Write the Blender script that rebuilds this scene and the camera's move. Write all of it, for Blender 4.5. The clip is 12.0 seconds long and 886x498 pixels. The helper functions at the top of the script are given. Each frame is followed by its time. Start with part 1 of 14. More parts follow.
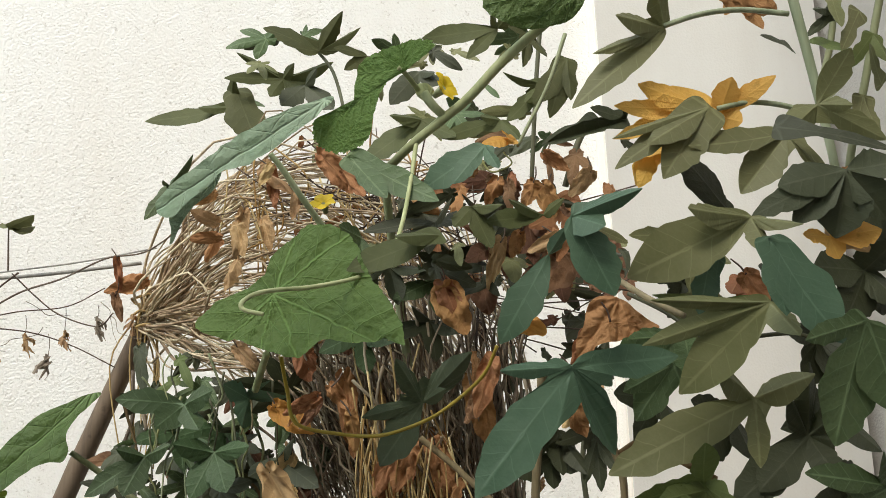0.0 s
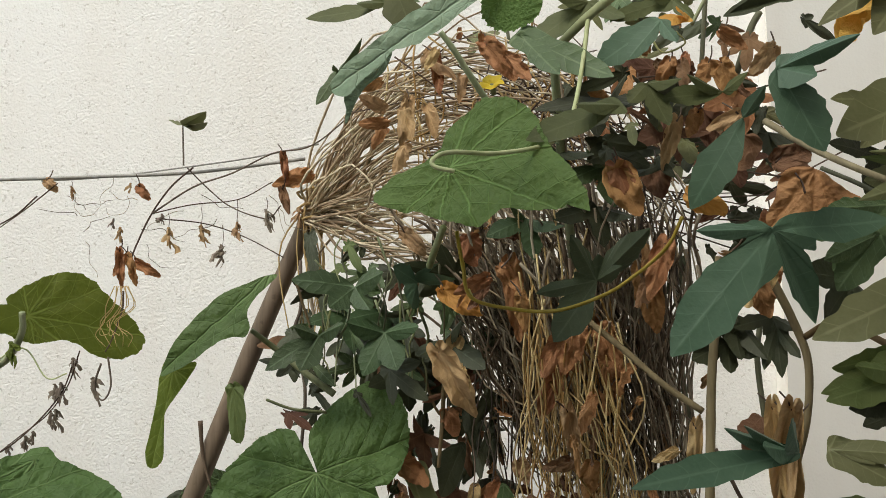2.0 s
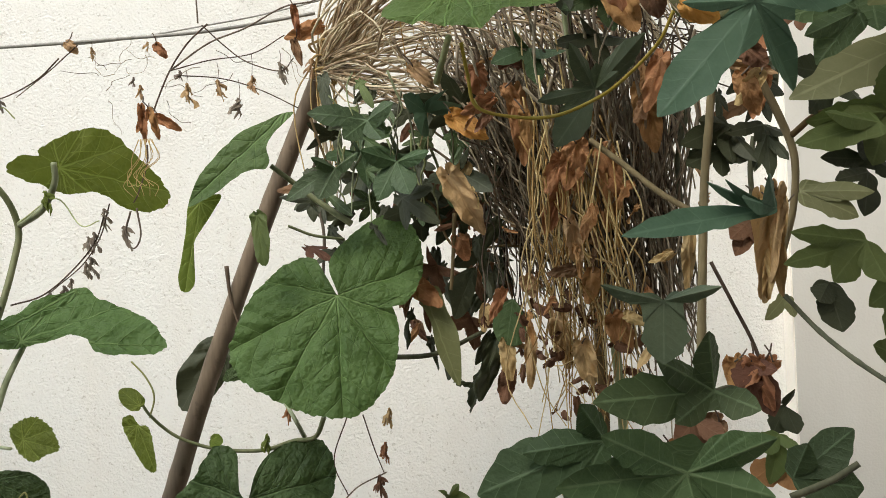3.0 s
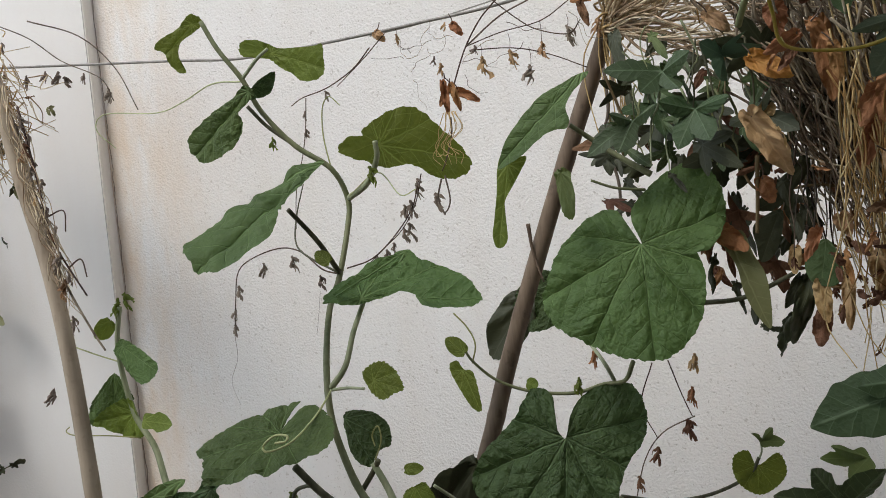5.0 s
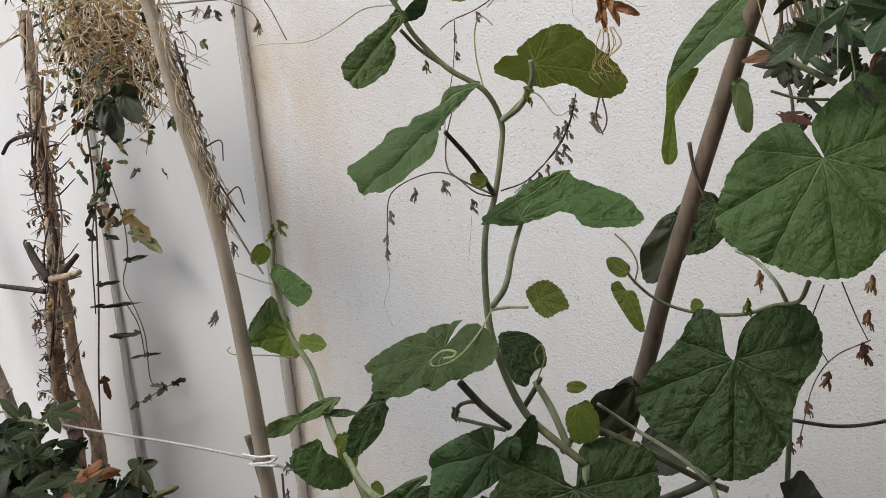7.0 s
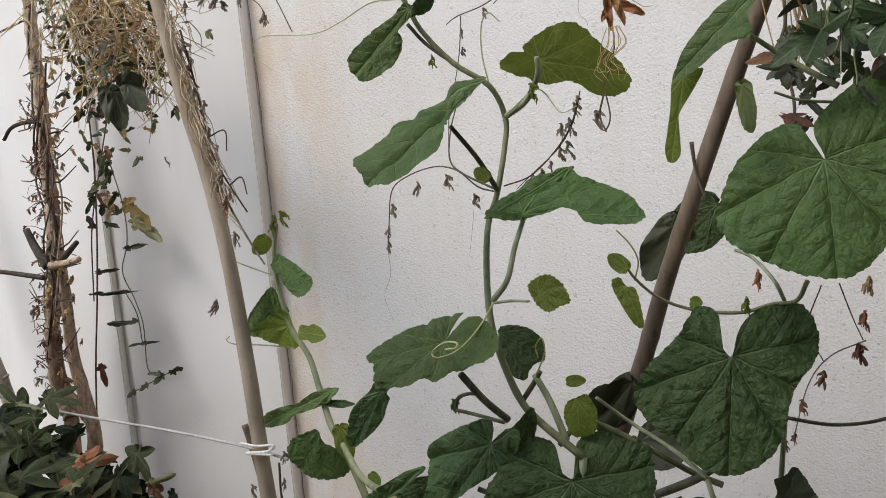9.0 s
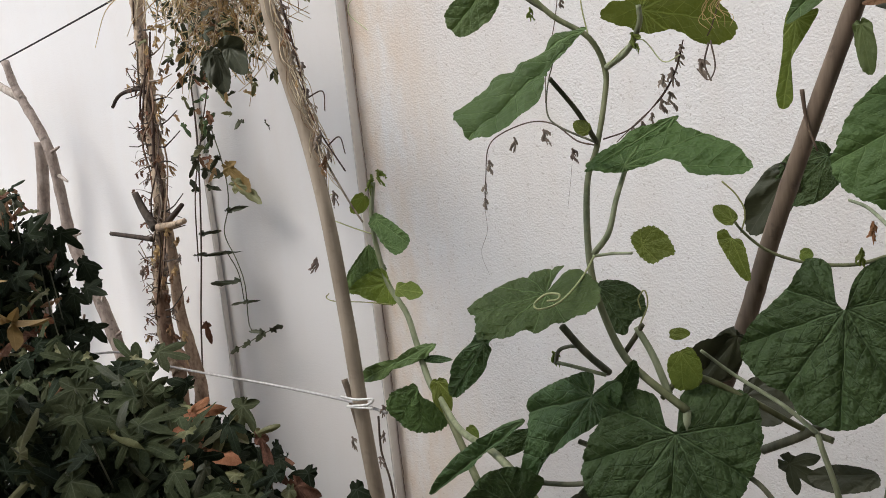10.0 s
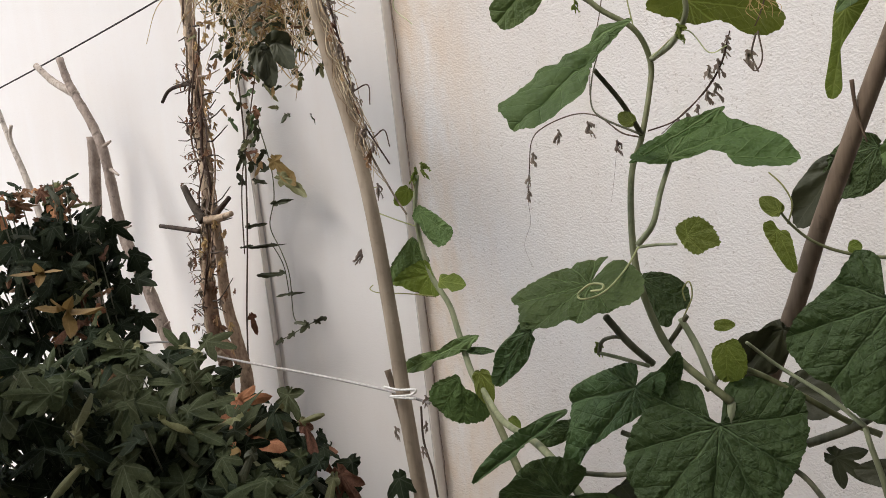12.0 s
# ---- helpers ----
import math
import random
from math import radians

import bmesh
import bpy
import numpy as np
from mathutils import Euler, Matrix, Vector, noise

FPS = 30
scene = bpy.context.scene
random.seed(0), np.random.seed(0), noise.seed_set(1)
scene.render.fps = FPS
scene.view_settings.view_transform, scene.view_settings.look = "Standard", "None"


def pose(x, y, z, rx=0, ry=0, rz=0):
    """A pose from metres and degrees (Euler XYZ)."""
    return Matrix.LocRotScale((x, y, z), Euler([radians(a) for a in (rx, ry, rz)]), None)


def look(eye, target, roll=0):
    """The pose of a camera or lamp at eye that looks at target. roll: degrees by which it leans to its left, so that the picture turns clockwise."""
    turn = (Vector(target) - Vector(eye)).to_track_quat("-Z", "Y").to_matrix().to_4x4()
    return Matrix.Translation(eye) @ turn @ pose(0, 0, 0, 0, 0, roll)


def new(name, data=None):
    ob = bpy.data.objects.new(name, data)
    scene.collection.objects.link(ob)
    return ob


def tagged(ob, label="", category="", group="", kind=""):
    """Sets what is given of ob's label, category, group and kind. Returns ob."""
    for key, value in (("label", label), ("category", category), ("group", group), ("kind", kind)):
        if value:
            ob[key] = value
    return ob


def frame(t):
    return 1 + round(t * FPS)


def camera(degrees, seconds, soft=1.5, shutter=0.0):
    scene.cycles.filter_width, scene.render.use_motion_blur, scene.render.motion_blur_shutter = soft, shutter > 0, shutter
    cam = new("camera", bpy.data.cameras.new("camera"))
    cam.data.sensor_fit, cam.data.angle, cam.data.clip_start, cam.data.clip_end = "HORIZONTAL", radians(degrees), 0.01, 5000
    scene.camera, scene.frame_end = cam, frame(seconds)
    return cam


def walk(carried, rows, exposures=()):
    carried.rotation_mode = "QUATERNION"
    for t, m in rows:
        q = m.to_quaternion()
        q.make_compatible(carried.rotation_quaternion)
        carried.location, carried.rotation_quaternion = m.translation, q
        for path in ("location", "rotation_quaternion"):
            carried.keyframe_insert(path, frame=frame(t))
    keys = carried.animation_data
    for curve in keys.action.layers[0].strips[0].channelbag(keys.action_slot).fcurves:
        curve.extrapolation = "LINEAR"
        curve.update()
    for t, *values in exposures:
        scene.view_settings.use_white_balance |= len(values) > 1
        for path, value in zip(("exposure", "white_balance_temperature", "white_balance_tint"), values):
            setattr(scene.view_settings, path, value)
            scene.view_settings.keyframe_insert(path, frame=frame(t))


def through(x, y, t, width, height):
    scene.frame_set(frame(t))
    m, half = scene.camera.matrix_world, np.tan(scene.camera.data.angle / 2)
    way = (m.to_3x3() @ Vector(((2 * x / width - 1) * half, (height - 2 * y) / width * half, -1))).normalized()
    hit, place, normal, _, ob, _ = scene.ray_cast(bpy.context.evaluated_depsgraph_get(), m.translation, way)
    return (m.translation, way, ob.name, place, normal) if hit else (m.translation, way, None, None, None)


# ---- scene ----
cam = camera(55.5, 12.0, soft=0.75)
walk(cam, [
    (0, pose(0.0000, 0.0000, 1.5000, 100.00, 2.55, -9.55)),
    (0.5, pose(-0.0209, 0.0259, 1.4940, 99.72, 2.98, -3.09)),
    (1, pose(-0.0579, 0.0342, 1.4820, 97.49, 3.08, 1.89)),
    (1.5, pose(-0.0557, 0.0294, 1.4741, 97.27, 1.27, 1.95)),
    (2, pose(-0.0510, 0.0225, 1.4454, 95.56, 1.21, -1.09)),
    (2.5, pose(-0.0491, -0.0051, 1.3704, 93.87, 1.53, -2.67)),
    (3, pose(-0.0491, -0.0328, 1.3212, 90.05, 2.60, -0.05)),
    (3.5, pose(-0.0602, -0.0507, 1.3308, 90.34, 3.50, 5.34)),
    (3.7, pose(-0.0738, -0.0854, 1.3311, 89.90, 2.91, 7.59)),
    (5.3, pose(-0.0967, -0.1062, 1.3056, 88.41, 6.50, 18.47)),
    (5.5, pose(-0.1006, -0.1031, 1.3000, 88.00, 6.38, 18.41)),
    (6, pose(-0.1058, -0.0981, 1.2975, 86.99, 6.62, 19.18)),
    (6.5, pose(-0.1396, -0.1060, 1.3022, 86.67, 6.46, 21.05)),
    (7, pose(-0.1689, -0.1352, 1.2952, 85.32, 6.74, 25.56)),
    (7.2, look((-0.178, -0.141, 1.300), (-1.104, 1.617, 1.076), -8.3)),
    (9, pose(-0.1758, -0.1548, 1.2921, 85.05, 5.53, 25.29)),
    (9.5, pose(-0.1809, -0.1621, 1.2894, 83.98, 6.30, 26.87)),
    (10, pose(-0.1952, -0.1762, 1.2724, 83.41, 6.37, 31.07)),
    (10.5, pose(-0.1972, -0.1897, 1.2747, 83.37, 6.59, 31.31)),
    (11, pose(-0.1787, -0.1975, 1.2736, 84.15, 6.96, 31.20)),
    (11.5, pose(-0.1840, -0.1997, 1.2740, 84.00, 6.49, 32.01)),
    (12, pose(-0.1924, -0.1941, 1.2648, 83.47, 6.39, 33.86)),
], exposures=[(0, 1.37, 6600, 3), (0.5, 1.27, 6600, 3), (1.0, 1.00, 6600, 3), (1.5, 1.05, 6600, 3), (2.0, 1.16, 6650, 3), (2.5, 1.42, 6650, 3), (3.0, 1.45, 6650, 3), (3.5, 1.06, 6550, 4), (5.5, 0.98, 6250, 9), (9, 1.01, 6250, 10), (12, 1.06, 6600, 12)])

# ---- daylight: bright overcast, softly from the upper left ----
world = bpy.data.worlds.new("World")
scene.world = world
world.use_nodes = True
wn = world.node_tree
sky = wn.nodes.new("ShaderNodeTexSky")
sky.sky_type, sky.sun_disc = "NISHITA", False
sky.sun_elevation, sky.sun_rotation = radians(52), radians(210)
veil = wn.nodes.new("ShaderNodeHueSaturation")  # thin cloud takes the blue out
veil.inputs["Saturation"].default_value = 0.4
wn.links.new(sky.outputs[0], veil.inputs["Color"])
wn.links.new(veil.outputs[0], wn.nodes["Background"].inputs[0])
wn.nodes["Background"].inputs[1].default_value = 0.15
sun = new("sun", bpy.data.lights.new("sun", "SUN"))
sun.data.energy, sun.data.angle, sun.data.color = 1.15, radians(26), (1.0, 0.93, 0.84)
sun.matrix_world = look((-1.6, -2.8, 4.2), (0, 0, 0))


# ---- materials ----
class Nodes:
    """A short way to wire a node material."""
    def __init__(self, name):
        self.mat = bpy.data.materials.new(name)
        self.mat.use_nodes = True
        self.tree = self.mat.node_tree
        self.bsdf = self.tree.nodes["Principled BSDF"]
        self.out = self.tree.nodes["Material Output"]

    def add(self, kind, inputs=(), **props):
        n = self.tree.nodes.new("ShaderNode" + kind)
        for k, v in props.items():
            setattr(n, k, v)
        for k, v in dict(inputs).items():
            self.put(n, k, v)
        return n

    def put(self, n, k, v):
        if isinstance(v, bpy.types.NodeSocket):
            self.tree.links.new(v, n.inputs[k])
        else:
            n.inputs[k].default_value = v

    def math(self, op, a, b=0.0, c=0.0):
        return self.add("Math", {0: a, 1: b, 2: c}, operation=op).outputs[0]

    def ramp(self, v, a, b):
        """0 below a, 1 above b."""
        return self.add("MapRange", {0: v, 1: a, 2: b}).outputs[0]

    def mix(self, f, a, b, how="MIX"):
        n = self.add("Mix", data_type="RGBA", blend_type=how)
        self.put(n, 0, f)
        for i, v in ((6, a), (7, b)):
            self.put(n, i, (*v, 1.0) if isinstance(v, tuple) else v)
        return n.outputs[2]

    def noise(self, at, scale, detail=3.0, rough=0.55):
        return self.add("TexNoise", {"Vector": at, "Scale": scale, "Detail": detail, "Roughness": rough}).outputs[0]

    def bump(self, height, strength, distance):
        return self.add("Bump", {"Height": height, "Strength": strength, "Distance": distance}).outputs[0]


def leaf_material(name, base, pale, veins, reticulum=11.0, vein_width=0.011, pale_amount=0.5, gloss=0.5, through=0.22, dark_spots=0.0, relief=0.25, shine=0.36):
    """Leaf skin: main veins fan from the stalk, a fine net between them, two scales of tint."""
    m = Nodes(name)
    uv = m.add("UVMap").outputs[0]
    pos = m.add("TexCoord").outputs["Object"]
    rnd = m.add("ObjectInfo").outputs["Random"]
    warp = m.add("TexNoise", {"Vector": uv, "Scale": 4.0, "Detail": 2.0}).outputs["Color"]
    bent = m.add("VectorMath", {0: uv, 1: m.add("VectorMath", {0: m.add("VectorMath", {0: warp, 1: (0.5, 0.5, 0.5)}, operation="SUBTRACT").outputs[0], 3: 0.06}, operation="SCALE").outputs[0]}, operation="ADD").outputs[0]
    s = m.add("SeparateXYZ", {0: bent})
    x, y = s.outputs[0], s.outputs[1]
    r = m.math("SQRT", m.math("ADD", m.math("MULTIPLY", x, x), m.math("MULTIPLY", y, y)))
    ang = m.math("ABSOLUTE", m.math("ARCTAN2", x, y))
    line = quilt = 0.0
    for a in veins:
        off = m.math("SUBTRACT", ang, radians(a))
        d = m.math("ADD", m.math("MULTIPLY", r, m.math("ABSOLUTE", m.math("SINE", off))), m.math("MULTIPLY", m.math("LESS_THAN", m.math("COSINE", off), 0.0), 1.0))
        k = m.ramp(m.math("ADD", d, m.math("MULTIPLY", r, vein_width * 0.55)), vein_width * 1.5, vein_width * 0.4)
        line = m.math("MAXIMUM", line, k)
        # side veins leave each main vein at a slant
        along = m.math("MULTIPLY", r, m.math("COSINE", off))
        w = m.math("PINGPONG", m.math("ADD", m.math("SUBTRACT", along, m.math("MULTIPLY", d, 0.9)), 0.02), 0.085)
        near = m.ramp(d, 0.34, 0.06)
        side = m.math("MULTIPLY", m.math("MULTIPLY", m.ramp(w, vein_width * 0.75, vein_width * 0.2), near), 0.6)
        line = m.math("MAXIMUM", line, side)
        # the blade swells between the side veins
        swell = m.math("MULTIPLY", m.math("MULTIPLY", m.ramp(w, 0.0, 0.06), near), m.ramp(d, 0.0, 0.05))
        quilt = m.math("MAXIMUM", quilt, swell)
    cells = m.add("TexVoronoi", {"Vector": bent, "Scale": reticulum}, feature="DISTANCE_TO_EDGE").outputs["Distance"]
    net = m.ramp(cells, 0.10, 0.0)
    blotch = m.noise(pos, 16.0, 4.0)
    fine = m.noise(pos, 240.0, 2.0)
    col = m.mix(m.ramp(blotch, 0.35, 0.7), base, pale)
    col = m.mix(m.math("MULTIPLY", m.ramp(fine, 0.45, 0.75), 0.28), col, pale)
    tint = m.add("HueSaturation", {"Hue": m.math("MULTIPLY_ADD", rnd, 0.03, 0.485), "Saturation": 0.93, "Value": m.math("MULTIPLY_ADD", rnd, 0.35, 0.82), "Color": col}).outputs[0]
    veincol = tuple(min(1.0, c * 1.5 + 0.055) for c in pale)
    col = m.mix(m.math("MULTIPLY", line, pale_amount), tint, veincol)
    col = m.mix(m.math("MULTIPLY", net, pale_amount * 0.08), col, veincol)
    if dark_spots:
        spot = m.ramp(m.noise(pos, 55.0, 4.0, 0.7), 0.60, 0.72)
        col = m.mix(m.math("MULTIPLY", spot, dark_spots), col, tuple(c * 0.3 for c in base))
    height = m.math("SUBTRACT", m.math("ADD", m.math("MULTIPLY", m.ramp(cells, 0.0, 0.4), 0.2), m.math("MULTIPLY", m.noise(bent, 26.0, 2.0), 0.5)), m.math("MULTIPLY", line, 0.6))
    height = m.math("ADD", m.math("ADD", height, m.math("MULTIPLY", fine, 0.12)), m.math("MULTIPLY", quilt, 0.45))
    m.put(m.bsdf, "Base Color", col)
    m.put(m.bsdf, "Roughness", m.math("MULTIPLY_ADD", blotch, 0.2, gloss))
    m.put(m.bsdf, "Specular IOR Level", shine)
    b = m.bump(height, relief, 0.008)
    m.put(m.bsdf, "Normal", b)
    t = m.add("BsdfTranslucent", {"Color": m.mix(0.5, col, pale), "Normal": b})
    mx = m.add("MixShader", {0: through, 1: m.bsdf.outputs[0], 2: t.outputs[0]})
    m.put(m.out, "Surface", mx.outputs[0])
    return m.mat


def fibre_material(name, dark, light, gloss=0.75, grain=60.0, stretch=(1, 1, 0.12), spots=0.0, relief=0.5, per_island=False):
    """Bark, cane, straw and stalks: streaks along the length, blotches, a tint of its own for each piece."""
    m = Nodes(name)
    pos = m.add("TexCoord").outputs["Object"]
    mp = m.add("Mapping", {"Vector": pos, "Scale": stretch}).outputs[0]
    streak = m.noise(mp, grain, 4.0, 0.65)
    blotch = m.noise(pos, 9.0, 3.0)
    rnd = m.add("NewGeometry").outputs["Random Per Island"] if per_island else m.add("ObjectInfo").outputs["Random"]
    col = m.mix(m.ramp(m.math("ADD", m.math("MULTIPLY", streak, 0.65), m.math("MULTIPLY", blotch, 0.35)), 0.36, 0.64), dark, light)
    col = m.add("HueSaturation", {"Hue": m.math("MULTIPLY_ADD", rnd, 0.03, 0.485), "Saturation": m.math("MULTIPLY_ADD", rnd, -0.35, 1.15), "Value": m.math("MULTIPLY_ADD", rnd, 0.7, 0.6), "Color": col}).outputs[0]
    if spots:
        sp = m.ramp(m.noise(pos, 45.0, 3.0), 0.58, 0.68)
        col = m.mix(m.math("MULTIPLY", sp, spots), col, tuple(c * 0.35 for c in dark))
    m.put(m.bsdf, "Base Color", col)
    m.put(m.bsdf, "Roughness", gloss)
    m.put(m.bsdf, "Specular IOR Level", 0.25)
    m.put(m.bsdf, "Normal", m.bump(streak, relief, 0.002))
    return m.mat


def plaster_material(name, base, stain, stipple, relief, stain_amount=0.3, joint=None):
    """Painted plaster: roughcast stipple with dark pits, dust and faint warm stains."""
    m = Nodes(name)
    pos = m.add("TexCoord").outputs["Object"]
    pits = m.add("TexVoronoi", {"Vector": pos, "Scale": 150.0, "Randomness": 1.0}, feature="SMOOTH_F1").outputs["Distance"]
    lumps = m.noise(pos, 175.0, 1.0, 0.5)
    grit = m.noise(pos, 420.0, 2.0)
    broad = m.noise(pos, 1.6, 5.0, 0.6)
    streaks = m.noise(m.add("Mapping", {"Vector": pos, "Scale": (5.0, 5.0, 0.5)}).outputs[0], 1.6, 4.0, 0.6)
    pit = m.ramp(m.noise(pos, 115.0, 2.0, 0.5), 0.65, 0.70)
    col = m.mix(m.math("MULTIPLY", m.ramp(m.math("ADD", m.math("MULTIPLY", broad, 0.5), m.math("MULTIPLY", streaks, 0.5)), 0.42, 0.66), stain_amount), base, stain)
    col = m.mix(m.math("MULTIPLY", pit, 0.42 * stipple), col, tuple(c * 0.6 for c in stain))
    col = m.mix(m.math("MULTIPLY", m.ramp(grit, 0.6, 0.8), 0.12), col, tuple(c * 0.7 for c in base))
    if joint is not None:
        # damp ochre stain and a hairline crack along the joint with the pier
        sx = m.add("SeparateXYZ", {0: pos})
        away = m.math("SUBTRACT", sx.outputs[0], joint)
        ochre = m.math("MULTIPLY", m.ramp(away, 0.42, 0.0), m.ramp(m.noise(m.add("Mapping", {"Vector": pos, "Scale": (3.0, 1.0, 1.0)}).outputs[0], 2.2, 5.0, 0.65), 0.36, 0.62))
        col = m.mix(m.math("MULTIPLY", ochre, 0.7), col, (0.70, 0.52, 0.34))
        wander = m.math("MULTIPLY_ADD", m.noise(pos, 7.0, 6.0, 0.7), 0.03, -0.006)
        crack = m.ramp(m.math("ABSOLUTE", m.math("SUBTRACT", away, wander)), 0.0022, 0.0008)
        col = m.mix(m.math("MULTIPLY", crack, 0.75), col, (0.16, 0.10, 0.07))
    h = m.math("ADD", m.math("MULTIPLY", m.ramp(lumps, 0.3, 0.7), 1.0), m.math("MULTIPLY", grit, 0.05))
    h = m.math("SUBTRACT", h, m.math("MULTIPLY", pit, 0.8 * stipple))
    m.put(m.bsdf, "Base Color", col)
    m.put(m.bsdf, "Roughness", 0.9)
    m.put(m.bsdf, "Specular IOR Level", 0.2)
    m.put(m.bsdf, "Normal", m.bump(h, relief, 0.0036))
    return m.mat


def plain_material(name, base, gloss=0.7, grain=80.0, spread=0.25, through=0.0):
    m = Nodes(name)
    pos = m.add("TexCoord").outputs["Object"]
    n = m.noise(pos, grain, 4.0)
    col = m.mix(m.math("MULTIPLY", n, spread * 2), base, tuple(c * 0.5 for c in base))
    m.put(m.bsdf, "Base Color", col)
    m.put(m.bsdf, "Roughness", gloss)
    m.put(m.bsdf, "Normal", m.bump(n, 0.4, 0.001))
    if through:
        t = m.add("BsdfTranslucent", {"Color": col})
        m.put(m.out, "Surface", m.add("MixShader", {0: through, 1: m.bsdf.outputs[0], 2: t.outputs[0]}).outputs[0])
    return m.mat


MELON_VEINS, LOBE_VEINS = (0, 31, 66, 108), (0, 50, 102)
MELON = leaf_material("melon_leaf_green", (0.060, 0.112, 0.018), (0.100, 0.168, 0.038), MELON_VEINS, 14.0, 0.0085, 0.8, relief=0.7)
MELON_DEEP = leaf_material("melon_leaf_deep_green", (0.040, 0.076, 0.016), (0.070, 0.122, 0.033), MELON_VEINS, 14.0, 0.0105, 0.9, relief=1.0)
MELON_LIGHT = leaf_material("melon_leaf_yellow_green", (0.108, 0.150, 0.011), (0.170, 0.218, 0.025), MELON_VEINS, 14.0, 0.0085, 0.85, through=0.45, relief=0.35)
MELON_PALE = leaf_material("melon_leaf_bluish", (0.17, 0.25, 0.145), (0.25, 0.33, 0.22), MELON_VEINS, 14.0, 0.0085, 0.8, relief=0.7)
MELON_BRIGHT = leaf_material("melon_leaf_fresh_green", (0.10, 0.19, 0.030), (0.155, 0.265, 0.060), MELON_VEINS, 14.0, 0.0085, 0.8, through=0.45, relief=0.65)
OLIVE_DEEP = leaf_material("lobed_leaf_deep_olive", (0.062, 0.070, 0.020), (0.100, 0.106, 0.036), LOBE_VEINS, 16.0, 0.009, 0.2, 0.5, 0.15, relief=0.1, shine=0.25)
SAGE = leaf_material("lobed_leaf_sage", (0.060, 0.078, 0.038), (0.100, 0.120, 0.066), LOBE_VEINS, 16.0, 0.009, 0.35, 0.45, 0.12, relief=0.12)
TEAL = leaf_material("lobed_leaf_teal", (0.060, 0.122, 0.066), (0.100, 0.172, 0.102), LOBE_VEINS, 16.0, 0.009, 0.3, 0.4, 0.1, relief=0.1)
GREEN = leaf_material("lobed_leaf_green", (0.056, 0.096, 0.030), (0.098, 0.145, 0.052), LOBE_VEINS, 16.0, 0.010, 0.6, 0.42, 0.1, relief=0.2)
DEEP = leaf_material("lobed_leaf_deep_green", (0.040, 0.074, 0.024), (0.068, 0.114, 0.044), LOBE_VEINS, 16.0, 0.009, 0.6, 0.42, 0.1, relief=0.2)
# own dark tone of some leaves; behind others it stands for shade
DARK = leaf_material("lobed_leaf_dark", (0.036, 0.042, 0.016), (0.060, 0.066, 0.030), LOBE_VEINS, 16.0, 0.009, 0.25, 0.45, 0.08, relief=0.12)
OLIVE = leaf_material("lobed_leaf_olive", (0.138, 0.142, 0.048), (0.195, 0.195, 0.080), LOBE_VEINS, 16.0, 0.009, 0.4, 0.45, 0.15, relief=0.08)
# near-black leaf: the shade inside the bush is put into its colour
BUSH_SHADED = leaf_material("bush_leaf_shaded_green", (0.010, 0.017, 0.007), (0.024, 0.036, 0.015), LOBE_VEINS, 16.0, 0.010, 0.4, 0.62, 0.08, relief=0.15, shine=0.12)
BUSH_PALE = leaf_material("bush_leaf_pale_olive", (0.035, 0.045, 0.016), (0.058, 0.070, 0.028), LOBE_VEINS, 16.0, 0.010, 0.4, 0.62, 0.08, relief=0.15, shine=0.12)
LIME = leaf_material("lobed_leaf_lime", (0.080, 0.115, 0.022), (0.135, 0.170, 0.045), LOBE_VEINS, 16.0, 0.009, 0.25, 0.5, 0.25, relief=0.1)
YELLOW = leaf_material("leaf_turned_yellow", (0.66, 0.30, 0.03), (0.74, 0.40, 0.07), LOBE_VEINS, 16.0, 0.010, 0.2, 0.6, 0.3, 0.35)
RUST = leaf_material("leaf_dried_rust", (0.29, 0.112, 0.034), (0.44, 0.21, 0.08), LOBE_VEINS, 14.0, 0.010, 0.25, 0.75, 0.15, 0.5)
TAN = leaf_material("leaf_dried_tan", (0.41, 0.24, 0.095), (0.53, 0.355, 0.17), LOBE_VEINS, 14.0, 0.010, 0.25, 0.75, 0.2, 0.3)
UMBER = leaf_material("leaf_dried_umber", (0.115, 0.052, 0.026), (0.235, 0.115, 0.058), LOBE_VEINS, 14.0, 0.010, 0.2, 0.8, 0.1, 0.4)
HUSK = leaf_material("flower_dried_grey", (0.135, 0.102, 0.080), (0.31, 0.245, 0.195), LOBE_VEINS, 14.0, 0.010, 0.1, 0.85, 0.15, 0.4)
MUSTARD = leaf_material("leaf_turned_mustard", (0.20, 0.125, 0.030), (0.30, 0.20, 0.06), LOBE_VEINS, 16.0, 0.010, 0.2, 0.6, 0.25, 0.3)
PETAL = plain_material("petal_yellow", (0.85, 0.62, 0.02), 0.5, 60.0, 0.12, 0.3)
STALK = fibre_material("vine_stalk_green", (0.145, 0.17, 0.08), (0.34, 0.36, 0.21), 0.55, 50.0, relief=0.3)
STALK_PALE = fibre_material("vine_stalk_pale", (0.221, 0.26, 0.117), (0.416, 0.442, 0.234), 0.55, 50.0, relief=0.3)
STALK_DARK = fibre_material("vine_stalk_dark", (0.06, 0.065, 0.035), (0.17, 0.165, 0.10), 0.6, 50.0, relief=0.3)
STALK_TAN = fibre_material("vine_stalk_woody", (0.12, 0.085, 0.042), (0.27, 0.20, 0.10), 0.7, 60.0)
TENDRIL = fibre_material("tendril_pale_green", (0.30, 0.32, 0.12), (0.48, 0.50, 0.24), 0.5, 40.0, relief=0.2)
TENDRIL_YELLOW = fibre_material("tendril_yellow", (0.42, 0.34, 0.07), (0.58, 0.48, 0.14), 0.5, 40.0, relief=0.2)
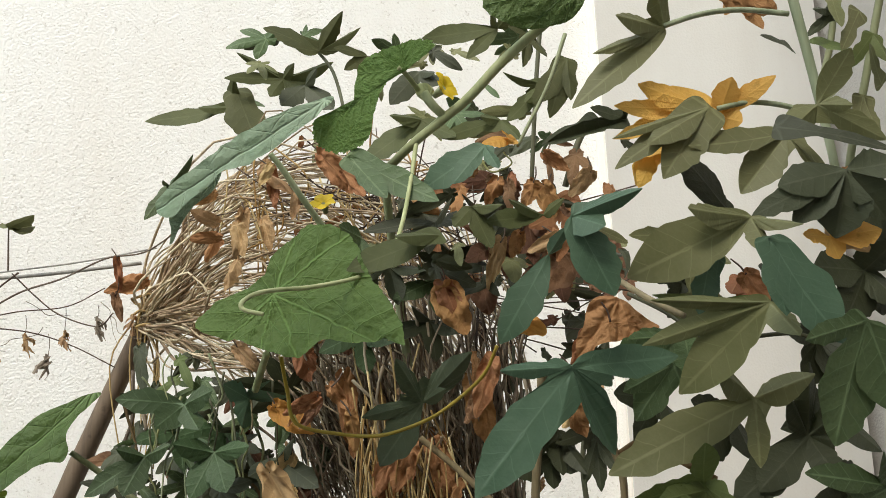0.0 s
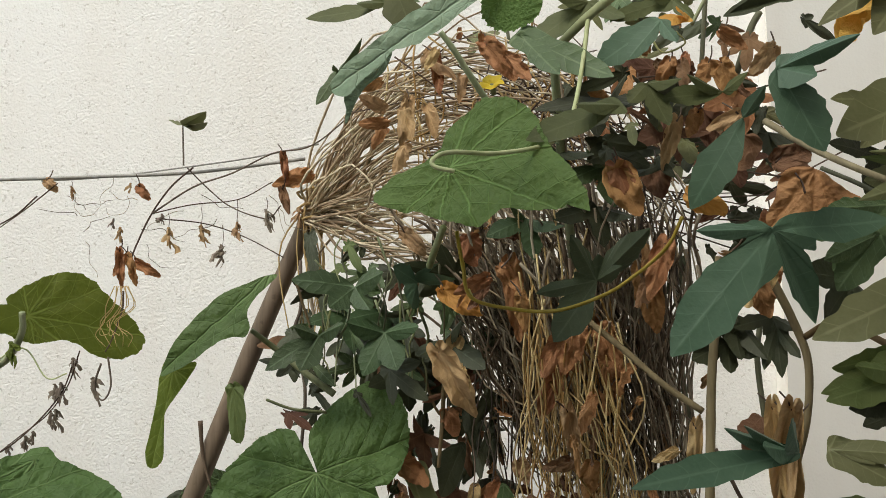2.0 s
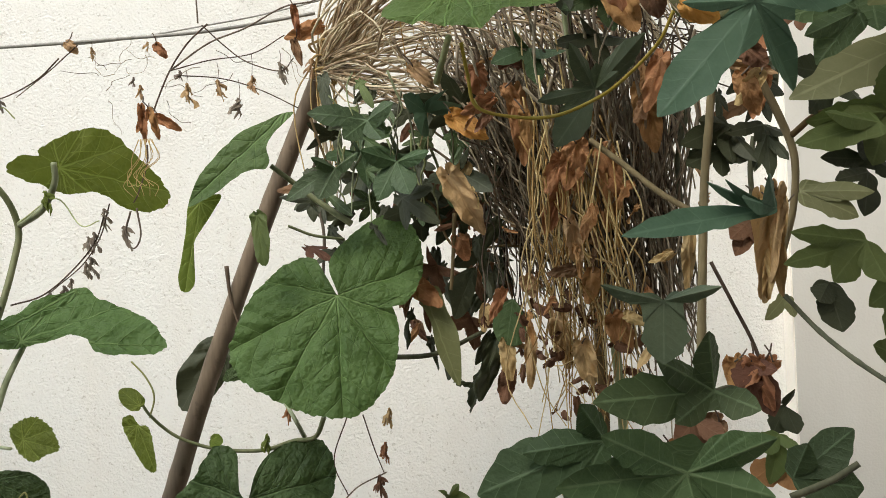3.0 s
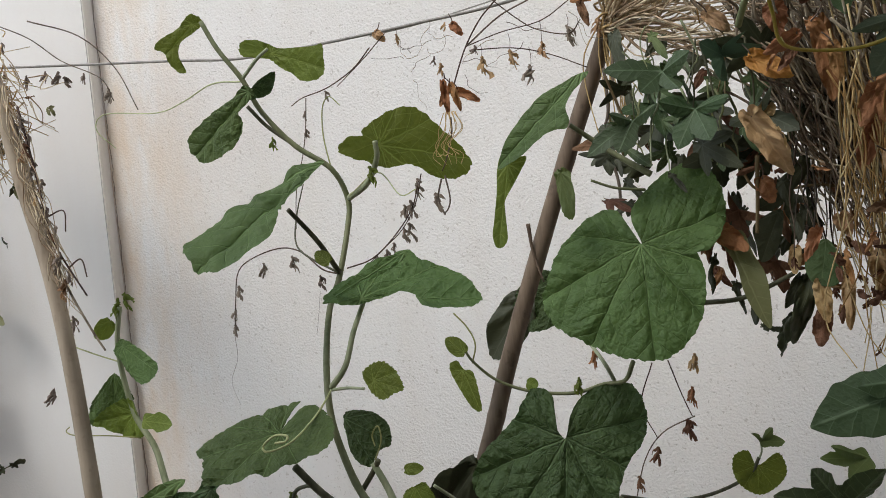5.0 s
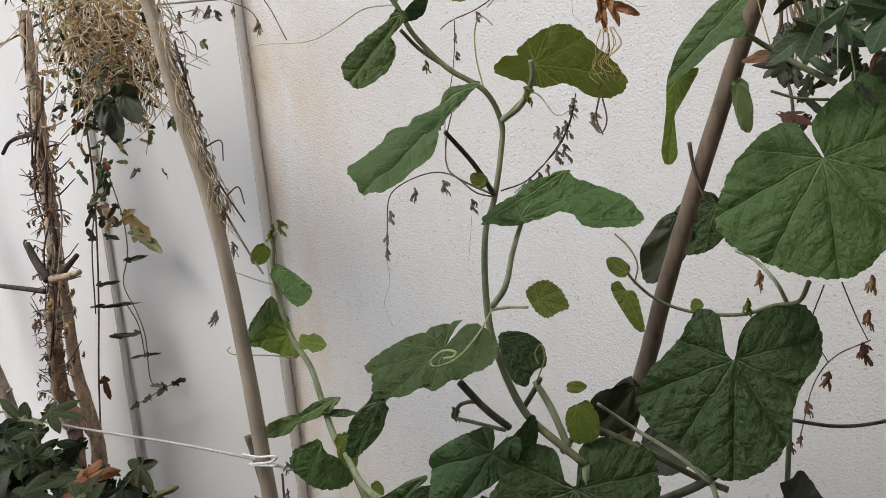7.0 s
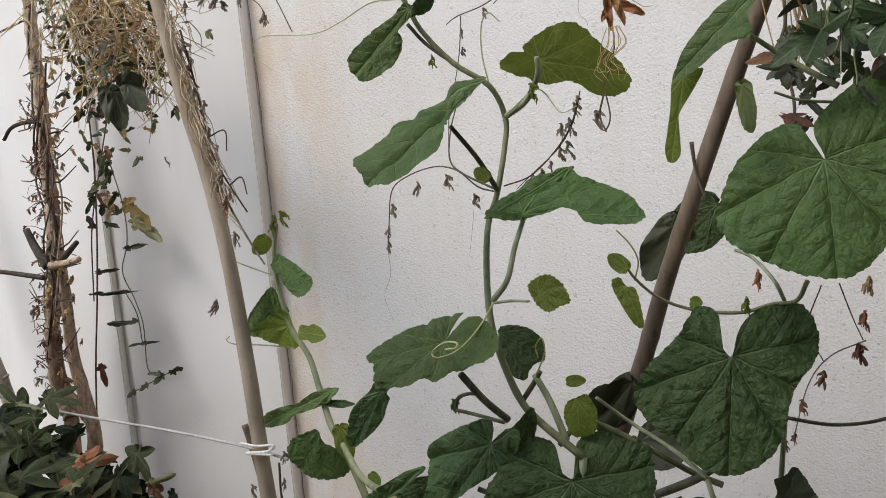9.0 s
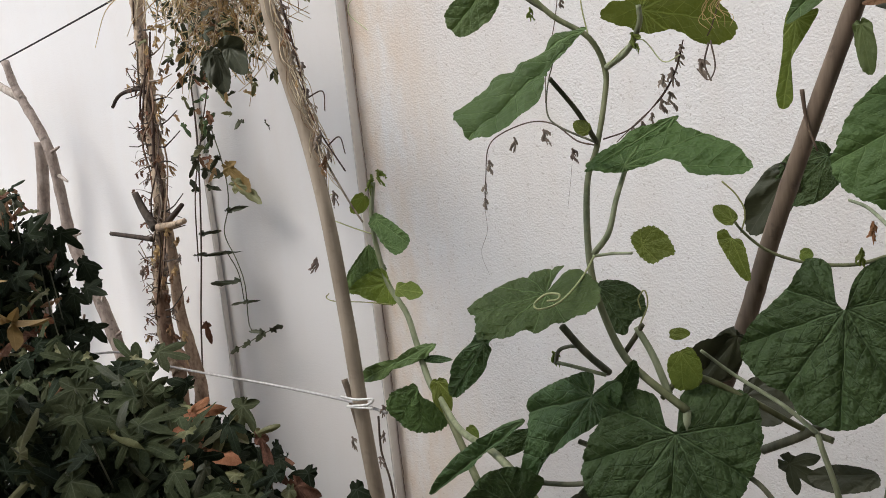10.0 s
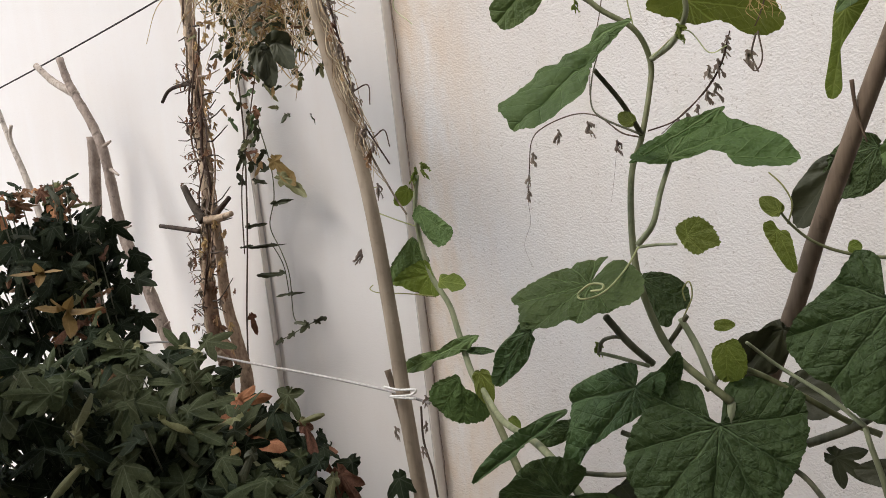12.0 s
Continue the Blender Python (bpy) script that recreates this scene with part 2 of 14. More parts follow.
TWIG_DARK = fibre_material("weathered_dark_twig", (0.03, 0.022, 0.017), (0.10, 0.075, 0.058), 0.85, 70.0)
TWIG = fibre_material("dry_twig", (0.06, 0.04, 0.03), (0.17, 0.12, 0.09), 0.8, 70.0)
STRAW = fibre_material("straw", (0.25, 0.175, 0.10), (0.74, 0.60, 0.41), 0.7, 60.0, per_island=True)
STRAW_GREY = fibre_material("old_stems_grey", (0.058, 0.040, 0.026), (0.44, 0.35, 0.25), 0.8, 60.0, per_island=True)
STRAW_GOLD = fibre_material("straw_gold", (0.324, 0.204, 0.078), (0.624, 0.444, 0.192), 0.7, 60.0, per_island=True)
BAMBOO = fibre_material("weathered_cane", (0.105, 0.075, 0.052), (0.26, 0.192, 0.135), 0.65, 45.0, (1, 1, 0.06), 0.35)
POLE_PALE = fibre_material("pale_stripped_pole", (0.23, 0.165, 0.115), (0.38, 0.29, 0.21), 0.65, 30.0, (1, 1, 0.08), 0.15, 0.3)
BARK = fibre_material("bark", (0.20, 0.13, 0.086), (0.58, 0.43, 0.30), 0.85, 60.0, (1, 1, 0.4), 0.6, 0.9)
BARK_GREY = fibre_material("grey_bark", (0.23, 0.18, 0.145), (0.52, 0.44, 0.37), 0.85, 60.0, (1, 1, 0.4), 0.6, 0.9)
WIRE = fibre_material("grey_wire", (0.20, 0.19, 0.17), (0.36, 0.34, 0.31), 0.5, 90.0)
CORD_DARK = fibre_material("dark_cord", (0.02, 0.02, 0.02), (0.06, 0.055, 0.05), 0.7, 90.0)
TWINE = fibre_material("white_twine", (0.50, 0.48, 0.45), (0.78, 0.76, 0.72), 0.8, 120.0)
WALL_ROUGH = plaster_material("roughcast_white_paint", (0.82, 0.805, 0.785), (0.70, 0.62, 0.54), 1.0, 0.33, 0.3, joint=-2.015)
WALL_SMOOTH = plaster_material("smooth_white_paint", (0.75, 0.735, 0.715), (0.66, 0.58, 0.50), 0.12, 0.10, 0.22)
# smooth paint with a greyer base, carrying the climber's shade on the east pier
WALL_PIER = plaster_material("shaded_pier_paint", (0.70, 0.68, 0.65), (0.55, 0.49, 0.43), 0.12, 0.1, 0.3)
# cream raised to near white, to make up for unlit side faces
WALL_BAND = plaster_material("worn_lightened_edge", (0.93, 0.89, 0.83), (0.84, 0.74, 0.62), 0.1, 0.2, 0.35)
# grey of the unseen walls that hold light off the bed
WALL_GREY = plaster_material("light_blocking_grey", (0.46, 0.44, 0.41), (0.32, 0.29, 0.25), 0.3, 0.4, 0.4)
EARTH = plain_material("garden_earth", (0.16, 0.11, 0.075), 0.95, 14.0, 0.4)


# ---- helpers for building ----
def thing(name, at, label, category, group="", kind=""):
    """An Empty at a thing's base, for its parts."""
    ob = new(name)
    ob.location = at
    ob.empty_display_size = 0.03
    return tagged(ob, label, category, group, kind)


def part(name, verts, faces, material, parent, label="", at=None, uvs=None, smooth=True, kind=""):
    """One mesh object, given in world coordinates, under its thing or part."""
    verts = np.asarray(verts, float)
    at = np.asarray(verts.mean(0) if at is None else at, float)
    me = bpy.data.meshes.new(name)
    me.from_pydata((verts - at).tolist(), [], faces)
    me.materials.append(material)
    if uvs is not None:
        layer = me.uv_layers.new(name="UVMap")
        index = np.empty(len(me.loops), dtype=np.int32)
        me.loops.foreach_get("vertex_index", index)
        layer.data.foreach_set("uv", np.asarray(uvs, np.float32)[index].ravel())
    if smooth:
        me.shade_smooth()
    ob = new(name, me)
    if parent is None:
        ob.location = at
    else:
        root = Vector(parent.location) if parent.parent is None else Vector(parent.parent.location) + Vector(parent.location)
        ob.parent, ob.location = parent, Vector(at) - root
    return tagged(ob, label, kind=kind)


def spline(pts, steps):
    """A smooth line through a few points."""
    p = np.asarray(pts, float)
    if len(p) == 2:
        return p[0] + (p[1] - p[0]) * np.linspace(0, 1, steps + 1)[:, None]
    q = np.vstack([2 * p[0] - p[1], p, 2 * p[-1] - p[-2]])
    out = []
    for i in range(len(p) - 1):
        a, b, c, d = q[i:i + 4]
        s = np.linspace(0, 1, steps, endpoint=False)[:, None]
        out.append(0.5 * (2 * b + (c - a) * s + (2 * a - 5 * b + 4 * c - d) * s ** 2 + (3 * b - a - 3 * c + d) * s ** 3))
    return np.vstack(out + [p[-1:]])


def tube(line, r0, r1, sides=7, knobs=0.0, knob_step=6, seed=0):
    """Vertices and faces of a round stalk along a line, tapering, with swollen joints."""
    line = np.asarray(line, float)
    n = len(line)
    rnd = np.random.default_rng(seed)
    tan = np.gradient(line, axis=0)
    tan /= np.linalg.norm(tan, axis=1, keepdims=True) + 1e-9
    side = np.cross(tan[0], (0.3, 0.9, 0.2))
    side /= np.linalg.norm(side) + 1e-9
    verts = []
    a = np.linspace(0, 2 * math.pi, sides, endpoint=False)
    for i in range(n):
        side = side - tan[i] * side.dot(tan[i])
        side /= np.linalg.norm(side) + 1e-9
        other = np.cross(tan[i], side)
        r = r0 + (r1 - r0) * i / max(1, n - 1)
        if knobs:
            r *= 1 + knobs * (1.0 if i % knob_step == 0 else 0.0) + knobs * 0.4 * (rnd.random() - 0.5)
        verts.append(line[i] + r * (np.cos(a)[:, None] * side + np.sin(a)[:, None] * other))
    verts = np.vstack(verts)
    faces = []
    for i in range(n - 1):
        for j in range(sides):
            k = (j + 1) % sides
            faces.append((i * sides + j, i * sides + k, (i + 1) * sides + k, (i + 1) * sides + j))
    faces.append(tuple(range(sides))[::-1])
    faces.append(tuple((n - 1) * sides + j for j in range(sides)))
    return verts, faces


def joined(pieces):
    """Several (verts, faces) as one."""
    verts, faces, base = [], [], 0
    for v, f in pieces:
        verts.append(v)
        faces += [tuple(i + base for i in g) for g in f]
        base += len(v)
    return np.vstack(verts), faces


def stalk(parent, name, pts, r0, r1, material, label="", steps=7, sides=7, knobs=0.0, knob_step=6):
    v, f = tube(spline(pts, steps), r0, r1, sides, knobs, knob_step, len(bpy.data.objects))
    return part(name, v, f, material, parent, label)


def rounded(k, n=5):
    """Smooths an outline round its angles."""
    w = np.hanning(n + 2)[1:-1]
    return np.convolve(np.concatenate([k[-n:], k, k[:n]]), w / w.sum(), "same")[n:-n]


# leaf outlines: reach from the stalk's foot for each angle off the midrib (degrees)
def reach_melon(a):
    k = np.interp(np.abs(a), (0, 14, 40, 62, 88, 110, 135, 147, 155, 163, 171, 180), (1.0, 0.985, 0.94, 0.89, 0.86, 0.83, 0.80, 0.73, 0.58, 0.30, 0.10, 0.04))
    k = rounded(k, 7) if len(k) > 60 else k
    return k * (1 + 0.016 * (np.radians(a) * 11 % 1.0) + 0.022 * np.cos(np.radians(a) * 8))


def reach_oval(a):
    k = np.interp(np.abs(a), (0, 6, 15, 28, 45, 70, 100, 140, 180), (1.0, 0.995, 0.95, 0.82, 0.64, 0.47, 0.29, 0.13, 0.05))
    k = rounded(k, 9) if len(k) > 60 else k
    return k * (1 + 0.035 * (np.radians(a) * 7 % 1.0) + 0.02 * np.cos(np.radians(a) * 9))


def reach_lobed(lobes, web):
    def reach(a):
        k = np.full_like(a, web)
        for at, length, w in lobes:
            d = np.abs((a - at + 180) % 360 - 180) / w
            k = np.maximum(k, length / (1 + 0.55 * d ** 1.35 + 1.6 * np.maximum(0, d - 0.9) ** 1.5))
        return np.where(np.abs(a) > 168, k * np.interp(np.abs(a), (168, 180), (1, 0.35)), k)
    return reach


def reach_spoon(a):
    k = np.interp(np.abs(a), (0, 8, 16, 24, 32, 45, 70, 100, 140, 180), (1.0, 1.0, 0.97, 0.88, 0.72, 0.50, 0.31, 0.20, 0.10, 0.05))
    return rounded(k, 5) * (1 + 0.035 * (np.radians(a) * 7 % 1.0))


def reach_lance(a):
    k = np.interp(np.abs(a), (0, 6, 15, 28, 45, 70, 100, 140, 180), (1.0, 0.97, 0.86, 0.72, 0.58, 0.45, 0.33, 0.20, 0.07))
    return k * (1 + 0.015 * np.cos(np.radians(a) * 11))


FIVE = reach_lobed(((0, 1.0, 16), (50, 0.88, 16), (-50, 0.88, 16), (102, 0.55, 20), (-102, 0.55, 20)), 0.22)
THREE = reach_lobed(((0, 1.0, 19), (55, 0.78, 19), (-55, 0.78, 19), (120, 0.30, 34), (-120, 0.30, 34)), 0.26)
SPEAR = reach_lobed(((0, 1.0, 21), (75, 0.36, 30), (-75, 0.36, 30), (140, 0.22, 34), (-140, 0.22, 34)), 0.18)
STAR = reach_lobed(((0, 1.0, 14), (48, 0.85, 14), (-48, 0.85, 14), (100, 0.5, 16), (-100, 0.5, 16)), 0.15)
SHAPES = {"star": (STAR, 120, 5, 1.5), "melon": (reach_melon, 144, 12, 1.78), "oval": (reach_oval, 90, 8, 0.98), "spoon": (reach_spoon, 90, 8, 0.84), "lance": (reach_lance, 80, 7, 0.86), "five": (FIVE, 120, 6, 1.62), "three": (THREE, 110, 6, 1.40), "spear": (SPEAR, 90, 6, 0.80)}


def blade(shape, base, tip, normal, width, arch=0.0, fold=0.0, ripple=0.02, crumple=0.0, seed=0, lean=1.0, bow=0.0):
    """A leaf blade: base is the stalk's foot, tip the midrib's end, normal the side that it shows. arch bends the midrib, fold bends the halves back, crumple dries it."""
    reach, na, nr, wide = SHAPES[shape]
    base, tip, normal = (np.asarray(v, float) for v in (base, tip, normal))
    if lean != 1.0:
        na, nr = int(na * lean), max(3, int(nr * lean))
    ay = tip - base
    size = np.linalg.norm(ay)
    ay = ay / size
    az = normal - ay * normal.dot(ay)
    az /= np.linalg.norm(az)
    ax = np.cross(ay, az)
    ang = np.linspace(-180, 180, na, endpoint=False) + 180.0 / na
    rim = reach(ang)
    rho = np.linspace(0, 1, nr + 1)[1:] ** 0.85
    R = rho[:, None] * rim[None, :]
    x = np.concatenate([[0], (R * np.sin(np.radians(ang))).ravel()])
    y = np.concatenate([[0], (R * np.cos(np.radians(ang))).ravel()])
    edge = np.concatenate([[0], np.repeat(rho, na)])
    theta = np.concatenate([[0], np.tile(np.radians(ang), nr)])
    sx = width / (wide * size)
    rnd = np.random.default_rng(seed + 11)
    ph = rnd.random(6) * 6.28
    z = arch * 4 * y * (1 - y) * np.where(y < 0, 0.5, 1.0) - fold * np.abs(x) ** 1.25
    if shape in ("melon", "oval", "spoon"):
        ripple = max(ripple, 0.034)
    z += ripple * edge ** 2 * (np.sin(theta * 5 + ph[0]) + 0.7 * np.sin(theta * 9 + ph[1]))
    z += 0.03 * np.sin(3.1 * x + ph[2]) * np.cos(2.3 * y + ph[3]) * edge
    off = np.array([noise.noise((a * 7 + seed, b * 7, 0.3 * seed)) for a, b in zip(x, y)])
    z += (0.018 + 0.4 * crumple) * off * np.minimum(1, edge * 2)
    if shape in ("melon", "oval", "spoon"):
        # quilted skin: raised between the veins
        z += 0.042 * np.abs(np.sin(theta * 3.5 + 0.6 * off)) * np.abs(np.sin(edge * 9 + 2.5 * off)) * np.minimum(1, edge * 3)
    dx = dy = 0
    if crumple:
        curl = np.array([noise.noise((a * 2.2 + seed, b * 2.2, 7.7)) for a, b in zip(x, y)])
        z += crumple * 1.1 * curl + crumple * 0.8 * x * x
        dx = -crumple * 0.9 * x * np.abs(x) + crumple * 0.3 * off
        dy = -crumple * 0.25 * y * y + crumple * 0.3 * curl
    v = base + size * (((x + dx) * sx + bow * 4 * y * (1 - y))[:, None] * ax + (y + dy)[:, None] * ay + z[:, None] * az)
    faces = [(0, 1 + j, 1 + (j + 1) % na) for j in range(na)]
    for i in range(nr - 1):
        a, b = 1 + i * na, 1 + (i + 1) * na
        for j in range(na):
            k = (j + 1) % na
            faces.append((a + j, b + j, b + k, a + k))
    return v, faces, np.stack([x * min(1.0, sx), y], 1)


def leaf(parent, shape, base, tip, normal, width, material, arch=0.0, fold=0.0, ripple=0.02, crumple=0.0, name="leaf", label="", bow=0.0):
    seed = len(bpy.data.objects) % 997
    v, f, uv = blade(shape, base, tip, normal, width, arch, fold, ripple, crumple, seed, 1.0, bow)
    return part(name, v, f, material, parent, label, at=base, uvs=uv)


def closed_curve(p, step):
    """A smooth closed line through the points (centripetal, so that it never loops)."""
    out, n = [], len(p)
    for i in range(n):
        a, b, c, d = p[i - 1], p[i], p[(i + 1) % n], p[(i + 2) % n]
        t1, t2, t3 = np.cumsum([max(1e-4, np.linalg.norm(w - u)) ** 0.5 for u, w in ((a, b), (b, c), (c, d))])
        t = np.linspace(t1, t2, max(1, int(math.ceil(np.linalg.norm(c - b) / step))), endpoint=False)[:, None]
        e, f, g = ((t1 - t) * a + t * b) / t1, ((t2 - t) * b + (t - t1) * c) / (t2 - t1), ((t3 - t) * c + (t - t2) * d) / (t3 - t2)
        h, k = ((t2 - t) * e + t * f) / t2, ((t3 - t) * f + (t - t1) * g) / (t3 - t1)
        out.append(((t2 - t) * h + (t - t1) * k) / (t2 - t1))
    return np.vstack(out)


def cut_leaf(parent, base, tip, normal, hub, rim, material, arch=0.0, fold=0.0, teeth=0.0, pucker=0.03, ribs=(0, 31, 66, 108), name="leaf", label=""):
    """A leaf of its own cut: rim gives (angle off the midrib, reach) round the hub, both in midrib lengths; raised between the ribs, toothed along the edge."""
    base, tip, normal = (np.asarray(v, float) for v in (base, tip, normal))
    seed = len(bpy.data.objects) % 997
    ay = tip - base
    size = np.linalg.norm(ay)
    ay = ay / size
    az = normal - ay * normal.dot(ay)
    az /= np.linalg.norm(az)
    ax = np.cross(ay, az)
    lush = pucker > 0.02
    a, k = np.array([p[0] for p in rim], float), np.array([p[1] for p in rim], float)
    p = np.stack([k * np.sin(np.radians(a)), k * np.cos(np.radians(a))], 1)
    p = np.vstack([p, p[:1]])
    p = closed_curve(p[:-1], 0.014 if lush else 0.03)
    p = np.stack([rounded(p[:, 0], 3), rounded(p[:, 1], 3)], 1)
    ang, k = np.degrees(np.arctan2(p[:, 0], p[:, 1])), np.hypot(p[:, 0], p[:, 1])
    na, nr = len(ang), 14 if lush else 8
    phase = np.arange(na) * round(na / 5.0) / na
    k = k * (1 + teeth * (phase % 1.0 - 0.5) + 0.5 * teeth * np.sin(phase * 2.7))
    rho = np.linspace(0, 1, nr + 1)[1:] ** 0.85
    R = rho[:, None] * k[None, :]
    x = hub[0] + np.concatenate([[0], (R * np.sin(np.radians(ang))).ravel()])
    y = hub[1] + np.concatenate([[0], (R * np.cos(np.radians(ang))).ravel()])
    edge = np.concatenate([[0], np.repeat(rho, na)])
    turn = np.concatenate([[0], np.tile(np.radians(ang), nr)])
    r, th = np.hypot(x, y), np.arctan2(x, y)
    away = np.full_like(x, 0.4)
    for v in ribs:
        for s in (-1, 1):
            o = th - s * radians(v)
            away = np.minimum(away, np.where(np.cos(o) > 0, r * np.abs(np.sin(o)), 0.4))
    off = np.array([noise.noise((p * 6 + seed, q * 6, 0.3 * seed)) for p, q in zip(x, y)])
    quilt = np.array([noise.noise((p * 13 + seed, q * 13, 5.1)) for p, q in zip(x, y)])
    z = arch * 4 * y * (1 - y) - fold * np.abs(x) ** 1.25
    z += pucker * (1.4 * (1 - np.exp(-away / 0.05)) + 0.7 * np.abs(quilt) + 0.7 * off)
    z += (0.002 + 0.3 * pucker) * edge ** 3 * np.sin(turn * 7 + 3 * off + seed)
    z += (0.008 + 0.5 * pucker) * np.sin(3.1 * x + seed) * np.cos(2.3 * y + seed * 0.7)
    v = base + size * (x[:, None] * ax + y[:, None] * ay + z[:, None] * az)
    faces = [(0, 1 + j, 1 + (j + 1) % na) for j in range(na)]
    for i in range(nr - 1):
        p, q = 1 + i * na, 1 + (i + 1) * na
        faces += [(p + j, q + j, q + (j + 1) % na, p + (j + 1) % na) for j in range(na)]
    return part(name, v, faces, material, parent, label, at=base, uvs=np.stack([x, y], 1))


def palm(parent, hub, lobes, material, fold=0.05, web=0.5, name="leaf", label=""):
    """A lobed leaf: pointed lobes (tip and width) spread from the stalk's foot, joined by a web, each creased along its rib."""
    hub, tips = np.asarray(hub, float), np.array([t[:3] for t in lobes], float)
    rnd = np.random.default_rng(len(bpy.data.objects) % 997)
    arm = tips - hub
    ay = arm[0] / np.linalg.norm(arm[0])
    az = np.array([rnd.normal(0.0, 0.12), -1.0, rnd.normal(0.32, 0.12)])
    az -= ay * az.dot(ay)
    az /= np.linalg.norm(az)
    ax = np.cross(ay, az)
    u, v, lift = arm @ ax, arm @ ay, arm @ az
    turn, long = np.arctan2(u, v), np.hypot(u, v)
    order = np.argsort(turn)
    big = long.max()
    rows = []  # x, y, lift, distance from the rib, way along the rib
    for n, i in enumerate(order):
        j = order[(n + 1) % len(order)]
        gap = (turn[j] - turn[i]) % (2 * math.pi) if len(order) > 1 else 2 * math.pi
        d, c = np.array([math.sin(turn[i]), math.cos(turn[i])]), np.array([math.cos(turn[i]), -math.sin(turn[i])])
        half, s0 = lobes[i][3] * 0.53, web * 0.7
        s = np.concatenate([np.linspace(s0, 0.88, 8), [0.96, 1.0, 0.96], np.linspace(0.88, s0, 8)])
        swell = np.clip((s - 0.1) / 0.45, 0, 1)
        h = half * (0.62 + 0.38 * swell * swell * (3 - 2 * swell)) * (1 - np.clip((s - 0.55) / 0.45, 0, 1) ** 1.9) ** 0.85
        h *= np.concatenate([-np.ones(9), [0.0], np.ones(9)]) * (1 + 0.06 * rnd.normal(0, 1, 19) * (np.abs(s - 0.55) < 0.36))
        bend = rnd.normal(0, 0.05) * long[i] * s * s
        for a, b, e in zip(s, h, bend):
            q = d * a * long[i] + c * (b + e)
            rows.append((q[0], q[1], lift[i] * a * a, abs(b), a))
        if gap < 2.4:
            r, w = web * min(long[i], long[j]), turn[i] + gap / 2
            rows.append((math.sin(w) * r, math.cos(w) * r, web * 0.2 * (lift[i] + lift[j]), r * math.sin(gap / 2), web))
        else:
            for k, r in ((0.28, 0.13), (0.5, 0.03), (0.72, 0.13)):
                w, r = turn[i] + gap * k, r * min(long[i], long[j])
                rows.append((math.sin(w) * r, math.cos(w) * r, 0.0, r, 0.05))
    rim = closed_curve(np.array(rows), 0.045 * big)
    na, nr = len(rim), 6
    grow = (np.arange(nr) + 1.0) / nr
    R = (grow[:, None, None] * rim[None]).reshape(-1, 5)
    z = np.repeat(grow, na) * np.tile(rim[:, 2], nr) + fold * R[:, 3] * rnd.uniform(-0.5, 1.2)
    z += 0.03 * big * np.sin(R[:, 0] * 5 / big + rnd.random() * 6) * np.cos(R[:, 1] * 4 / big + rnd.random() * 6)
    verts = np.vstack([hub, hub + R[:, :1] * ax + R[:, 1:2] * ay + z[:, None] * az])
    uv = np.vstack([[0, 0], np.stack([R[:, 3] / big, R[:, 4]], 1)])
    faces = [(0, 1 + j, 1 + (j + 1) % na) for j in range(na)]
    for i in range(nr - 1):
        p, q = 1 + i * na, 1 + (i + 1) * na
        faces += [(p + j, q + j, q + (j + 1) % na, p + (j + 1) % na) for j in range(na)]
    return part(name, verts, faces, material, parent, label, at=hub, uvs=uv)


def withered(ob, label):
    """Tags a fallen leaf as a thing and gives it its dry stalk."""
    v = [Vector(c.co) for c in ob.data.vertices[:1]][0] + ob.location
    d = Vector((rng_stalk.normal(0, 0.5), rng_stalk.normal(0, 0.3), 0.8)).normalized() * 0.022
    line, faces = tube(spline([v, v + d * 0.5 + Vector((0.002, 0, 0)), v + d], 3), 0.0012, 0.0009, 5)
    part("leaf_stalk", line, faces, TWIG, ob)
    return tagged(ob, label, "leaf", "withered leaves")


rng_stalk = np.random.default_rng(21)


def husk(parent, at, size, material, name="dried_flower", seed=0):
    """A withered flower or seed head that hangs from a thread: a few shrivelled petals, pointing down."""
    rnd = np.random.default_rng(seed)
    pieces, uvs = [], []
    at = np.asarray(at, float)
    sway = rnd.normal(0, 0.16, 2)
    for i in range(8):
        a = i * 2.4 + rnd.random() * 0.6
        out = np.array([math.cos(a), math.sin(a), 0.0])
        low = i % 3
        root = at + out * size * 0.05 - np.array([0, 0, size * (0.05 + 0.22 * low)])
        end = at + out * size * (0.16 + 0.26 * rnd.random()) + np.array([sway[0] * size, sway[1] * size, -size * (0.42 + 0.28 * low + 0.25 * rnd.random())])
        v, f, uv = blade("lance", root, end, out + np.array([0, 0, 0.3]), size * (0.09 + 0.09 * rnd.random()), 0.12, 0.6, 0.06, 0.22, int(seed * 7 + i), 0.25)
        pieces.append((v, f))
        uvs.append(uv)
    v, f = tube(spline([at, at - np.array([0, 0, 0.14 * size]), at - np.array([0, 0, 0.34 * size])], 2), size * 0.03, size * 0.085, 6)
    pieces.append((v, f))
    uvs.append(np.zeros((len(v), 2)))
    v, f = joined(pieces)
    return part(name, v, f, material, parent, at=at, uvs=np.vstack(uvs))


def box_bm(verts_faces, x0, x1, y0, y1, z0, z1):
    v = [(x, y, z) for x in (x0, x1) for y in (y0, y1) for z in (z0, z1)]
    f = [(0, 1, 3, 2), (4, 6, 7, 5), (0, 4, 5, 1), (2, 3, 7, 6), (0, 2, 6, 4), (1, 5, 7, 3)]
    verts_faces.append((np.array(v, float), f))


def slab(name, x0, x1, y0, y1, z0, z1, material, label, category, kind="structure"):
    p = []
    box_bm(p, x0, x1, y0, y1, z0, z1)
    ob = part(name, *p[0], material, None, label, smooth=False)
    return tagged(ob, category=category, kind=kind)


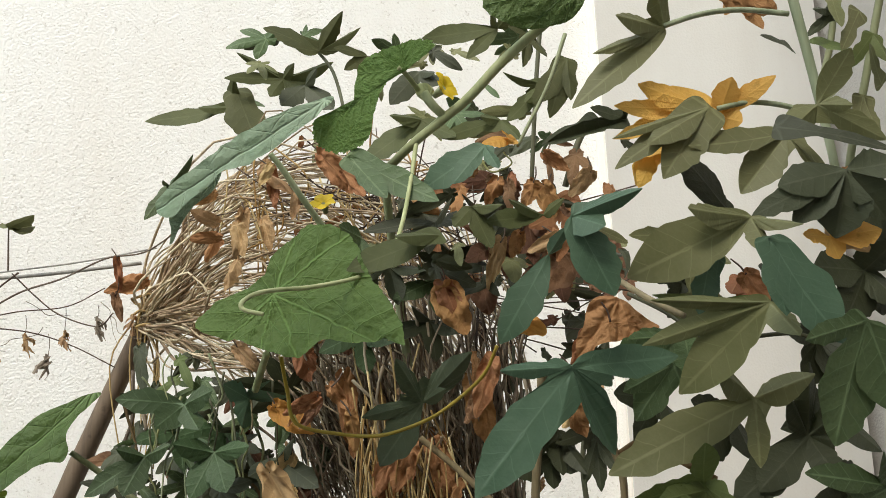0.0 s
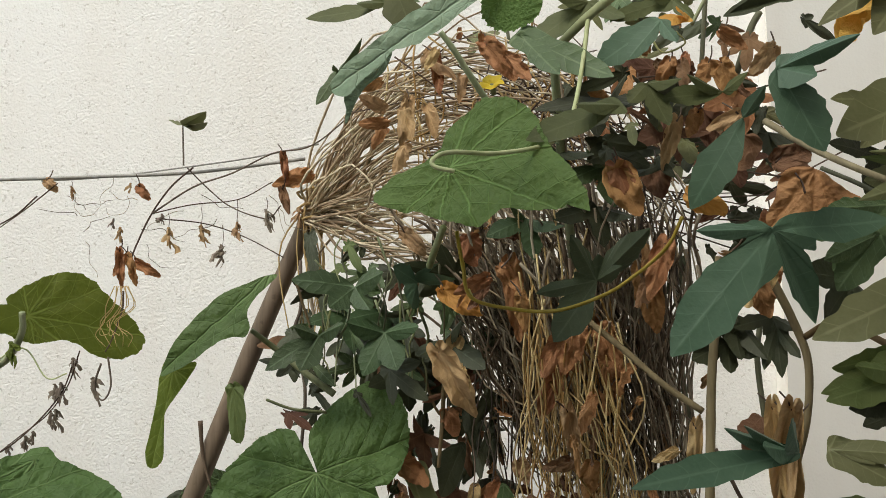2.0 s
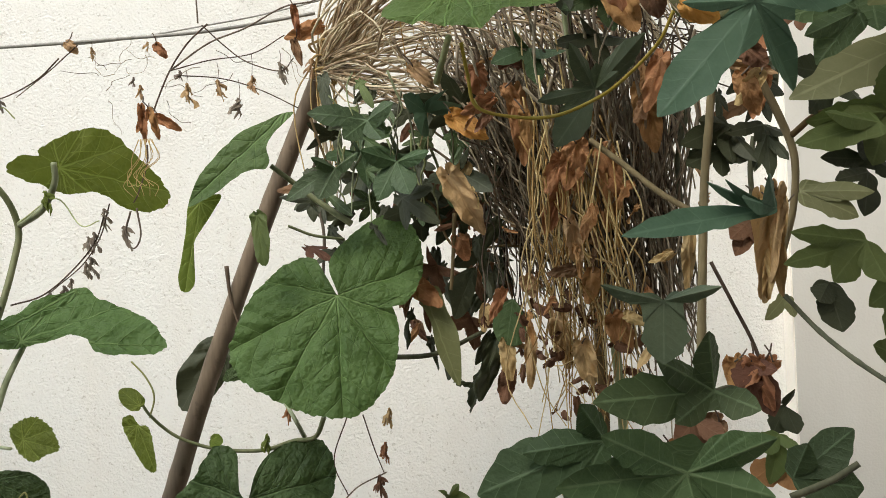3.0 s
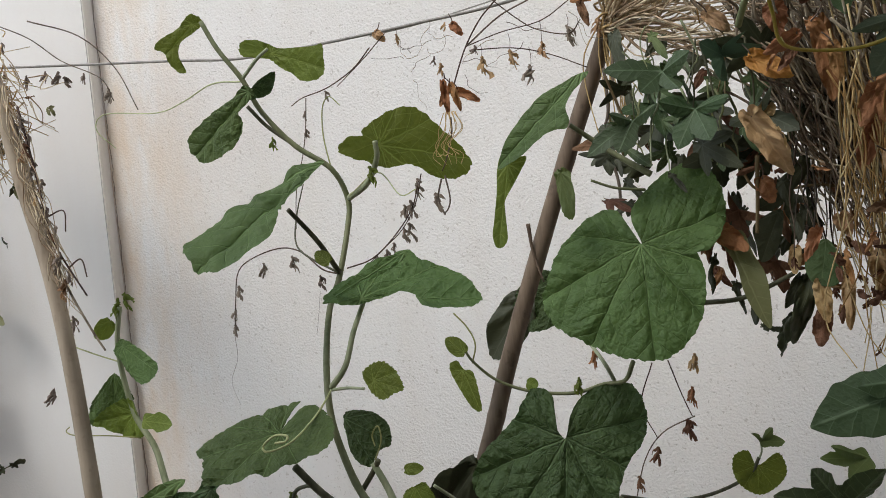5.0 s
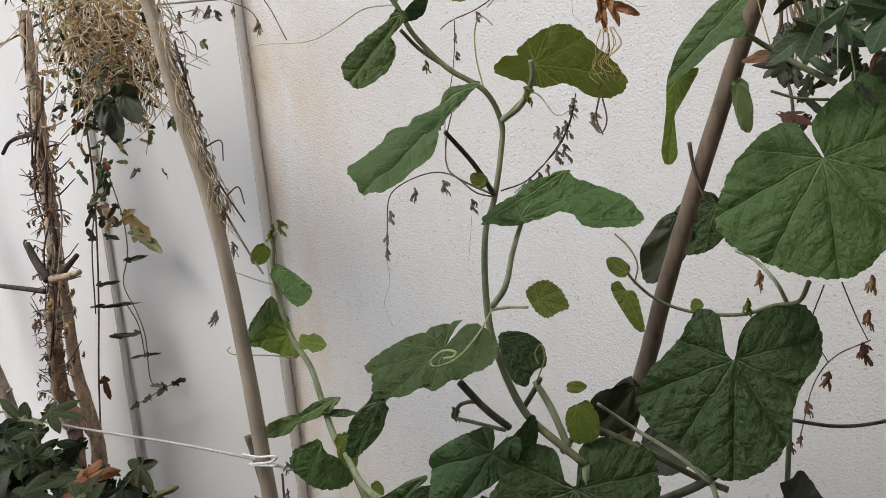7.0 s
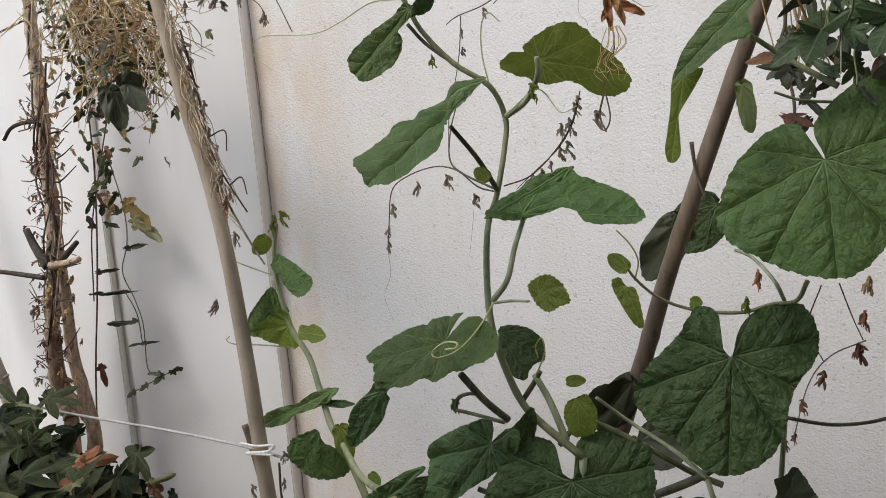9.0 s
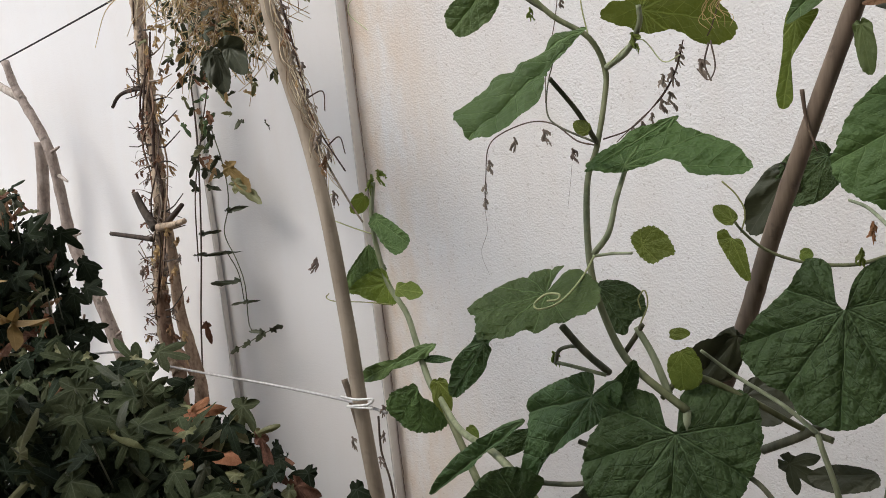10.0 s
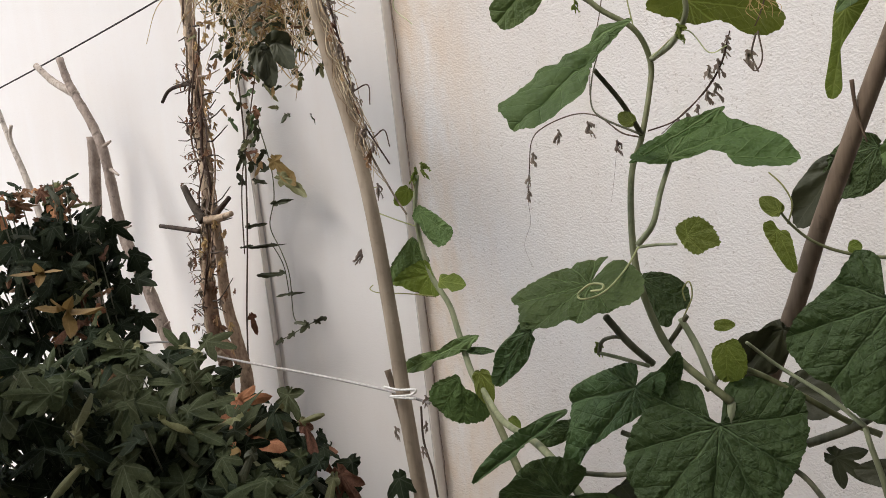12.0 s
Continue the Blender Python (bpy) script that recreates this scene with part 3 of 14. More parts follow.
# ---- setting ----
slab("ground", -40, 40, -40, 40, -0.6, -0.3, EARTH, "bare brown garden earth at the foot of the wall", "ground")
slab("wall_north", -1.88, 2.15, 2.10, 2.30, -0.3, 3.0, WALL_ROUGH, "white roughcast garden wall, dusty and faintly stained", "wall")
slab("wall_north_pier_west", -2.56, -1.88, 2.055, 2.30, -0.3, 3.0, WALL_SMOOTH, "smooth white painted pier of the garden wall", "wall")
slab("wall_north_west", -9.0, -2.56, 2.03, 2.30, -0.3, 3.0, WALL_SMOOTH, "smooth white painted stretch of the garden wall", "wall")
slab("wall_north_pier_east", 0.81, 1.47, 2.04, 2.10, -0.3, 3.0, WALL_PIER, "smooth dusty off-white pier of the garden wall", "wall")
slab("trim_west", -1.88, -1.876, 2.058, 2.099, -0.3, 3.0, WALL_BAND, "worn cream plaster edge of the pier", "trim")
slab("trim_far_west", -2.56, -2.556, 2.033, 2.054, -0.3, 3.0, WALL_BAND, "worn cream plaster edge of the wall", "trim")
slab("trim_east", 0.806, 0.81, 2.043, 2.099, -0.3, 3.0, WALL_BAND, "worn cream plaster edge of the pier", "trim")
# three unseen walls, added to block sky light and dim the wall
slab("wall_east", 1.50, 1.70, -1.398, 2.098, -0.3, 4.8, WALL_GREY, "plain grey wall at the end of the bed", "wall")
slab("wall_east_return", 1.02, 1.498, -1.398, 1.15, -0.3, 4.8, WALL_GREY, "plain grey wall beside the bed", "wall")
slab("wall_south", -3.4, 2.15, -1.6, -1.4, -0.3, 4.8, WALL_GREY, "plain grey wall behind the viewer", "wall")


def bloom(parent, at, facing, size):
    """A five-petalled yellow flower in a green cup."""
    at, facing = np.asarray(at), np.asarray(facing) / np.linalg.norm(facing)
    a = np.cross(facing, (0, 0, 1.0))
    a /= np.linalg.norm(a)
    b = np.cross(facing, a)
    flower = None
    pieces, uvs = [], []
    for i in range(5):
        t = i * 2 * math.pi / 5 + 0.3
        d = math.cos(t) * a + math.sin(t) * b
        v, f, uv = blade("oval", at, at + size * (d + 0.35 * facing), facing - 0.35 * d, size * 1.0, 0.12, 0.2, 0.06, 0.05, i, 0.4)
        pieces.append((v, f))
        uvs.append(uv)
    v, f = joined(pieces)
    flower = part("flower", v, f, PETAL, parent, "bright yellow five-petalled melon flower", at=at, uvs=np.vstack(uvs))
    v, f = tube(spline([at - facing * size * 0.8, at - facing * size * 0.3, at + facing * size * 0.1], 4), size * 0.2, size * 0.34, 8)
    part("calyx", v, f, STALK, flower)


# ---- supports ----

cane = thing("cane_pole", (-0.535, 1.425, 0.913), "weathered brown cane pole leaning towards the wall", "pole")
stalk(cane, "cane", [(-0.224, 1.405, 1.674), (-0.350, 1.416, 1.391), (-0.474, 1.426, 1.088), (-0.541, 1.427, 0.900), (-0.620, 1.429, 0.702)], 0.0150, 0.0179, BAMBOO, steps=10, sides=12, knobs=0.05, knob_step=9)
stalk(cane, "split_sliver", [(-0.418, 1.404, 1.310), (-0.413, 1.403, 1.254), (-0.399, 1.401, 1.202)], 0.0040, 0.0015, BAMBOO)

pole = thing("pale_pole", (-1.510, 1.485, 0.373), "pale stripped wooden pole leaning out over the bed", "pole")
stalk(pole, "shaft", [(-1.779, 1.532, 2.049), (-1.707, 1.520, 1.757), (-1.665, 1.512, 1.561), (-1.605, 1.502, 1.349), (-1.566, 1.495, 1.142), (-1.540, 1.490, 0.861), (-1.523, 1.487, 0.559), (-1.493, 1.482, 0.255)], 0.0166, 0.0202, POLE_PALE, steps=7, sides=14, knobs=0.02)
stalk(pole, "splint", [(-1.633, 1.562, 0.692), (-1.613, 1.559, 0.622), (-1.577, 1.552, 0.467)], 0.0093, 0.0078, BAMBOO, "dark split stick bound to the pole")

wire = thing("line_wire", (-1.044, 1.535, 1.735), "grey training wire strung between the poles", "wire")
stalk(wire, "strand", [(-2.037, 1.725, 1.898), (-1.672, 1.661, 1.839), (-1.252, 1.586, 1.772), (-1.054, 1.552, 1.740), (-0.829, 1.512, 1.729), (-0.603, 1.472, 1.724), (-0.437, 1.443, 1.723), (-0.249, 1.410, 1.736)], 0.0030, 0.0030, WIRE, sides=6)
stalk(wire, "strand", [(-0.226, 1.411, 1.761), (-0.344, 1.432, 1.744), (-0.455, 1.451, 1.734), (-0.599, 1.476, 1.724), (-0.724, 1.499, 1.723)], 0.0015, 0.0015, WIRE, sides=5)

cord = thing("cord", (-2.851, 1.600, 1.776), "thin dark cord stretched above the bed", "cord")
stalk(cord, "strand", [(-4.166, 1.860, 1.720), (-3.402, 1.860, 1.822), (-2.726, 1.860, 1.923), (-2.296, 1.860, 1.996)], 0.0034, 0.0034, CORD_DARK, sides=5)

twine = thing("twine", (-2.078, 1.600, 0.663), "white twisted twine tied between trunk and pole", "twine")
stalk(twine, "strand", [(-3.198, 1.600, 0.652), (-2.940, 1.650, 0.689), (-2.768, 1.720, 0.691), (-2.658, 1.740, 0.656), (-2.340, 1.700, 0.640), (-1.958, 1.620, 0.642), (-1.583, 1.500, 0.655), (-1.427, 1.460, 0.646)], 0.0043, 0.0043, TWINE, sides=6)
stalk(twine, "knot", [(-1.563, 1.455, 0.681), (-1.517, 1.455, 0.676), (-1.463, 1.455, 0.680), (-1.483, 1.455, 0.664), (-1.548, 1.455, 0.656), (-1.466, 1.455, 0.656)], 0.0035, 0.0035, TWINE, sides=6)


# ---- melon vine on the wall, left of the cane ----

vine = thing("melon_vine", (-0.586, 1.119, 0.829), "climbing melon vine with broad serrated green leaves", "vine")
stalk(vine, "stem", [(-0.569, 1.095, 0.829), (-0.643, 1.108, 0.882), (-0.679, 1.125, 0.913), (-0.709, 1.140, 0.970), (-0.730, 1.154, 1.034), (-0.749, 1.198, 1.113), (-0.769, 1.273, 1.194), (-0.762, 1.312, 1.247), (-0.753, 1.351, 1.334), (-0.754, 1.372, 1.392), (-0.774, 1.355, 1.453), (-0.840, 1.346, 1.505), (-0.898, 1.336, 1.577), (-0.923, 1.320, 1.641), (-0.968, 1.318, 1.706), (-1.001, 1.324, 1.765)], 0.0065, 0.0048, STALK, steps=5, sides=8, knobs=0.06, knob_step=11)
stalk(vine, "leaf_stalk", [(-0.723, 1.153, 1.074), (-0.696, 1.159, 1.108), (-0.688, 1.187, 1.160), (-0.685, 1.238, 1.207)], 0.0056, 0.0042, STALK)
stalk(vine, "leaf_stalk", [(-0.760, 1.312, 1.257), (-0.778, 1.274, 1.318), (-0.801, 1.218, 1.379)], 0.0052, 0.0042, STALK_DARK)
stalk(vine, "leaf_stalk", [(-0.750, 1.371, 1.395), (-0.699, 1.342, 1.416), (-0.664, 1.315, 1.456), (-0.659, 1.304, 1.487)], 0.0064, 0.0048, STALK)
stalk(vine, "leaf_stalk", [(-0.725, 1.154, 1.070), (-0.684, 1.136, 1.076), (-0.634, 1.087, 1.083)], 0.0028, 0.0023, STALK)
stalk(vine, "leaf_stalk", [(-0.923, 1.320, 1.641), (-0.884, 1.314, 1.672), (-0.856, 1.308, 1.686)], 0.0037, 0.0032, STALK)
stalk(vine, "leaf_stalk", [(-0.840, 1.346, 1.505), (-0.889, 1.335, 1.548), (-0.911, 1.308, 1.586)], 0.0037, 0.0037, STALK_DARK)
stalk(vine, "leaf_stalk", [(-0.652, 1.130, 0.954), (-0.627, 1.126, 0.908), (-0.604, 1.122, 0.846)], 0.0055, 0.0064, STALK)
stalk(vine, "leaf_stalk", [(-0.745, 1.045, 0.974), (-0.725, 1.082, 0.922), (-0.701, 1.119, 0.878)], 0.0062, 0.0062, STALK_DARK)
stalk(vine, "leaf_stalk", [(-0.680, 1.135, 0.905), (-0.654, 1.131, 0.939), (-0.641, 1.128, 0.959)], 0.0046, 0.0046, STALK_DARK)
stalk(vine, "tendril", [(-0.924, 1.320, 1.637), (-1.006, 1.345, 1.648), (-1.121, 1.416, 1.639), (-1.244, 1.489, 1.640), (-1.449, 1.576, 1.675), (-1.485, 1.582, 1.643), (-1.426, 1.571, 1.590)], 0.0017, 0.0011, TENDRIL)
stalk(vine, "tendril", [(-0.774, 1.355, 1.453), (-0.784, 1.357, 1.518), (-0.779, 1.356, 1.570), (-0.762, 1.353, 1.588), (-0.740, 1.349, 1.568)], 0.0015, 0.0011, TENDRIL)
stalk(vine, "tendril", [(-0.740, 1.349, 1.398), (-0.673, 1.337, 1.433), (-0.632, 1.330, 1.387), (-0.599, 1.324, 1.393)], 0.0013, 0.0011, TENDRIL)
stalk(vine, "tendril", [(-0.718, 1.142, 1.072), (-0.724, 1.092, 1.043), (-0.733, 1.023, 1.020), (-0.753, 0.986, 1.015), (-0.762, 0.987, 1.023), (-0.739, 0.983, 1.039), (-0.716, 0.979, 1.040), (-0.716, 0.974, 1.033), (-0.735, 0.977, 1.030)], 0.0017, 0.0019, TENDRIL)
stalk(vine, "tendril", [(-0.633, 1.097, 0.968), (-0.618, 1.094, 0.999), (-0.621, 1.094, 1.022), (-0.633, 1.096, 1.008), (-0.630, 1.096, 0.990)], 0.0013, 0.0012, TENDRIL)
stalk(vine, "tendril", [(-0.758, 1.301, 1.258), (-0.855, 1.369, 1.295), (-0.905, 1.429, 1.326), (-0.922, 1.483, 1.385), (-0.899, 1.479, 1.441)], 0.0023, 0.0012, STALK_DARK)
cut_leaf(vine, (-0.572, 1.167, 1.286), (-0.739, 1.197, 1.212), (-0.22, -0.97, 0.12), (-0.00, 0.52), ((-179, 0.56), (-172, 0.42), (-163, 0.18), (-37, 0.05), (-7, 0.23), (-4, 0.42), (1, 0.51), (5, 0.34), (8, 0.25), (50, 0.07), (169, 0.23), (176, 0.44)), MELON, pucker=0.01)
leaf(vine, "oval", (-0.855, 0.983, 0.961), (-0.941, 0.999, 0.862), (-0.24, -0.97, 0.06), 0.052, MELON_DEEP)
leaf(vine, "oval", (-0.592, 1.120, 0.945), (-0.561, 1.114, 0.950), (-0.20, -0.96, 0.21), 0.020, MELON_LIGHT)
leaf(vine, "oval", (-0.759, 1.271, 1.280), (-0.787, 1.276, 1.298), (0.02, -0.95, 0.30), 0.028, MELON_LIGHT)
leaf(vine, "oval", (-0.683, 1.095, 0.832), (-0.646, 1.089, 0.907), (0.44, -0.85, -0.29), 0.042, MELON_DEEP)
leaf(vine, "oval", (-0.921, 1.229, 0.711), (-1.016, 1.245, 0.661), (-0.19, -0.98, 0.03), 0.044, MELON_DEEP)
leaf(vine, "melon", (-0.892, 1.122, 0.616), (-1.036, 1.147, 0.526), (0.07, -0.92, -0.38), 0.187, MELON_DEEP)
leaf(vine, "oval", (-0.607, 1.326, 0.814), (-0.541, 1.314, 0.897), (0.23, -0.92, -0.31), 0.092, DARK)
leaf(vine, "oval", (-0.528, 1.312, 0.787), (-0.445, 1.297, 0.772), (-0.06, -0.85, 0.52), 0.089, DARK)
leaf(vine, "oval", (-0.818, 1.210, 0.612), (-0.786, 1.205, 0.575), (0.46, -0.73, 0.51), 0.127, DARK)
stalk(vine, "stem", [(-1.249, 1.439, 0.699), (-1.127, 1.316, 0.675), (-0.989, 1.210, 0.676), (-0.904, 1.155, 0.645), (-0.833, 1.112, 0.597)], 0.0067, 0.0094, STALK)
stalk(vine, "leaf_stalk", [(-0.617, 1.124, 0.837), (-0.573, 1.137, 0.874), (-0.493, 1.153, 0.837), (-0.421, 1.191, 0.780), (-0.373, 1.183, 0.765)], 0.0046, 0.0055, STALK)
stalk(vine, "leaf_stalk", [(-0.483, 1.202, 0.733), (-0.421, 1.191, 0.766), (-0.388, 1.185, 0.790)], 0.0073, 0.0073, STALK_DARK)
stalk(vine, "leaf_stalk", [(-0.497, 1.103, 0.735), (-0.465, 1.097, 0.715), (-0.435, 1.092, 0.677)], 0.0043, 0.0043, STALK_DARK)
stalk(vine, "leaf_stalk", [(-0.774, 1.132, 0.748), (-0.698, 1.138, 0.718), (-0.780, 1.153, 0.662), (-0.916, 1.177, 0.640)], 0.0049, 0.0049, STALK_DARK)
stalk(vine, "flower_stalk", [(-0.699, 1.098, 0.880), (-0.757, 1.098, 0.893), (-0.790, 1.104, 0.897)], 0.0033, 0.0033, STALK)
husk(vine, (-0.793, 1.105, 0.916), 0.026, MELON_LIGHT, "flower_bud", 1)
stalk(vine, "tendril", [(-0.790, 1.104, 0.894), (-0.782, 1.103, 0.917), (-0.759, 1.098, 0.927), (-0.743, 1.096, 0.927)], 0.0039, 0.0029, STALK_DARK)
husk(vine, (-0.873, 1.322, 1.524), 0.027, MELON_LIGHT, "flower_bud", 2)
husk(vine, (-0.676, 1.307, 1.443), 0.034, MELON_LIGHT, "withered_flower", 3)
cut_leaf(vine, (-0.902, 1.307, 1.612), (-1.050, 1.333, 1.513), (-0.12, -0.99, -0.08), (-0.06, 0.49), ((166, 0.53), (154, 0.35), (103, 0.21), (54, 0.30), (30, 0.50), (21, 0.55), (5, 0.53), (-11, 0.48), (-26, 0.37), (-62, 0.25), (-104, 0.21), (-145, 0.23), (-180, 0.26), (-179, 0.41), (180, 0.55)), MELON, teeth=0.022, pucker=0.03)
cut_leaf(vine, (-0.865, 1.341, 1.685), (-0.751, 1.320, 1.635), (-0.26, -0.94, -0.21), (-0.03, 0.39), ((178, 1.01), (-175, 0.85), (-168, 0.57), (-165, 0.29), (-60, 0.19), (-32, 0.48), (-29, 0.65), (-9, 0.64), (10, 0.64), (24, 0.55), (51, 0.38), (86, 0.24), (135, 0.29), (161, 0.40), (167, 0.74), (169, 0.97)), MELON_LIGHT, teeth=0.022, pucker=0.03)
cut_leaf(vine, (-1.036, 1.350, 1.772), (-1.070, 1.356, 1.680), (0.23, -0.96, -0.15), (0.30, 0.49), ((-145, 0.77), (-161, 0.71), (178, 0.31), (94, 0.32), (68, 0.41), (42, 0.26), (4, 0.39), (-24, 0.57), (-34, 0.57), (-31, 0.40), (-44, 0.16), (-125, 0.17), (-134, 0.47), (-137, 0.71)), MELON_LIGHT, teeth=0.022, pucker=0.03)
cut_leaf(vine, (-0.897, 1.306, 1.622), (-0.840, 1.296, 1.638), (0.06, -0.73, -0.68), (0.19, 0.35), ((172, 0.73), (-148, 0.33), (-46, 0.38), (-17, 0.71), (9, 0.43), (88, 0.30), (145, 0.46)), MELON_DEEP, teeth=0.022, pucker=0.03)
cut_leaf(vine, (-0.666, 1.336, 1.482), (-0.536, 1.477, 1.448), (0.74, -0.66, 0.09), (-0.04, 0.24), ((167, 0.67), (178, 0.58), (-178, 0.43), (-173, 0.44), (-150, 0.36), (-111, 0.34), (-81, 0.38), (-55, 0.42), (-30, 0.46), (-11, 0.61), (2, 0.76), (8, 0.78), (18, 0.72), (30, 0.57), (41, 0.40), (46, 0.29), (72, 0.20), (120, 0.29), (136, 0.36), (150, 0.43), (157, 0.56)), MELON_LIGHT, teeth=0.022, pucker=0.021)
cut_leaf(vine, (-0.731, 1.246, 1.451), (-0.862, 1.044, 1.300), (-0.00, -0.60, 0.80), (-0.03, 0.52), ((175, 0.53), (163, 0.47), (149, 0.38), (136, 0.25), (116, 0.19), (74, 0.23), (45, 0.34), (32, 0.44), (28, 0.52), (18, 0.53), (4, 0.55), (-10, 0.55), (-19, 0.50), (-30, 0.38), (-44, 0.27), (-64, 0.16), (-126, 0.08), (179, 0.17), (180, 0.26), (167, 0.37), (172, 0.46)), MELON, teeth=0.022, pucker=0.03)
cut_leaf(vine, (-0.675, 1.210, 1.213), (-0.485, 1.263, 1.191), (0.27, -0.67, 0.69), (-0.23, 0.36), ((158, 0.74), (165, 0.67), (-178, 0.47), (-138, 0.33), (-91, 0.33), (-63, 0.25), (-24, 0.35), (0, 0.52), (13, 0.64), (20, 0.71), (28, 0.67), (40, 0.55), (52, 0.46), (64, 0.37), (65, 0.23), (87, 0.17), (126, 0.27), (141, 0.45), (148, 0.60)), MELON, teeth=0.022, pucker=0.021)
cut_leaf(vine, (-0.776, 1.064, 1.020), (-0.891, 1.013, 0.999), (0.11, -0.58, 0.80), (-0.12, 0.18), ((13, 0.89), (40, 0.68), (78, 0.55), (124, 0.70), (131, 0.75), (132, 0.53), (143, 0.23), (141, 0.44), (140, 0.64), (149, 0.77), (168, 0.83), (179, 0.86), (-162, 0.84), (-150, 0.76), (-136, 0.57), (-113, 0.48), (-90, 0.49), (-68, 0.45), (-50, 0.61), (-33, 0.72), (-23, 0.85), (-8, 0.79), (5, 0.79)), MELON, teeth=0.022, pucker=0.03)
cut_leaf(vine, (-0.785, 1.321, 0.983), (-0.735, 1.313, 0.899), (0.09, -0.98, 0.15), (-0.19, 0.51), ((167, 0.61), (-160, 0.50), (-117, 0.44), (-80, 0.45), (-34, 0.47), (-20, 0.38), (9, 0.41), (24, 0.57), (45, 0.54), (68, 0.48), (106, 0.41)), MELON_DEEP, fold=0.2, teeth=0.022, pucker=0.03)
cut_leaf(vine, (-0.613, 1.078, 1.096), (-0.563, 1.069, 1.084), (-0.15, -0.98, 0.09), (-0.05, 0.29), ((-172, 0.69), (-135, 0.60), (-94, 0.59), (-47, 0.58), (2, 0.77), (30, 0.53), (73, 0.53), (108, 0.49), (151, 0.52)), MELON_LIGHT, teeth=0.05, pucker=0.025)
cut_leaf(vine, (-0.579, 1.117, 0.917), (-0.579, 1.117, 0.857), (0.12, -0.99, 0.00), (-0.08, 0.42), ((-163, 0.59), (-130, 0.49), (-93, 0.45), (-42, 0.56), (-10, 0.59), (21, 0.62), (52, 0.51), (106, 0.46), (139, 0.49), (170, 0.48)), MELON_LIGHT, teeth=0.03, pucker=0.025)
cut_leaf(vine, (-0.587, 1.085, 0.791), (-0.594, 1.009, 0.627), (0.28, -0.88, 0.39), (0.00, 0.21), ((175, 0.24), (157, 0.36), (161, 0.51), (156, 0.61), (145, 0.68), (134, 0.71), (113, 0.70), (95, 0.75), (77, 0.80), (63, 0.81), (47, 0.79), (26, 0.76), (-1, 0.79), (-27, 0.70), (-58, 0.61), (-79, 0.62), (-96, 0.68), (-111, 0.76), (-123, 0.82), (-132, 0.88), (-143, 0.84), (-156, 0.76), (-169, 0.67), (-179, 0.56), (-175, 0.39), (-174, 0.27)), MELON_DEEP, fold=0.08, arch=0.03, teeth=0.018, pucker=0.032)
cut_leaf(vine, (-0.735, 1.112, 0.835), (-0.897, 1.151, 0.642), (-0.37, -0.92, 0.13), (0.06, 0.26), ((-166, 0.27), (-176, 0.38), (174, 0.41), (146, 0.28), (82, 0.29), (52, 0.42), (34, 0.44), (20, 0.44), (10, 0.54), (2, 0.71), (-3, 0.77), (-9, 0.71), (-9, 0.59), (-3, 0.47), (-22, 0.27), (-70, 0.16), (-130, 0.28), (-148, 0.48), (-156, 0.59), (-163, 0.59), (-168, 0.48), (-166, 0.36)), MELON_DEEP, fold=0.12, teeth=0.022, pucker=0.03)
cut_leaf(vine, (-0.908, 1.176, 0.758), (-1.149, 1.218, 0.569), (-0.29, -0.94, 0.16), (0.03, 0.41), ((-176, 0.44), (176, 0.30), (163, 0.13), (22, 0.16), (5, 0.38), (-3, 0.59), (-6, 0.44), (-10, 0.27), (-32, 0.12), (-133, 0.06), (-165, 0.21), (-171, 0.33)), MELON_DEEP, teeth=0.022, pucker=0.03)


# ---- melon vine with the broad heart leaves, by the cane ----

heart_vine = thing("melon_vine", (-0.284, 1.218, 0.781), "melon vine with two broad heart-shaped leaves beside the cane", "vine")
stalk(heart_vine, "stem", [(-0.177, 1.168, 1.364), (-0.217, 1.176, 1.393), (-0.254, 1.182, 1.423), (-0.288, 1.168, 1.452)], 0.0050, 0.0037, STALK)
stalk(heart_vine, "leaf_stalk", [(-0.186, 1.150, 1.342), (-0.225, 1.126, 1.349), (-0.257, 1.112, 1.363)], 0.0022, 0.0019, STALK)
stalk(heart_vine, "stem", [(-0.513, 1.228, 1.123), (-0.497, 1.225, 1.095), (-0.461, 1.239, 1.057), (-0.405, 1.249, 1.034), (-0.337, 1.248, 1.029), (-0.287, 1.239, 1.043), (-0.251, 1.222, 1.051), (-0.233, 1.199, 1.084)], 0.0020, 0.0037, STALK, sides=8)
stalk(heart_vine, "leaf_stalk", [(-0.269, 1.236, 1.049), (-0.281, 1.217, 1.084), (-0.315, 1.274, 1.113), (-0.344, 1.299, 1.125)], 0.0034, 0.0027, STALK)
stalk(heart_vine, "stem", [(-0.545, 1.112, 0.922), (-0.508, 1.156, 0.872), (-0.437, 1.143, 0.832), (-0.388, 1.135, 0.793)], 0.0027, 0.0041, STALK)
stalk(heart_vine, "stem", [(-0.281, 1.268, 0.852), (-0.211, 1.306, 0.831), (-0.142, 1.325, 0.836), (-0.082, 1.314, 0.869), (-0.063, 1.311, 0.900)], 0.0032, 0.0028, STALK_DARK)
leaf(heart_vine, "oval", (-0.396, 1.512, 1.187), (-0.485, 1.527, 1.110), (-0.23, -0.97, 0.07), 0.108, MELON_DEEP)
leaf(heart_vine, "oval", (-0.468, 1.524, 1.159), (-0.548, 1.538, 1.048), (-0.18, -0.98, 0.00), 0.088, DARK)
leaf(heart_vine, "oval", (-0.299, 1.111, 1.379), (-0.290, 1.101, 1.312), (-0.33, -0.94, -0.06), 0.031, LIME, fold=0.15)
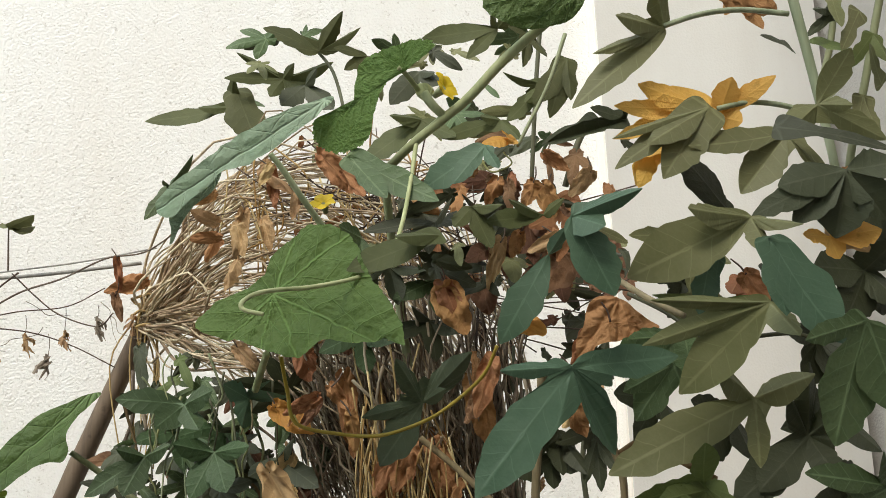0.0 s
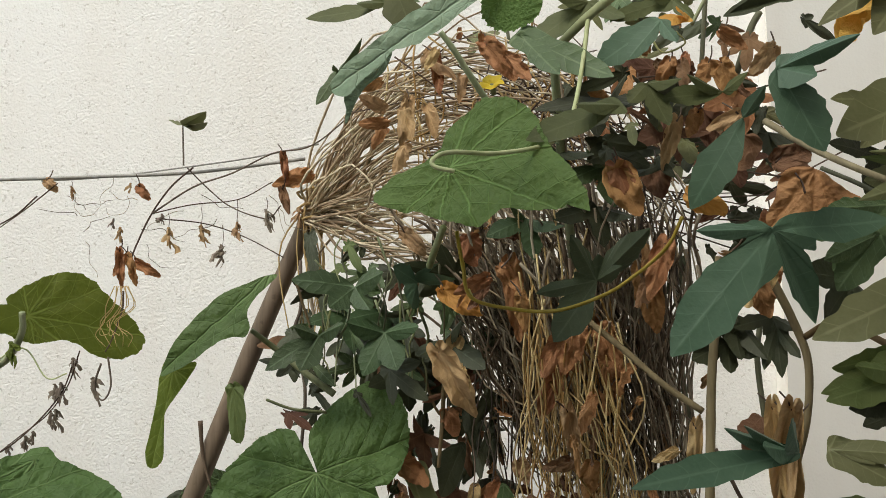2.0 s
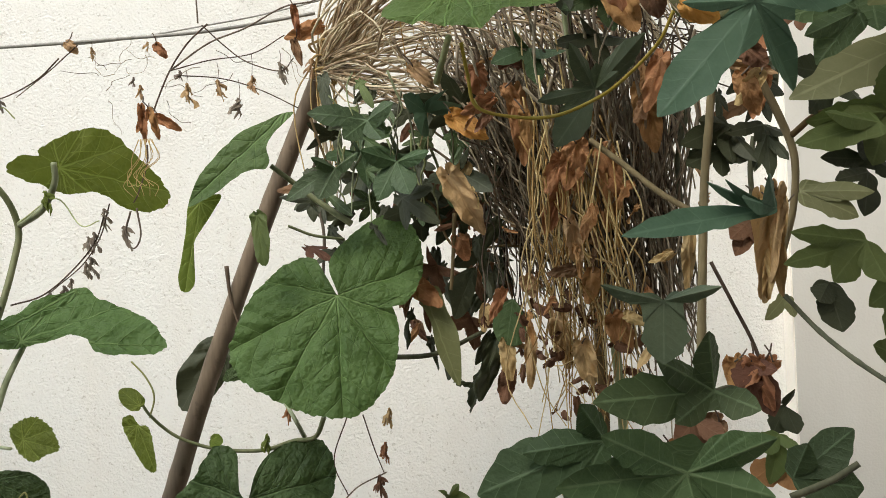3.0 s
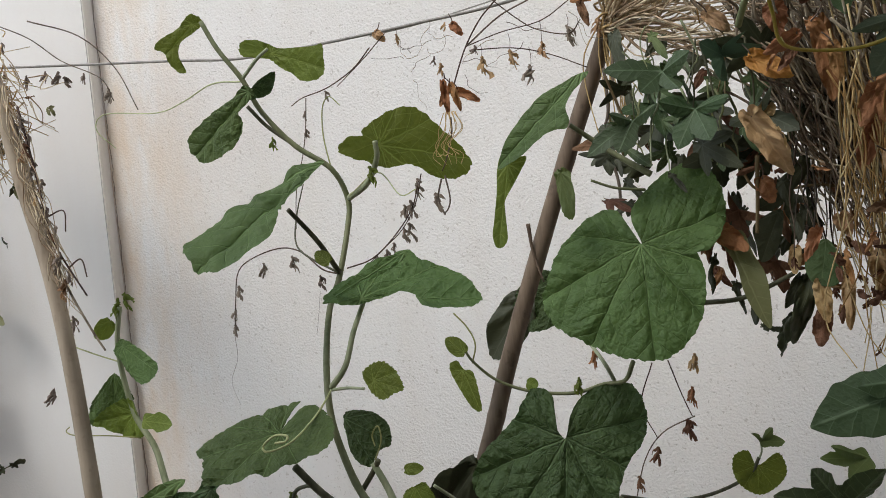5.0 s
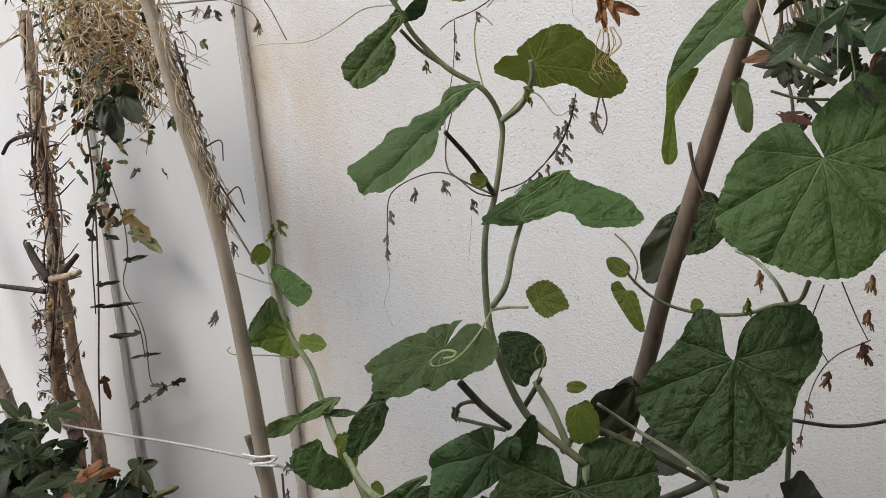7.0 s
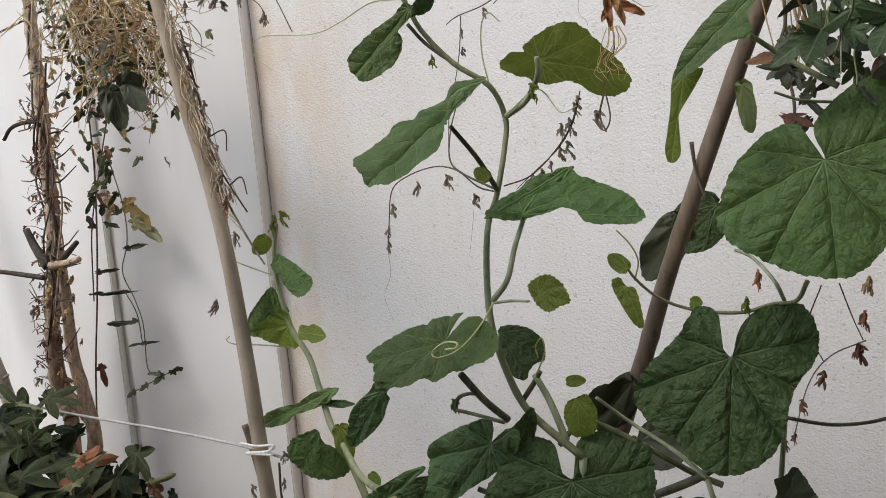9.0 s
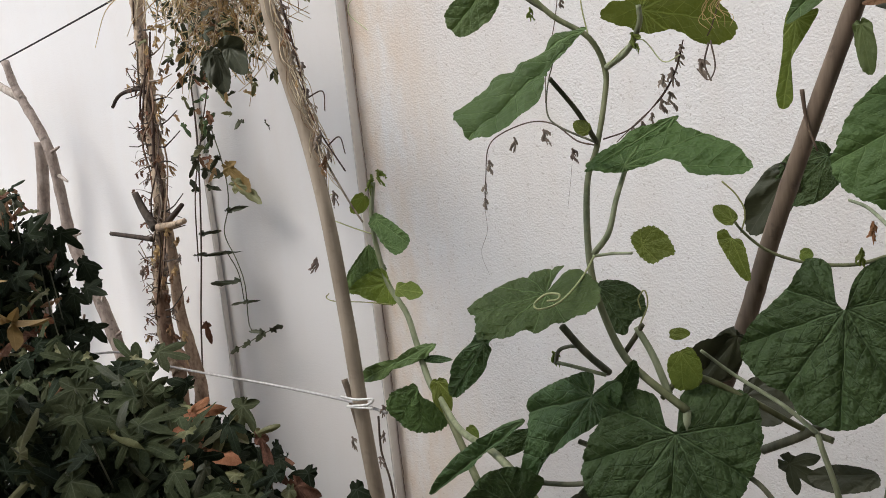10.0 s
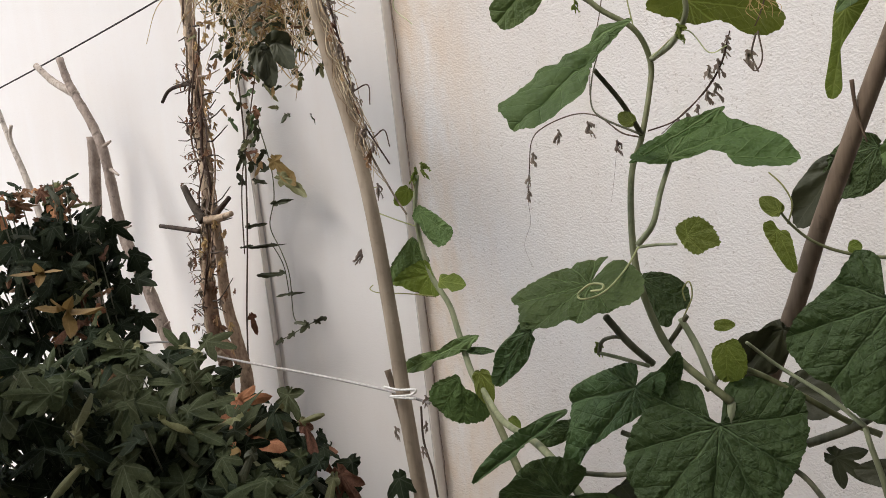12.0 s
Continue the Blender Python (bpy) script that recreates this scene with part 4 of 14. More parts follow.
leaf(heart_vine, "oval", (-0.504, 1.206, 1.112), (-0.533, 1.211, 1.136), (0.08, -0.95, 0.30), 0.029, MELON_LIGHT)
cut_leaf(heart_vine, (-0.067, 1.312, 0.888), (-0.068, 1.312, 0.841), (-0.03, -1.00, -0.00), (-0.01, 0.36), ((-139, 1.05), (-100, 0.94), (-65, 0.72), (1, 0.67), (65, 0.71), (107, 0.86), (135, 1.00), (162, 0.90), (178, 0.36)), MELON_LIGHT, teeth=0.03, pucker=0.025)
palm(heart_vine, (-0.059, 1.307, 0.926), ((-0.024, 1.277, 0.938, 0.018), (-0.039, 1.273, 0.956, 0.014), (-0.072, 1.261, 0.953, 0.007),), LIME)
stalk(heart_vine, "leaf_stalk", [(-0.063, 1.311, 0.898), (-0.058, 1.309, 0.912), (-0.059, 1.308, 0.928)], 0.0018, 0.0012, STALK)
leaf(heart_vine, "oval", (-0.535, 1.313, 0.895), (-0.606, 1.325, 0.803), (-0.17, -0.99, -0.01), 0.060, DARK)
husk(heart_vine, (-0.323, 1.225, 1.058), 0.030, MELON_LIGHT, "flower_bud", 4)
stalk(heart_vine, "tendril", [(-0.522, 1.229, 1.175), (-0.500, 1.225, 1.151), (-0.488, 1.223, 1.122), (-0.497, 1.225, 1.090)], 0.0014, 0.0014, TENDRIL)
leaf(heart_vine, "oval", (-0.411, 1.240, 1.050), (-0.393, 1.237, 1.046), (-0.11, -0.96, 0.26), 0.022, MELON_LIGHT)
cut_leaf(heart_vine, (-0.199, 1.152, 1.263), (-0.191, 1.090, 1.100), (0.07, -0.93, 0.36), (-0.07, 0.15), ((157, 0.17), (148, 0.33), (153, 0.45), (154, 0.54), (147, 0.62), (133, 0.67), (117, 0.72), (98, 0.81), (83, 0.90), (77, 0.96), (69, 0.98), (58, 0.96), (42, 0.88), (26, 0.86), (11, 0.85), (-1, 0.84), (-11, 0.78), (-26, 0.67), (-41, 0.56), (-60, 0.46), (-77, 0.41), (-95, 0.37), (-94, 0.45), (-104, 0.57), (-117, 0.71), (-129, 0.83), (-139, 0.93), (-148, 0.98), (-157, 0.97), (-164, 0.89), (-175, 0.72), (168, 0.52), (161, 0.40), (159, 0.23)), MELON, fold=0.06, arch=0.03, teeth=0.014, pucker=0.026)
cut_leaf(heart_vine, (-0.345, 1.188, 0.970), (-0.356, 1.129, 0.803), (0.12, -0.94, 0.32), (0.03, 0.25), ((-177, 0.25), (168, 0.37), (169, 0.50), (170, 0.64), (162, 0.73), (156, 0.74), (146, 0.67), (133, 0.61), (116, 0.62), (100, 0.70), (87, 0.78), (77, 0.82), (68, 0.79), (54, 0.73), (37, 0.65), (24, 0.72), (11, 0.75), (-2, 0.76), (-17, 0.72), (-35, 0.66), (-53, 0.58), (-77, 0.51), (-98, 0.57), (-110, 0.72), (-119, 0.82), (-130, 0.91), (-142, 0.96), (-150, 0.89), (-161, 0.74), (-169, 0.58), (-173, 0.43), (-173, 0.32)), MELON_DEEP, fold=0.08, arch=0.03, teeth=0.012, pucker=0.04)
cut_leaf(heart_vine, (-0.259, 1.163, 1.529), (-0.398, 1.116, 1.395), (-0.11, -0.90, 0.42), (-0.04, 0.52), ((-179, 0.54), (170, 0.43), (145, 0.28), (99, 0.18), (36, 0.25), (12, 0.38), (2, 0.46), (-7, 0.36), (-15, 0.27), (-44, 0.12), (-100, 0.13), (-113, 0.22), (-134, 0.22), (-160, 0.22), (-175, 0.31), (-177, 0.43)), MELON, teeth=0.012, pucker=0.014)
cut_leaf(heart_vine, (-0.381, 1.133, 1.402), (-0.406, 1.128, 1.280), (0.12, -0.99, 0.02), (0.02, 0.33), ((171, 0.44), (158, 0.28), (85, 0.08), (12, 0.35), (7, 0.56), (-1, 0.69), (-7, 0.66), (-12, 0.55), (-9, 0.34), (-15, 0.12), (-127, 0.13), (-146, 0.33), (-153, 0.51), (-171, 0.43)), MELON_LIGHT, teeth=0.02, pucker=0.014)
cut_leaf(heart_vine, (-0.509, 1.207, 1.083), (-0.484, 1.202, 1.016), (-0.02, -1.00, 0.06), (0.03, 0.25), ((-179, 0.49), (-164, 0.25), (-129, 0.27), (-76, 0.24), (-3, 0.77), (7, 0.68), (30, 0.37), (103, 0.24), (146, 0.44), (162, 0.54)), MELON_LIGHT, teeth=0.03, pucker=0.025)
cut_leaf(heart_vine, (-0.295, 1.189, 0.723), (-0.198, 1.172, 0.727), (-0.18, -0.96, 0.22), (-0.21, 0.31), ((-155, 0.32), (-137, 0.45), (-114, 0.42), (-91, 0.54), (-73, 0.43), (-29, 0.32), (0, 0.38), (11, 0.78), (22, 0.82), (122, 0.51), (145, 0.38), (167, 0.38)), DARK, teeth=0.02, pucker=0.025)
cut_leaf(heart_vine, (-0.315, 1.173, 0.721), (-0.414, 1.190, 0.702), (-0.24, -0.83, 0.51), (-0.03, 0.50), ((-166, 0.55), (-89, 0.25), (-22, 0.40), (2, 0.50), (21, 0.37), (58, 0.22), (154, 0.32), (174, 0.51)), DARK, teeth=0.02, pucker=0.025)


# ---- young shoot by the pale pole ----

shoot = thing("melon_shoot", (-1.250, 1.439, 0.630), "young melon shoot with small curled leaves beside the pale pole", "vine")
stalk(shoot, "stem", [(-1.437, 1.533, 1.216), (-1.457, 1.536, 1.131), (-1.459, 1.547, 1.042), (-1.433, 1.542, 0.954), (-1.384, 1.534, 0.883), (-1.354, 1.518, 0.814), (-1.310, 1.490, 0.723), (-1.257, 1.460, 0.678)], 0.0057, 0.0085, STALK, sides=8)
stalk(shoot, "tendril", [(-1.463, 1.548, 1.083), (-1.546, 1.542, 1.113), (-1.598, 1.541, 1.138), (-1.612, 1.543, 1.184), (-1.566, 1.535, 1.197)], 0.0018, 0.0015, TENDRIL)
stalk(shoot, "tendril", [(-1.431, 1.542, 0.903), (-1.516, 1.537, 0.911), (-1.616, 1.544, 0.912), (-1.649, 1.550, 0.921), (-1.636, 1.548, 0.932)], 0.0016, 0.0014, TENDRIL)
leaf(shoot, "oval", (-1.475, 1.540, 1.183), (-1.524, 1.548, 1.141), (0.19, -0.89, -0.41), 0.046, MELON_LIGHT)
leaf(shoot, "oval", (-1.319, 1.502, 0.776), (-1.237, 1.487, 0.781), (-0.18, -0.95, 0.27), 0.020, MELON_DEEP)
leaf(shoot, "oval", (-1.267, 1.462, 0.733), (-1.245, 1.458, 0.659), (0.08, -0.99, 0.07), 0.057, MELON_LIGHT)
leaf(shoot, "oval", (-1.137, 1.368, 0.663), (-1.116, 1.365, 0.640), (0.37, -0.81, 0.47), 0.024, MELON_LIGHT)
cut_leaf(shoot, (-1.441, 1.534, 1.122), (-1.342, 1.516, 1.062), (0.02, -0.95, 0.32), (0.08, 0.49), ((169, 0.57), (-165, 0.64), (-127, 0.31), (-54, 0.30), (-21, 0.54), (3, 0.55), (29, 0.52), (53, 0.37), (95, 0.25), (150, 0.32)), MELON, teeth=0.04, pucker=0.026)
cut_leaf(shoot, (-1.483, 1.551, 1.058), (-1.590, 1.570, 0.968), (-0.01, -0.98, -0.19), (-0.20, 0.47), ((157, 0.52), (-180, 0.49), (-134, 0.48), (-108, 0.16), (-39, 0.23), (-21, 0.47), (-3, 0.73), (11, 0.67), (28, 0.48), (106, 0.25)), MELON, teeth=0.04, pucker=0.026)
cut_leaf(shoot, (-1.434, 1.542, 0.962), (-1.583, 1.569, 0.937), (-0.14, -0.97, -0.22), (-0.05, 0.38), ((2, 0.61), (70, 0.27), (146, 0.51), (175, 0.44), (-142, 0.52), (-105, 0.32), (-41, 0.28), (-8, 0.44)), MELON_LIGHT, teeth=0.04, pucker=0.026)
palm(shoot, (-1.397, 1.522, 0.947), ((-1.312, 1.515, 0.942, 0.042),), MELON_LIGHT)
cut_leaf(shoot, (-1.288, 1.496, 0.813), (-1.545, 1.542, 0.702), (-0.24, -0.96, 0.17), (-0.01, 0.50), ((2, 0.57), (11, 0.45), (25, 0.19), (113, 0.05), (164, 0.24), (173, 0.42), (179, 0.53), (-175, 0.46), (-167, 0.30), (-150, 0.11), (-34, 0.07), (-25, 0.17), (-8, 0.36)), MELON, teeth=0.04, pucker=0.026)
cut_leaf(shoot, (-1.313, 1.450, 0.727), (-1.322, 1.452, 0.608), (0.48, -0.88, -0.05), (0.05, 0.52), ((120, 0.64), (152, 0.55), (177, 0.54), (-166, 0.31), (-116, 0.33), (-94, 0.52), (-72, 0.65), (-48, 0.66), (-16, 0.52), (24, 0.48), (65, 0.52), (92, 0.66)), MELON, fold=0.15, teeth=0.04, pucker=0.026)
husk(shoot, (-1.440, 1.533, 1.237), 0.041, MELON_LIGHT, "leaf_bud", 5)
husk(shoot, (-1.418, 1.530, 1.246), 0.041, MELON_LIGHT, "leaf_bud", 6)
husk(shoot, (-1.448, 1.535, 1.223), 0.041, MELON_LIGHT, "leaf_bud", 7)


# ---- flowering melon vine over the bundle ----

top_vine = thing("melon_vine", (0.107, 0.997, 1.779), "flowering melon vine with a thick pale stem over the straw bundle", "vine")
stalk(top_vine, "stem", [(0.378, 0.928, 2.024), (0.333, 0.936, 1.973), (0.304, 0.942, 1.948), (0.253, 0.951, 1.904), (0.211, 0.963, 1.861), (0.180, 0.974, 1.837), (0.141, 0.980, 1.806), (0.109, 1.017, 1.781)], 0.0070, 0.0054, STALK_PALE, sides=10, steps=8)
stalk(top_vine, "tendril", [(0.146, 0.979, 1.810), (0.133, 0.951, 1.752), (0.116, 0.914, 1.692), (0.096, 0.866, 1.649), (0.065, 0.821, 1.622), (0.017, 0.779, 1.606), (-0.026, 0.715, 1.594), (-0.042, 0.688, 1.584), (-0.043, 0.683, 1.576), (-0.027, 0.680, 1.571)], 0.0028, 0.0018, TENDRIL, steps=8)
stalk(top_vine, "tendril", [(-0.018, 0.897, 1.549), (-0.012, 0.906, 1.515), (-0.003, 0.914, 1.480), (0.041, 0.917, 1.467), (0.084, 0.899, 1.464), (0.126, 0.871, 1.477), (0.151, 0.847, 1.493), (0.177, 0.812, 1.519), (0.190, 0.799, 1.547)], 0.0022, 0.0018, TENDRIL_YELLOW, steps=8, knobs=0.12, knob_step=8)
stalk(top_vine, "tendril", [(-0.003, 0.914, 1.480), (-0.006, 0.915, 1.489)], 0.0022, 0.0015, TENDRIL_YELLOW)
stalk(top_vine, "leaf_stalk", [(0.034, 1.009, 1.706), (0.007, 0.984, 1.740), (-0.015, 0.967, 1.770), (-0.029, 0.960, 1.787)], 0.0042, 0.0034, STALK_PALE)
stalk(top_vine, "leaf_stalk", [(-0.047, 0.953, 1.517), (-0.039, 0.921, 1.537), (-0.032, 0.879, 1.551)], 0.0042, 0.0037, STALK_PALE)
stalk(top_vine, "leaf_stalk", [(0.149, 0.969, 1.871), (0.134, 0.951, 1.882), (0.122, 0.943, 1.889)], 0.0036, 0.0027, STALK_PALE)
stalk(top_vine, "flower_stalk", [(0.180, 0.974, 1.841), (0.165, 0.966, 1.852), (0.156, 0.968, 1.867)], 0.0056, 0.0062, STALK_PALE)
leaf(top_vine, "oval", (0.334, 0.906, 1.980), (0.228, 0.925, 1.965), (-0.13, -0.96, -0.26), 0.082, MELON)
bloom(top_vine, (0.180, 0.968, 1.873), (0.600, -0.700, 0.300), 0.020)
bloom(top_vine, (0.033, 1.010, 1.738), (-0.200, -0.700, 0.600), 0.016)
leaf(top_vine, "oval", (0.164, 0.971, 1.865), (0.148, 0.974, 1.879), (-0.34, -0.92, -0.20), 0.021, STALK_PALE)
cut_leaf(top_vine, (-0.022, 0.867, 1.609), (0.088, 0.756, 1.541), (-0.50, -0.76, 0.42), (-0.03, 0.26), ((147, 0.77), (152, 0.75), (161, 0.64), (171, 0.49), (-172, 0.41), (-155, 0.48), (-137, 0.52), (-120, 0.53), (-101, 0.51), (-78, 0.45), (-46, 0.42), (-24, 0.54), (-7, 0.72), (-1, 0.77), (-2, 0.64), (4, 0.56), (13, 0.44), (26, 0.32), (40, 0.33), (59, 0.34), (78, 0.34), (101, 0.35), (126, 0.45), (137, 0.60)), MELON_BRIGHT, teeth=0.015, pucker=0.026)
cut_leaf(top_vine, (0.036, 0.979, 1.860), (-0.154, 0.961, 1.718), (-0.19, -0.91, 0.37), (0.02, 0.53), ((-176, 0.58), (176, 0.46), (171, 0.31), (154, 0.17), (104, 0.08), (28, 0.13), (13, 0.27), (6, 0.38), (2, 0.45), (-7, 0.48), (-16, 0.45), (-15, 0.37), (-19, 0.23), (-27, 0.11), (-71, 0.10), (-120, 0.12), (-154, 0.23), (-166, 0.36), (-172, 0.49)), MELON_PALE, teeth=0.01, pucker=0.014)
cut_leaf(top_vine, (-0.093, 0.981, 1.765), (-0.138, 0.958, 1.681), (0.44, -0.90, 0.01), (0.09, 0.46), ((-177, 0.37), (-169, 0.59), (-152, 0.34), (-66, 0.07), (-12, 0.29), (-10, 0.54), (-8, 0.56), (-1, 0.42), (18, 0.31), (44, 0.12)), MELON_PALE, teeth=0.01, pucker=0.014)
cut_leaf(top_vine, (0.130, 0.942, 1.886), (0.072, 0.972, 1.852), (-0.43, -0.90, -0.06), (0.04, 0.76), ((-3, 1.11), (8, 0.96), (2, 0.54), (-9, 0.30), (77, 0.26), (110, 0.52), (134, 0.70), (154, 0.92), (171, 1.28), (180, 1.39), (-178, 1.23), (-176, 0.94), (-175, 0.69), (-178, 0.47), (-129, 0.25), (-78, 0.43), (-65, 0.69), (-51, 0.88), (-35, 1.04), (-19, 1.13)), MELON_BRIGHT, teeth=0.03, pucker=0.025)


# ---- lobed climber: big leaves in front of the pier ----

climber = thing("lobed_climber", (0.317, 0.858, 1.212), "climber with large lobed teal and olive leaves before the pier", "climbing plant")
palm(climber, (0.240, 0.691, 1.345), ((0.098, 0.664, 1.329, 0.024), (0.172, 0.667, 1.367, 0.012), (0.188, 0.667, 1.370, 0.011), (0.226, 0.668, 1.373, 0.027), (0.202, 0.668, 1.355, 0.019),), TEAL, web=0.42)
palm(climber, (0.237, 0.634, 1.355), ((0.277, 0.623, 1.334, 0.022), (0.289, 0.623, 1.354, 0.018),), OLIVE)
palm(climber, (0.278, 0.616, 1.313), ((0.208, 0.601, 1.296, 0.018), (0.214, 0.601, 1.321, 0.015), (0.245, 0.602, 1.283, 0.026), (0.287, 0.603, 1.281, 0.026),), LIME)
palm(climber, (0.303, 0.637, 1.407), ((0.235, 0.621, 1.384, 0.022), (0.253, 0.622, 1.412, 0.016),), LIME)
palm(climber, (0.275, 0.676, 1.279), ((0.276, 0.662, 1.238, 0.029), (0.260, 0.661, 1.264, 0.021),), DARK)
palm(climber, (0.323, 0.697, 1.372), ((0.285, 0.682, 1.368, 0.014), (0.313, 0.683, 1.333, 0.024),), DARK)
palm(climber, (0.096, 0.760, 1.135), ((-0.027, 0.740, 1.095, 0.055), (0.070, 0.743, 1.172, 0.029), (0.015, 0.742, 1.134, 0.032), (0.053, 0.743, 1.078, 0.045),), DEEP)
palm(climber, (0.278, 0.777, 1.086), ((0.337, 0.762, 1.127, 0.038), (0.289, 0.761, 1.122, 0.027), (0.339, 0.763, 1.077, 0.043),), DEEP)
palm(climber, (0.275, 0.876, 1.186), ((0.255, 0.858, 1.160, 0.024), (0.292, 0.859, 1.128, 0.036), (0.300, 0.859, 1.178, 0.022), (0.272, 0.858, 1.153, 0.030),), UMBER, fold=0.3)
palm(climber, (0.214, 0.874, 1.126), ((0.186, 0.855, 1.105, 0.024), (0.240, 0.857, 1.110, 0.027), (0.218, 0.857, 1.085, 0.030),), UMBER, fold=0.25)
palm(climber, (0.198, 0.854, 1.110), ((0.184, 0.836, 1.086, 0.020), (0.203, 0.836, 1.090, 0.021),), YELLOW)
palm(climber, (0.291, 0.837, 1.115), ((0.263, 0.819, 1.104, 0.023), (0.272, 0.819, 1.069, 0.025), (0.303, 0.820, 1.101, 0.017),), LIME)
palm(climber, (0.286, 0.837, 1.087), ((0.256, 0.819, 1.070, 0.029), (0.300, 0.820, 1.062, 0.029),), RUST)
palm(climber, (0.334, 0.928, 1.125), ((0.313, 0.909, 1.098, 0.026), (0.341, 0.910, 1.097, 0.029), (0.337, 0.910, 1.147, 0.015),), DARK)
palm(climber, (0.289, 0.976, 1.426), ((0.240, 0.955, 1.411, 0.027), (0.324, 0.957, 1.416, 0.027), (0.287, 0.956, 1.392, 0.023), (0.296, 0.956, 1.448, 0.020),), DARK)
palm(climber, (0.344, 0.978, 1.454), ((0.289, 0.956, 1.443, 0.017), (0.365, 0.959, 1.439, 0.017), (0.339, 0.958, 1.396, 0.013),), DARK)
palm(climber, (0.324, 0.978, 1.341), ((0.289, 0.956, 1.319, 0.024), (0.294, 0.957, 1.299, 0.024), (0.321, 0.958, 1.311, 0.020),), UMBER)
palm(climber, (0.362, 0.979, 1.248), ((0.329, 0.958, 1.218, 0.016), (0.362, 0.959, 1.223, 0.015),), OLIVE)
palm(climber, (0.418, 0.759, 1.775), ((0.317, 0.767, 1.779, 0.026), (0.340, 0.759, 1.801, 0.031), (0.313, 0.772, 1.754, 0.023), (0.327, 0.773, 1.733, 0.033),), YELLOW, web=0.74)
palm(climber, (0.423, 0.757, 1.768), ((0.469, 0.725, 1.802, 0.019), (0.426, 0.733, 1.801, 0.025), (0.437, 0.739, 1.755, 0.023),), YELLOW, web=0.5)
palm(climber, (0.405, 0.741, 1.772), ((0.296, 0.737, 1.711, 0.022), (0.351, 0.730, 1.691, 0.036), (0.299, 0.732, 1.733, 0.012), (0.332, 0.728, 1.725, 0.028),), OLIVE, web=0.62)
palm(climber, (0.477, 0.729, 1.740), ((0.372, 0.731, 1.733, 0.028), (0.390, 0.730, 1.721, 0.013), (0.424, 0.732, 1.681, 0.036), (0.512, 0.714, 1.691, 0.011), (0.496, 0.717, 1.694, 0.010),), OLIVE, web=0.52)
palm(climber, (0.407, 0.690, 1.649), ((0.274, 0.675, 1.599, 0.051), (0.333, 0.657, 1.647, 0.026), (0.428, 0.642, 1.633, 0.017), (0.399, 0.652, 1.604, 0.023),), OLIVE, web=0.5)
palm(climber, (0.500, 0.677, 1.690), ((0.413, 0.699, 1.650, 0.026), (0.439, 0.691, 1.672, 0.036), (0.489, 0.690, 1.629, 0.047), (0.449, 0.694, 1.644, 0.031), (0.535, 0.679, 1.642, 0.036), (0.544, 0.668, 1.698, 0.031),), DARK, web=0.66)
palm(climber, (0.487, 0.695, 1.631), ((0.462, 0.699, 1.632, 0.016), (0.496, 0.697, 1.610, 0.023), (0.534, 0.686, 1.634, 0.029), (0.508, 0.688, 1.647, 0.026),), YELLOW, web=0.6)
palm(climber, (0.376, 0.623, 1.564), ((0.287, 0.617, 1.494, 0.035), (0.258, 0.614, 1.539, 0.016), (0.381, 0.593, 1.535, 0.023), (0.266, 0.607, 1.567, 0.011),), OLIVE, web=0.42)
palm(climber, (0.376, 0.665, 1.487), ((0.244, 0.662, 1.433, 0.038), (0.364, 0.640, 1.434, 0.019), (0.405, 0.620, 1.508, 0.023), (0.326, 0.633, 1.514, 0.024),), OLIVE, web=0.4)
# dark backing leaves: the shade behind the large ones as leaf colour
palm(climber, (0.617, 0.829, 1.617), ((0.545, 0.812, 1.622, 0.044), (0.580, 0.816, 1.566, 0.050), (0.640, 0.804, 1.576, 0.050), (0.635, 0.792, 1.647, 0.044),), DARK)
palm(climber, (0.567, 0.851, 1.545), ((0.509, 0.830, 1.558, 0.025), (0.531, 0.837, 1.497, 0.037), (0.573, 0.832, 1.483, 0.044), (0.604, 0.816, 1.541, 0.044),), DARK)
palm(climber, (0.637, 0.809, 1.708), ((0.583, 0.788, 1.721, 0.037), (0.599, 0.798, 1.649, 0.044), (0.641, 0.786, 1.671, 0.044),), DARK)
palm(climber, (0.537, 0.845, 1.608), ((0.486, 0.822, 1.624, 0.025), (0.497, 0.830, 1.570, 0.031), (0.544, 0.822, 1.568, 0.037),), DARK)
palm(climber, (0.584, 0.862, 1.465), ((0.519, 0.840, 1.492, 0.031), (0.542, 0.848, 1.425, 0.037), (0.507, 0.850, 1.450, 0.025), (0.614, 0.836, 1.422, 0.037),), DARK)
palm(climber, (0.420, 0.865, 1.613), ((0.354, 0.844, 1.630, 0.019), (0.389, 0.848, 1.575, 0.025), (0.437, 0.838, 1.585, 0.025), (0.444, 0.829, 1.626, 0.019),), DARK)
palm(climber, (0.620, 0.873, 1.371), ((0.566, 0.847, 1.406, 0.037), (0.638, 0.834, 1.409, 0.037), (0.542, 0.857, 1.377, 0.031),), DARK)
palm(climber, (0.367, 0.765, 1.550), ((0.281, 0.748, 1.519, 0.034), (0.310, 0.748, 1.486, 0.035), (0.359, 0.745, 1.506, 0.030), (0.301, 0.745, 1.545, 0.021),), GREEN)
palm(climber, (0.322, 0.656, 1.417), ((0.238, 0.641, 1.392, 0.019), (0.343, 0.637, 1.379, 0.038), (0.298, 0.640, 1.372, 0.026), (0.273, 0.638, 1.416, 0.018),), LIME)
palm(climber, (0.392, 0.778, 1.647), ((0.317, 0.757, 1.646, 0.021), (0.342, 0.759, 1.601, 0.023), (0.418, 0.754, 1.616, 0.028), (0.375, 0.758, 1.590, 0.020),), OLIVE)
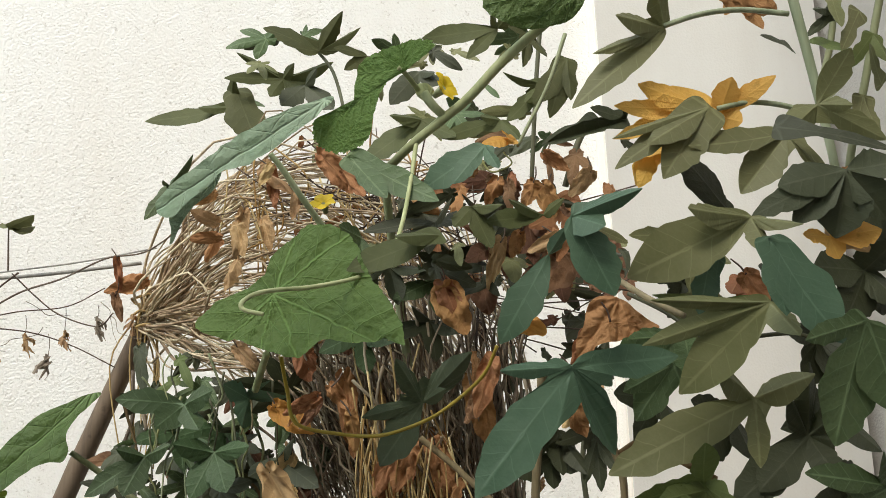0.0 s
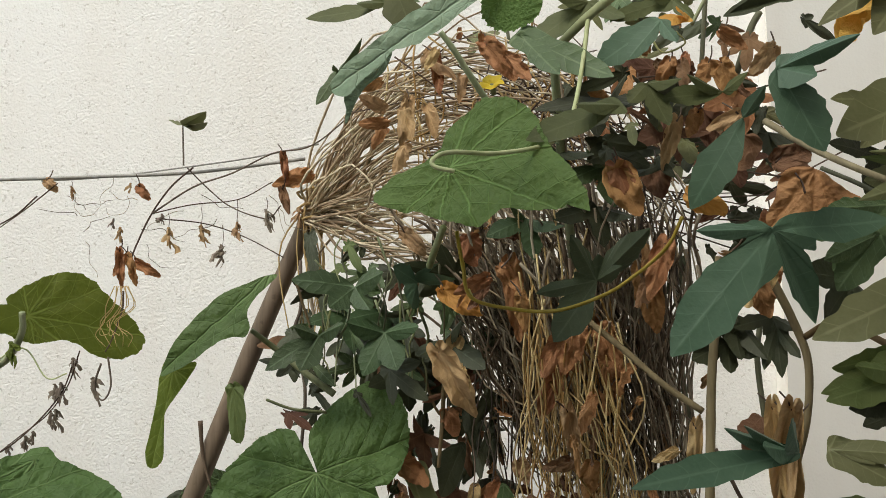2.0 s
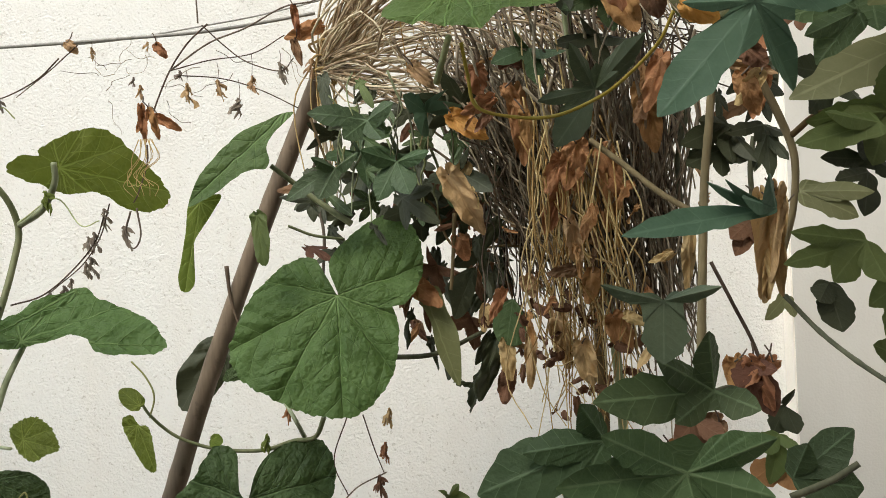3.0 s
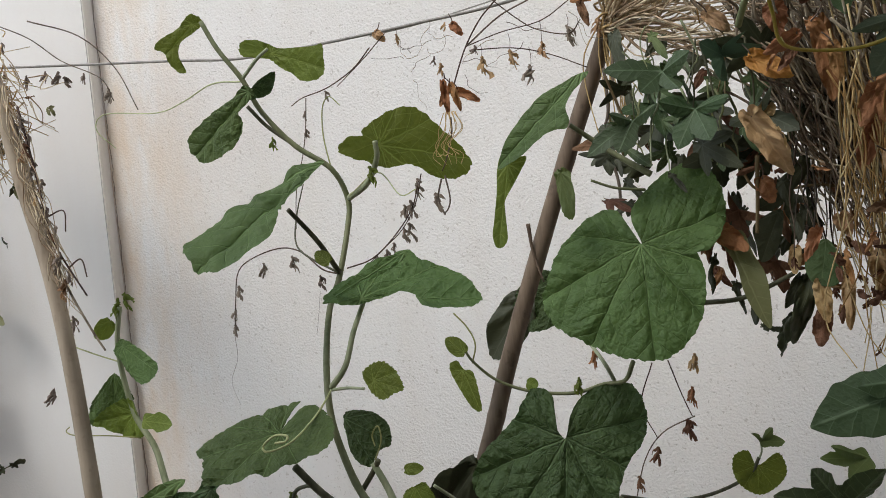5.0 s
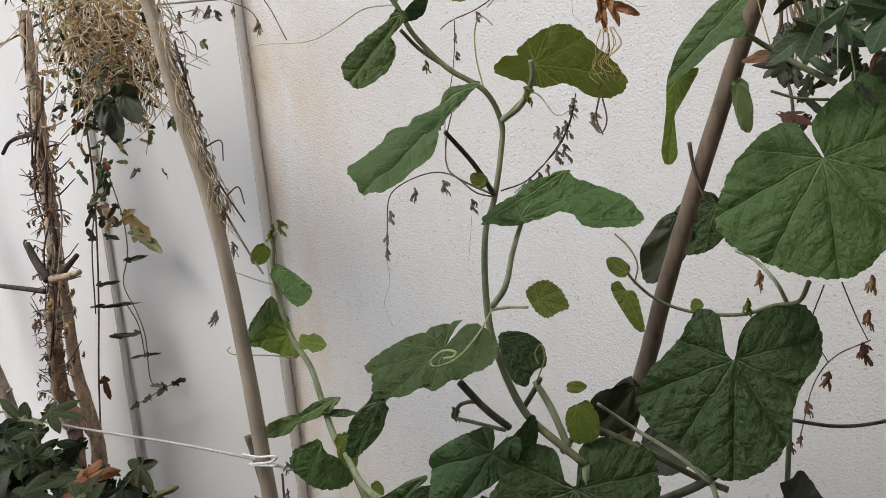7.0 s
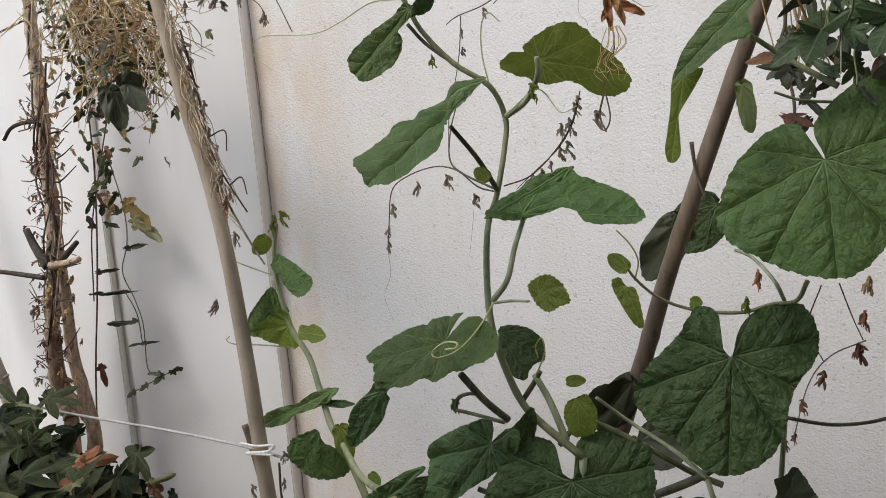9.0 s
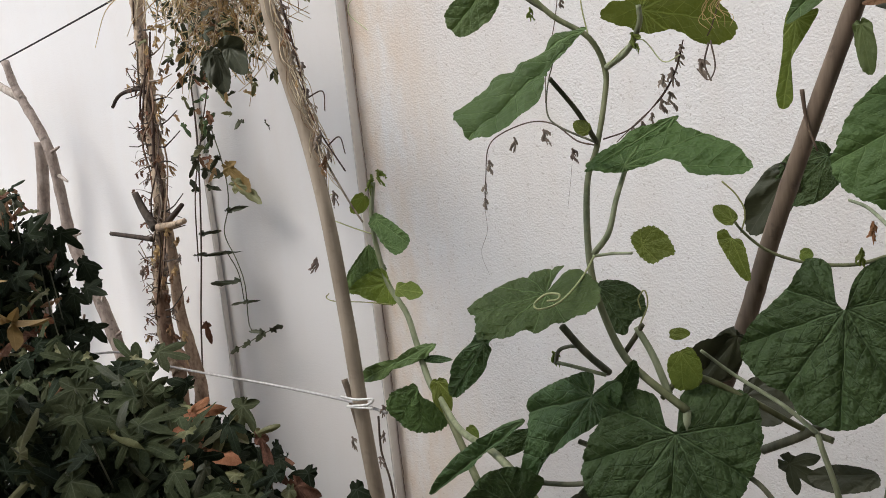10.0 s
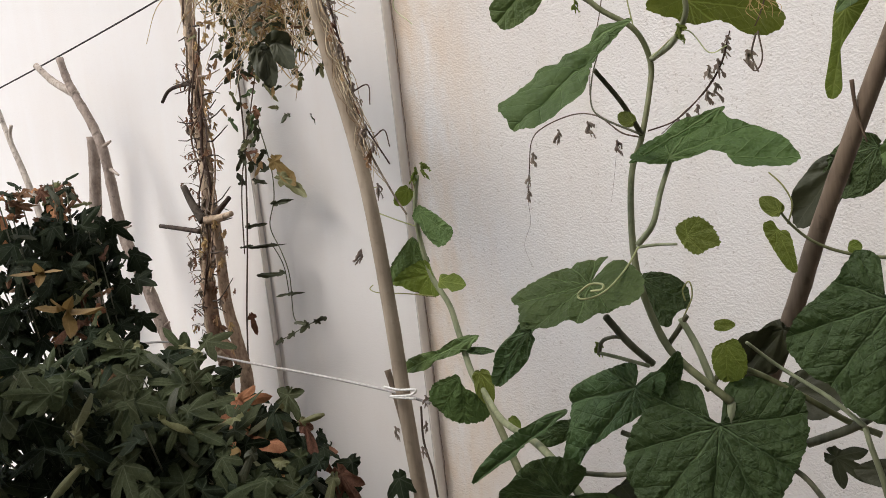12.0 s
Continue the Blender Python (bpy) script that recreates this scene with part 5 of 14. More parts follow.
palm(climber, (0.444, 0.820, 1.584), ((0.362, 0.798, 1.579, 0.029), (0.394, 0.799, 1.534, 0.032), (0.444, 0.798, 1.527, 0.035),), OLIVE)
palm(climber, (0.380, 0.869, 1.488), ((0.323, 0.844, 1.503, 0.030), (0.342, 0.847, 1.444, 0.030), (0.395, 0.844, 1.454, 0.030), (0.379, 0.841, 1.513, 0.022),), DARK)
palm(climber, (0.492, 0.916, 1.460), ((0.427, 0.889, 1.483, 0.032), (0.438, 0.893, 1.421, 0.038), (0.499, 0.890, 1.414, 0.038),), DARK)
palm(climber, (0.378, 0.733, 1.280), ((0.327, 0.715, 1.255, 0.025), (0.340, 0.716, 1.220, 0.030), (0.380, 0.714, 1.224, 0.030), (0.342, 0.712, 1.289, 0.020),), LIME)
palm(climber, (0.355, 0.709, 1.207), ((0.315, 0.688, 1.222, 0.019), (0.328, 0.690, 1.182, 0.029), (0.362, 0.686, 1.225, 0.024),), LIME)
palm(climber, (0.369, 0.747, 1.858), ((0.266, 0.754, 1.773, 0.030), (0.289, 0.741, 1.824, 0.014), (0.350, 0.718, 1.896, 0.021), (0.311, 0.731, 1.859, 0.025),), OLIVE)
palm(climber, (0.365, 0.779, 1.741), ((0.333, 0.766, 1.696, 0.017),), YELLOW)
palm(climber, (0.489, 0.692, 1.758), ((0.505, 0.657, 1.801, 0.024), (0.447, 0.682, 1.722, 0.027), (0.536, 0.667, 1.714, 0.021), (0.507, 0.667, 1.746, 0.014),), OLIVE)
palm(climber, (0.389, 0.606, 1.706), ((0.463, 0.563, 1.677, 0.014),), DARK)
palm(climber, (0.403, 0.943, 1.828), ((0.350, 0.918, 1.836, 0.017), (0.396, 0.910, 1.835, 0.013), (0.295, 0.935, 1.799, 0.018),), DARK)
palm(climber, (0.436, 0.779, 1.674), ((0.390, 0.793, 1.736, 0.043), (0.415, 0.795, 1.705, 0.023),), DARK)
palm(climber, (0.359, 0.587, 1.609), ((0.397, 0.562, 1.527, 0.051), (0.354, 0.566, 1.547, 0.026),), TEAL)
palm(climber, (0.403, 0.690, 1.566), ((0.308, 0.698, 1.577, 0.013), (0.350, 0.694, 1.553, 0.015),), LIME)
palm(climber, (0.369, 0.698, 1.618), ((0.351, 0.688, 1.560, 0.024),), TEAL)
palm(climber, (0.410, 0.555, 1.541), ((0.378, 0.563, 1.453, 0.045), (0.430, 0.551, 1.471, 0.041), (0.356, 0.553, 1.530, 0.017),), GREEN)
palm(climber, (0.459, 0.722, 1.451), ((0.399, 0.716, 1.407, 0.033), (0.448, 0.688, 1.517, 0.020), (0.469, 0.703, 1.412, 0.028), (0.374, 0.723, 1.394, 0.036), (0.425, 0.697, 1.488, 0.018), (0.489, 0.686, 1.485, 0.023),), DARK)
palm(climber, (0.321, 0.659, 1.421), ((0.314, 0.633, 1.456, 0.024), (0.250, 0.652, 1.412, 0.026), (0.335, 0.638, 1.404, 0.023), (0.278, 0.648, 1.407, 0.018),), LIME)
palm(climber, (0.414, 0.559, 1.423), ((0.344, 0.550, 1.440, 0.020), (0.369, 0.551, 1.410, 0.022), (0.396, 0.539, 1.450, 0.016),), GREEN)
palm(climber, (0.225, 0.684, 1.519), ((0.133, 0.659, 1.423, 0.041), (0.322, 0.687, 1.528, 0.028), (0.161, 0.673, 1.520, 0.014), (0.270, 0.703, 1.449, 0.026),), TEAL)
palm(climber, (0.227, 0.661, 1.644), ((0.256, 0.646, 1.576, 0.040), (0.276, 0.627, 1.665, 0.016), (0.247, 0.638, 1.631, 0.028),), TEAL)
palm(climber, (0.230, 0.741, 1.626), ((0.180, 0.733, 1.542, 0.032), (0.235, 0.705, 1.645, 0.013),), TEAL)
palm(climber, (0.337, 0.731, 1.520), ((0.294, 0.723, 1.472, 0.028), (0.282, 0.720, 1.500, 0.018),), GREEN)
palm(climber, (0.577, 0.810, 1.879), ((0.597, 0.781, 1.855, 0.024),), LIME)
palm(climber, (0.597, 0.798, 1.928), ((0.592, 0.778, 1.880, 0.019),), OLIVE)
palm(climber, (0.629, 0.796, 1.908), ((0.591, 0.783, 1.853, 0.017),), OLIVE)
palm(climber, (0.644, 0.798, 1.882), ((0.597, 0.785, 1.835, 0.015), (0.645, 0.776, 1.839, 0.019),), LIME)
palm(climber, (0.633, 0.812, 1.814), ((0.595, 0.799, 1.756, 0.017), (0.632, 0.792, 1.761, 0.015),), OLIVE)
palm(climber, (0.603, 0.800, 1.909), ((0.551, 0.786, 1.873, 0.011), (0.561, 0.780, 1.898, 0.011),), DARK)
palm(climber, (0.553, 0.816, 1.871), ((0.503, 0.794, 1.875, 0.013),), DARK)
palm(climber, (0.491, 0.814, 1.939), ((0.470, 0.797, 1.896, 0.017), (0.506, 0.793, 1.881, 0.026), (0.494, 0.791, 1.901, 0.022),), RUST)
palm(climber, (0.626, 0.828, 1.732), ((0.583, 0.810, 1.708, 0.026), (0.636, 0.801, 1.706, 0.032),), RUST)
palm(climber, (0.653, 0.806, 1.825), ((0.618, 0.777, 1.859, 0.015),), OLIVE)
palm(climber, (0.641, 0.834, 1.681), ((0.635, 0.817, 1.621, 0.038),), DARK)
palm(climber, (0.492, 0.871, 1.619), ((0.498, 0.847, 1.584, 0.032), (0.465, 0.851, 1.598, 0.019),), RUST)
palm(climber, (0.637, 0.846, 1.619), ((0.593, 0.829, 1.592, 0.032), (0.634, 0.827, 1.566, 0.038),), DARK)
palm(climber, (0.315, 0.669, 1.381), ((0.260, 0.651, 1.382, 0.016), (0.291, 0.648, 1.399, 0.016), (0.330, 0.649, 1.360, 0.020),), DARK)
palm(climber, (0.140, 0.695, 1.268), ((0.136, 0.678, 1.216, 0.039), (0.082, 0.676, 1.280, 0.012), (0.184, 0.671, 1.281, 0.012),), SAGE)
palm(climber, (0.194, 0.737, 1.181), ((0.078, 0.703, 1.175, 0.041), (0.182, 0.713, 1.238, 0.034), (0.227, 0.717, 1.165, 0.031), (0.133, 0.708, 1.213, 0.026), (0.150, 0.710, 1.160, 0.026),), GREEN)
palm(climber, (0.159, 0.714, 1.113), ((0.082, 0.684, 1.164, 0.035), (0.236, 0.699, 1.146, 0.036), (0.038, 0.681, 1.108, 0.042), (0.162, 0.693, 1.060, 0.042), (0.231, 0.699, 1.092, 0.035), (0.100, 0.687, 1.075, 0.035),), GREEN)
palm(climber, (0.032, 0.830, 1.039), ((-0.018, 0.786, 1.050, 0.015), (0.009, 0.795, 1.027, 0.017), (-0.006, 0.791, 1.060, 0.011),), LIME)
palm(climber, (0.001, 0.786, 1.003), ((-0.067, 0.738, 1.029, 0.024), (-0.028, 0.752, 1.054, 0.023), (-0.049, 0.742, 0.972, 0.028), (0.039, 0.775, 1.044, 0.033), (0.010, 0.761, 0.951, 0.031),), GREEN)
stalk(climber, "stem", [(0.497, 0.725, 1.900), (0.504, 0.723, 1.844), (0.510, 0.722, 1.796), (0.516, 0.721, 1.743), (0.520, 0.721, 1.702), (0.523, 0.720, 1.635)], 0.0052, 0.0040, STALK, steps=6)
stalk(climber, "leaf_stalk", [(0.368, 0.747, 1.859), (0.406, 0.741, 1.870), (0.446, 0.734, 1.873), (0.493, 0.725, 1.866)], 0.0029, 0.0029, STALK)
stalk(climber, "leaf_stalk", [(0.418, 0.749, 1.773), (0.452, 0.743, 1.778), (0.490, 0.736, 1.771), (0.516, 0.731, 1.755)], 0.0028, 0.0028, STALK)
stalk(climber, "stem", [(0.699, 0.841, 1.962), (0.682, 0.844, 1.905), (0.664, 0.848, 1.842), (0.643, 0.851, 1.780), (0.628, 0.854, 1.720)], 0.0048, 0.0048, STALK)
stalk(climber, "stem", [(0.646, 0.851, 1.965), (0.630, 0.854, 1.893), (0.610, 0.857, 1.837)], 0.0041, 0.0041, STALK)
stalk(climber, "stem", [(0.349, 0.852, 1.601), (0.385, 0.826, 1.573), (0.408, 0.791, 1.535)], 0.0024, 0.0024, STALK_DARK)
stalk(climber, "leaf_stalk", [(0.406, 0.741, 1.542), (0.459, 0.731, 1.545), (0.484, 0.727, 1.536)], 0.0021, 0.0021, STALK_DARK)
stalk(climber, "stem", [(0.275, 0.947, 1.521), (0.268, 0.948, 1.455), (0.260, 0.949, 1.390), (0.254, 0.950, 1.300), (0.248, 0.951, 1.198), (0.241, 0.953, 1.104)], 0.0049, 0.0056, STALK_TAN, knobs=0.08, knob_step=9)
stalk(climber, "stem", [(0.359, 1.054, 1.449), (0.353, 1.055, 1.406), (0.356, 1.054, 1.348), (0.366, 1.052, 1.248)], 0.0036, 0.0036, STALK_DARK)
stalk(climber, "stem", [(0.315, 0.909, 1.495), (0.334, 0.906, 1.450), (0.347, 0.904, 1.406), (0.343, 0.904, 1.350), (0.330, 0.906, 1.301)], 0.0050, 0.0038, STALK_TAN)
stalk(climber, "stem", [(0.345, 0.904, 1.431), (0.356, 0.851, 1.447), (0.370, 0.798, 1.427), (0.400, 0.793, 1.410)], 0.0037, 0.0031, STALK_TAN)
stalk(climber, "stem", [(0.319, 0.878, 1.255), (0.344, 0.853, 1.217), (0.371, 0.828, 1.187), (0.396, 0.803, 1.164)], 0.0027, 0.0027, STALK_DARK, knobs=0.15, knob_step=7)
stalk(climber, "stem", [(0.315, 1.112, 1.288), (0.342, 1.108, 1.228), (0.367, 1.103, 1.169), (0.385, 1.100, 1.095)], 0.0026, 0.0026, TWIG)
stalk(climber, "stem", [(0.145, 1.041, 1.453), (0.186, 1.023, 1.415), (0.220, 0.997, 1.379), (0.255, 0.970, 1.350)], 0.0039, 0.0039, STALK_TAN)
stalk(climber, "stem", [(0.310, 1.164, 1.507), (0.292, 1.167, 1.436), (0.296, 1.166, 1.348), (0.308, 1.164, 1.277)], 0.0040, 0.0040, STALK_DARK)
stalk(climber, "leaf_stalk", [(0.299, 0.861, 1.652), (0.316, 0.807, 1.614), (0.329, 0.754, 1.584), (0.353, 0.730, 1.564)], 0.0036, 0.0030, STALK_TAN)
stalk(climber, "leaf_stalk", [(0.211, 0.795, 1.170), (0.235, 0.822, 1.169), (0.256, 0.848, 1.161)], 0.0022, 0.0022, STALK_DARK)
stalk(climber, "leaf_stalk", [(0.251, 0.717, 1.087), (0.285, 0.711, 1.102), (0.308, 0.707, 1.117)], 0.0035, 0.0030, STALK_DARK)
leaf(climber, "three", (-0.441, 1.195, 0.717), (-0.377, 1.183, 0.683), (-0.02, -0.96, 0.28), 0.081, DARK)


# ---- lobed climber over the straw bundle ----

creeper = thing("lobed_climber", (0.154, 1.090, 1.495), "dark-leaved lobed climber threaded through the straw bundle", "climbing plant")
palm(creeper, (0.299, 0.976, 1.456), ((0.236, 0.951, 1.429, 0.027), (0.294, 0.949, 1.407, 0.027), (0.326, 0.948, 1.408, 0.023), (0.256, 0.948, 1.458, 0.020),), DARK)
palm(creeper, (0.345, 0.974, 1.443), ((0.340, 0.948, 1.386, 0.016), (0.317, 0.949, 1.396, 0.013), (0.359, 0.946, 1.407, 0.015),), DARK)
palm(creeper, (0.167, 1.083, 1.742), ((0.109, 1.054, 1.714, 0.026), (0.169, 1.053, 1.683, 0.026), (0.207, 1.049, 1.723, 0.026), (0.139, 1.050, 1.757, 0.018),), DARK)
palm(creeper, (0.242, 1.079, 1.748), ((0.182, 1.050, 1.719, 0.026), (0.242, 1.049, 1.688, 0.026), (0.280, 1.045, 1.728, 0.026), (0.212, 1.046, 1.762, 0.018),), DARK)
palm(creeper, (0.210, 1.085, 1.681), ((0.151, 1.056, 1.654, 0.026), (0.212, 1.055, 1.624, 0.026), (0.249, 1.051, 1.663, 0.026), (0.181, 1.052, 1.697, 0.018),), DARK)
palm(creeper, (0.271, 1.081, 1.702), ((0.210, 1.052, 1.675, 0.026), (0.270, 1.051, 1.644, 0.026), (0.308, 1.047, 1.684, 0.026), (0.240, 1.048, 1.718, 0.018),), UMBER)
palm(creeper, (0.180, 1.089, 1.652), ((0.121, 1.060, 1.626, 0.026), (0.182, 1.059, 1.595, 0.026), (0.219, 1.054, 1.635, 0.026), (0.151, 1.055, 1.669, 0.018),), GREEN)
palm(creeper, (0.309, 1.078, 1.724), ((0.247, 1.049, 1.696, 0.026), (0.307, 1.048, 1.665, 0.026), (0.345, 1.043, 1.705, 0.026), (0.277, 1.044, 1.738, 0.018),), UMBER)
palm(creeper, (0.362, 1.074, 1.745), ((0.298, 1.045, 1.716, 0.026), (0.359, 1.044, 1.685, 0.026), (0.396, 1.040, 1.725, 0.026), (0.328, 1.041, 1.759, 0.018),), RUST)
palm(creeper, (0.391, 1.076, 1.691), ((0.326, 1.047, 1.664, 0.026), (0.387, 1.046, 1.634, 0.026), (0.424, 1.042, 1.673, 0.026), (0.356, 1.043, 1.707, 0.018),), DARK)
palm(creeper, (0.345, 1.079, 1.670), ((0.282, 1.051, 1.644, 0.026), (0.342, 1.050, 1.613, 0.026), (0.380, 1.045, 1.653, 0.026), (0.312, 1.046, 1.687, 0.018),), UMBER)
palm(creeper, (0.120, 1.090, 1.676), ((0.064, 1.061, 1.650, 0.026), (0.124, 1.060, 1.619, 0.026), (0.161, 1.055, 1.659, 0.026), (0.094, 1.056, 1.692, 0.018),), DARK)
palm(creeper, (0.080, 1.098, 1.587), ((0.025, 1.068, 1.563, 0.026), (0.086, 1.068, 1.532, 0.026), (0.123, 1.063, 1.572, 0.026), (0.055, 1.064, 1.606, 0.018),), DEEP)
palm(creeper, (0.171, 1.093, 1.600), ((0.113, 1.063, 1.575, 0.026), (0.173, 1.063, 1.545, 0.026), (0.211, 1.058, 1.584, 0.026), (0.143, 1.059, 1.618, 0.018),), DARK)
palm(creeper, (-0.082, 1.258, 1.387), ((-0.132, 1.200, 1.370, 0.027), (-0.080, 1.216, 1.336, 0.027), (-0.040, 1.231, 1.368, 0.027), (-0.096, 1.214, 1.415, 0.019),), DARK)
palm(creeper, (0.002, 1.287, 1.412), ((-0.050, 1.228, 1.394, 0.027), (0.002, 1.245, 1.360, 0.027), (0.042, 1.259, 1.392, 0.027), (-0.014, 1.242, 1.439, 0.019),), DARK)
palm(creeper, (0.063, 1.309, 1.448), ((0.009, 1.250, 1.429, 0.027), (0.061, 1.266, 1.394, 0.027), (0.101, 1.280, 1.427, 0.027), (0.045, 1.263, 1.473, 0.019),), DEEP)
palm(creeper, (-0.058, 1.263, 1.298), ((-0.108, 1.205, 1.284, 0.027), (-0.056, 1.221, 1.249, 0.027), (-0.016, 1.236, 1.281, 0.027), (-0.072, 1.219, 1.328, 0.019),), UMBER)
palm(creeper, (0.017, 1.289, 1.315), ((-0.035, 1.230, 1.300, 0.027), (0.017, 1.246, 1.266, 0.027), (0.057, 1.261, 1.298, 0.027), (0.001, 1.244, 1.345, 0.019),), DARK)
palm(creeper, (0.085, 1.313, 1.342), ((0.031, 1.253, 1.326, 0.027), (0.083, 1.270, 1.291, 0.027), (0.123, 1.284, 1.324, 0.027), (0.067, 1.267, 1.370, 0.019),), UMBER)
palm(creeper, (0.124, 1.328, 1.406), ((0.068, 1.268, 1.389, 0.027), (0.121, 1.285, 1.354, 0.027), (0.160, 1.299, 1.386, 0.027), (0.104, 1.282, 1.433, 0.019),), DARK)
palm(creeper, (-0.107, 1.253, 1.476), ((-0.156, 1.195, 1.457, 0.027), (-0.103, 1.212, 1.422, 0.027), (-0.064, 1.226, 1.454, 0.027), (-0.120, 1.209, 1.501, 0.019),), DEEP)
palm(creeper, (-0.164, 1.233, 1.475), ((-0.211, 1.176, 1.455, 0.027), (-0.159, 1.193, 1.420, 0.027), (-0.119, 1.207, 1.453, 0.027), (-0.175, 1.190, 1.499, 0.019),), DEEP)
palm(creeper, (0.058, 1.299, 1.224), ((0.004, 1.240, 1.212, 0.027), (0.056, 1.256, 1.177, 0.027), (0.096, 1.271, 1.210, 0.027), (0.040, 1.254, 1.256, 0.019),), DARK)
palm(creeper, (-0.009, 1.276, 1.215), ((-0.060, 1.218, 1.203, 0.027), (-0.008, 1.234, 1.168, 0.027), (0.031, 1.249, 1.201, 0.027), (-0.024, 1.232, 1.247, 0.019),), UMBER)
palm(creeper, (0.041, 1.304, 2.064), ((-0.048, 1.287, 2.092, 0.042), (0.077, 1.261, 2.112, 0.026), (0.105, 1.260, 2.089, 0.022), (-0.000, 1.284, 2.058, 0.024),), OLIVE_DEEP)
palm(creeper, (-0.106, 1.384, 1.994), ((-0.241, 1.385, 1.961, 0.034), (-0.099, 1.347, 2.033, 0.023), (-0.157, 1.365, 1.987, 0.021),), OLIVE_DEEP)
palm(creeper, (-0.096, 1.368, 2.018), ((-0.072, 1.338, 1.919, 0.058),), OLIVE_DEEP)
palm(creeper, (-0.019, 1.352, 2.033), ((-0.113, 1.340, 2.028, 0.021), (-0.091, 1.329, 2.069, 0.015), (-0.039, 1.333, 1.994, 0.024), (0.035, 1.319, 2.002, 0.032), (0.063, 1.306, 2.044, 0.024), (-0.000, 1.317, 2.049, 0.019),), OLIVE_DEEP)
palm(creeper, (0.017, 1.309, 2.007), ((-0.019, 1.295, 1.963, 0.035), (0.060, 1.282, 1.956, 0.037), (0.035, 1.275, 2.023, 0.022),), DARK)
palm(creeper, (0.117, 1.284, 2.048), ((0.062, 1.264, 2.053, 0.020), (0.150, 1.251, 2.039, 0.024), (0.105, 1.266, 2.002, 0.027), (0.079, 1.268, 2.016, 0.018),), OLIVE_DEEP)
palm(creeper, (0.291, 1.113, 2.022), ((0.179, 1.111, 2.005, 0.034), (0.305, 1.083, 2.037, 0.021), (0.243, 1.106, 1.969, 0.020), (0.277, 1.088, 2.037, 0.015),), OLIVE_DEEP)
palm(creeper, (0.343, 1.135, 2.024), ((0.298, 1.115, 2.035, 0.017), (0.377, 1.099, 2.046, 0.022), (0.327, 1.122, 1.967, 0.018), (0.364, 1.113, 1.982, 0.022),), OLIVE_DEEP)
palm(creeper, (0.177, 1.134, 1.962), ((0.132, 1.126, 1.910, 0.034), (0.203, 1.109, 1.934, 0.024), (0.195, 1.108, 1.950, 0.016),), DARK)
palm(creeper, (0.179, 1.136, 1.891), ((0.091, 1.126, 1.824, 0.040), (0.129, 1.108, 1.887, 0.024), (0.221, 1.098, 1.856, 0.024),), OLIVE_DEEP)
palm(creeper, (0.228, 0.968, 1.801), ((0.146, 0.960, 1.746, 0.037), (0.183, 0.953, 1.749, 0.024), (0.236, 0.941, 1.763, 0.017),), TEAL)
palm(creeper, (0.063, 0.979, 1.788), ((0.163, 0.931, 1.725, 0.035), (0.106, 0.939, 1.732, 0.027),), GREEN)
palm(creeper, (0.145, 0.832, 1.664), ((0.047, 0.812, 1.626, 0.033), (0.094, 0.798, 1.655, 0.021),), OLIVE_DEEP)
palm(creeper, (0.288, 1.117, 1.886), ((0.200, 1.113, 1.857, 0.024), (0.255, 1.099, 1.885, 0.019), (0.309, 1.096, 1.848, 0.021),), OLIVE_DEEP)
palm(creeper, (0.133, 0.926, 1.496), ((0.081, 0.918, 1.433, 0.036), (0.179, 0.880, 1.548, 0.026), (0.065, 0.911, 1.485, 0.017), (0.098, 0.896, 1.540, 0.020), (0.154, 0.892, 1.508, 0.016),), SAGE)
palm(creeper, (-0.145, 1.138, 1.506), ((-0.225, 1.117, 1.517, 0.032), (-0.105, 1.095, 1.522, 0.029), (-0.125, 1.107, 1.473, 0.029), (-0.177, 1.115, 1.479, 0.032),), DEEP)
palm(creeper, (-0.063, 1.113, 1.509), ((-0.092, 1.082, 1.526, 0.024), (-0.015, 1.071, 1.510, 0.032), (-0.069, 1.087, 1.474, 0.036), (-0.032, 1.070, 1.531, 0.017),), TEAL)
palm(creeper, (-0.194, 1.148, 1.443), ((-0.213, 1.126, 1.397, 0.032), (-0.263, 1.134, 1.400, 0.027), (-0.223, 1.118, 1.453, 0.020), (-0.158, 1.106, 1.456, 0.022),), DEEP)
palm(creeper, (-0.106, 1.121, 1.445), ((-0.136, 1.104, 1.392, 0.031), (-0.088, 1.094, 1.398, 0.034), (-0.153, 1.095, 1.456, 0.027), (-0.061, 1.080, 1.452, 0.024),), DEEP)
palm(creeper, (-0.029, 1.131, 1.434), ((0.023, 1.095, 1.396, 0.029), (-0.063, 1.107, 1.413, 0.029), (-0.007, 1.089, 1.456, 0.020),), SAGE)
palm(creeper, (0.205, 0.955, 1.720), ((0.220, 0.932, 1.667, 0.027), (0.177, 0.934, 1.694, 0.020), (0.235, 0.920, 1.717, 0.017),), OLIVE_DEEP)
palm(creeper, (0.295, 0.962, 1.713), ((0.218, 0.946, 1.700, 0.025), (0.246, 0.937, 1.721, 0.016), (0.311, 0.925, 1.725, 0.016),), OLIVE_DEEP)
palm(creeper, (0.294, 1.063, 1.841), ((0.245, 1.040, 1.820, 0.020), (0.269, 1.032, 1.839, 0.015),), YELLOW)
palm(creeper, (0.383, 1.086, 1.967), ((0.336, 1.072, 1.887, 0.032), (0.356, 1.071, 1.871, 0.027), (0.380, 1.063, 1.895, 0.021),), OLIVE_DEEP)
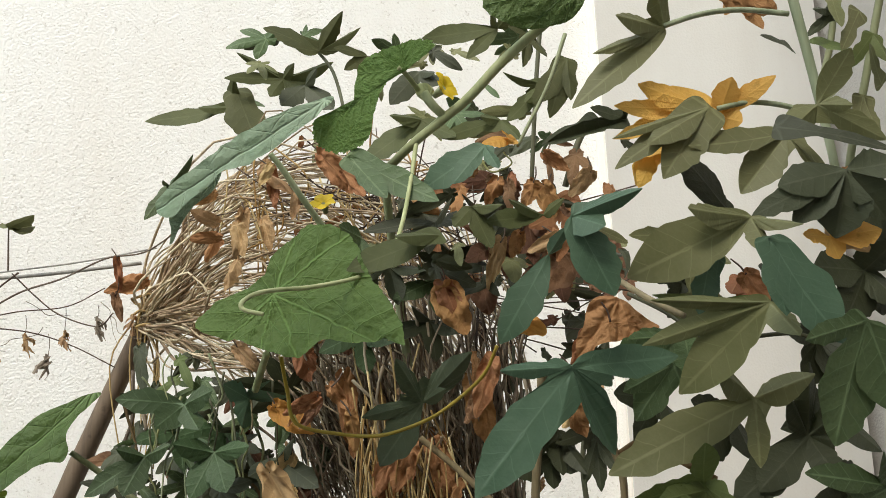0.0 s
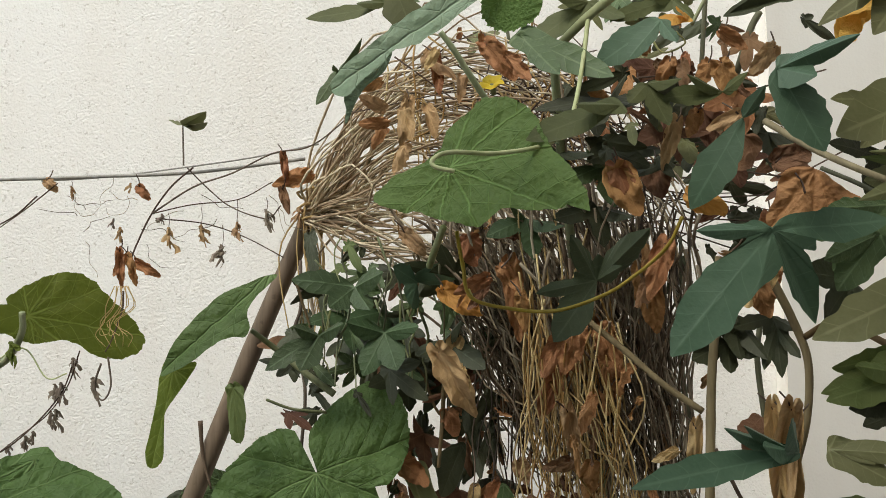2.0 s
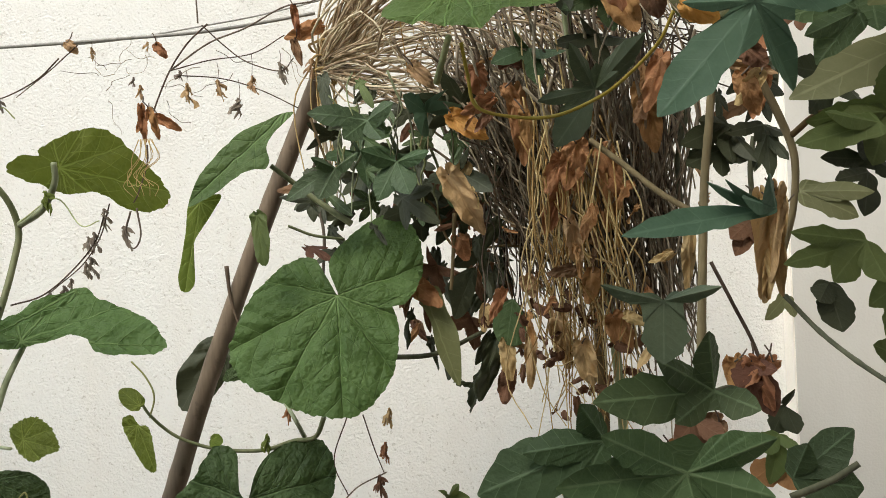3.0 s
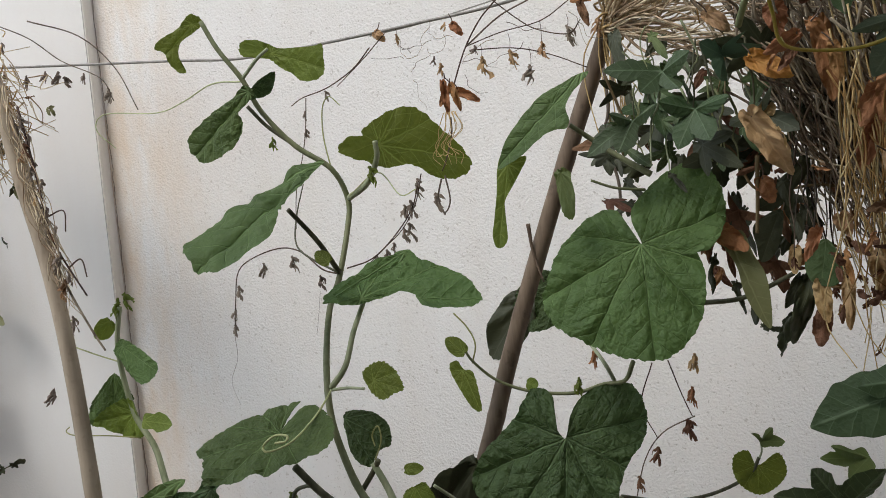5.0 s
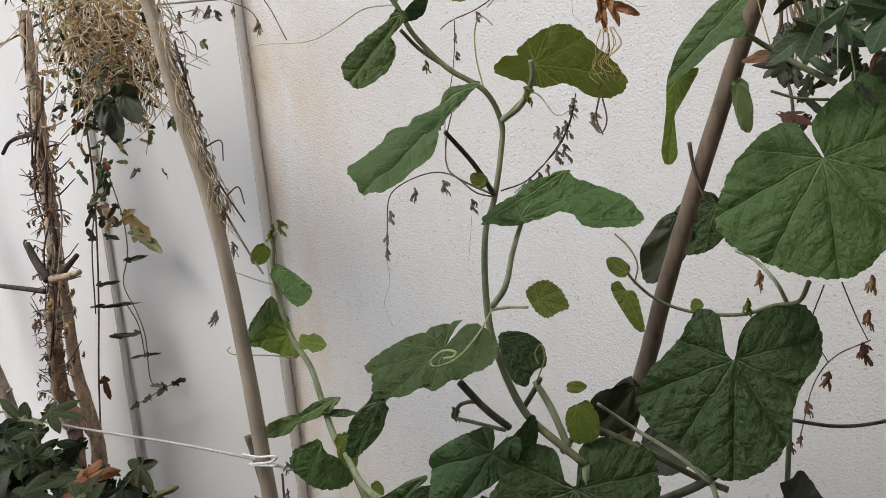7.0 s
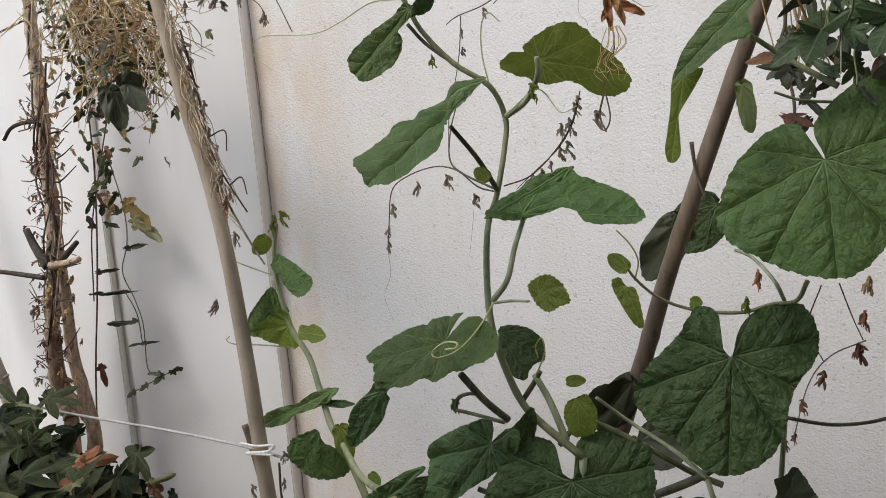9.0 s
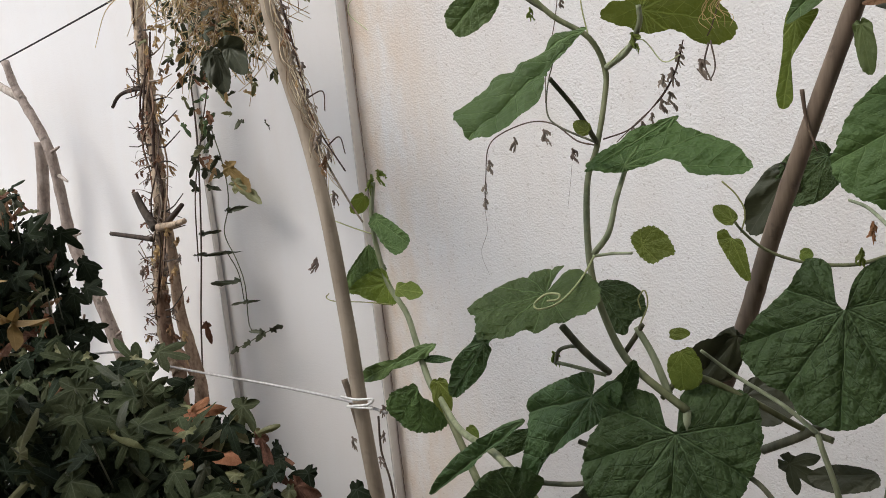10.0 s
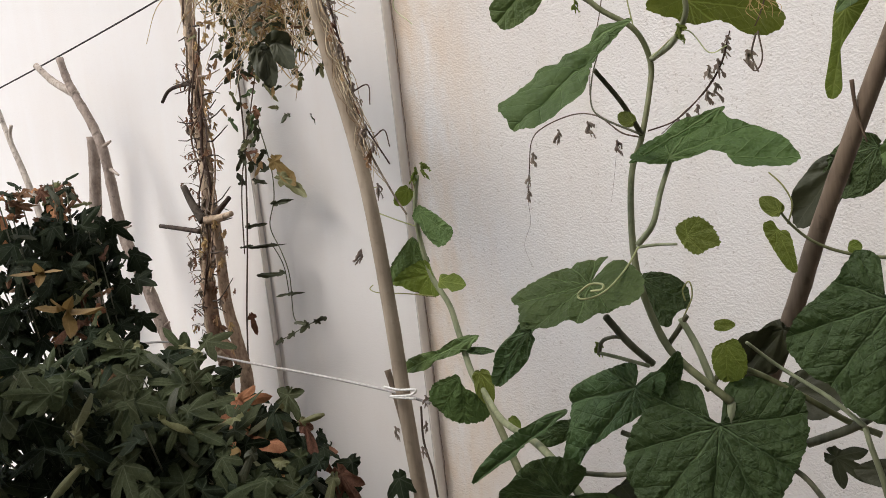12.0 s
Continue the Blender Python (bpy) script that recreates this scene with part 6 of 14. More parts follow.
palm(creeper, (0.359, 1.126, 1.943), ((0.298, 1.110, 1.880, 0.023), (0.291, 1.099, 1.948, 0.015), (0.322, 1.101, 1.907, 0.018),), OLIVE_DEEP)
palm(creeper, (0.377, 0.967, 1.834), ((0.299, 0.954, 1.797, 0.020),), DARK)
palm(creeper, (0.162, 0.966, 1.704), ((0.074, 0.952, 1.699, 0.020), (0.131, 0.947, 1.670, 0.027), (0.177, 0.929, 1.726, 0.017),), DARK)
palm(creeper, (0.079, 1.023, 1.699), ((0.050, 0.994, 1.708, 0.021), (0.110, 0.992, 1.659, 0.024), (0.076, 1.002, 1.640, 0.021),), GREEN)
palm(creeper, (-0.158, 1.081, 1.780), ((-0.182, 1.061, 1.731, 0.016), (-0.160, 1.049, 1.778, 0.010), (-0.125, 1.037, 1.811, 0.013),), GREEN)
cut_leaf(creeper, (-0.080, 1.202, 1.266), (-0.034, 1.174, 1.126), (-0.02, -0.98, 0.19), (-0.07, 0.38), ((-169, 0.36), (-141, 0.12), (-39, 0.16), (-2, 0.46), (6, 0.63), (17, 0.46), (38, 0.24), (110, 0.12), (158, 0.47), (163, 0.21), (165, 0.36)), OLIVE, pucker=0.012, ribs=(0, 50))
cut_leaf(creeper, (-0.006, 1.199, 1.289), (-0.035, 1.204, 1.221), (-0.07, -1.00, -0.05), (0.03, 0.55), ((-175, 0.62), (-134, 0.29), (-31, 0.37), (-4, 0.48), (38, 0.25), (116, 0.37)), DARK, pucker=0.012, ribs=(0, 50))
cut_leaf(creeper, (0.045, 1.129, 1.247), (0.034, 1.131, 1.187), (-0.09, -1.00, -0.01), (0.02, 0.56), ((-178, 0.59), (-93, 0.41), (-41, 0.52), (15, 0.45), (76, 0.36), (133, 0.42)), GREEN, pucker=0.012, ribs=(0, 50))
stalk(creeper, "stem", [(0.386, 1.201, 2.086), (0.373, 1.203, 1.992), (0.364, 1.205, 1.910), (0.354, 1.207, 1.811)], 0.0036, 0.0036, STALK_DARK)
stalk(creeper, "stem", [(0.371, 1.052, 1.989), (0.343, 1.057, 1.916), (0.309, 1.063, 1.853), (0.296, 1.065, 1.830)], 0.0031, 0.0024, STALK)
stalk(creeper, "stem", [(0.458, 1.239, 1.913), (0.443, 1.242, 1.885), (0.421, 1.246, 1.821)], 0.0054, 0.0054, STALK_DARK)
stalk(creeper, "stem", [(0.036, 1.314, 2.070), (0.063, 1.309, 2.028), (0.079, 1.306, 1.959), (0.087, 1.305, 1.893)], 0.0028, 0.0028, STALK_DARK)
stalk(creeper, "tendril", [(0.246, 1.074, 1.816), (0.260, 1.071, 1.796), (0.287, 1.066, 1.806), (0.277, 1.068, 1.823)], 0.0015, 0.0011, TENDRIL)
stalk(creeper, "stem", [(-0.250, 1.364, 1.562), (-0.250, 1.364, 1.489), (-0.261, 1.366, 1.443), (-0.244, 1.363, 1.361), (-0.250, 1.364, 1.271)], 0.0028, 0.0028, TWIG)
stalk(creeper, "stem", [(-0.231, 1.361, 1.599), (-0.237, 1.362, 1.525), (-0.228, 1.360, 1.470)], 0.0028, 0.0028, STRAW_GREY)
stalk(creeper, "stem", [(-0.140, 1.243, 1.162), (-0.066, 1.230, 1.166), (0.008, 1.217, 1.198)], 0.0041, 0.0033, STALK_DARK)
stalk(creeper, "stem", [(-0.029, 1.173, 1.373), (-0.034, 1.174, 1.310), (-0.039, 1.175, 1.263)], 0.0032, 0.0024, STALK_TAN)
stalk(creeper, "stem", [(-0.102, 1.236, 1.408), (-0.061, 1.229, 1.390), (-0.029, 1.224, 1.324), (0.060, 1.208, 1.322), (0.123, 1.197, 1.288)], 0.0025, 0.0017, STALK_TAN)
stalk(creeper, "stem", [(-0.183, 1.184, 1.477), (-0.191, 1.186, 1.445), (-0.201, 1.187, 1.424), (-0.188, 1.185, 1.403), (-0.184, 1.184, 1.377)], 0.0017, 0.0010, STALK_PALE, steps=3, sides=5)
stalk(creeper, "stem", [(-0.033, 1.114, 1.531), (-0.033, 1.114, 1.500), (-0.028, 1.113, 1.473), (-0.029, 1.114, 1.439), (-0.024, 1.113, 1.410)], 0.0020, 0.0009, STALK_DARK, steps=3, sides=5)
stalk(creeper, "stem", [(-0.091, 1.121, 1.536), (-0.087, 1.120, 1.513), (-0.083, 1.119, 1.487), (-0.079, 1.118, 1.453), (-0.077, 1.118, 1.435)], 0.0022, 0.0009, STALK_DARK, steps=3, sides=5)
stalk(creeper, "stem", [(-0.075, 1.183, 1.573), (-0.066, 1.182, 1.546), (-0.064, 1.181, 1.519), (-0.062, 1.181, 1.484), (-0.064, 1.181, 1.465)], 0.0018, 0.0010, STALK_TAN, steps=3, sides=5)
stalk(creeper, "stem", [(-0.077, 1.172, 1.475), (-0.068, 1.171, 1.447), (-0.075, 1.172, 1.428), (-0.074, 1.172, 1.401), (-0.084, 1.173, 1.366)], 0.0020, 0.0009, STALK_PALE, steps=3, sides=5)
stalk(creeper, "stem", [(-0.152, 1.138, 1.478), (-0.156, 1.138, 1.458), (-0.167, 1.140, 1.438), (-0.171, 1.141, 1.408), (-0.173, 1.141, 1.378)], 0.0022, 0.0009, STALK, steps=3, sides=5)
stalk(creeper, "stem", [(-0.188, 1.184, 1.500), (-0.192, 1.185, 1.484), (-0.185, 1.184, 1.460), (-0.193, 1.185, 1.435), (-0.199, 1.186, 1.410)], 0.0016, 0.0010, STALK, steps=3, sides=5)
stalk(creeper, "stem", [(-0.162, 1.133, 1.572), (-0.171, 1.135, 1.555), (-0.170, 1.134, 1.531), (-0.163, 1.133, 1.505), (-0.158, 1.132, 1.468)], 0.0011, 0.0009, STALK_PALE, steps=3, sides=5)
stalk(creeper, "stem", [(-0.161, 1.233, 1.518), (-0.170, 1.234, 1.495), (-0.174, 1.235, 1.470), (-0.170, 1.234, 1.442), (-0.181, 1.236, 1.411)], 0.0023, 0.0010, STALK_PALE, steps=3, sides=5)
stalk(creeper, "stem", [(-0.194, 1.186, 1.476), (-0.194, 1.186, 1.458), (-0.192, 1.186, 1.431), (-0.192, 1.186, 1.412), (-0.200, 1.187, 1.383)], 0.0013, 0.0010, STALK_DARK, steps=3, sides=5)
stalk(creeper, "stem", [(-0.113, 1.117, 1.569), (-0.103, 1.115, 1.541), (-0.095, 1.114, 1.516), (-0.105, 1.116, 1.500), (-0.114, 1.117, 1.481)], 0.0018, 0.0009, STALK, steps=3, sides=5)
stalk(creeper, "stem", [(-0.086, 1.159, 1.488), (-0.086, 1.159, 1.451), (-0.080, 1.157, 1.422), (-0.072, 1.156, 1.394), (-0.072, 1.156, 1.371)], 0.0017, 0.0009, STALK_PALE, steps=3, sides=5)
stalk(creeper, "stem", [(-0.230, 1.182, 1.519), (-0.220, 1.180, 1.486), (-0.209, 1.179, 1.448), (-0.216, 1.180, 1.426), (-0.214, 1.179, 1.389)], 0.0023, 0.0010, STALK_TAN, steps=3, sides=5)
stalk(creeper, "stem", [(-0.116, 1.155, 1.512), (-0.105, 1.153, 1.479), (-0.110, 1.154, 1.445), (-0.116, 1.155, 1.422), (-0.106, 1.153, 1.388)], 0.0015, 0.0009, STALK_DARK, steps=3, sides=5)
stalk(creeper, "stem", [(-0.045, 1.207, 1.510), (-0.034, 1.205, 1.476), (-0.026, 1.203, 1.446), (-0.029, 1.204, 1.420), (-0.029, 1.204, 1.392)], 0.0015, 0.0010, STALK, steps=3, sides=5)
stalk(creeper, "stem", [(-0.125, 1.240, 1.492), (-0.113, 1.238, 1.457), (-0.110, 1.237, 1.421), (-0.097, 1.235, 1.397), (-0.089, 1.234, 1.374)], 0.0020, 0.0010, STALK_PALE, steps=3, sides=5)
stalk(creeper, "stem", [(-0.156, 1.221, 1.479), (-0.148, 1.220, 1.445), (-0.154, 1.221, 1.410), (-0.152, 1.220, 1.375), (-0.155, 1.221, 1.341)], 0.0017, 0.0010, STALK_PALE, steps=3, sides=5)
stalk(creeper, "stem", [(-0.060, 1.218, 1.473), (-0.049, 1.216, 1.438), (-0.058, 1.217, 1.408), (-0.053, 1.216, 1.389), (-0.054, 1.217, 1.353)], 0.0024, 0.0010, STALK, steps=3, sides=5)
stalk(creeper, "stem", [(-0.198, 1.141, 1.543), (-0.186, 1.139, 1.526), (-0.179, 1.137, 1.492), (-0.188, 1.139, 1.474), (-0.181, 1.138, 1.437)], 0.0014, 0.0009, STALK, steps=3, sides=5)
stalk(creeper, "stem", [(-0.096, 1.145, 1.546), (-0.101, 1.146, 1.523), (-0.105, 1.146, 1.496), (-0.114, 1.148, 1.466), (-0.117, 1.148, 1.447)], 0.0016, 0.0009, STALK_DARK, steps=3, sides=5)
stalk(creeper, "stem", [(-0.068, 1.130, 1.573), (-0.067, 1.130, 1.556), (-0.057, 1.128, 1.533), (-0.064, 1.130, 1.497), (-0.074, 1.131, 1.465)], 0.0013, 0.0009, STALK_TAN, steps=3, sides=5)
stalk(creeper, "stem", [(-0.162, 1.146, 1.557), (-0.162, 1.146, 1.539), (-0.156, 1.145, 1.521), (-0.164, 1.147, 1.490), (-0.170, 1.148, 1.470)], 0.0013, 0.0009, STALK_DARK, steps=3, sides=5)
stalk(creeper, "stem", [(0.297, 1.386, 1.554), (0.295, 1.386, 1.447), (0.289, 1.387, 1.311), (0.287, 1.388, 1.181), (0.293, 1.387, 1.070)], 0.0024, 0.0013, STALK_DARK, steps=3, sides=5)
stalk(creeper, "stem", [(0.305, 1.184, 1.569), (0.302, 1.185, 1.487), (0.296, 1.186, 1.401), (0.299, 1.186, 1.343), (0.288, 1.187, 1.237)], 0.0026, 0.0011, STALK_DARK, steps=3, sides=5)
stalk(creeper, "stem", [(0.331, 1.378, 1.596), (0.321, 1.380, 1.464), (0.312, 1.382, 1.402), (0.297, 1.384, 1.287), (0.288, 1.386, 1.209)], 0.0029, 0.0013, TWIG, steps=3, sides=5)
stalk(creeper, "stem", [(0.284, 1.199, 1.526), (0.279, 1.200, 1.411), (0.283, 1.199, 1.324), (0.280, 1.200, 1.244), (0.280, 1.200, 1.172)], 0.0016, 0.0012, TWIG_DARK, steps=3, sides=5)
stalk(creeper, "stem", [(0.306, 1.290, 1.556), (0.307, 1.290, 1.493), (0.300, 1.292, 1.426), (0.301, 1.291, 1.328), (0.291, 1.293, 1.224)], 0.0019, 0.0012, TWIG_DARK, steps=3, sides=5)
stalk(creeper, "stem", [(0.335, 1.311, 1.595), (0.335, 1.311, 1.483), (0.331, 1.312, 1.432), (0.325, 1.313, 1.353), (0.319, 1.314, 1.294)], 0.0031, 0.0013, TWIG_DARK, steps=3, sides=5)
stalk(creeper, "stem", [(0.296, 1.356, 1.659), (0.299, 1.356, 1.522), (0.296, 1.356, 1.445), (0.304, 1.355, 1.353), (0.292, 1.357, 1.297)], 0.0016, 0.0013, TWIG_DARK, steps=3, sides=5)
stalk(creeper, "stem", [(0.262, 1.199, 1.644), (0.253, 1.200, 1.560), (0.252, 1.201, 1.459), (0.247, 1.202, 1.355), (0.236, 1.204, 1.283)], 0.0022, 0.0012, TWIG_DARK, steps=3, sides=5)
stalk(creeper, "stem", [(0.333, 1.338, 1.602), (0.332, 1.338, 1.470), (0.320, 1.341, 1.337), (0.304, 1.343, 1.212), (0.313, 1.342, 1.132)], 0.0024, 0.0013, TWIG_DARK, steps=3, sides=5)
stalk(creeper, "stem", [(0.300, 1.371, 1.582), (0.308, 1.370, 1.496), (0.316, 1.368, 1.405), (0.313, 1.369, 1.333), (0.321, 1.367, 1.279)], 0.0028, 0.0013, TWIG_DARK, steps=3, sides=5)
stalk(creeper, "stem", [(0.083, 1.255, 1.388), (0.086, 1.255, 1.354), (0.081, 1.256, 1.329), (0.080, 1.256, 1.303), (0.076, 1.257, 1.252)], 0.0018, 0.0009, TWIG_DARK, steps=3, sides=4)
stalk(creeper, "stem", [(0.062, 1.230, 1.367), (0.071, 1.229, 1.336), (0.080, 1.227, 1.291), (0.084, 1.226, 1.250), (0.077, 1.228, 1.208)], 0.0010, 0.0008, TWIG, steps=3, sides=4)
husk(creeper, (0.077, 1.228, 1.208), 0.020, RUST, "dried_flower", 8)
stalk(creeper, "stem", [(0.089, 1.259, 1.386), (0.091, 1.258, 1.358), (0.085, 1.259, 1.336), (0.086, 1.259, 1.295), (0.084, 1.260, 1.260)], 0.0013, 0.0009, TWIG_DARK, steps=3, sides=4)
stalk(creeper, "stem", [(0.051, 1.246, 1.337), (0.044, 1.247, 1.302), (0.055, 1.245, 1.259), (0.061, 1.244, 1.211), (0.065, 1.243, 1.173)], 0.0015, 0.0009, TWIG_DARK, steps=3, sides=4)
husk(creeper, (0.065, 1.243, 1.173), 0.022, UMBER, "dried_flower", 9)
stalk(creeper, "stem", [(0.124, 1.198, 1.378), (0.125, 1.198, 1.349), (0.116, 1.200, 1.316), (0.114, 1.200, 1.269), (0.124, 1.198, 1.223)], 0.0012, 0.0008, TWIG, steps=3, sides=4)
stalk(creeper, "stem", [(0.096, 1.150, 1.394), (0.100, 1.149, 1.372), (0.097, 1.149, 1.343), (0.107, 1.148, 1.317), (0.105, 1.148, 1.281)], 0.0013, 0.0008, STRAW_GREY, steps=3, sides=4)
husk(creeper, (0.105, 1.148, 1.281), 0.016, UMBER, "dried_flower", 10)
stalk(creeper, "stem", [(0.077, 1.242, 1.348), (0.069, 1.243, 1.315), (0.066, 1.244, 1.267), (0.067, 1.244, 1.234), (0.071, 1.243, 1.184)], 0.0017, 0.0009, TWIG_DARK, steps=3, sides=4)
stalk(creeper, "stem", [(0.037, 1.207, 1.391), (0.030, 1.208, 1.359), (0.026, 1.209, 1.322), (0.034, 1.208, 1.301), (0.030, 1.208, 1.268)], 0.0017, 0.0008, STRAW_GREY, steps=3, sides=4)
husk(creeper, (0.030, 1.208, 1.268), 0.013, HUSK, "dried_flower", 11)
stalk(creeper, "stem", [(0.119, 1.190, 1.331), (0.118, 1.191, 1.306), (0.123, 1.190, 1.263), (0.118, 1.191, 1.241), (0.123, 1.190, 1.209)], 0.0014, 0.0008, TWIG, steps=3, sides=4)
stalk(creeper, "stem", [(0.023, 1.149, 1.387), (0.014, 1.151, 1.348), (0.006, 1.152, 1.305), (0.009, 1.152, 1.270), (0.005, 1.153, 1.226)], 0.0014, 0.0008, TWIG, steps=3, sides=4)
husk(creeper, (0.005, 1.153, 1.226), 0.019, UMBER, "dried_flower", 12)
stalk(creeper, "stem", [(0.097, 1.227, 1.380), (0.095, 1.228, 1.351), (0.102, 1.226, 1.309), (0.112, 1.225, 1.286), (0.116, 1.224, 1.244)], 0.0010, 0.0008, STRAW_GREY, steps=3, sides=4)
stalk(creeper, "stem", [(0.065, 1.136, 1.375), (0.061, 1.136, 1.354), (0.064, 1.136, 1.322), (0.060, 1.137, 1.287), (0.053, 1.138, 1.241)], 0.0011, 0.0008, TWIG, steps=3, sides=4)
husk(creeper, (0.053, 1.138, 1.241), 0.020, UMBER, "dried_flower", 13)
stalk(creeper, "stem", [(0.017, 1.212, 1.388), (0.014, 1.212, 1.357), (0.011, 1.213, 1.335), (0.001, 1.215, 1.292), (-0.008, 1.216, 1.265)], 0.0017, 0.0008, TWIG, steps=3, sides=4)
stalk(creeper, "stem", [(0.072, 1.203, 1.358), (0.064, 1.204, 1.310), (0.065, 1.204, 1.268), (0.069, 1.204, 1.224), (0.071, 1.203, 1.195)], 0.0013, 0.0008, STRAW_GREY, steps=3, sides=4)
husk(creeper, (0.071, 1.203, 1.195), 0.017, RUST, "dried_flower", 14)
stalk(creeper, "stem", [(0.077, 1.256, 1.393), (0.068, 1.257, 1.364), (0.064, 1.258, 1.317), (0.064, 1.258, 1.279), (0.060, 1.259, 1.245)], 0.0011, 0.0009, TWIG_DARK, steps=3, sides=4)
stalk(creeper, "stem", [(0.103, 1.165, 1.337), (0.107, 1.165, 1.292), (0.114, 1.163, 1.261), (0.119, 1.163, 1.226), (0.127, 1.161, 1.196)], 0.0012, 0.0008, STRAW_GREY, steps=3, sides=4)
husk(creeper, (0.127, 1.161, 1.196), 0.017, HUSK, "dried_flower", 15)
stalk(creeper, "stem", [(0.019, 1.176, 1.403), (0.020, 1.176, 1.366), (0.028, 1.174, 1.345), (0.018, 1.176, 1.308), (0.013, 1.177, 1.274)], 0.0010, 0.0008, TWIG_DARK, steps=3, sides=4)
stalk(creeper, "stem", [(0.127, 1.214, 1.382), (0.120, 1.215, 1.343), (0.118, 1.215, 1.315), (0.127, 1.214, 1.265), (0.134, 1.213, 1.243)], 0.0010, 0.0008, TWIG, steps=3, sides=4)
husk(creeper, (0.134, 1.213, 1.243), 0.021, HUSK, "dried_flower", 16)
stalk(creeper, "stem", [(0.081, 1.177, 1.340), (0.089, 1.176, 1.301), (0.084, 1.177, 1.274), (0.083, 1.177, 1.229), (0.093, 1.175, 1.202)], 0.0013, 0.0008, STRAW_GREY, steps=3, sides=4)
stalk(creeper, "stem", [(0.096, 1.161, 1.392), (0.087, 1.162, 1.353), (0.080, 1.164, 1.329), (0.087, 1.162, 1.306), (0.083, 1.163, 1.285)], 0.0016, 0.0008, TWIG, steps=3, sides=4)
husk(creeper, (0.083, 1.163, 1.285), 0.021, UMBER, "dried_flower", 17)
stalk(creeper, "stem", [(0.052, 1.195, 1.375), (0.044, 1.196, 1.354), (0.046, 1.196, 1.308), (0.050, 1.195, 1.284), (0.055, 1.194, 1.259)], 0.0016, 0.0008, STRAW_GREY, steps=3, sides=4)
stalk(creeper, "stem", [(0.041, 1.167, 1.341), (0.043, 1.167, 1.311), (0.039, 1.168, 1.287), (0.036, 1.168, 1.264), (0.033, 1.169, 1.239)], 0.0011, 0.0008, TWIG_DARK, steps=3, sides=4)
husk(creeper, (0.033, 1.169, 1.239), 0.017, HUSK, "dried_flower", 18)
stalk(creeper, "stem", [(0.094, 1.229, 1.335), (0.103, 1.228, 1.304), (0.094, 1.229, 1.275), (0.088, 1.230, 1.225), (0.097, 1.229, 1.176)], 0.0017, 0.0008, STRAW_GREY, steps=3, sides=4)
stalk(creeper, "stem", [(0.021, 1.205, 1.394), (0.033, 1.203, 1.372), (0.026, 1.204, 1.336), (0.032, 1.203, 1.296), (0.042, 1.201, 1.247)], 0.0016, 0.0008, STRAW_GREY, steps=3, sides=4)
husk(creeper, (0.042, 1.201, 1.247), 0.019, UMBER, "dried_flower", 19)
stalk(creeper, "stem", [(0.033, 1.149, 1.375), (0.032, 1.149, 1.333), (0.023, 1.151, 1.307), (0.034, 1.149, 1.274), (0.026, 1.150, 1.228)], 0.0014, 0.0008, TWIG_DARK, steps=3, sides=4)
stalk(creeper, "stem", [(0.037, 1.242, 1.395), (0.046, 1.240, 1.369), (0.044, 1.241, 1.340), (0.048, 1.240, 1.295), (0.040, 1.242, 1.258)], 0.0011, 0.0009, TWIG_DARK, steps=3, sides=4)
husk(creeper, (0.040, 1.242, 1.258), 0.022, RUST, "dried_flower", 20)


# ---- withered leaves in and on the bundle ----
withered(leaf(None, "lance", (0.059, 1.107, 1.529), (0.068, 1.105, 1.421), (-0.11, -0.99, 0.01), 0.030, RUST, crumple=0.25, name="withered_leaf"), "curled rust-brown withered leaf caught in the straw bundle")
withered(leaf(None, "lance", (0.112, 1.077, 1.394), (0.084, 1.082, 1.328), (-0.13, -0.99, -0.02), 0.032, RUST, crumple=0.25, name="withered_leaf"), "curled rust-brown withered leaf caught in the straw bundle")
withered(leaf(None, "lance", (0.121, 1.096, 1.444), (0.137, 1.093, 1.386), (-0.18, -0.98, -0.00), 0.038, RUST, crumple=0.25, name="withered_leaf"), "curled rust-brown withered leaf caught in the straw bundle")
withered(leaf(None, "lance", (0.176, 1.106, 1.443), (0.179, 1.106, 1.328), (-0.20, -0.98, -0.00), 0.033, RUST, crumple=0.25, name="withered_leaf"), "curled rust-brown withered leaf caught in the straw bundle")
withered(leaf(None, "lance", (-0.036, 1.072, 1.419), (0.010, 1.064, 1.331), (-0.08, -1.00, 0.05), 0.038, TAN, crumple=0.25, name="withered_leaf"), "pale tan withered leaf hanging in the straw bundle")
withered(leaf(None, "lance", (0.223, 1.078, 1.520), (0.240, 1.075, 1.429), (-0.27, -0.96, -0.02), 0.038, RUST, crumple=0.25, name="withered_leaf"), "curled rust-brown withered leaf caught in the straw bundle")
withered(leaf(None, "lance", (0.115, 1.036, 1.348), (0.126, 1.034, 1.279), (-0.16, -0.99, 0.00), 0.023, TAN, crumple=0.25, name="withered_leaf"), "pale tan withered leaf hanging in the straw bundle")
withered(leaf(None, "lance", (0.033, 1.132, 1.190), (0.038, 1.131, 1.135), (-0.06, -1.00, 0.01), 0.025, TAN, crumple=0.25, name="withered_leaf"), "pale tan withered leaf hanging in the straw bundle")
withered(leaf(None, "lance", (0.142, 1.041, 1.285), (0.133, 1.043, 1.242), (-0.18, -0.98, 0.00), 0.026, RUST, crumple=0.25, name="withered_leaf"), "curled rust-brown withered leaf caught in the straw bundle")
withered(leaf(None, "lance", (0.164, 1.037, 1.227), (0.186, 1.033, 1.176), (-0.16, -0.99, 0.01), 0.036, RUST, crumple=0.25, name="withered_leaf"), "curled rust-brown withered leaf caught in the straw bundle")
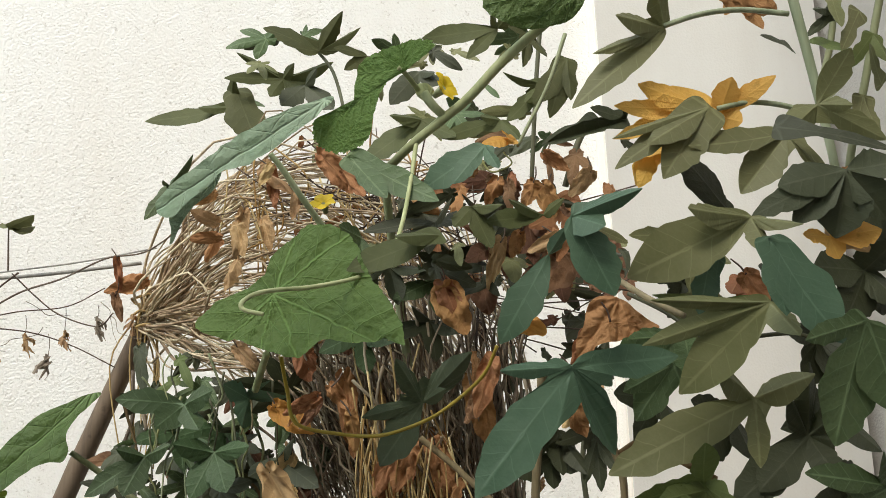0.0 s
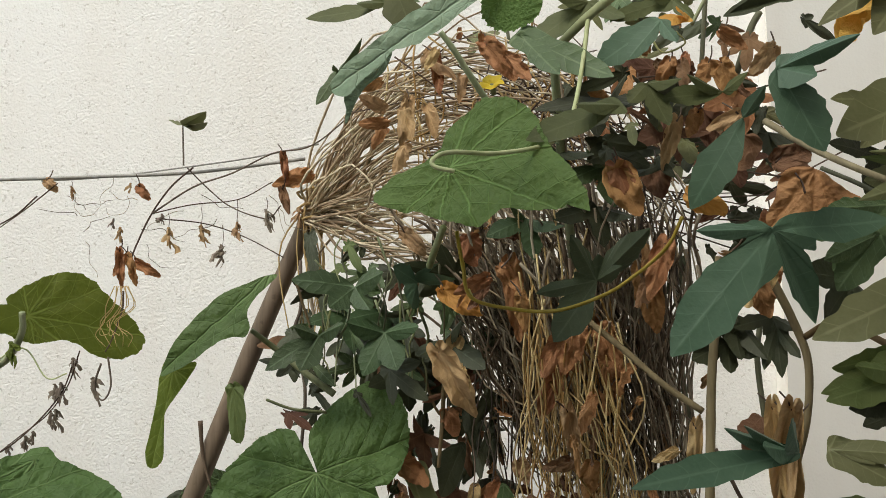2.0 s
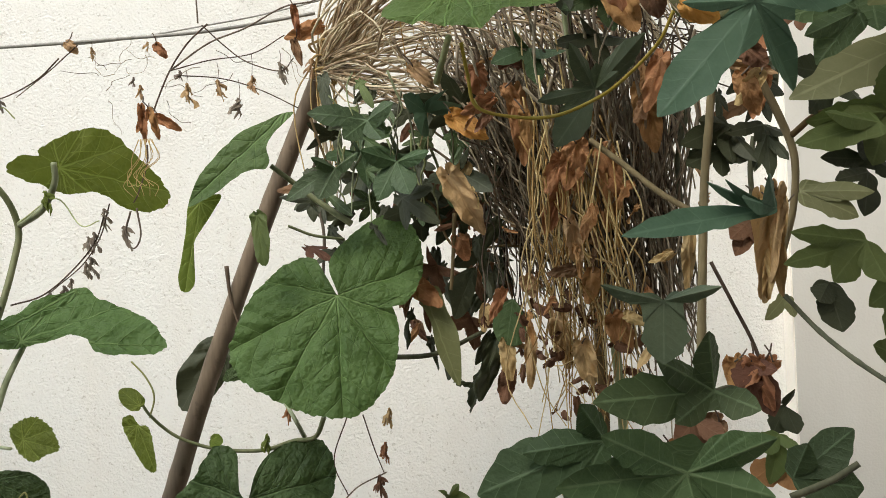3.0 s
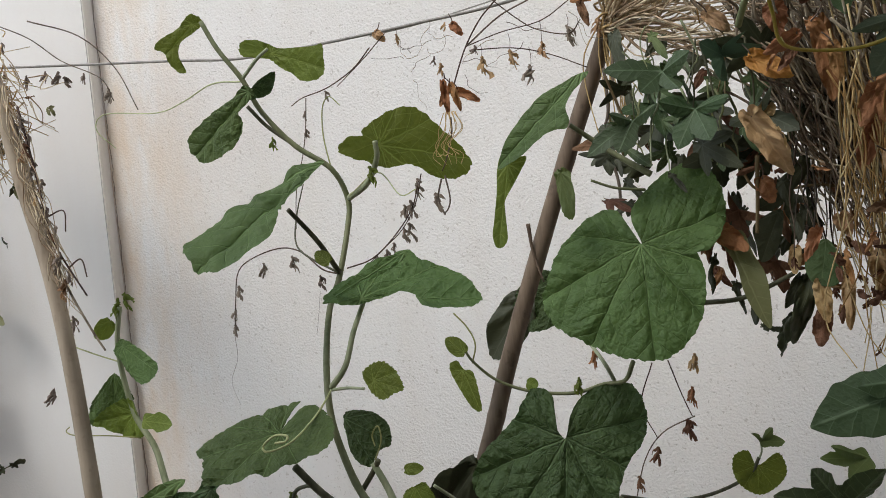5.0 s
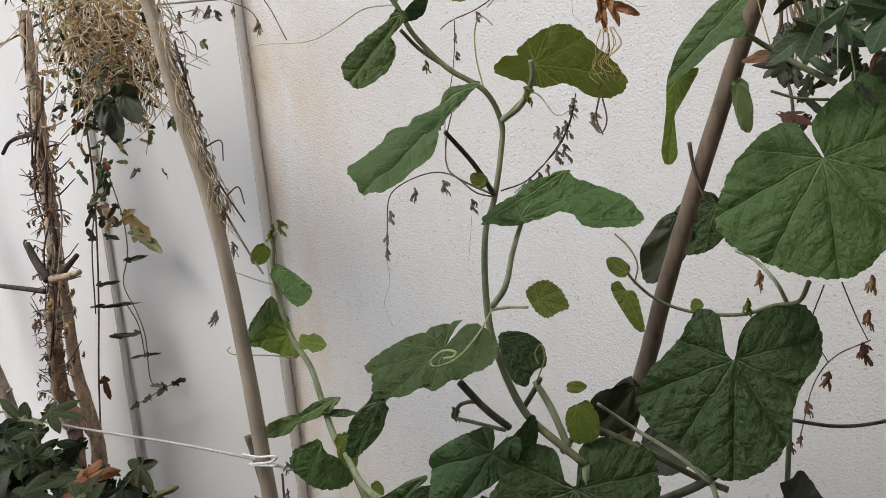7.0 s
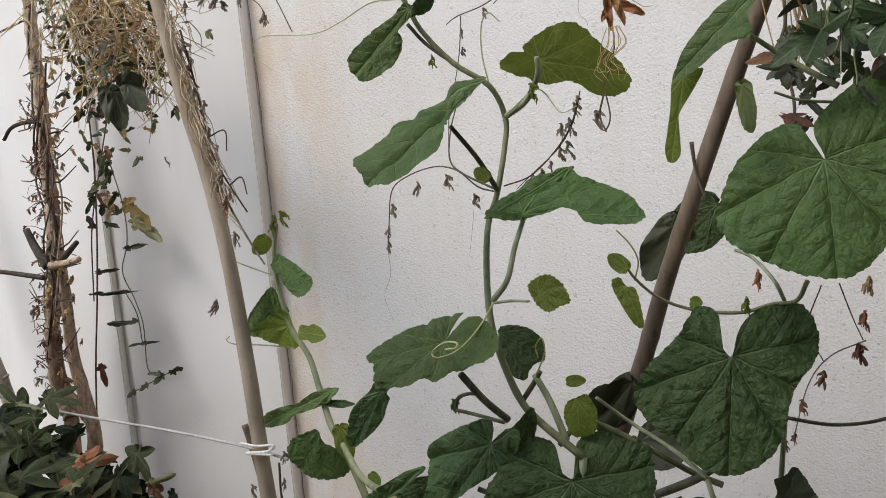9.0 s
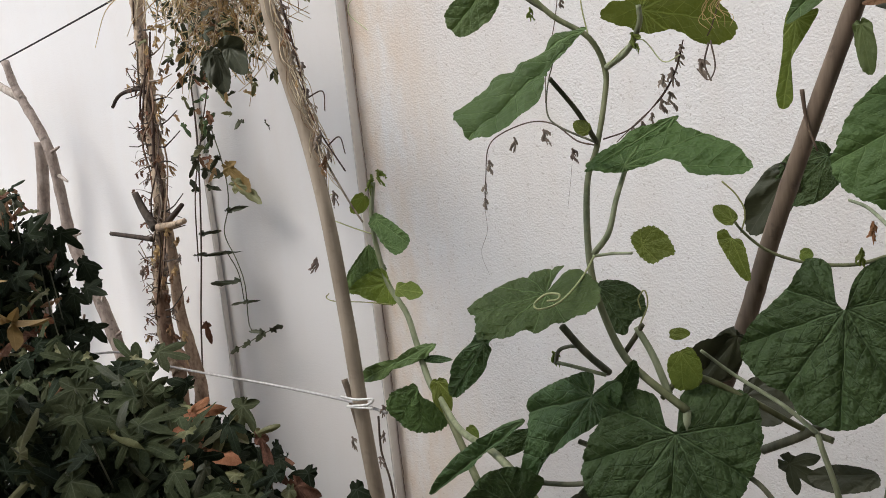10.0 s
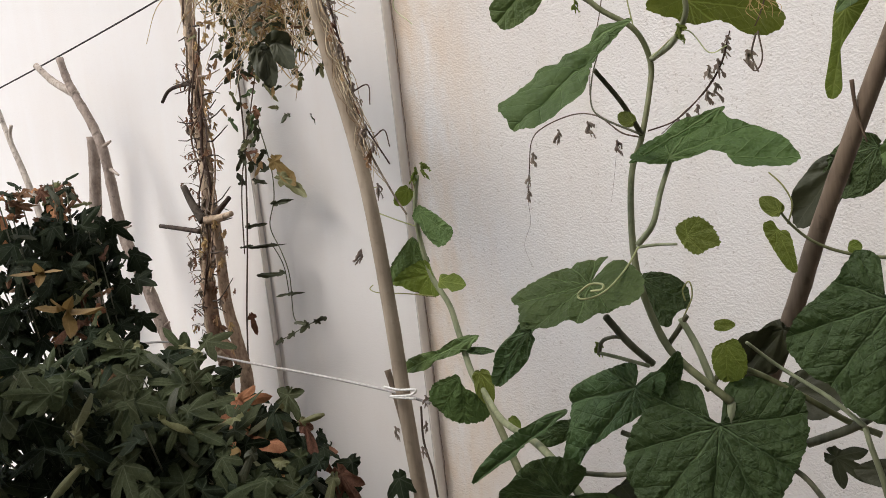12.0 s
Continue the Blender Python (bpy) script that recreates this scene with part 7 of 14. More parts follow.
withered(leaf(None, "lance", (0.121, 1.025, 1.194), (0.132, 1.023, 1.137), (-0.14, -0.99, 0.01), 0.031, TAN, crumple=0.25, name="withered_leaf"), "pale tan withered leaf hanging in the straw bundle")
withered(leaf(None, "lance", (-0.028, 1.071, 1.496), (0.021, 1.062, 1.460), (-0.20, -0.98, -0.03), 0.032, YELLOW, crumple=0.25, name="withered_leaf"), "yellow fading leaf caught in the straw bundle")
withered(leaf(None, "lance", (0.172, 0.985, 1.628), (0.199, 0.980, 1.570), (-0.31, -0.95, -0.07), 0.044, RUST, crumple=0.25, name="withered_leaf"), "curled rust-brown withered leaf caught in the straw bundle")
withered(leaf(None, "lance", (-0.236, 1.362, 1.702), (-0.300, 1.373, 1.684), (-0.08, -0.94, -0.32), 0.032, RUST, crumple=0.25, name="withered_leaf"), "curled rust-brown withered leaf caught in the straw bundle")
withered(leaf(None, "lance", (-0.278, 1.369, 1.734), (-0.271, 1.368, 1.682), (0.12, -0.99, 0.04), 0.015, RUST, crumple=0.25, name="withered_leaf"), "curled rust-brown withered leaf caught in the straw bundle")
withered(leaf(None, "lance", (-0.280, 1.370, 1.678), (-0.268, 1.367, 1.634), (0.07, -0.99, 0.07), 0.017, UMBER, crumple=0.25, name="withered_leaf"), "dark brown shrivelled leaf hanging below the straw bundle")
withered(leaf(None, "lance", (0.247, 0.972, 1.333), (0.240, 0.973, 1.252), (-0.28, -0.96, 0.01), 0.019, TAN, crumple=0.25, name="withered_leaf"), "pale tan withered leaf hanging in the straw bundle")
withered(leaf(None, "lance", (-0.090, 1.184, 1.272), (-0.051, 1.177, 1.238), (-0.07, -0.99, 0.13), 0.035, RUST, crumple=0.25, name="withered_leaf"), "curled rust-brown withered leaf caught in the straw bundle")
withered(leaf(None, "lance", (0.023, 1.164, 1.187), (-0.005, 1.169, 1.099), (-0.10, -0.99, -0.02), 0.030, DARK, crumple=0.25, name="withered_leaf"), "dark drooping leaf hanging below the straw bundle")
withered(leaf(None, "lance", (0.100, 1.099, 1.225), (0.115, 1.097, 1.149), (-0.12, -0.99, 0.01), 0.033, TAN, crumple=0.25, name="withered_leaf"), "pale tan withered leaf hanging in the straw bundle")
withered(leaf(None, "lance", (0.062, 1.106, 1.280), (0.072, 1.104, 1.249), (-0.09, -1.00, 0.03), 0.025, TAN, crumple=0.25, name="withered_leaf"), "pale tan withered leaf hanging in the straw bundle")
withered(leaf(None, "lance", (0.006, 1.116, 1.567), (0.012, 1.115, 1.525), (-0.08, -1.00, 0.01), 0.033, RUST, crumple=0.25, name="withered_leaf"), "curled rust-brown withered leaf caught in the straw bundle")
withered(leaf(None, "lance", (0.300, 0.841, 1.362), (0.279, 0.844, 1.243), (-0.36, -0.93, 0.04), 0.026, TAN, crumple=0.25, name="withered_leaf"), "pale tan withered leaf hanging in the straw bundle")
withered(leaf(None, "lance", (0.291, 0.863, 1.355), (0.295, 0.862, 1.247), (-0.36, -0.93, -0.01), 0.022, TAN, crumple=0.25, name="withered_leaf"), "pale tan withered leaf hanging in the straw bundle")
withered(leaf(None, "lance", (0.328, 0.937, 1.560), (0.310, 0.940, 1.496), (-0.29, -0.96, 0.03), 0.028, RUST, crumple=0.25, name="withered_leaf"), "curled rust-brown withered leaf caught in the straw bundle")
withered(leaf(None, "lance", (0.329, 0.937, 1.508), (0.315, 0.940, 1.453), (-0.31, -0.95, 0.04), 0.028, RUST, crumple=0.25, name="withered_leaf"), "curled rust-brown withered leaf caught in the straw bundle")
withered(leaf(None, "lance", (0.283, 0.935, 1.522), (0.343, 0.924, 1.504), (-0.23, -0.95, -0.22), 0.014, TAN, crumple=0.25, name="withered_leaf"), "pale tan withered leaf hanging in the straw bundle")
withered(leaf(None, "lance", (0.284, 0.945, 1.176), (0.300, 0.942, 1.114), (-0.28, -0.96, -0.03), 0.033, RUST, crumple=0.25, name="withered_leaf"), "curled rust-brown withered leaf caught in the straw bundle")
withered(leaf(None, "lance", (0.327, 0.937, 1.175), (0.289, 0.944, 1.143), (-0.31, -0.93, 0.18), 0.023, RUST, crumple=0.25, name="withered_leaf"), "curled rust-brown withered leaf caught in the straw bundle")
withered(leaf(None, "lance", (0.210, 0.928, 1.092), (0.232, 0.924, 1.047), (-0.15, -0.99, 0.01), 0.037, RUST, crumple=0.25, name="withered_leaf"), "curled rust-brown withered leaf caught in the straw bundle")
withered(leaf(None, "lance", (0.200, 0.919, 1.081), (0.218, 0.916, 1.056), (-0.12, -0.99, 0.04), 0.026, YELLOW, crumple=0.25, name="withered_leaf"), "yellow fading leaf caught in the straw bundle")
withered(leaf(None, "lance", (0.253, 0.920, 1.111), (0.203, 0.929, 1.085), (-0.28, -0.94, 0.22), 0.035, UMBER, crumple=0.25, name="withered_leaf"), "dark brown shrivelled leaf hanging below the straw bundle")
withered(leaf(None, "lance", (0.009, 1.166, 1.236), (0.004, 1.167, 1.200), (-0.06, -1.00, -0.02), 0.020, TAN, crumple=0.25, name="withered_leaf"), "pale tan withered leaf hanging in the straw bundle")
withered(leaf(None, "lance", (-0.026, 1.172, 1.338), (-0.012, 1.170, 1.301), (-0.04, -1.00, 0.05), 0.029, RUST, crumple=0.25, name="withered_leaf"), "curled rust-brown withered leaf caught in the straw bundle")
withered(leaf(None, "lance", (0.037, 1.161, 1.143), (0.027, 1.163, 1.095), (-0.11, -0.99, -0.01), 0.029, UMBER, crumple=0.25, name="withered_leaf"), "dark brown shrivelled leaf hanging below the straw bundle")
withered(leaf(None, "lance", (0.067, 1.125, 1.193), (0.064, 1.126, 1.123), (-0.11, -0.99, -0.00), 0.020, TAN, crumple=0.25, name="withered_leaf"), "pale tan withered leaf hanging in the straw bundle")
withered(leaf(None, "lance", (0.333, 1.058, 1.818), (0.365, 1.053, 1.791), (-0.35, -0.91, -0.22), 0.021, RUST, crumple=0.25, name="withered_leaf"), "curled rust-brown withered leaf caught in the straw bundle")
withered(leaf(None, "lance", (0.373, 1.000, 1.776), (0.342, 1.006, 1.744), (-0.14, -0.99, -0.04), 0.025, TAN, crumple=0.25, name="withered_leaf"), "pale tan withered leaf hanging in the straw bundle")
withered(leaf(None, "lance", (0.267, 1.070, 1.784), (0.250, 1.073, 1.742), (-0.14, -0.99, -0.01), 0.025, RUST, crumple=0.25, name="withered_leaf"), "curled rust-brown withered leaf caught in the straw bundle")
withered(leaf(None, "lance", (0.285, 1.067, 1.779), (0.280, 1.068, 1.744), (-0.22, -0.98, 0.01), 0.031, UMBER, crumple=0.25, name="withered_leaf"), "dark brown shrivelled leaf hanging below the straw bundle")
withered(leaf(None, "lance", (0.315, 1.061, 1.778), (0.298, 1.064, 1.743), (-0.16, -0.99, -0.01), 0.025, RUST, crumple=0.25, name="withered_leaf"), "curled rust-brown withered leaf caught in the straw bundle")
withered(leaf(None, "lance", (0.311, 1.011, 1.761), (0.326, 1.009, 1.716), (-0.35, -0.93, -0.06), 0.031, RUST, crumple=0.25, name="withered_leaf"), "curled rust-brown withered leaf caught in the straw bundle")
withered(leaf(None, "lance", (0.157, 1.089, 1.754), (0.194, 1.083, 1.737), (-0.25, -0.95, -0.17), 0.022, RUST, crumple=0.25, name="withered_leaf"), "curled rust-brown withered leaf caught in the straw bundle")
withered(leaf(None, "lance", (0.242, 0.973, 1.681), (0.223, 0.976, 1.621), (-0.18, -0.98, 0.00), 0.021, TAN, crumple=0.25, name="withered_leaf"), "pale tan withered leaf hanging in the straw bundle")
withered(leaf(None, "lance", (0.266, 0.969, 1.690), (0.254, 0.971, 1.659), (-0.19, -0.98, 0.01), 0.021, RUST, crumple=0.25, name="withered_leaf"), "curled rust-brown withered leaf caught in the straw bundle")
withered(leaf(None, "lance", (0.303, 0.942, 1.681), (0.266, 0.948, 1.663), (-0.13, -0.99, -0.10), 0.020, TAN, crumple=0.25, name="withered_leaf"), "pale tan withered leaf hanging in the straw bundle")
withered(leaf(None, "lance", (0.172, 0.985, 1.632), (0.196, 0.981, 1.574), (-0.22, -0.98, -0.02), 0.032, RUST, crumple=0.25, name="withered_leaf"), "curled rust-brown withered leaf caught in the straw bundle")
withered(leaf(None, "lance", (0.238, 0.923, 1.587), (0.278, 0.916, 1.563), (-0.23, -0.97, -0.10), 0.030, YELLOW, crumple=0.25, name="withered_leaf"), "yellow fading leaf caught in the straw bundle")
withered(leaf(None, "lance", (0.268, 0.917, 1.624), (0.245, 0.922, 1.603), (-0.16, -0.99, -0.02), 0.026, YELLOW, crumple=0.25, name="withered_leaf"), "yellow fading leaf caught in the straw bundle")
withered(leaf(None, "lance", (0.041, 1.161, 1.841), (0.083, 1.153, 1.785), (-0.23, -0.97, -0.04), 0.035, RUST, crumple=0.25, name="withered_leaf"), "curled rust-brown withered leaf caught in the straw bundle")
withered(leaf(None, "lance", (-0.033, 1.123, 1.814), (-0.027, 1.122, 1.755), (0.00, -1.00, 0.02), 0.019, RUST, crumple=0.25, name="withered_leaf"), "curled rust-brown withered leaf caught in the straw bundle")
withered(leaf(None, "lance", (-0.070, 1.129, 1.753), (-0.082, 1.131, 1.688), (0.09, -0.99, -0.05), 0.023, TAN, crumple=0.25, name="withered_leaf"), "pale tan withered leaf hanging in the straw bundle")
withered(leaf(None, "lance", (0.499, 0.704, 1.651), (0.528, 0.699, 1.614), (-0.49, -0.83, -0.28), 0.033, TAN, crumple=0.25, name="withered_leaf"), "pale tan withered leaf hanging in the straw bundle")
withered(leaf(None, "lance", (0.449, 0.784, 1.610), (0.471, 0.780, 1.577), (-0.45, -0.87, -0.20), 0.025, RUST, crumple=0.25, name="withered_leaf"), "curled rust-brown withered leaf caught in the straw bundle")
withered(leaf(None, "lance", (0.463, 0.781, 1.915), (0.515, 0.772, 1.893), (-0.35, -0.81, -0.47), 0.033, RUST, crumple=0.25, name="withered_leaf"), "curled rust-brown withered leaf caught in the straw bundle")
withered(leaf(None, "lance", (0.356, 0.780, 1.739), (0.341, 0.783, 1.699), (-0.30, -0.95, 0.05), 0.029, YELLOW, crumple=0.25, name="withered_leaf"), "yellow fading leaf caught in the straw bundle")
withered(leaf(None, "lance", (0.224, 0.976, 1.539), (0.201, 0.980, 1.472), (-0.21, -0.98, 0.01), 0.029, RUST, crumple=0.25, name="withered_leaf"), "curled rust-brown withered leaf caught in the straw bundle")
withered(leaf(None, "lance", (0.020, 1.012, 1.506), (-0.019, 1.019, 1.488), (-0.15, -0.99, -0.06), 0.021, RUST, crumple=0.25, name="withered_leaf"), "curled rust-brown withered leaf caught in the straw bundle")
withered(leaf(None, "lance", (0.037, 1.009, 1.518), (0.056, 1.006, 1.491), (-0.09, -0.99, 0.06), 0.020, RUST, crumple=0.25, name="withered_leaf"), "curled rust-brown withered leaf caught in the straw bundle")
withered(leaf(None, "lance", (0.059, 1.005, 1.485), (0.064, 1.004, 1.439), (-0.06, -1.00, 0.01), 0.020, RUST, crumple=0.25, name="withered_leaf"), "curled rust-brown withered leaf caught in the straw bundle")
withered(leaf(None, "lance", (-0.011, 1.119, 1.437), (-0.033, 1.123, 1.400), (-0.06, -1.00, -0.07), 0.026, TAN, crumple=0.25, name="withered_leaf"), "pale tan withered leaf hanging in the straw bundle")
withered(leaf(None, "lance", (0.283, 0.864, 1.520), (0.305, 0.860, 1.501), (-0.24, -0.97, -0.08), 0.027, UMBER, crumple=0.25, name="withered_leaf"), "dark brown shrivelled leaf hanging below the straw bundle")
withered(leaf(None, "lance", (0.285, 0.884, 1.496), (0.302, 0.881, 1.448), (-0.29, -0.96, -0.04), 0.028, RUST, crumple=0.25, name="withered_leaf"), "curled rust-brown withered leaf caught in the straw bundle")
withered(leaf(None, "lance", (0.303, 0.881, 1.496), (0.276, 0.885, 1.461), (-0.27, -0.96, 0.08), 0.022, TAN, crumple=0.25, name="withered_leaf"), "pale tan withered leaf hanging in the straw bundle")
withered(leaf(None, "lance", (0.129, 1.044, 1.450), (0.113, 1.046, 1.385), (-0.14, -0.99, -0.01), 0.037, RUST, crumple=0.25, name="withered_leaf"), "curled rust-brown withered leaf caught in the straw bundle")
withered(leaf(None, "lance", (0.167, 1.067, 1.441), (0.185, 1.064, 1.378), (-0.14, -0.99, 0.01), 0.036, RUST, crumple=0.25, name="withered_leaf"), "curled rust-brown withered leaf caught in the straw bundle")
withered(leaf(None, "lance", (0.108, 1.047, 1.431), (0.086, 1.051, 1.386), (-0.14, -0.99, -0.02), 0.027, RUST, crumple=0.25, name="withered_leaf"), "curled rust-brown withered leaf caught in the straw bundle")
withered(leaf(None, "lance", (-0.078, 1.131, 1.576), (-0.049, 1.126, 1.542), (-0.07, -0.99, 0.09), 0.024, TAN, crumple=0.25, name="withered_leaf"), "pale tan withered leaf hanging in the straw bundle")
withered(leaf(None, "lance", (0.334, 1.007, 1.671), (0.302, 1.013, 1.623), (-0.20, -0.98, 0.02), 0.058, UMBER, crumple=0.25, name="withered_leaf"), "dark brown shrivelled leaf hanging below the straw bundle")
withered(leaf(None, "lance", (0.349, 0.954, 1.628), (0.390, 0.947, 1.639), (-0.15, -0.99, -0.07), 0.036, UMBER, crumple=0.25, name="withered_leaf"), "dark brown shrivelled leaf hanging below the straw bundle")
withered(leaf(None, "lance", (0.227, 1.026, 1.640), (0.238, 1.024, 1.597), (-0.25, -0.97, -0.02), 0.038, UMBER, crumple=0.25, name="withered_leaf"), "dark brown shrivelled leaf hanging below the straw bundle")
withered(cut_leaf(None, (0.317, 0.797, 1.590), (0.273, 0.805, 1.534), (-0.25, -0.97, 0.06), (-0.09, 0.36), ((-142, 0.42), (-119, 0.66), (-106, 0.42), (-65, 0.29), (-8, 0.36), (4, 0.67), (21, 0.58), (45, 0.38), (101, 0.39), (132, 0.39), (171, 0.37)), RUST, pucker=0.05, name="withered_leaf"), "broad crumpled rust-brown leaf hanging beside the bundle")


# ---- dried twigs and seed heads hung on the wire ----

twigs = thing("dried_vine", (-0.440, 1.398, 1.721), "dried leafless vine with withered flower heads on the wire", "dry vine")
stalk(twigs, "twig", [(-0.430, 1.396, 1.722), (-0.468, 1.402, 1.691), (-0.501, 1.408, 1.648), (-0.524, 1.412, 1.603), (-0.538, 1.415, 1.570)], 0.0015, 0.0015, TWIG)
stalk(twigs, "twig", [(-0.501, 1.408, 1.648), (-0.430, 1.396, 1.689), (-0.363, 1.384, 1.709), (-0.295, 1.372, 1.738), (-0.229, 1.360, 1.748), (-0.153, 1.347, 1.804)], 0.0016, 0.0012, TWIG)
stalk(twigs, "twig", [(-0.440, 1.398, 1.721), (-0.401, 1.391, 1.682), (-0.363, 1.384, 1.652), (-0.306, 1.374, 1.632), (-0.282, 1.370, 1.652)], 0.0012, 0.0010, TWIG)
stalk(twigs, "twig", [(-0.501, 1.408, 1.648), (-0.431, 1.396, 1.660), (-0.353, 1.382, 1.665), (-0.296, 1.372, 1.691)], 0.0011, 0.0009, TWIG)
stalk(twigs, "twig", [(-0.494, 1.407, 1.640), (-0.411, 1.393, 1.628), (-0.344, 1.381, 1.604), (-0.278, 1.369, 1.568)], 0.0011, 0.0009, TWIG)
stalk(twigs, "twig", [(-0.669, 1.438, 1.707), (-0.700, 1.443, 1.684), (-0.730, 1.449, 1.663), (-0.791, 1.460, 1.625)], 0.0012, 0.0009, TWIG)
stalk(twigs, "twig", [(-0.450, 1.410, 1.728), (-0.451, 1.410, 1.764), (-0.452, 1.410, 1.798)], 0.0015, 0.0012, TWIG)
palm(twigs, (-0.452, 1.410, 1.797), ((-0.464, 1.368, 1.795, 0.012), (-0.403, 1.365, 1.808, 0.029), (-0.399, 1.366, 1.788, 0.021),), OLIVE)
husk(twigs, (-0.644, 1.434, 1.701), 0.023, TAN, "dried_flower", 21)
husk(twigs, (-0.539, 1.415, 1.701), 0.018, TAN, "dried_flower", 22)
husk(twigs, (-0.472, 1.403, 1.624), 0.038, TAN, "dried_flower", 23)
husk(twigs, (-0.416, 1.393, 1.626), 0.034, TAN, "dried_flower", 24)
husk(twigs, (-0.356, 1.383, 1.628), 0.032, TAN, "dried_flower", 25)
husk(twigs, (-0.380, 1.387, 1.589), 0.032, HUSK, "dried_flower", 26)
husk(twigs, (-0.306, 1.374, 1.647), 0.035, HUSK, "dried_flower", 27)
husk(twigs, (-0.568, 1.420, 1.643), 0.019, HUSK, "dried_flower", 28)
husk(twigs, (-0.556, 1.418, 1.628), 0.025, TAN, "dried_flower", 29)
husk(twigs, (-0.635, 1.432, 1.408), 0.027, HUSK, "dried_flower", 30)
husk(twigs, (-0.665, 1.437, 1.372), 0.030, HUSK, "dried_flower", 31)
husk(twigs, (-0.672, 1.438, 1.329), 0.030, HUSK, "dried_flower", 32)
husk(twigs, (-0.716, 1.446, 1.288), 0.027, HUSK, "dried_flower", 33)
husk(twigs, (-0.484, 1.405, 1.647), 0.020, HUSK, "dried_flower", 34)
husk(twigs, (-0.252, 1.364, 1.648), 0.030, TAN, "dried_flower", 35)
stalk(twigs, "thread", [(-0.472, 1.403, 1.648), (-0.470, 1.403, 1.636), (-0.472, 1.403, 1.621)], 0.0006, 0.0006, TWIG, steps=3, sides=4)
stalk(twigs, "thread", [(-0.416, 1.393, 1.655), (-0.414, 1.393, 1.640), (-0.416, 1.393, 1.623)], 0.0006, 0.0006, TWIG, steps=3, sides=4)
stalk(twigs, "thread", [(-0.355, 1.383, 1.666), (-0.354, 1.382, 1.647), (-0.356, 1.383, 1.624)], 0.0006, 0.0006, TWIG, steps=3, sides=4)
stalk(twigs, "thread", [(-0.380, 1.387, 1.624), (-0.378, 1.387, 1.607), (-0.380, 1.387, 1.585)], 0.0006, 0.0006, TWIG, steps=3, sides=4)
stalk(twigs, "thread", [(-0.306, 1.374, 1.666), (-0.304, 1.374, 1.656), (-0.306, 1.374, 1.643)], 0.0006, 0.0006, TWIG, steps=3, sides=4)
stalk(twigs, "thread", [(-0.644, 1.434, 1.710), (-0.642, 1.433, 1.705), (-0.644, 1.434, 1.697)], 0.0006, 0.0006, TWIG, steps=3, sides=4)
withered(leaf(None, "lance", (-0.549, 1.396, 1.584), (-0.543, 1.395, 1.520), (0.32, -0.95, 0.05), 0.017, RUST, crumple=0.3, name="withered_leaf"), "curled rust-brown withered leaf caught in the straw bundle")
withered(leaf(None, "lance", (-0.521, 1.392, 1.567), (-0.475, 1.384, 1.540), (-0.10, -0.99, 0.12), 0.020, RUST, crumple=0.3, name="withered_leaf"), "curled rust-brown withered leaf caught in the straw bundle")
withered(leaf(None, "lance", (-0.529, 1.383, 1.575), (-0.513, 1.380, 1.522), (0.25, -0.96, 0.13), 0.016, RUST, crumple=0.35, name="withered_leaf"), "curled rust-brown withered leaf caught in the straw bundle")
withered(leaf(None, "lance", (-0.545, 1.406, 1.574), (-0.566, 1.410, 1.542), (0.24, -0.93, -0.27), 0.016, RUST, crumple=0.3, name="withered_leaf"), "curled rust-brown withered leaf caught in the straw bundle")
withered(leaf(None, "lance", (-0.524, 1.412, 1.694), (-0.504, 1.409, 1.669), (0.03, -0.99, 0.16), 0.019, RUST, crumple=0.3, name="withered_leaf"), "curled rust-brown withered leaf caught in the straw bundle")
withered(leaf(None, "lance", (-0.690, 1.442, 1.713), (-0.669, 1.438, 1.692), (0.02, -0.98, 0.20), 0.021, TAN, crumple=0.3, name="withered_leaf"), "pale tan withered leaf hanging in the straw bundle")
withered(leaf(None, "lance", (0.317, 0.877, 1.349), (0.286, 0.856, 1.240), (-0.30, -0.95, 0.05), 0.023, TAN, crumple=0.25, name="withered_leaf"), "long tan withered leaf hanging from the climber")
withered(leaf(None, "lance", (0.308, 0.877, 1.349), (0.309, 0.857, 1.249), (-0.30, -0.95, 0.05), 0.019, TAN, crumple=0.25, name="withered_leaf"), "long tan withered leaf hanging from the climber")
withered(leaf(None, "lance", (0.293, 0.877, 1.185), (0.258, 0.856, 1.160), (-0.30, -0.95, 0.05), 0.021, RUST, crumple=0.25, name="withered_leaf"), "curled rust-brown withered leaf caught in the climber")
withered(leaf(None, "lance", (0.278, 0.876, 1.186), (0.296, 0.857, 1.130), (-0.30, -0.95, 0.05), 0.024, RUST, crumple=0.25, name="withered_leaf"), "curled rust-brown withered leaf caught in the climber")
stalk(twigs, "twig", [(-0.537, 1.384, 1.520), (-0.539, 1.385, 1.488), (-0.556, 1.388, 1.442), (-0.566, 1.389, 1.424)], 0.0016, 0.0010, TWIG)
stalk(twigs, "stamen", [(-0.544, 1.365, 1.527), (-0.558, 1.368, 1.496), (-0.560, 1.368, 1.471), (-0.575, 1.371, 1.451), (-0.558, 1.368, 1.432)], 0.0010, 0.0005, STRAW_GOLD, steps=4, sides=4)
stalk(twigs, "stamen", [(-0.541, 1.365, 1.527), (-0.544, 1.365, 1.495), (-0.563, 1.369, 1.471), (-0.567, 1.369, 1.451), (-0.553, 1.367, 1.452)], 0.0010, 0.0005, STRAW_GOLD, steps=4, sides=4)
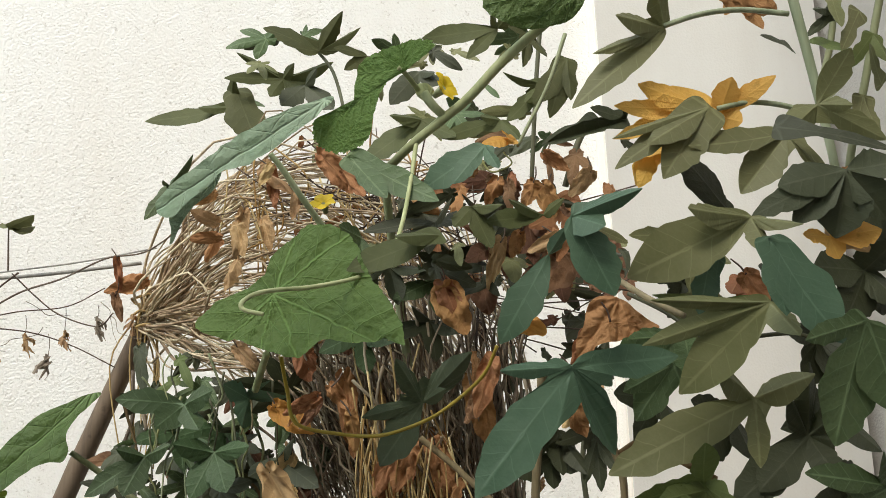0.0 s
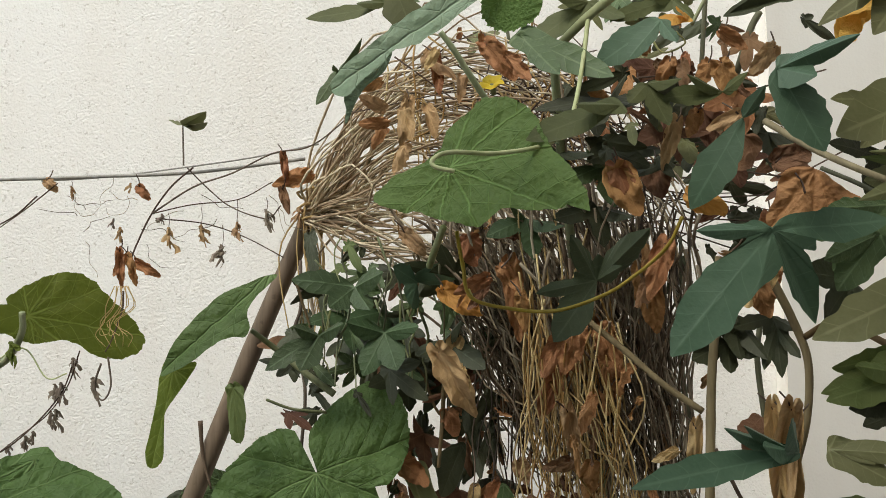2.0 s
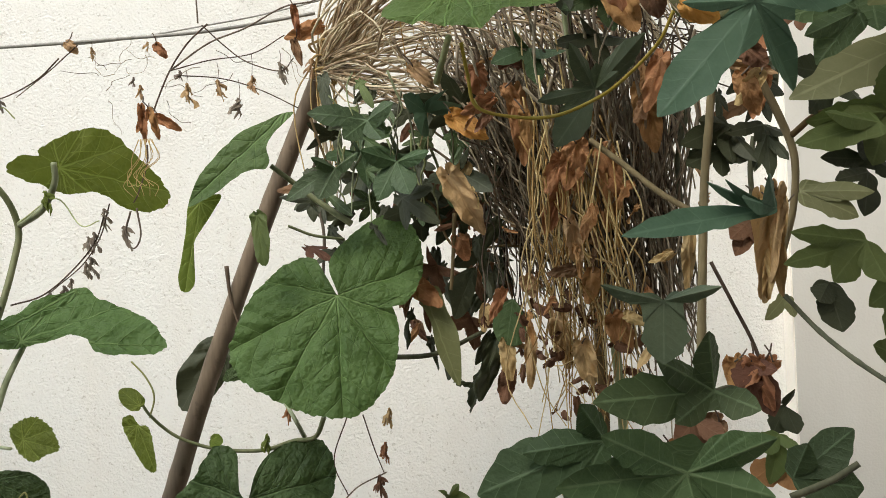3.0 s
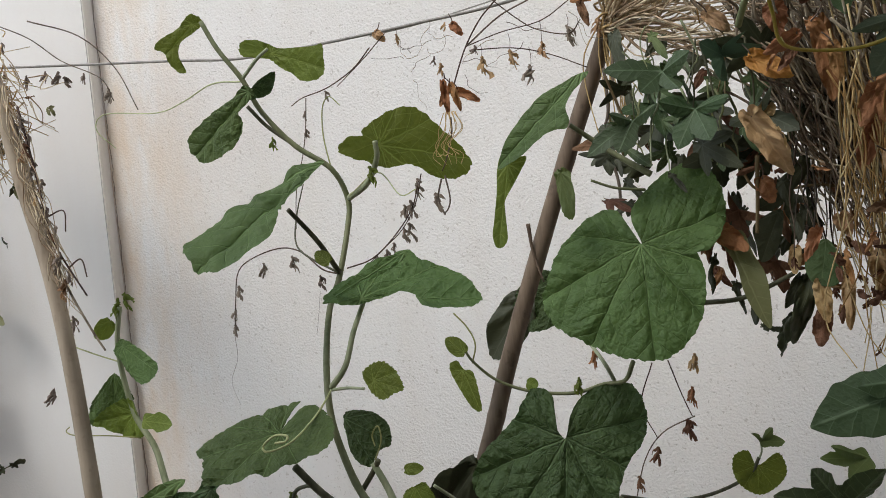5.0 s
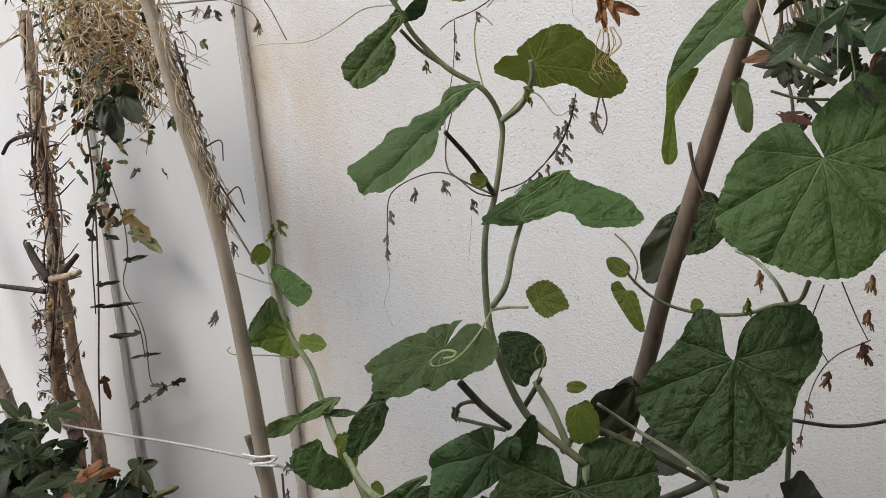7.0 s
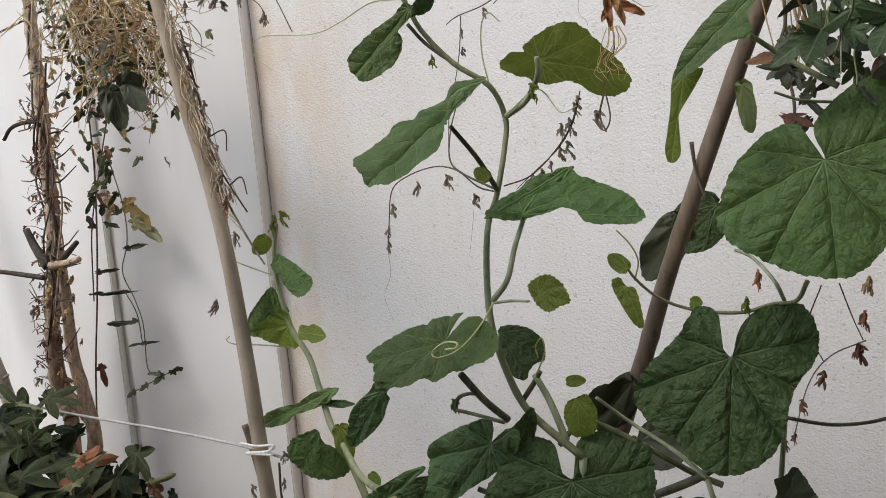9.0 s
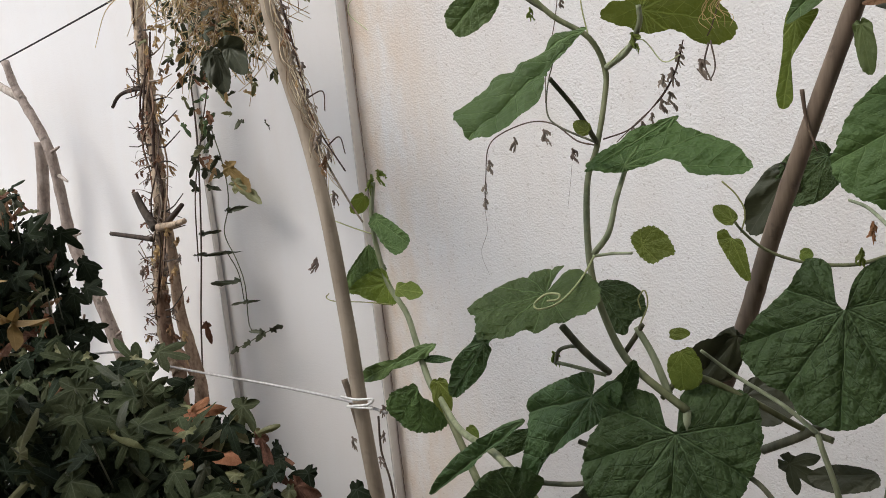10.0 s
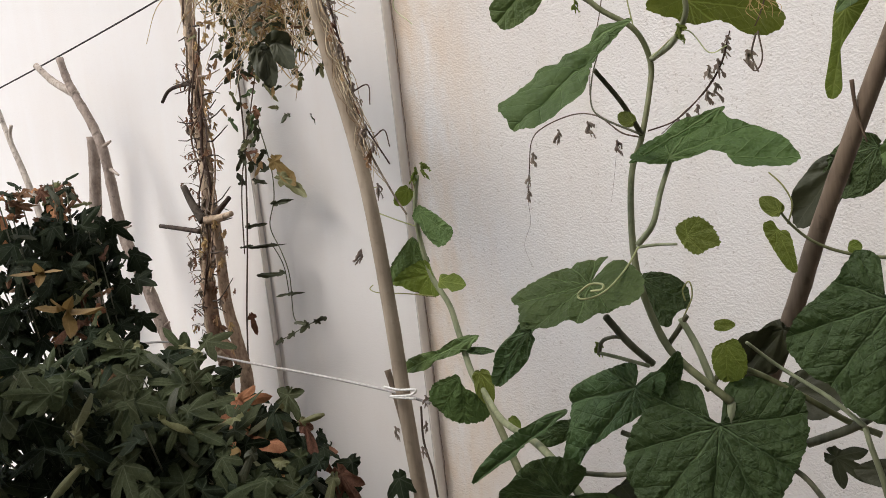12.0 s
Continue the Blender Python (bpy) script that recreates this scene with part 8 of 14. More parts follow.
stalk(twigs, "stamen", [(-0.538, 1.364, 1.527), (-0.546, 1.366, 1.496), (-0.567, 1.369, 1.471), (-0.560, 1.368, 1.451), (-0.548, 1.366, 1.432)], 0.0010, 0.0005, STRAW_GOLD, steps=4, sides=4)
stalk(twigs, "stamen", [(-0.535, 1.364, 1.527), (-0.532, 1.363, 1.495), (-0.548, 1.366, 1.470), (-0.552, 1.367, 1.450), (-0.543, 1.365, 1.452)], 0.0010, 0.0005, STRAW_GOLD, steps=4, sides=4)
stalk(twigs, "stamen", [(-0.532, 1.363, 1.527), (-0.535, 1.364, 1.495), (-0.552, 1.367, 1.470), (-0.544, 1.365, 1.450), (-0.539, 1.364, 1.432)], 0.0010, 0.0005, STRAW_GOLD, steps=4, sides=4)
stalk(twigs, "stamen", [(-0.529, 1.363, 1.527), (-0.521, 1.361, 1.495), (-0.556, 1.367, 1.470), (-0.537, 1.364, 1.450), (-0.534, 1.363, 1.452)], 0.0010, 0.0005, STRAW_GOLD, steps=4, sides=4)
stalk(twigs, "stamen", [(-0.526, 1.362, 1.527), (-0.524, 1.362, 1.495), (-0.537, 1.364, 1.470), (-0.529, 1.363, 1.450), (-0.529, 1.363, 1.432)], 0.0010, 0.0005, STRAW_GOLD, steps=4, sides=4)
stalk(twigs, "stamen", [(-0.524, 1.362, 1.527), (-0.509, 1.359, 1.494), (-0.541, 1.365, 1.470), (-0.522, 1.361, 1.449), (-0.525, 1.362, 1.451)], 0.0010, 0.0005, STRAW_GOLD, steps=4, sides=4)
stalk(twigs, "stamen", [(-0.521, 1.361, 1.526), (-0.512, 1.360, 1.494), (-0.544, 1.365, 1.470), (-0.514, 1.360, 1.449), (-0.520, 1.361, 1.431)], 0.0010, 0.0005, STRAW_GOLD, steps=4, sides=4)
stalk(twigs, "tendril", [(-0.569, 1.420, 1.712), (-0.571, 1.421, 1.699), (-0.586, 1.423, 1.688), (-0.593, 1.425, 1.677), (-0.591, 1.424, 1.666), (-0.603, 1.426, 1.652)], 0.0006, 0.0004, STRAW_GREY, steps=4, sides=4)
stalk(twigs, "tendril", [(-0.632, 1.431, 1.650), (-0.639, 1.433, 1.656), (-0.660, 1.436, 1.657), (-0.672, 1.438, 1.658), (-0.691, 1.442, 1.662), (-0.704, 1.444, 1.665)], 0.0006, 0.0004, TWIG, steps=4, sides=4)
stalk(twigs, "tendril", [(-0.634, 1.432, 1.669), (-0.618, 1.429, 1.668), (-0.607, 1.427, 1.670), (-0.590, 1.424, 1.668), (-0.580, 1.422, 1.673), (-0.570, 1.421, 1.674)], 0.0006, 0.0004, TWIG, steps=4, sides=4)
stalk(twigs, "tendril", [(-0.617, 1.429, 1.606), (-0.609, 1.427, 1.598), (-0.610, 1.428, 1.582), (-0.608, 1.427, 1.569), (-0.596, 1.425, 1.555), (-0.594, 1.425, 1.545)], 0.0006, 0.0004, STRAW_GREY, steps=4, sides=4)
stalk(twigs, "tendril", [(-0.509, 1.410, 1.598), (-0.505, 1.409, 1.588), (-0.505, 1.409, 1.576), (-0.492, 1.407, 1.565), (-0.484, 1.405, 1.559), (-0.467, 1.402, 1.557)], 0.0006, 0.0004, TWIG, steps=4, sides=4)
stalk(twigs, "tendril", [(-0.617, 1.429, 1.659), (-0.622, 1.430, 1.667), (-0.631, 1.431, 1.670), (-0.640, 1.433, 1.678), (-0.643, 1.433, 1.681), (-0.651, 1.435, 1.685)], 0.0006, 0.0004, TWIG, steps=4, sides=4)
stalk(twigs, "tendril", [(-0.302, 1.373, 1.670), (-0.288, 1.371, 1.657), (-0.287, 1.371, 1.648), (-0.283, 1.370, 1.629), (-0.281, 1.370, 1.619), (-0.274, 1.368, 1.602)], 0.0006, 0.0004, STRAW_GREY, steps=4, sides=4)
stalk(twigs, "tendril", [(-0.526, 1.413, 1.672), (-0.537, 1.415, 1.676), (-0.550, 1.417, 1.673), (-0.561, 1.419, 1.676), (-0.569, 1.420, 1.684), (-0.577, 1.422, 1.690)], 0.0006, 0.0004, STRAW_GREY, steps=4, sides=4)
stalk(twigs, "tendril", [(-0.620, 1.429, 1.623), (-0.610, 1.428, 1.632), (-0.608, 1.427, 1.638), (-0.594, 1.425, 1.642), (-0.587, 1.424, 1.643), (-0.574, 1.421, 1.647)], 0.0006, 0.0004, TWIG, steps=4, sides=4)
stalk(twigs, "tendril", [(-0.544, 1.416, 1.679), (-0.540, 1.415, 1.668), (-0.547, 1.416, 1.653), (-0.559, 1.419, 1.649), (-0.577, 1.422, 1.650), (-0.581, 1.423, 1.661)], 0.0006, 0.0004, STRAW_GREY, steps=4, sides=4)
stalk(twigs, "tendril", [(-0.286, 1.371, 1.648), (-0.278, 1.369, 1.640), (-0.274, 1.368, 1.622), (-0.259, 1.366, 1.615), (-0.243, 1.363, 1.610), (-0.228, 1.360, 1.613)], 0.0006, 0.0004, STRAW_GREY, steps=4, sides=4)
stalk(twigs, "tendril", [(-0.519, 1.412, 1.623), (-0.502, 1.409, 1.621), (-0.484, 1.405, 1.623), (-0.472, 1.403, 1.615), (-0.461, 1.401, 1.604), (-0.443, 1.398, 1.599)], 0.0006, 0.0004, TWIG, steps=4, sides=4)
stalk(twigs, "tendril", [(-0.389, 1.389, 1.635), (-0.397, 1.390, 1.624), (-0.416, 1.393, 1.620), (-0.436, 1.397, 1.618), (-0.445, 1.399, 1.611), (-0.460, 1.401, 1.607)], 0.0006, 0.0004, TWIG, steps=4, sides=4)
stalk(twigs, "tendril", [(-0.602, 1.426, 1.651), (-0.623, 1.430, 1.649), (-0.630, 1.431, 1.656), (-0.638, 1.433, 1.665), (-0.636, 1.432, 1.678), (-0.636, 1.432, 1.692)], 0.0006, 0.0004, STRAW_GREY, steps=4, sides=4)
stalk(twigs, "tendril", [(-0.445, 1.398, 1.650), (-0.459, 1.401, 1.650), (-0.473, 1.403, 1.645), (-0.489, 1.406, 1.636), (-0.505, 1.409, 1.629), (-0.511, 1.410, 1.618)], 0.0006, 0.0004, STRAW_GREY, steps=4, sides=4)
stalk(twigs, "tendril", [(-0.417, 1.394, 1.676), (-0.407, 1.392, 1.671), (-0.394, 1.390, 1.662), (-0.383, 1.388, 1.653), (-0.366, 1.385, 1.653), (-0.345, 1.381, 1.650)], 0.0006, 0.0004, TWIG, steps=4, sides=4)
stalk(twigs, "twig", [(-0.561, 1.388, 1.415), (-0.556, 1.388, 1.369), (-0.570, 1.390, 1.347), (-0.590, 1.394, 1.370)], 0.0016, 0.0012, TWIG)
stalk(twigs, "twig", [(-0.614, 1.408, 1.426), (-0.633, 1.411, 1.371), (-0.667, 1.417, 1.325), (-0.716, 1.426, 1.289), (-0.766, 1.435, 1.253)], 0.0012, 0.0008, TWIG)
stalk(twigs, "twig", [(-0.706, 1.445, 1.687), (-0.749, 1.452, 1.653), (-0.813, 1.463, 1.627), (-0.877, 1.475, 1.617), (-0.907, 1.480, 1.605)], 0.0014, 0.0011, TWIG)
stalk(twigs, "twig", [(-0.880, 1.496, 1.620), (-0.889, 1.497, 1.557), (-0.904, 1.500, 1.501), (-0.929, 1.504, 1.433), (-0.941, 1.506, 1.351)], 0.0012, 0.0009, TWIG)
stalk(twigs, "twig", [(-0.783, 1.356, 1.253), (-0.820, 1.363, 1.265), (-0.878, 1.394, 1.302), (-0.950, 1.437, 1.313), (-1.026, 1.450, 1.296), (-1.064, 1.457, 1.269), (-1.078, 1.459, 1.209), (-1.090, 1.461, 1.136)], 0.0017, 0.0011, TWIG)
stalk(twigs, "twig", [(-0.762, 1.353, 1.262), (-0.705, 1.343, 1.276), (-0.661, 1.355, 1.313), (-0.630, 1.380, 1.361), (-0.610, 1.377, 1.411)], 0.0015, 0.0011, TWIG)
husk(twigs, (-0.991, 1.444, 1.285), 0.030, HUSK, "dried_flower", 36)
husk(twigs, (-0.917, 1.431, 1.295), 0.033, HUSK, "dried_flower", 37)
husk(twigs, (-0.854, 1.420, 1.250), 0.031, HUSK, "dried_flower", 38)
husk(twigs, (-1.065, 1.457, 1.243), 0.031, HUSK, "dried_flower", 39)
husk(twigs, (-1.081, 1.460, 1.195), 0.026, HUSK, "dried_flower", 40)
husk(twigs, (-1.086, 1.461, 1.161), 0.026, HUSK, "dried_flower", 41)
husk(twigs, (-0.631, 1.380, 1.377), 0.032, HUSK, "dried_flower", 42)
husk(twigs, (-0.639, 1.382, 1.336), 0.033, HUSK, "dried_flower", 43)
husk(twigs, (-0.578, 1.371, 1.384), 0.032, HUSK, "dried_flower", 44)
husk(twigs, (-0.677, 1.389, 1.301), 0.020, HUSK, "dried_flower", 45)
husk(twigs, (-0.718, 1.396, 1.281), 0.019, HUSK, "dried_flower", 46)
husk(twigs, (-0.848, 1.419, 1.580), 0.019, HUSK, "dried_flower", 47)
husk(twigs, (-0.850, 1.419, 1.544), 0.019, HUSK, "dried_flower", 48)
husk(twigs, (-0.794, 1.409, 1.611), 0.020, HUSK, "dried_flower", 49)
husk(twigs, (-0.612, 1.377, 1.416), 0.019, HUSK, "dried_flower", 50)
stalk(twigs, "twig", [(-0.552, 1.336, 1.407), (-0.562, 1.338, 1.373), (-0.552, 1.336, 1.342), (-0.558, 1.337, 1.357)], 0.0017, 0.0016, TWIG)
stalk(twigs, "cobweb_thread", [(-1.090, 1.461, 1.136), (-1.090, 1.461, 1.087), (-1.113, 1.466, 1.038), (-1.097, 1.463, 0.988)], 0.0006, 0.0004, TWIG, sides=4)
stalk(twigs, "cobweb_thread", [(-0.858, 1.421, 1.219), (-0.867, 1.422, 1.174), (-0.878, 1.424, 1.128)], 0.0005, 0.0004, TWIG, sides=4)
stalk(twigs, "twig", [(-0.219, 1.359, 1.052), (-0.244, 1.363, 0.980), (-0.222, 1.359, 0.922)], 0.0012, 0.0009, TWIG)
stalk(twigs, "twig", [(-0.192, 1.354, 1.056), (-0.175, 1.351, 0.999), (-0.161, 1.348, 0.961)], 0.0012, 0.0009, TWIG)
stalk(twigs, "twig", [(-0.157, 1.348, 0.961), (-0.212, 1.357, 0.932), (-0.248, 1.364, 0.882), (-0.275, 1.369, 0.792)], 0.0012, 0.0010, TWIG)
husk(twigs, (-0.148, 1.346, 1.066), 0.033, TAN, "dried_flower", 51)
husk(twigs, (-0.157, 1.348, 1.010), 0.035, RUST, "dried_flower", 52)
husk(twigs, (-0.168, 1.350, 0.956), 0.033, UMBER, "dried_flower", 53)
husk(twigs, (-0.223, 1.359, 0.907), 0.033, UMBER, "dried_flower", 54)
husk(twigs, (-0.260, 1.366, 0.854), 0.025, UMBER, "dried_flower", 55)
husk(twigs, (-0.275, 1.369, 0.794), 0.020, UMBER, "dried_flower", 56)
husk(twigs, (-0.290, 1.371, 0.781), 0.020, UMBER, "dried_flower", 57)
husk(twigs, (-0.318, 1.376, 1.079), 0.035, RUST, "dried_flower", 58)
stalk(twigs, "twig", [(-1.719, 1.654, 1.961), (-1.541, 1.622, 1.887), (-1.430, 1.603, 1.789), (-1.368, 1.592, 1.676)], 0.0019, 0.0013, TWIG)
stalk(twigs, "twig", [(-1.896, 1.685, 2.001), (-1.727, 1.655, 1.920), (-1.612, 1.635, 1.839), (-1.482, 1.612, 1.772), (-1.444, 1.605, 1.710)], 0.0016, 0.0012, TWIG)
husk(twigs, (-1.831, 1.673, 1.853), 0.028, HUSK, "dried_flower", 59)
husk(twigs, (-1.746, 1.658, 1.825), 0.036, HUSK, "dried_flower", 60)
husk(twigs, (-1.675, 1.646, 1.823), 0.031, HUSK, "dried_flower", 61)
husk(twigs, (-1.628, 1.638, 1.814), 0.037, HUSK, "dried_flower", 62)
husk(twigs, (-1.605, 1.634, 1.798), 0.031, HUSK, "dried_flower", 63)
husk(twigs, (-1.538, 1.622, 1.794), 0.026, HUSK, "dried_flower", 64)
husk(twigs, (-1.456, 1.607, 1.742), 0.039, HUSK, "dried_flower", 65)
husk(twigs, (-1.828, 1.673, 1.927), 0.032, HUSK, "dried_flower", 66)


# ---- at the pale pole ----

pole_vine = thing("dried_vine", (-1.632, 1.506, 1.469), "dried vine and grass clinging to the pale pole", "dry vine")
stalk(pole_vine, "twig", [(-1.664, 1.502, 1.718), (-1.622, 1.494, 1.582), (-1.592, 1.489, 1.449), (-1.559, 1.483, 1.331), (-1.519, 1.476, 1.256), (-1.462, 1.466, 1.168), (-1.429, 1.460, 1.125)], 0.0036, 0.0023, STRAW_GREY)
stalk(pole_vine, "twig", [(-1.631, 1.496, 1.711), (-1.595, 1.490, 1.549), (-1.568, 1.485, 1.403), (-1.535, 1.479, 1.343), (-1.468, 1.467, 1.252)], 0.0029, 0.0020, TWIG)
stalk(pole_vine, "twig", [(-1.614, 1.493, 1.509), (-1.549, 1.481, 1.387), (-1.559, 1.483, 1.273)], 0.0029, 0.0020, STRAW_GREY)
husk(pole_vine, (-1.648, 1.484, 1.713), 0.018, TAN, "withered_leaf", 67)
husk(pole_vine, (-1.619, 1.485, 1.686), 0.035, HUSK, "withered_leaf", 68)
husk(pole_vine, (-1.640, 1.495, 1.670), 0.034, HUSK, "withered_leaf", 69)
husk(pole_vine, (-1.610, 1.497, 1.643), 0.033, HUSK, "withered_leaf", 70)
husk(pole_vine, (-1.611, 1.483, 1.621), 0.032, UMBER, "withered_leaf", 71)
husk(pole_vine, (-1.631, 1.493, 1.604), 0.031, TAN, "withered_leaf", 72)
husk(pole_vine, (-1.602, 1.495, 1.578), 0.029, HUSK, "withered_leaf", 73)
husk(pole_vine, (-1.602, 1.481, 1.557), 0.028, HUSK, "withered_leaf", 74)
husk(pole_vine, (-1.573, 1.483, 1.531), 0.027, HUSK, "withered_leaf", 75)
husk(pole_vine, (-1.594, 1.493, 1.513), 0.026, UMBER, "withered_leaf", 76)
husk(pole_vine, (-1.595, 1.479, 1.492), 0.024, TAN, "withered_leaf", 77)
husk(pole_vine, (-1.566, 1.481, 1.466), 0.023, HUSK, "withered_leaf", 78)
husk(pole_vine, (-1.586, 1.491, 1.448), 0.022, HUSK, "withered_leaf", 79)
husk(pole_vine, (-1.538, 1.469, 1.421), 0.020, HUSK, "withered_leaf", 80)
husk(pole_vine, (-1.558, 1.479, 1.402), 0.019, UMBER, "withered_leaf", 81)
husk(pole_vine, (-1.578, 1.489, 1.383), 0.018, TAN, "withered_leaf", 82)
husk(pole_vine, (-1.530, 1.467, 1.357), 0.035, HUSK, "withered_leaf", 83)
husk(pole_vine, (-1.550, 1.477, 1.337), 0.034, HUSK, "withered_leaf", 84)
husk(pole_vine, (-1.522, 1.479, 1.313), 0.033, HUSK, "withered_leaf", 85)
husk(pole_vine, (-1.523, 1.465, 1.293), 0.031, UMBER, "withered_leaf", 86)
husk(pole_vine, (-1.543, 1.475, 1.272), 0.030, TAN, "withered_leaf", 87)
husk(pole_vine, (-1.439, 1.464, 0.664), 0.029, HUSK, "withered_leaf", 88)
husk(pole_vine, (-1.437, 1.450, 0.602), 0.028, HUSK, "withered_leaf", 89)
husk(pole_vine, (-1.466, 1.461, 0.528), 0.027, HUSK, "withered_leaf", 90)
husk(pole_vine, (-1.512, 1.465, 1.207), 0.038, HUSK, "dried_flower", 91)
husk(pole_vine, (-1.608, 1.482, 1.039), 0.038, HUSK, "dried_flower", 92)
husk(pole_vine, (-1.556, 1.473, 0.569), 0.033, HUSK, "dried_flower", 93)
stalk(pole_vine, "tendril", [(-1.582, 1.487, 1.440), (-1.515, 1.476, 1.452), (-1.514, 1.475, 1.403)], 0.0020, 0.0014, TWIG)
stalk(pole_vine, "tendril", [(-1.518, 1.476, 1.320), (-1.474, 1.468, 1.336), (-1.461, 1.466, 1.294)], 0.0020, 0.0014, TWIG)
stalk(pole_vine, "twig", [(-1.468, 1.477, 0.628), (-1.473, 1.478, 0.537), (-1.454, 1.475, 0.464), (-1.445, 1.473, 0.390)], 0.0029, 0.0029, TWIG)

# further leaves of the climbers, behind the large ones; the darkest carry inner shade
leaf(creeper, "spear", (-0.025, 1.171, 1.444), (-0.027, 1.151, 1.411), (-0.59, -0.68, 0.44), 0.020, GREEN, arch=0.05, fold=0.12)
leaf(creeper, "spear", (-0.198, 1.278, 1.461), (-0.221, 1.261, 1.421), (0.74, -0.65, -0.17), 0.027, LIME, arch=0.05, fold=0.12)
leaf(creeper, "spear", (-0.128, 1.285, 1.509), (-0.153, 1.269, 1.541), (-0.32, -0.73, -0.61), 0.033, GREEN, arch=0.05, fold=0.12)
leaf(creeper, "spear", (-0.157, 1.181, 1.566), (-0.137, 1.157, 1.525), (-0.32, -0.88, 0.36), 0.024, LIME, arch=0.05, fold=0.12)
leaf(creeper, "five", (-0.143, 1.290, 1.532), (-0.183, 1.277, 1.513), (0.09, -0.90, 0.43), 0.055, GREEN, arch=0.05, fold=0.12)
leaf(creeper, "spear", (-0.126, 1.200, 1.537), (-0.107, 1.176, 1.503), (-0.42, -0.84, 0.34), 0.021, GREEN, arch=0.05, fold=0.12)
leaf(creeper, "spear", (-0.161, 1.268, 1.453), (-0.123, 1.241, 1.421), (0.07, -0.73, 0.68), 0.024, DARK, arch=0.05, fold=0.12)
leaf(creeper, "spear", (-0.043, 1.189, 1.417), (-0.023, 1.165, 1.375), (-0.71, -0.70, 0.06), 0.028, GREEN, arch=0.05, fold=0.12)
leaf(creeper, "three", (-0.081, 1.216, 1.392), (-0.075, 1.195, 1.356), (0.04, -0.86, 0.51), 0.050, GREEN, arch=0.05, fold=0.12)
leaf(creeper, "spear", (-0.087, 1.228, 1.416), (-0.102, 1.210, 1.384), (0.75, -0.66, 0.01), 0.021, GREEN, arch=0.05, fold=0.12)
leaf(creeper, "spear", (-0.010, 1.197, 1.476), (-0.033, 1.181, 1.440), (-0.02, -0.91, 0.42), 0.024, GREEN, arch=0.05, fold=0.12)
leaf(creeper, "five", (-0.155, 1.208, 1.444), (-0.134, 1.184, 1.416), (-0.70, -0.71, 0.09), 0.047, GREEN, arch=0.05, fold=0.12)
leaf(creeper, "spear", (0.016, 1.239, 1.526), (-0.011, 1.224, 1.487), (0.26, -0.95, 0.20), 0.026, GREEN, arch=0.05, fold=0.12)
leaf(creeper, "three", (-0.026, 1.147, 1.482), (-0.028, 1.127, 1.449), (0.57, -0.71, 0.41), 0.041, GREEN, arch=0.05, fold=0.12)
leaf(creeper, "spear", (-0.225, 1.302, 1.460), (-0.262, 1.288, 1.452), (0.40, -0.79, -0.47), 0.018, GREEN, arch=0.05, fold=0.12)
leaf(creeper, "spear", (-0.212, 1.187, 1.409), (-0.173, 1.160, 1.374), (-0.40, -0.88, 0.23), 0.027, GREEN, arch=0.05, fold=0.12)
leaf(creeper, "spear", (-0.173, 1.260, 1.543), (-0.212, 1.246, 1.508), (-0.15, -0.86, 0.49), 0.028, LIME, arch=0.05, fold=0.12)
leaf(creeper, "five", (-0.064, 1.202, 1.485), (-0.102, 1.188, 1.475), (0.25, -0.92, 0.29), 0.047, GREEN, arch=0.05, fold=0.12)
leaf(creeper, "five", (0.016, 1.349, 2.109), (0.052, 1.323, 2.077), (-0.64, -0.76, -0.08), 0.058, GREEN, arch=0.05, fold=0.12)
leaf(creeper, "spear", (0.341, 1.233, 2.045), (0.310, 1.219, 2.001), (0.58, -0.81, -0.13), 0.033, OLIVE, arch=0.05, fold=0.12)
leaf(creeper, "three", (-0.089, 1.446, 2.034), (-0.076, 1.423, 1.988), (0.17, -0.87, 0.47), 0.074, GREEN, arch=0.05, fold=0.12)
leaf(creeper, "spear", (0.210, 1.195, 2.020), (0.248, 1.168, 1.980), (-0.53, -0.84, 0.06), 0.031, DARK, arch=0.05, fold=0.12)
leaf(creeper, "three", (0.370, 1.280, 2.087), (0.291, 1.273, 2.078), (0.14, -0.60, -0.79), 0.077, GREEN, arch=0.05, fold=0.12)
leaf(creeper, "five", (0.296, 1.298, 1.961), (0.263, 1.283, 1.926), (0.46, -0.89, -0.08), 0.074, DARK, arch=0.05, fold=0.12)
leaf(creeper, "spear", (0.260, 1.279, 2.059), (0.296, 1.252, 2.028), (-0.25, -0.86, 0.44), 0.024, OLIVE, arch=0.05, fold=0.12)
leaf(creeper, "spear", (0.339, 1.325, 1.935), (0.272, 1.317, 1.928), (0.16, -0.74, -0.65), 0.029, OLIVE, arch=0.05, fold=0.12)
leaf(creeper, "three", (0.283, 1.335, 1.979), (0.219, 1.326, 1.946), (0.42, -0.62, -0.66), 0.080, GREEN, arch=0.05, fold=0.12)
leaf(creeper, "spear", (0.383, 1.317, 1.971), (0.302, 1.311, 1.966), (0.09, -0.96, -0.26), 0.036, OLIVE, arch=0.05, fold=0.12)
leaf(creeper, "spear", (0.137, 1.241, 1.886), (0.103, 1.227, 1.847), (0.66, -0.68, -0.32), 0.033, OLIVE, arch=0.05, fold=0.12)
leaf(creeper, "spear", (0.363, 1.283, 2.057), (0.322, 1.269, 2.025), (0.07, -0.95, 0.30), 0.024, OLIVE, arch=0.05, fold=0.12)
leaf(creeper, "spear", (0.217, 1.347, 2.063), (0.166, 1.335, 2.051), (0.23, -0.97, -0.06), 0.022, OLIVE, arch=0.05, fold=0.12)
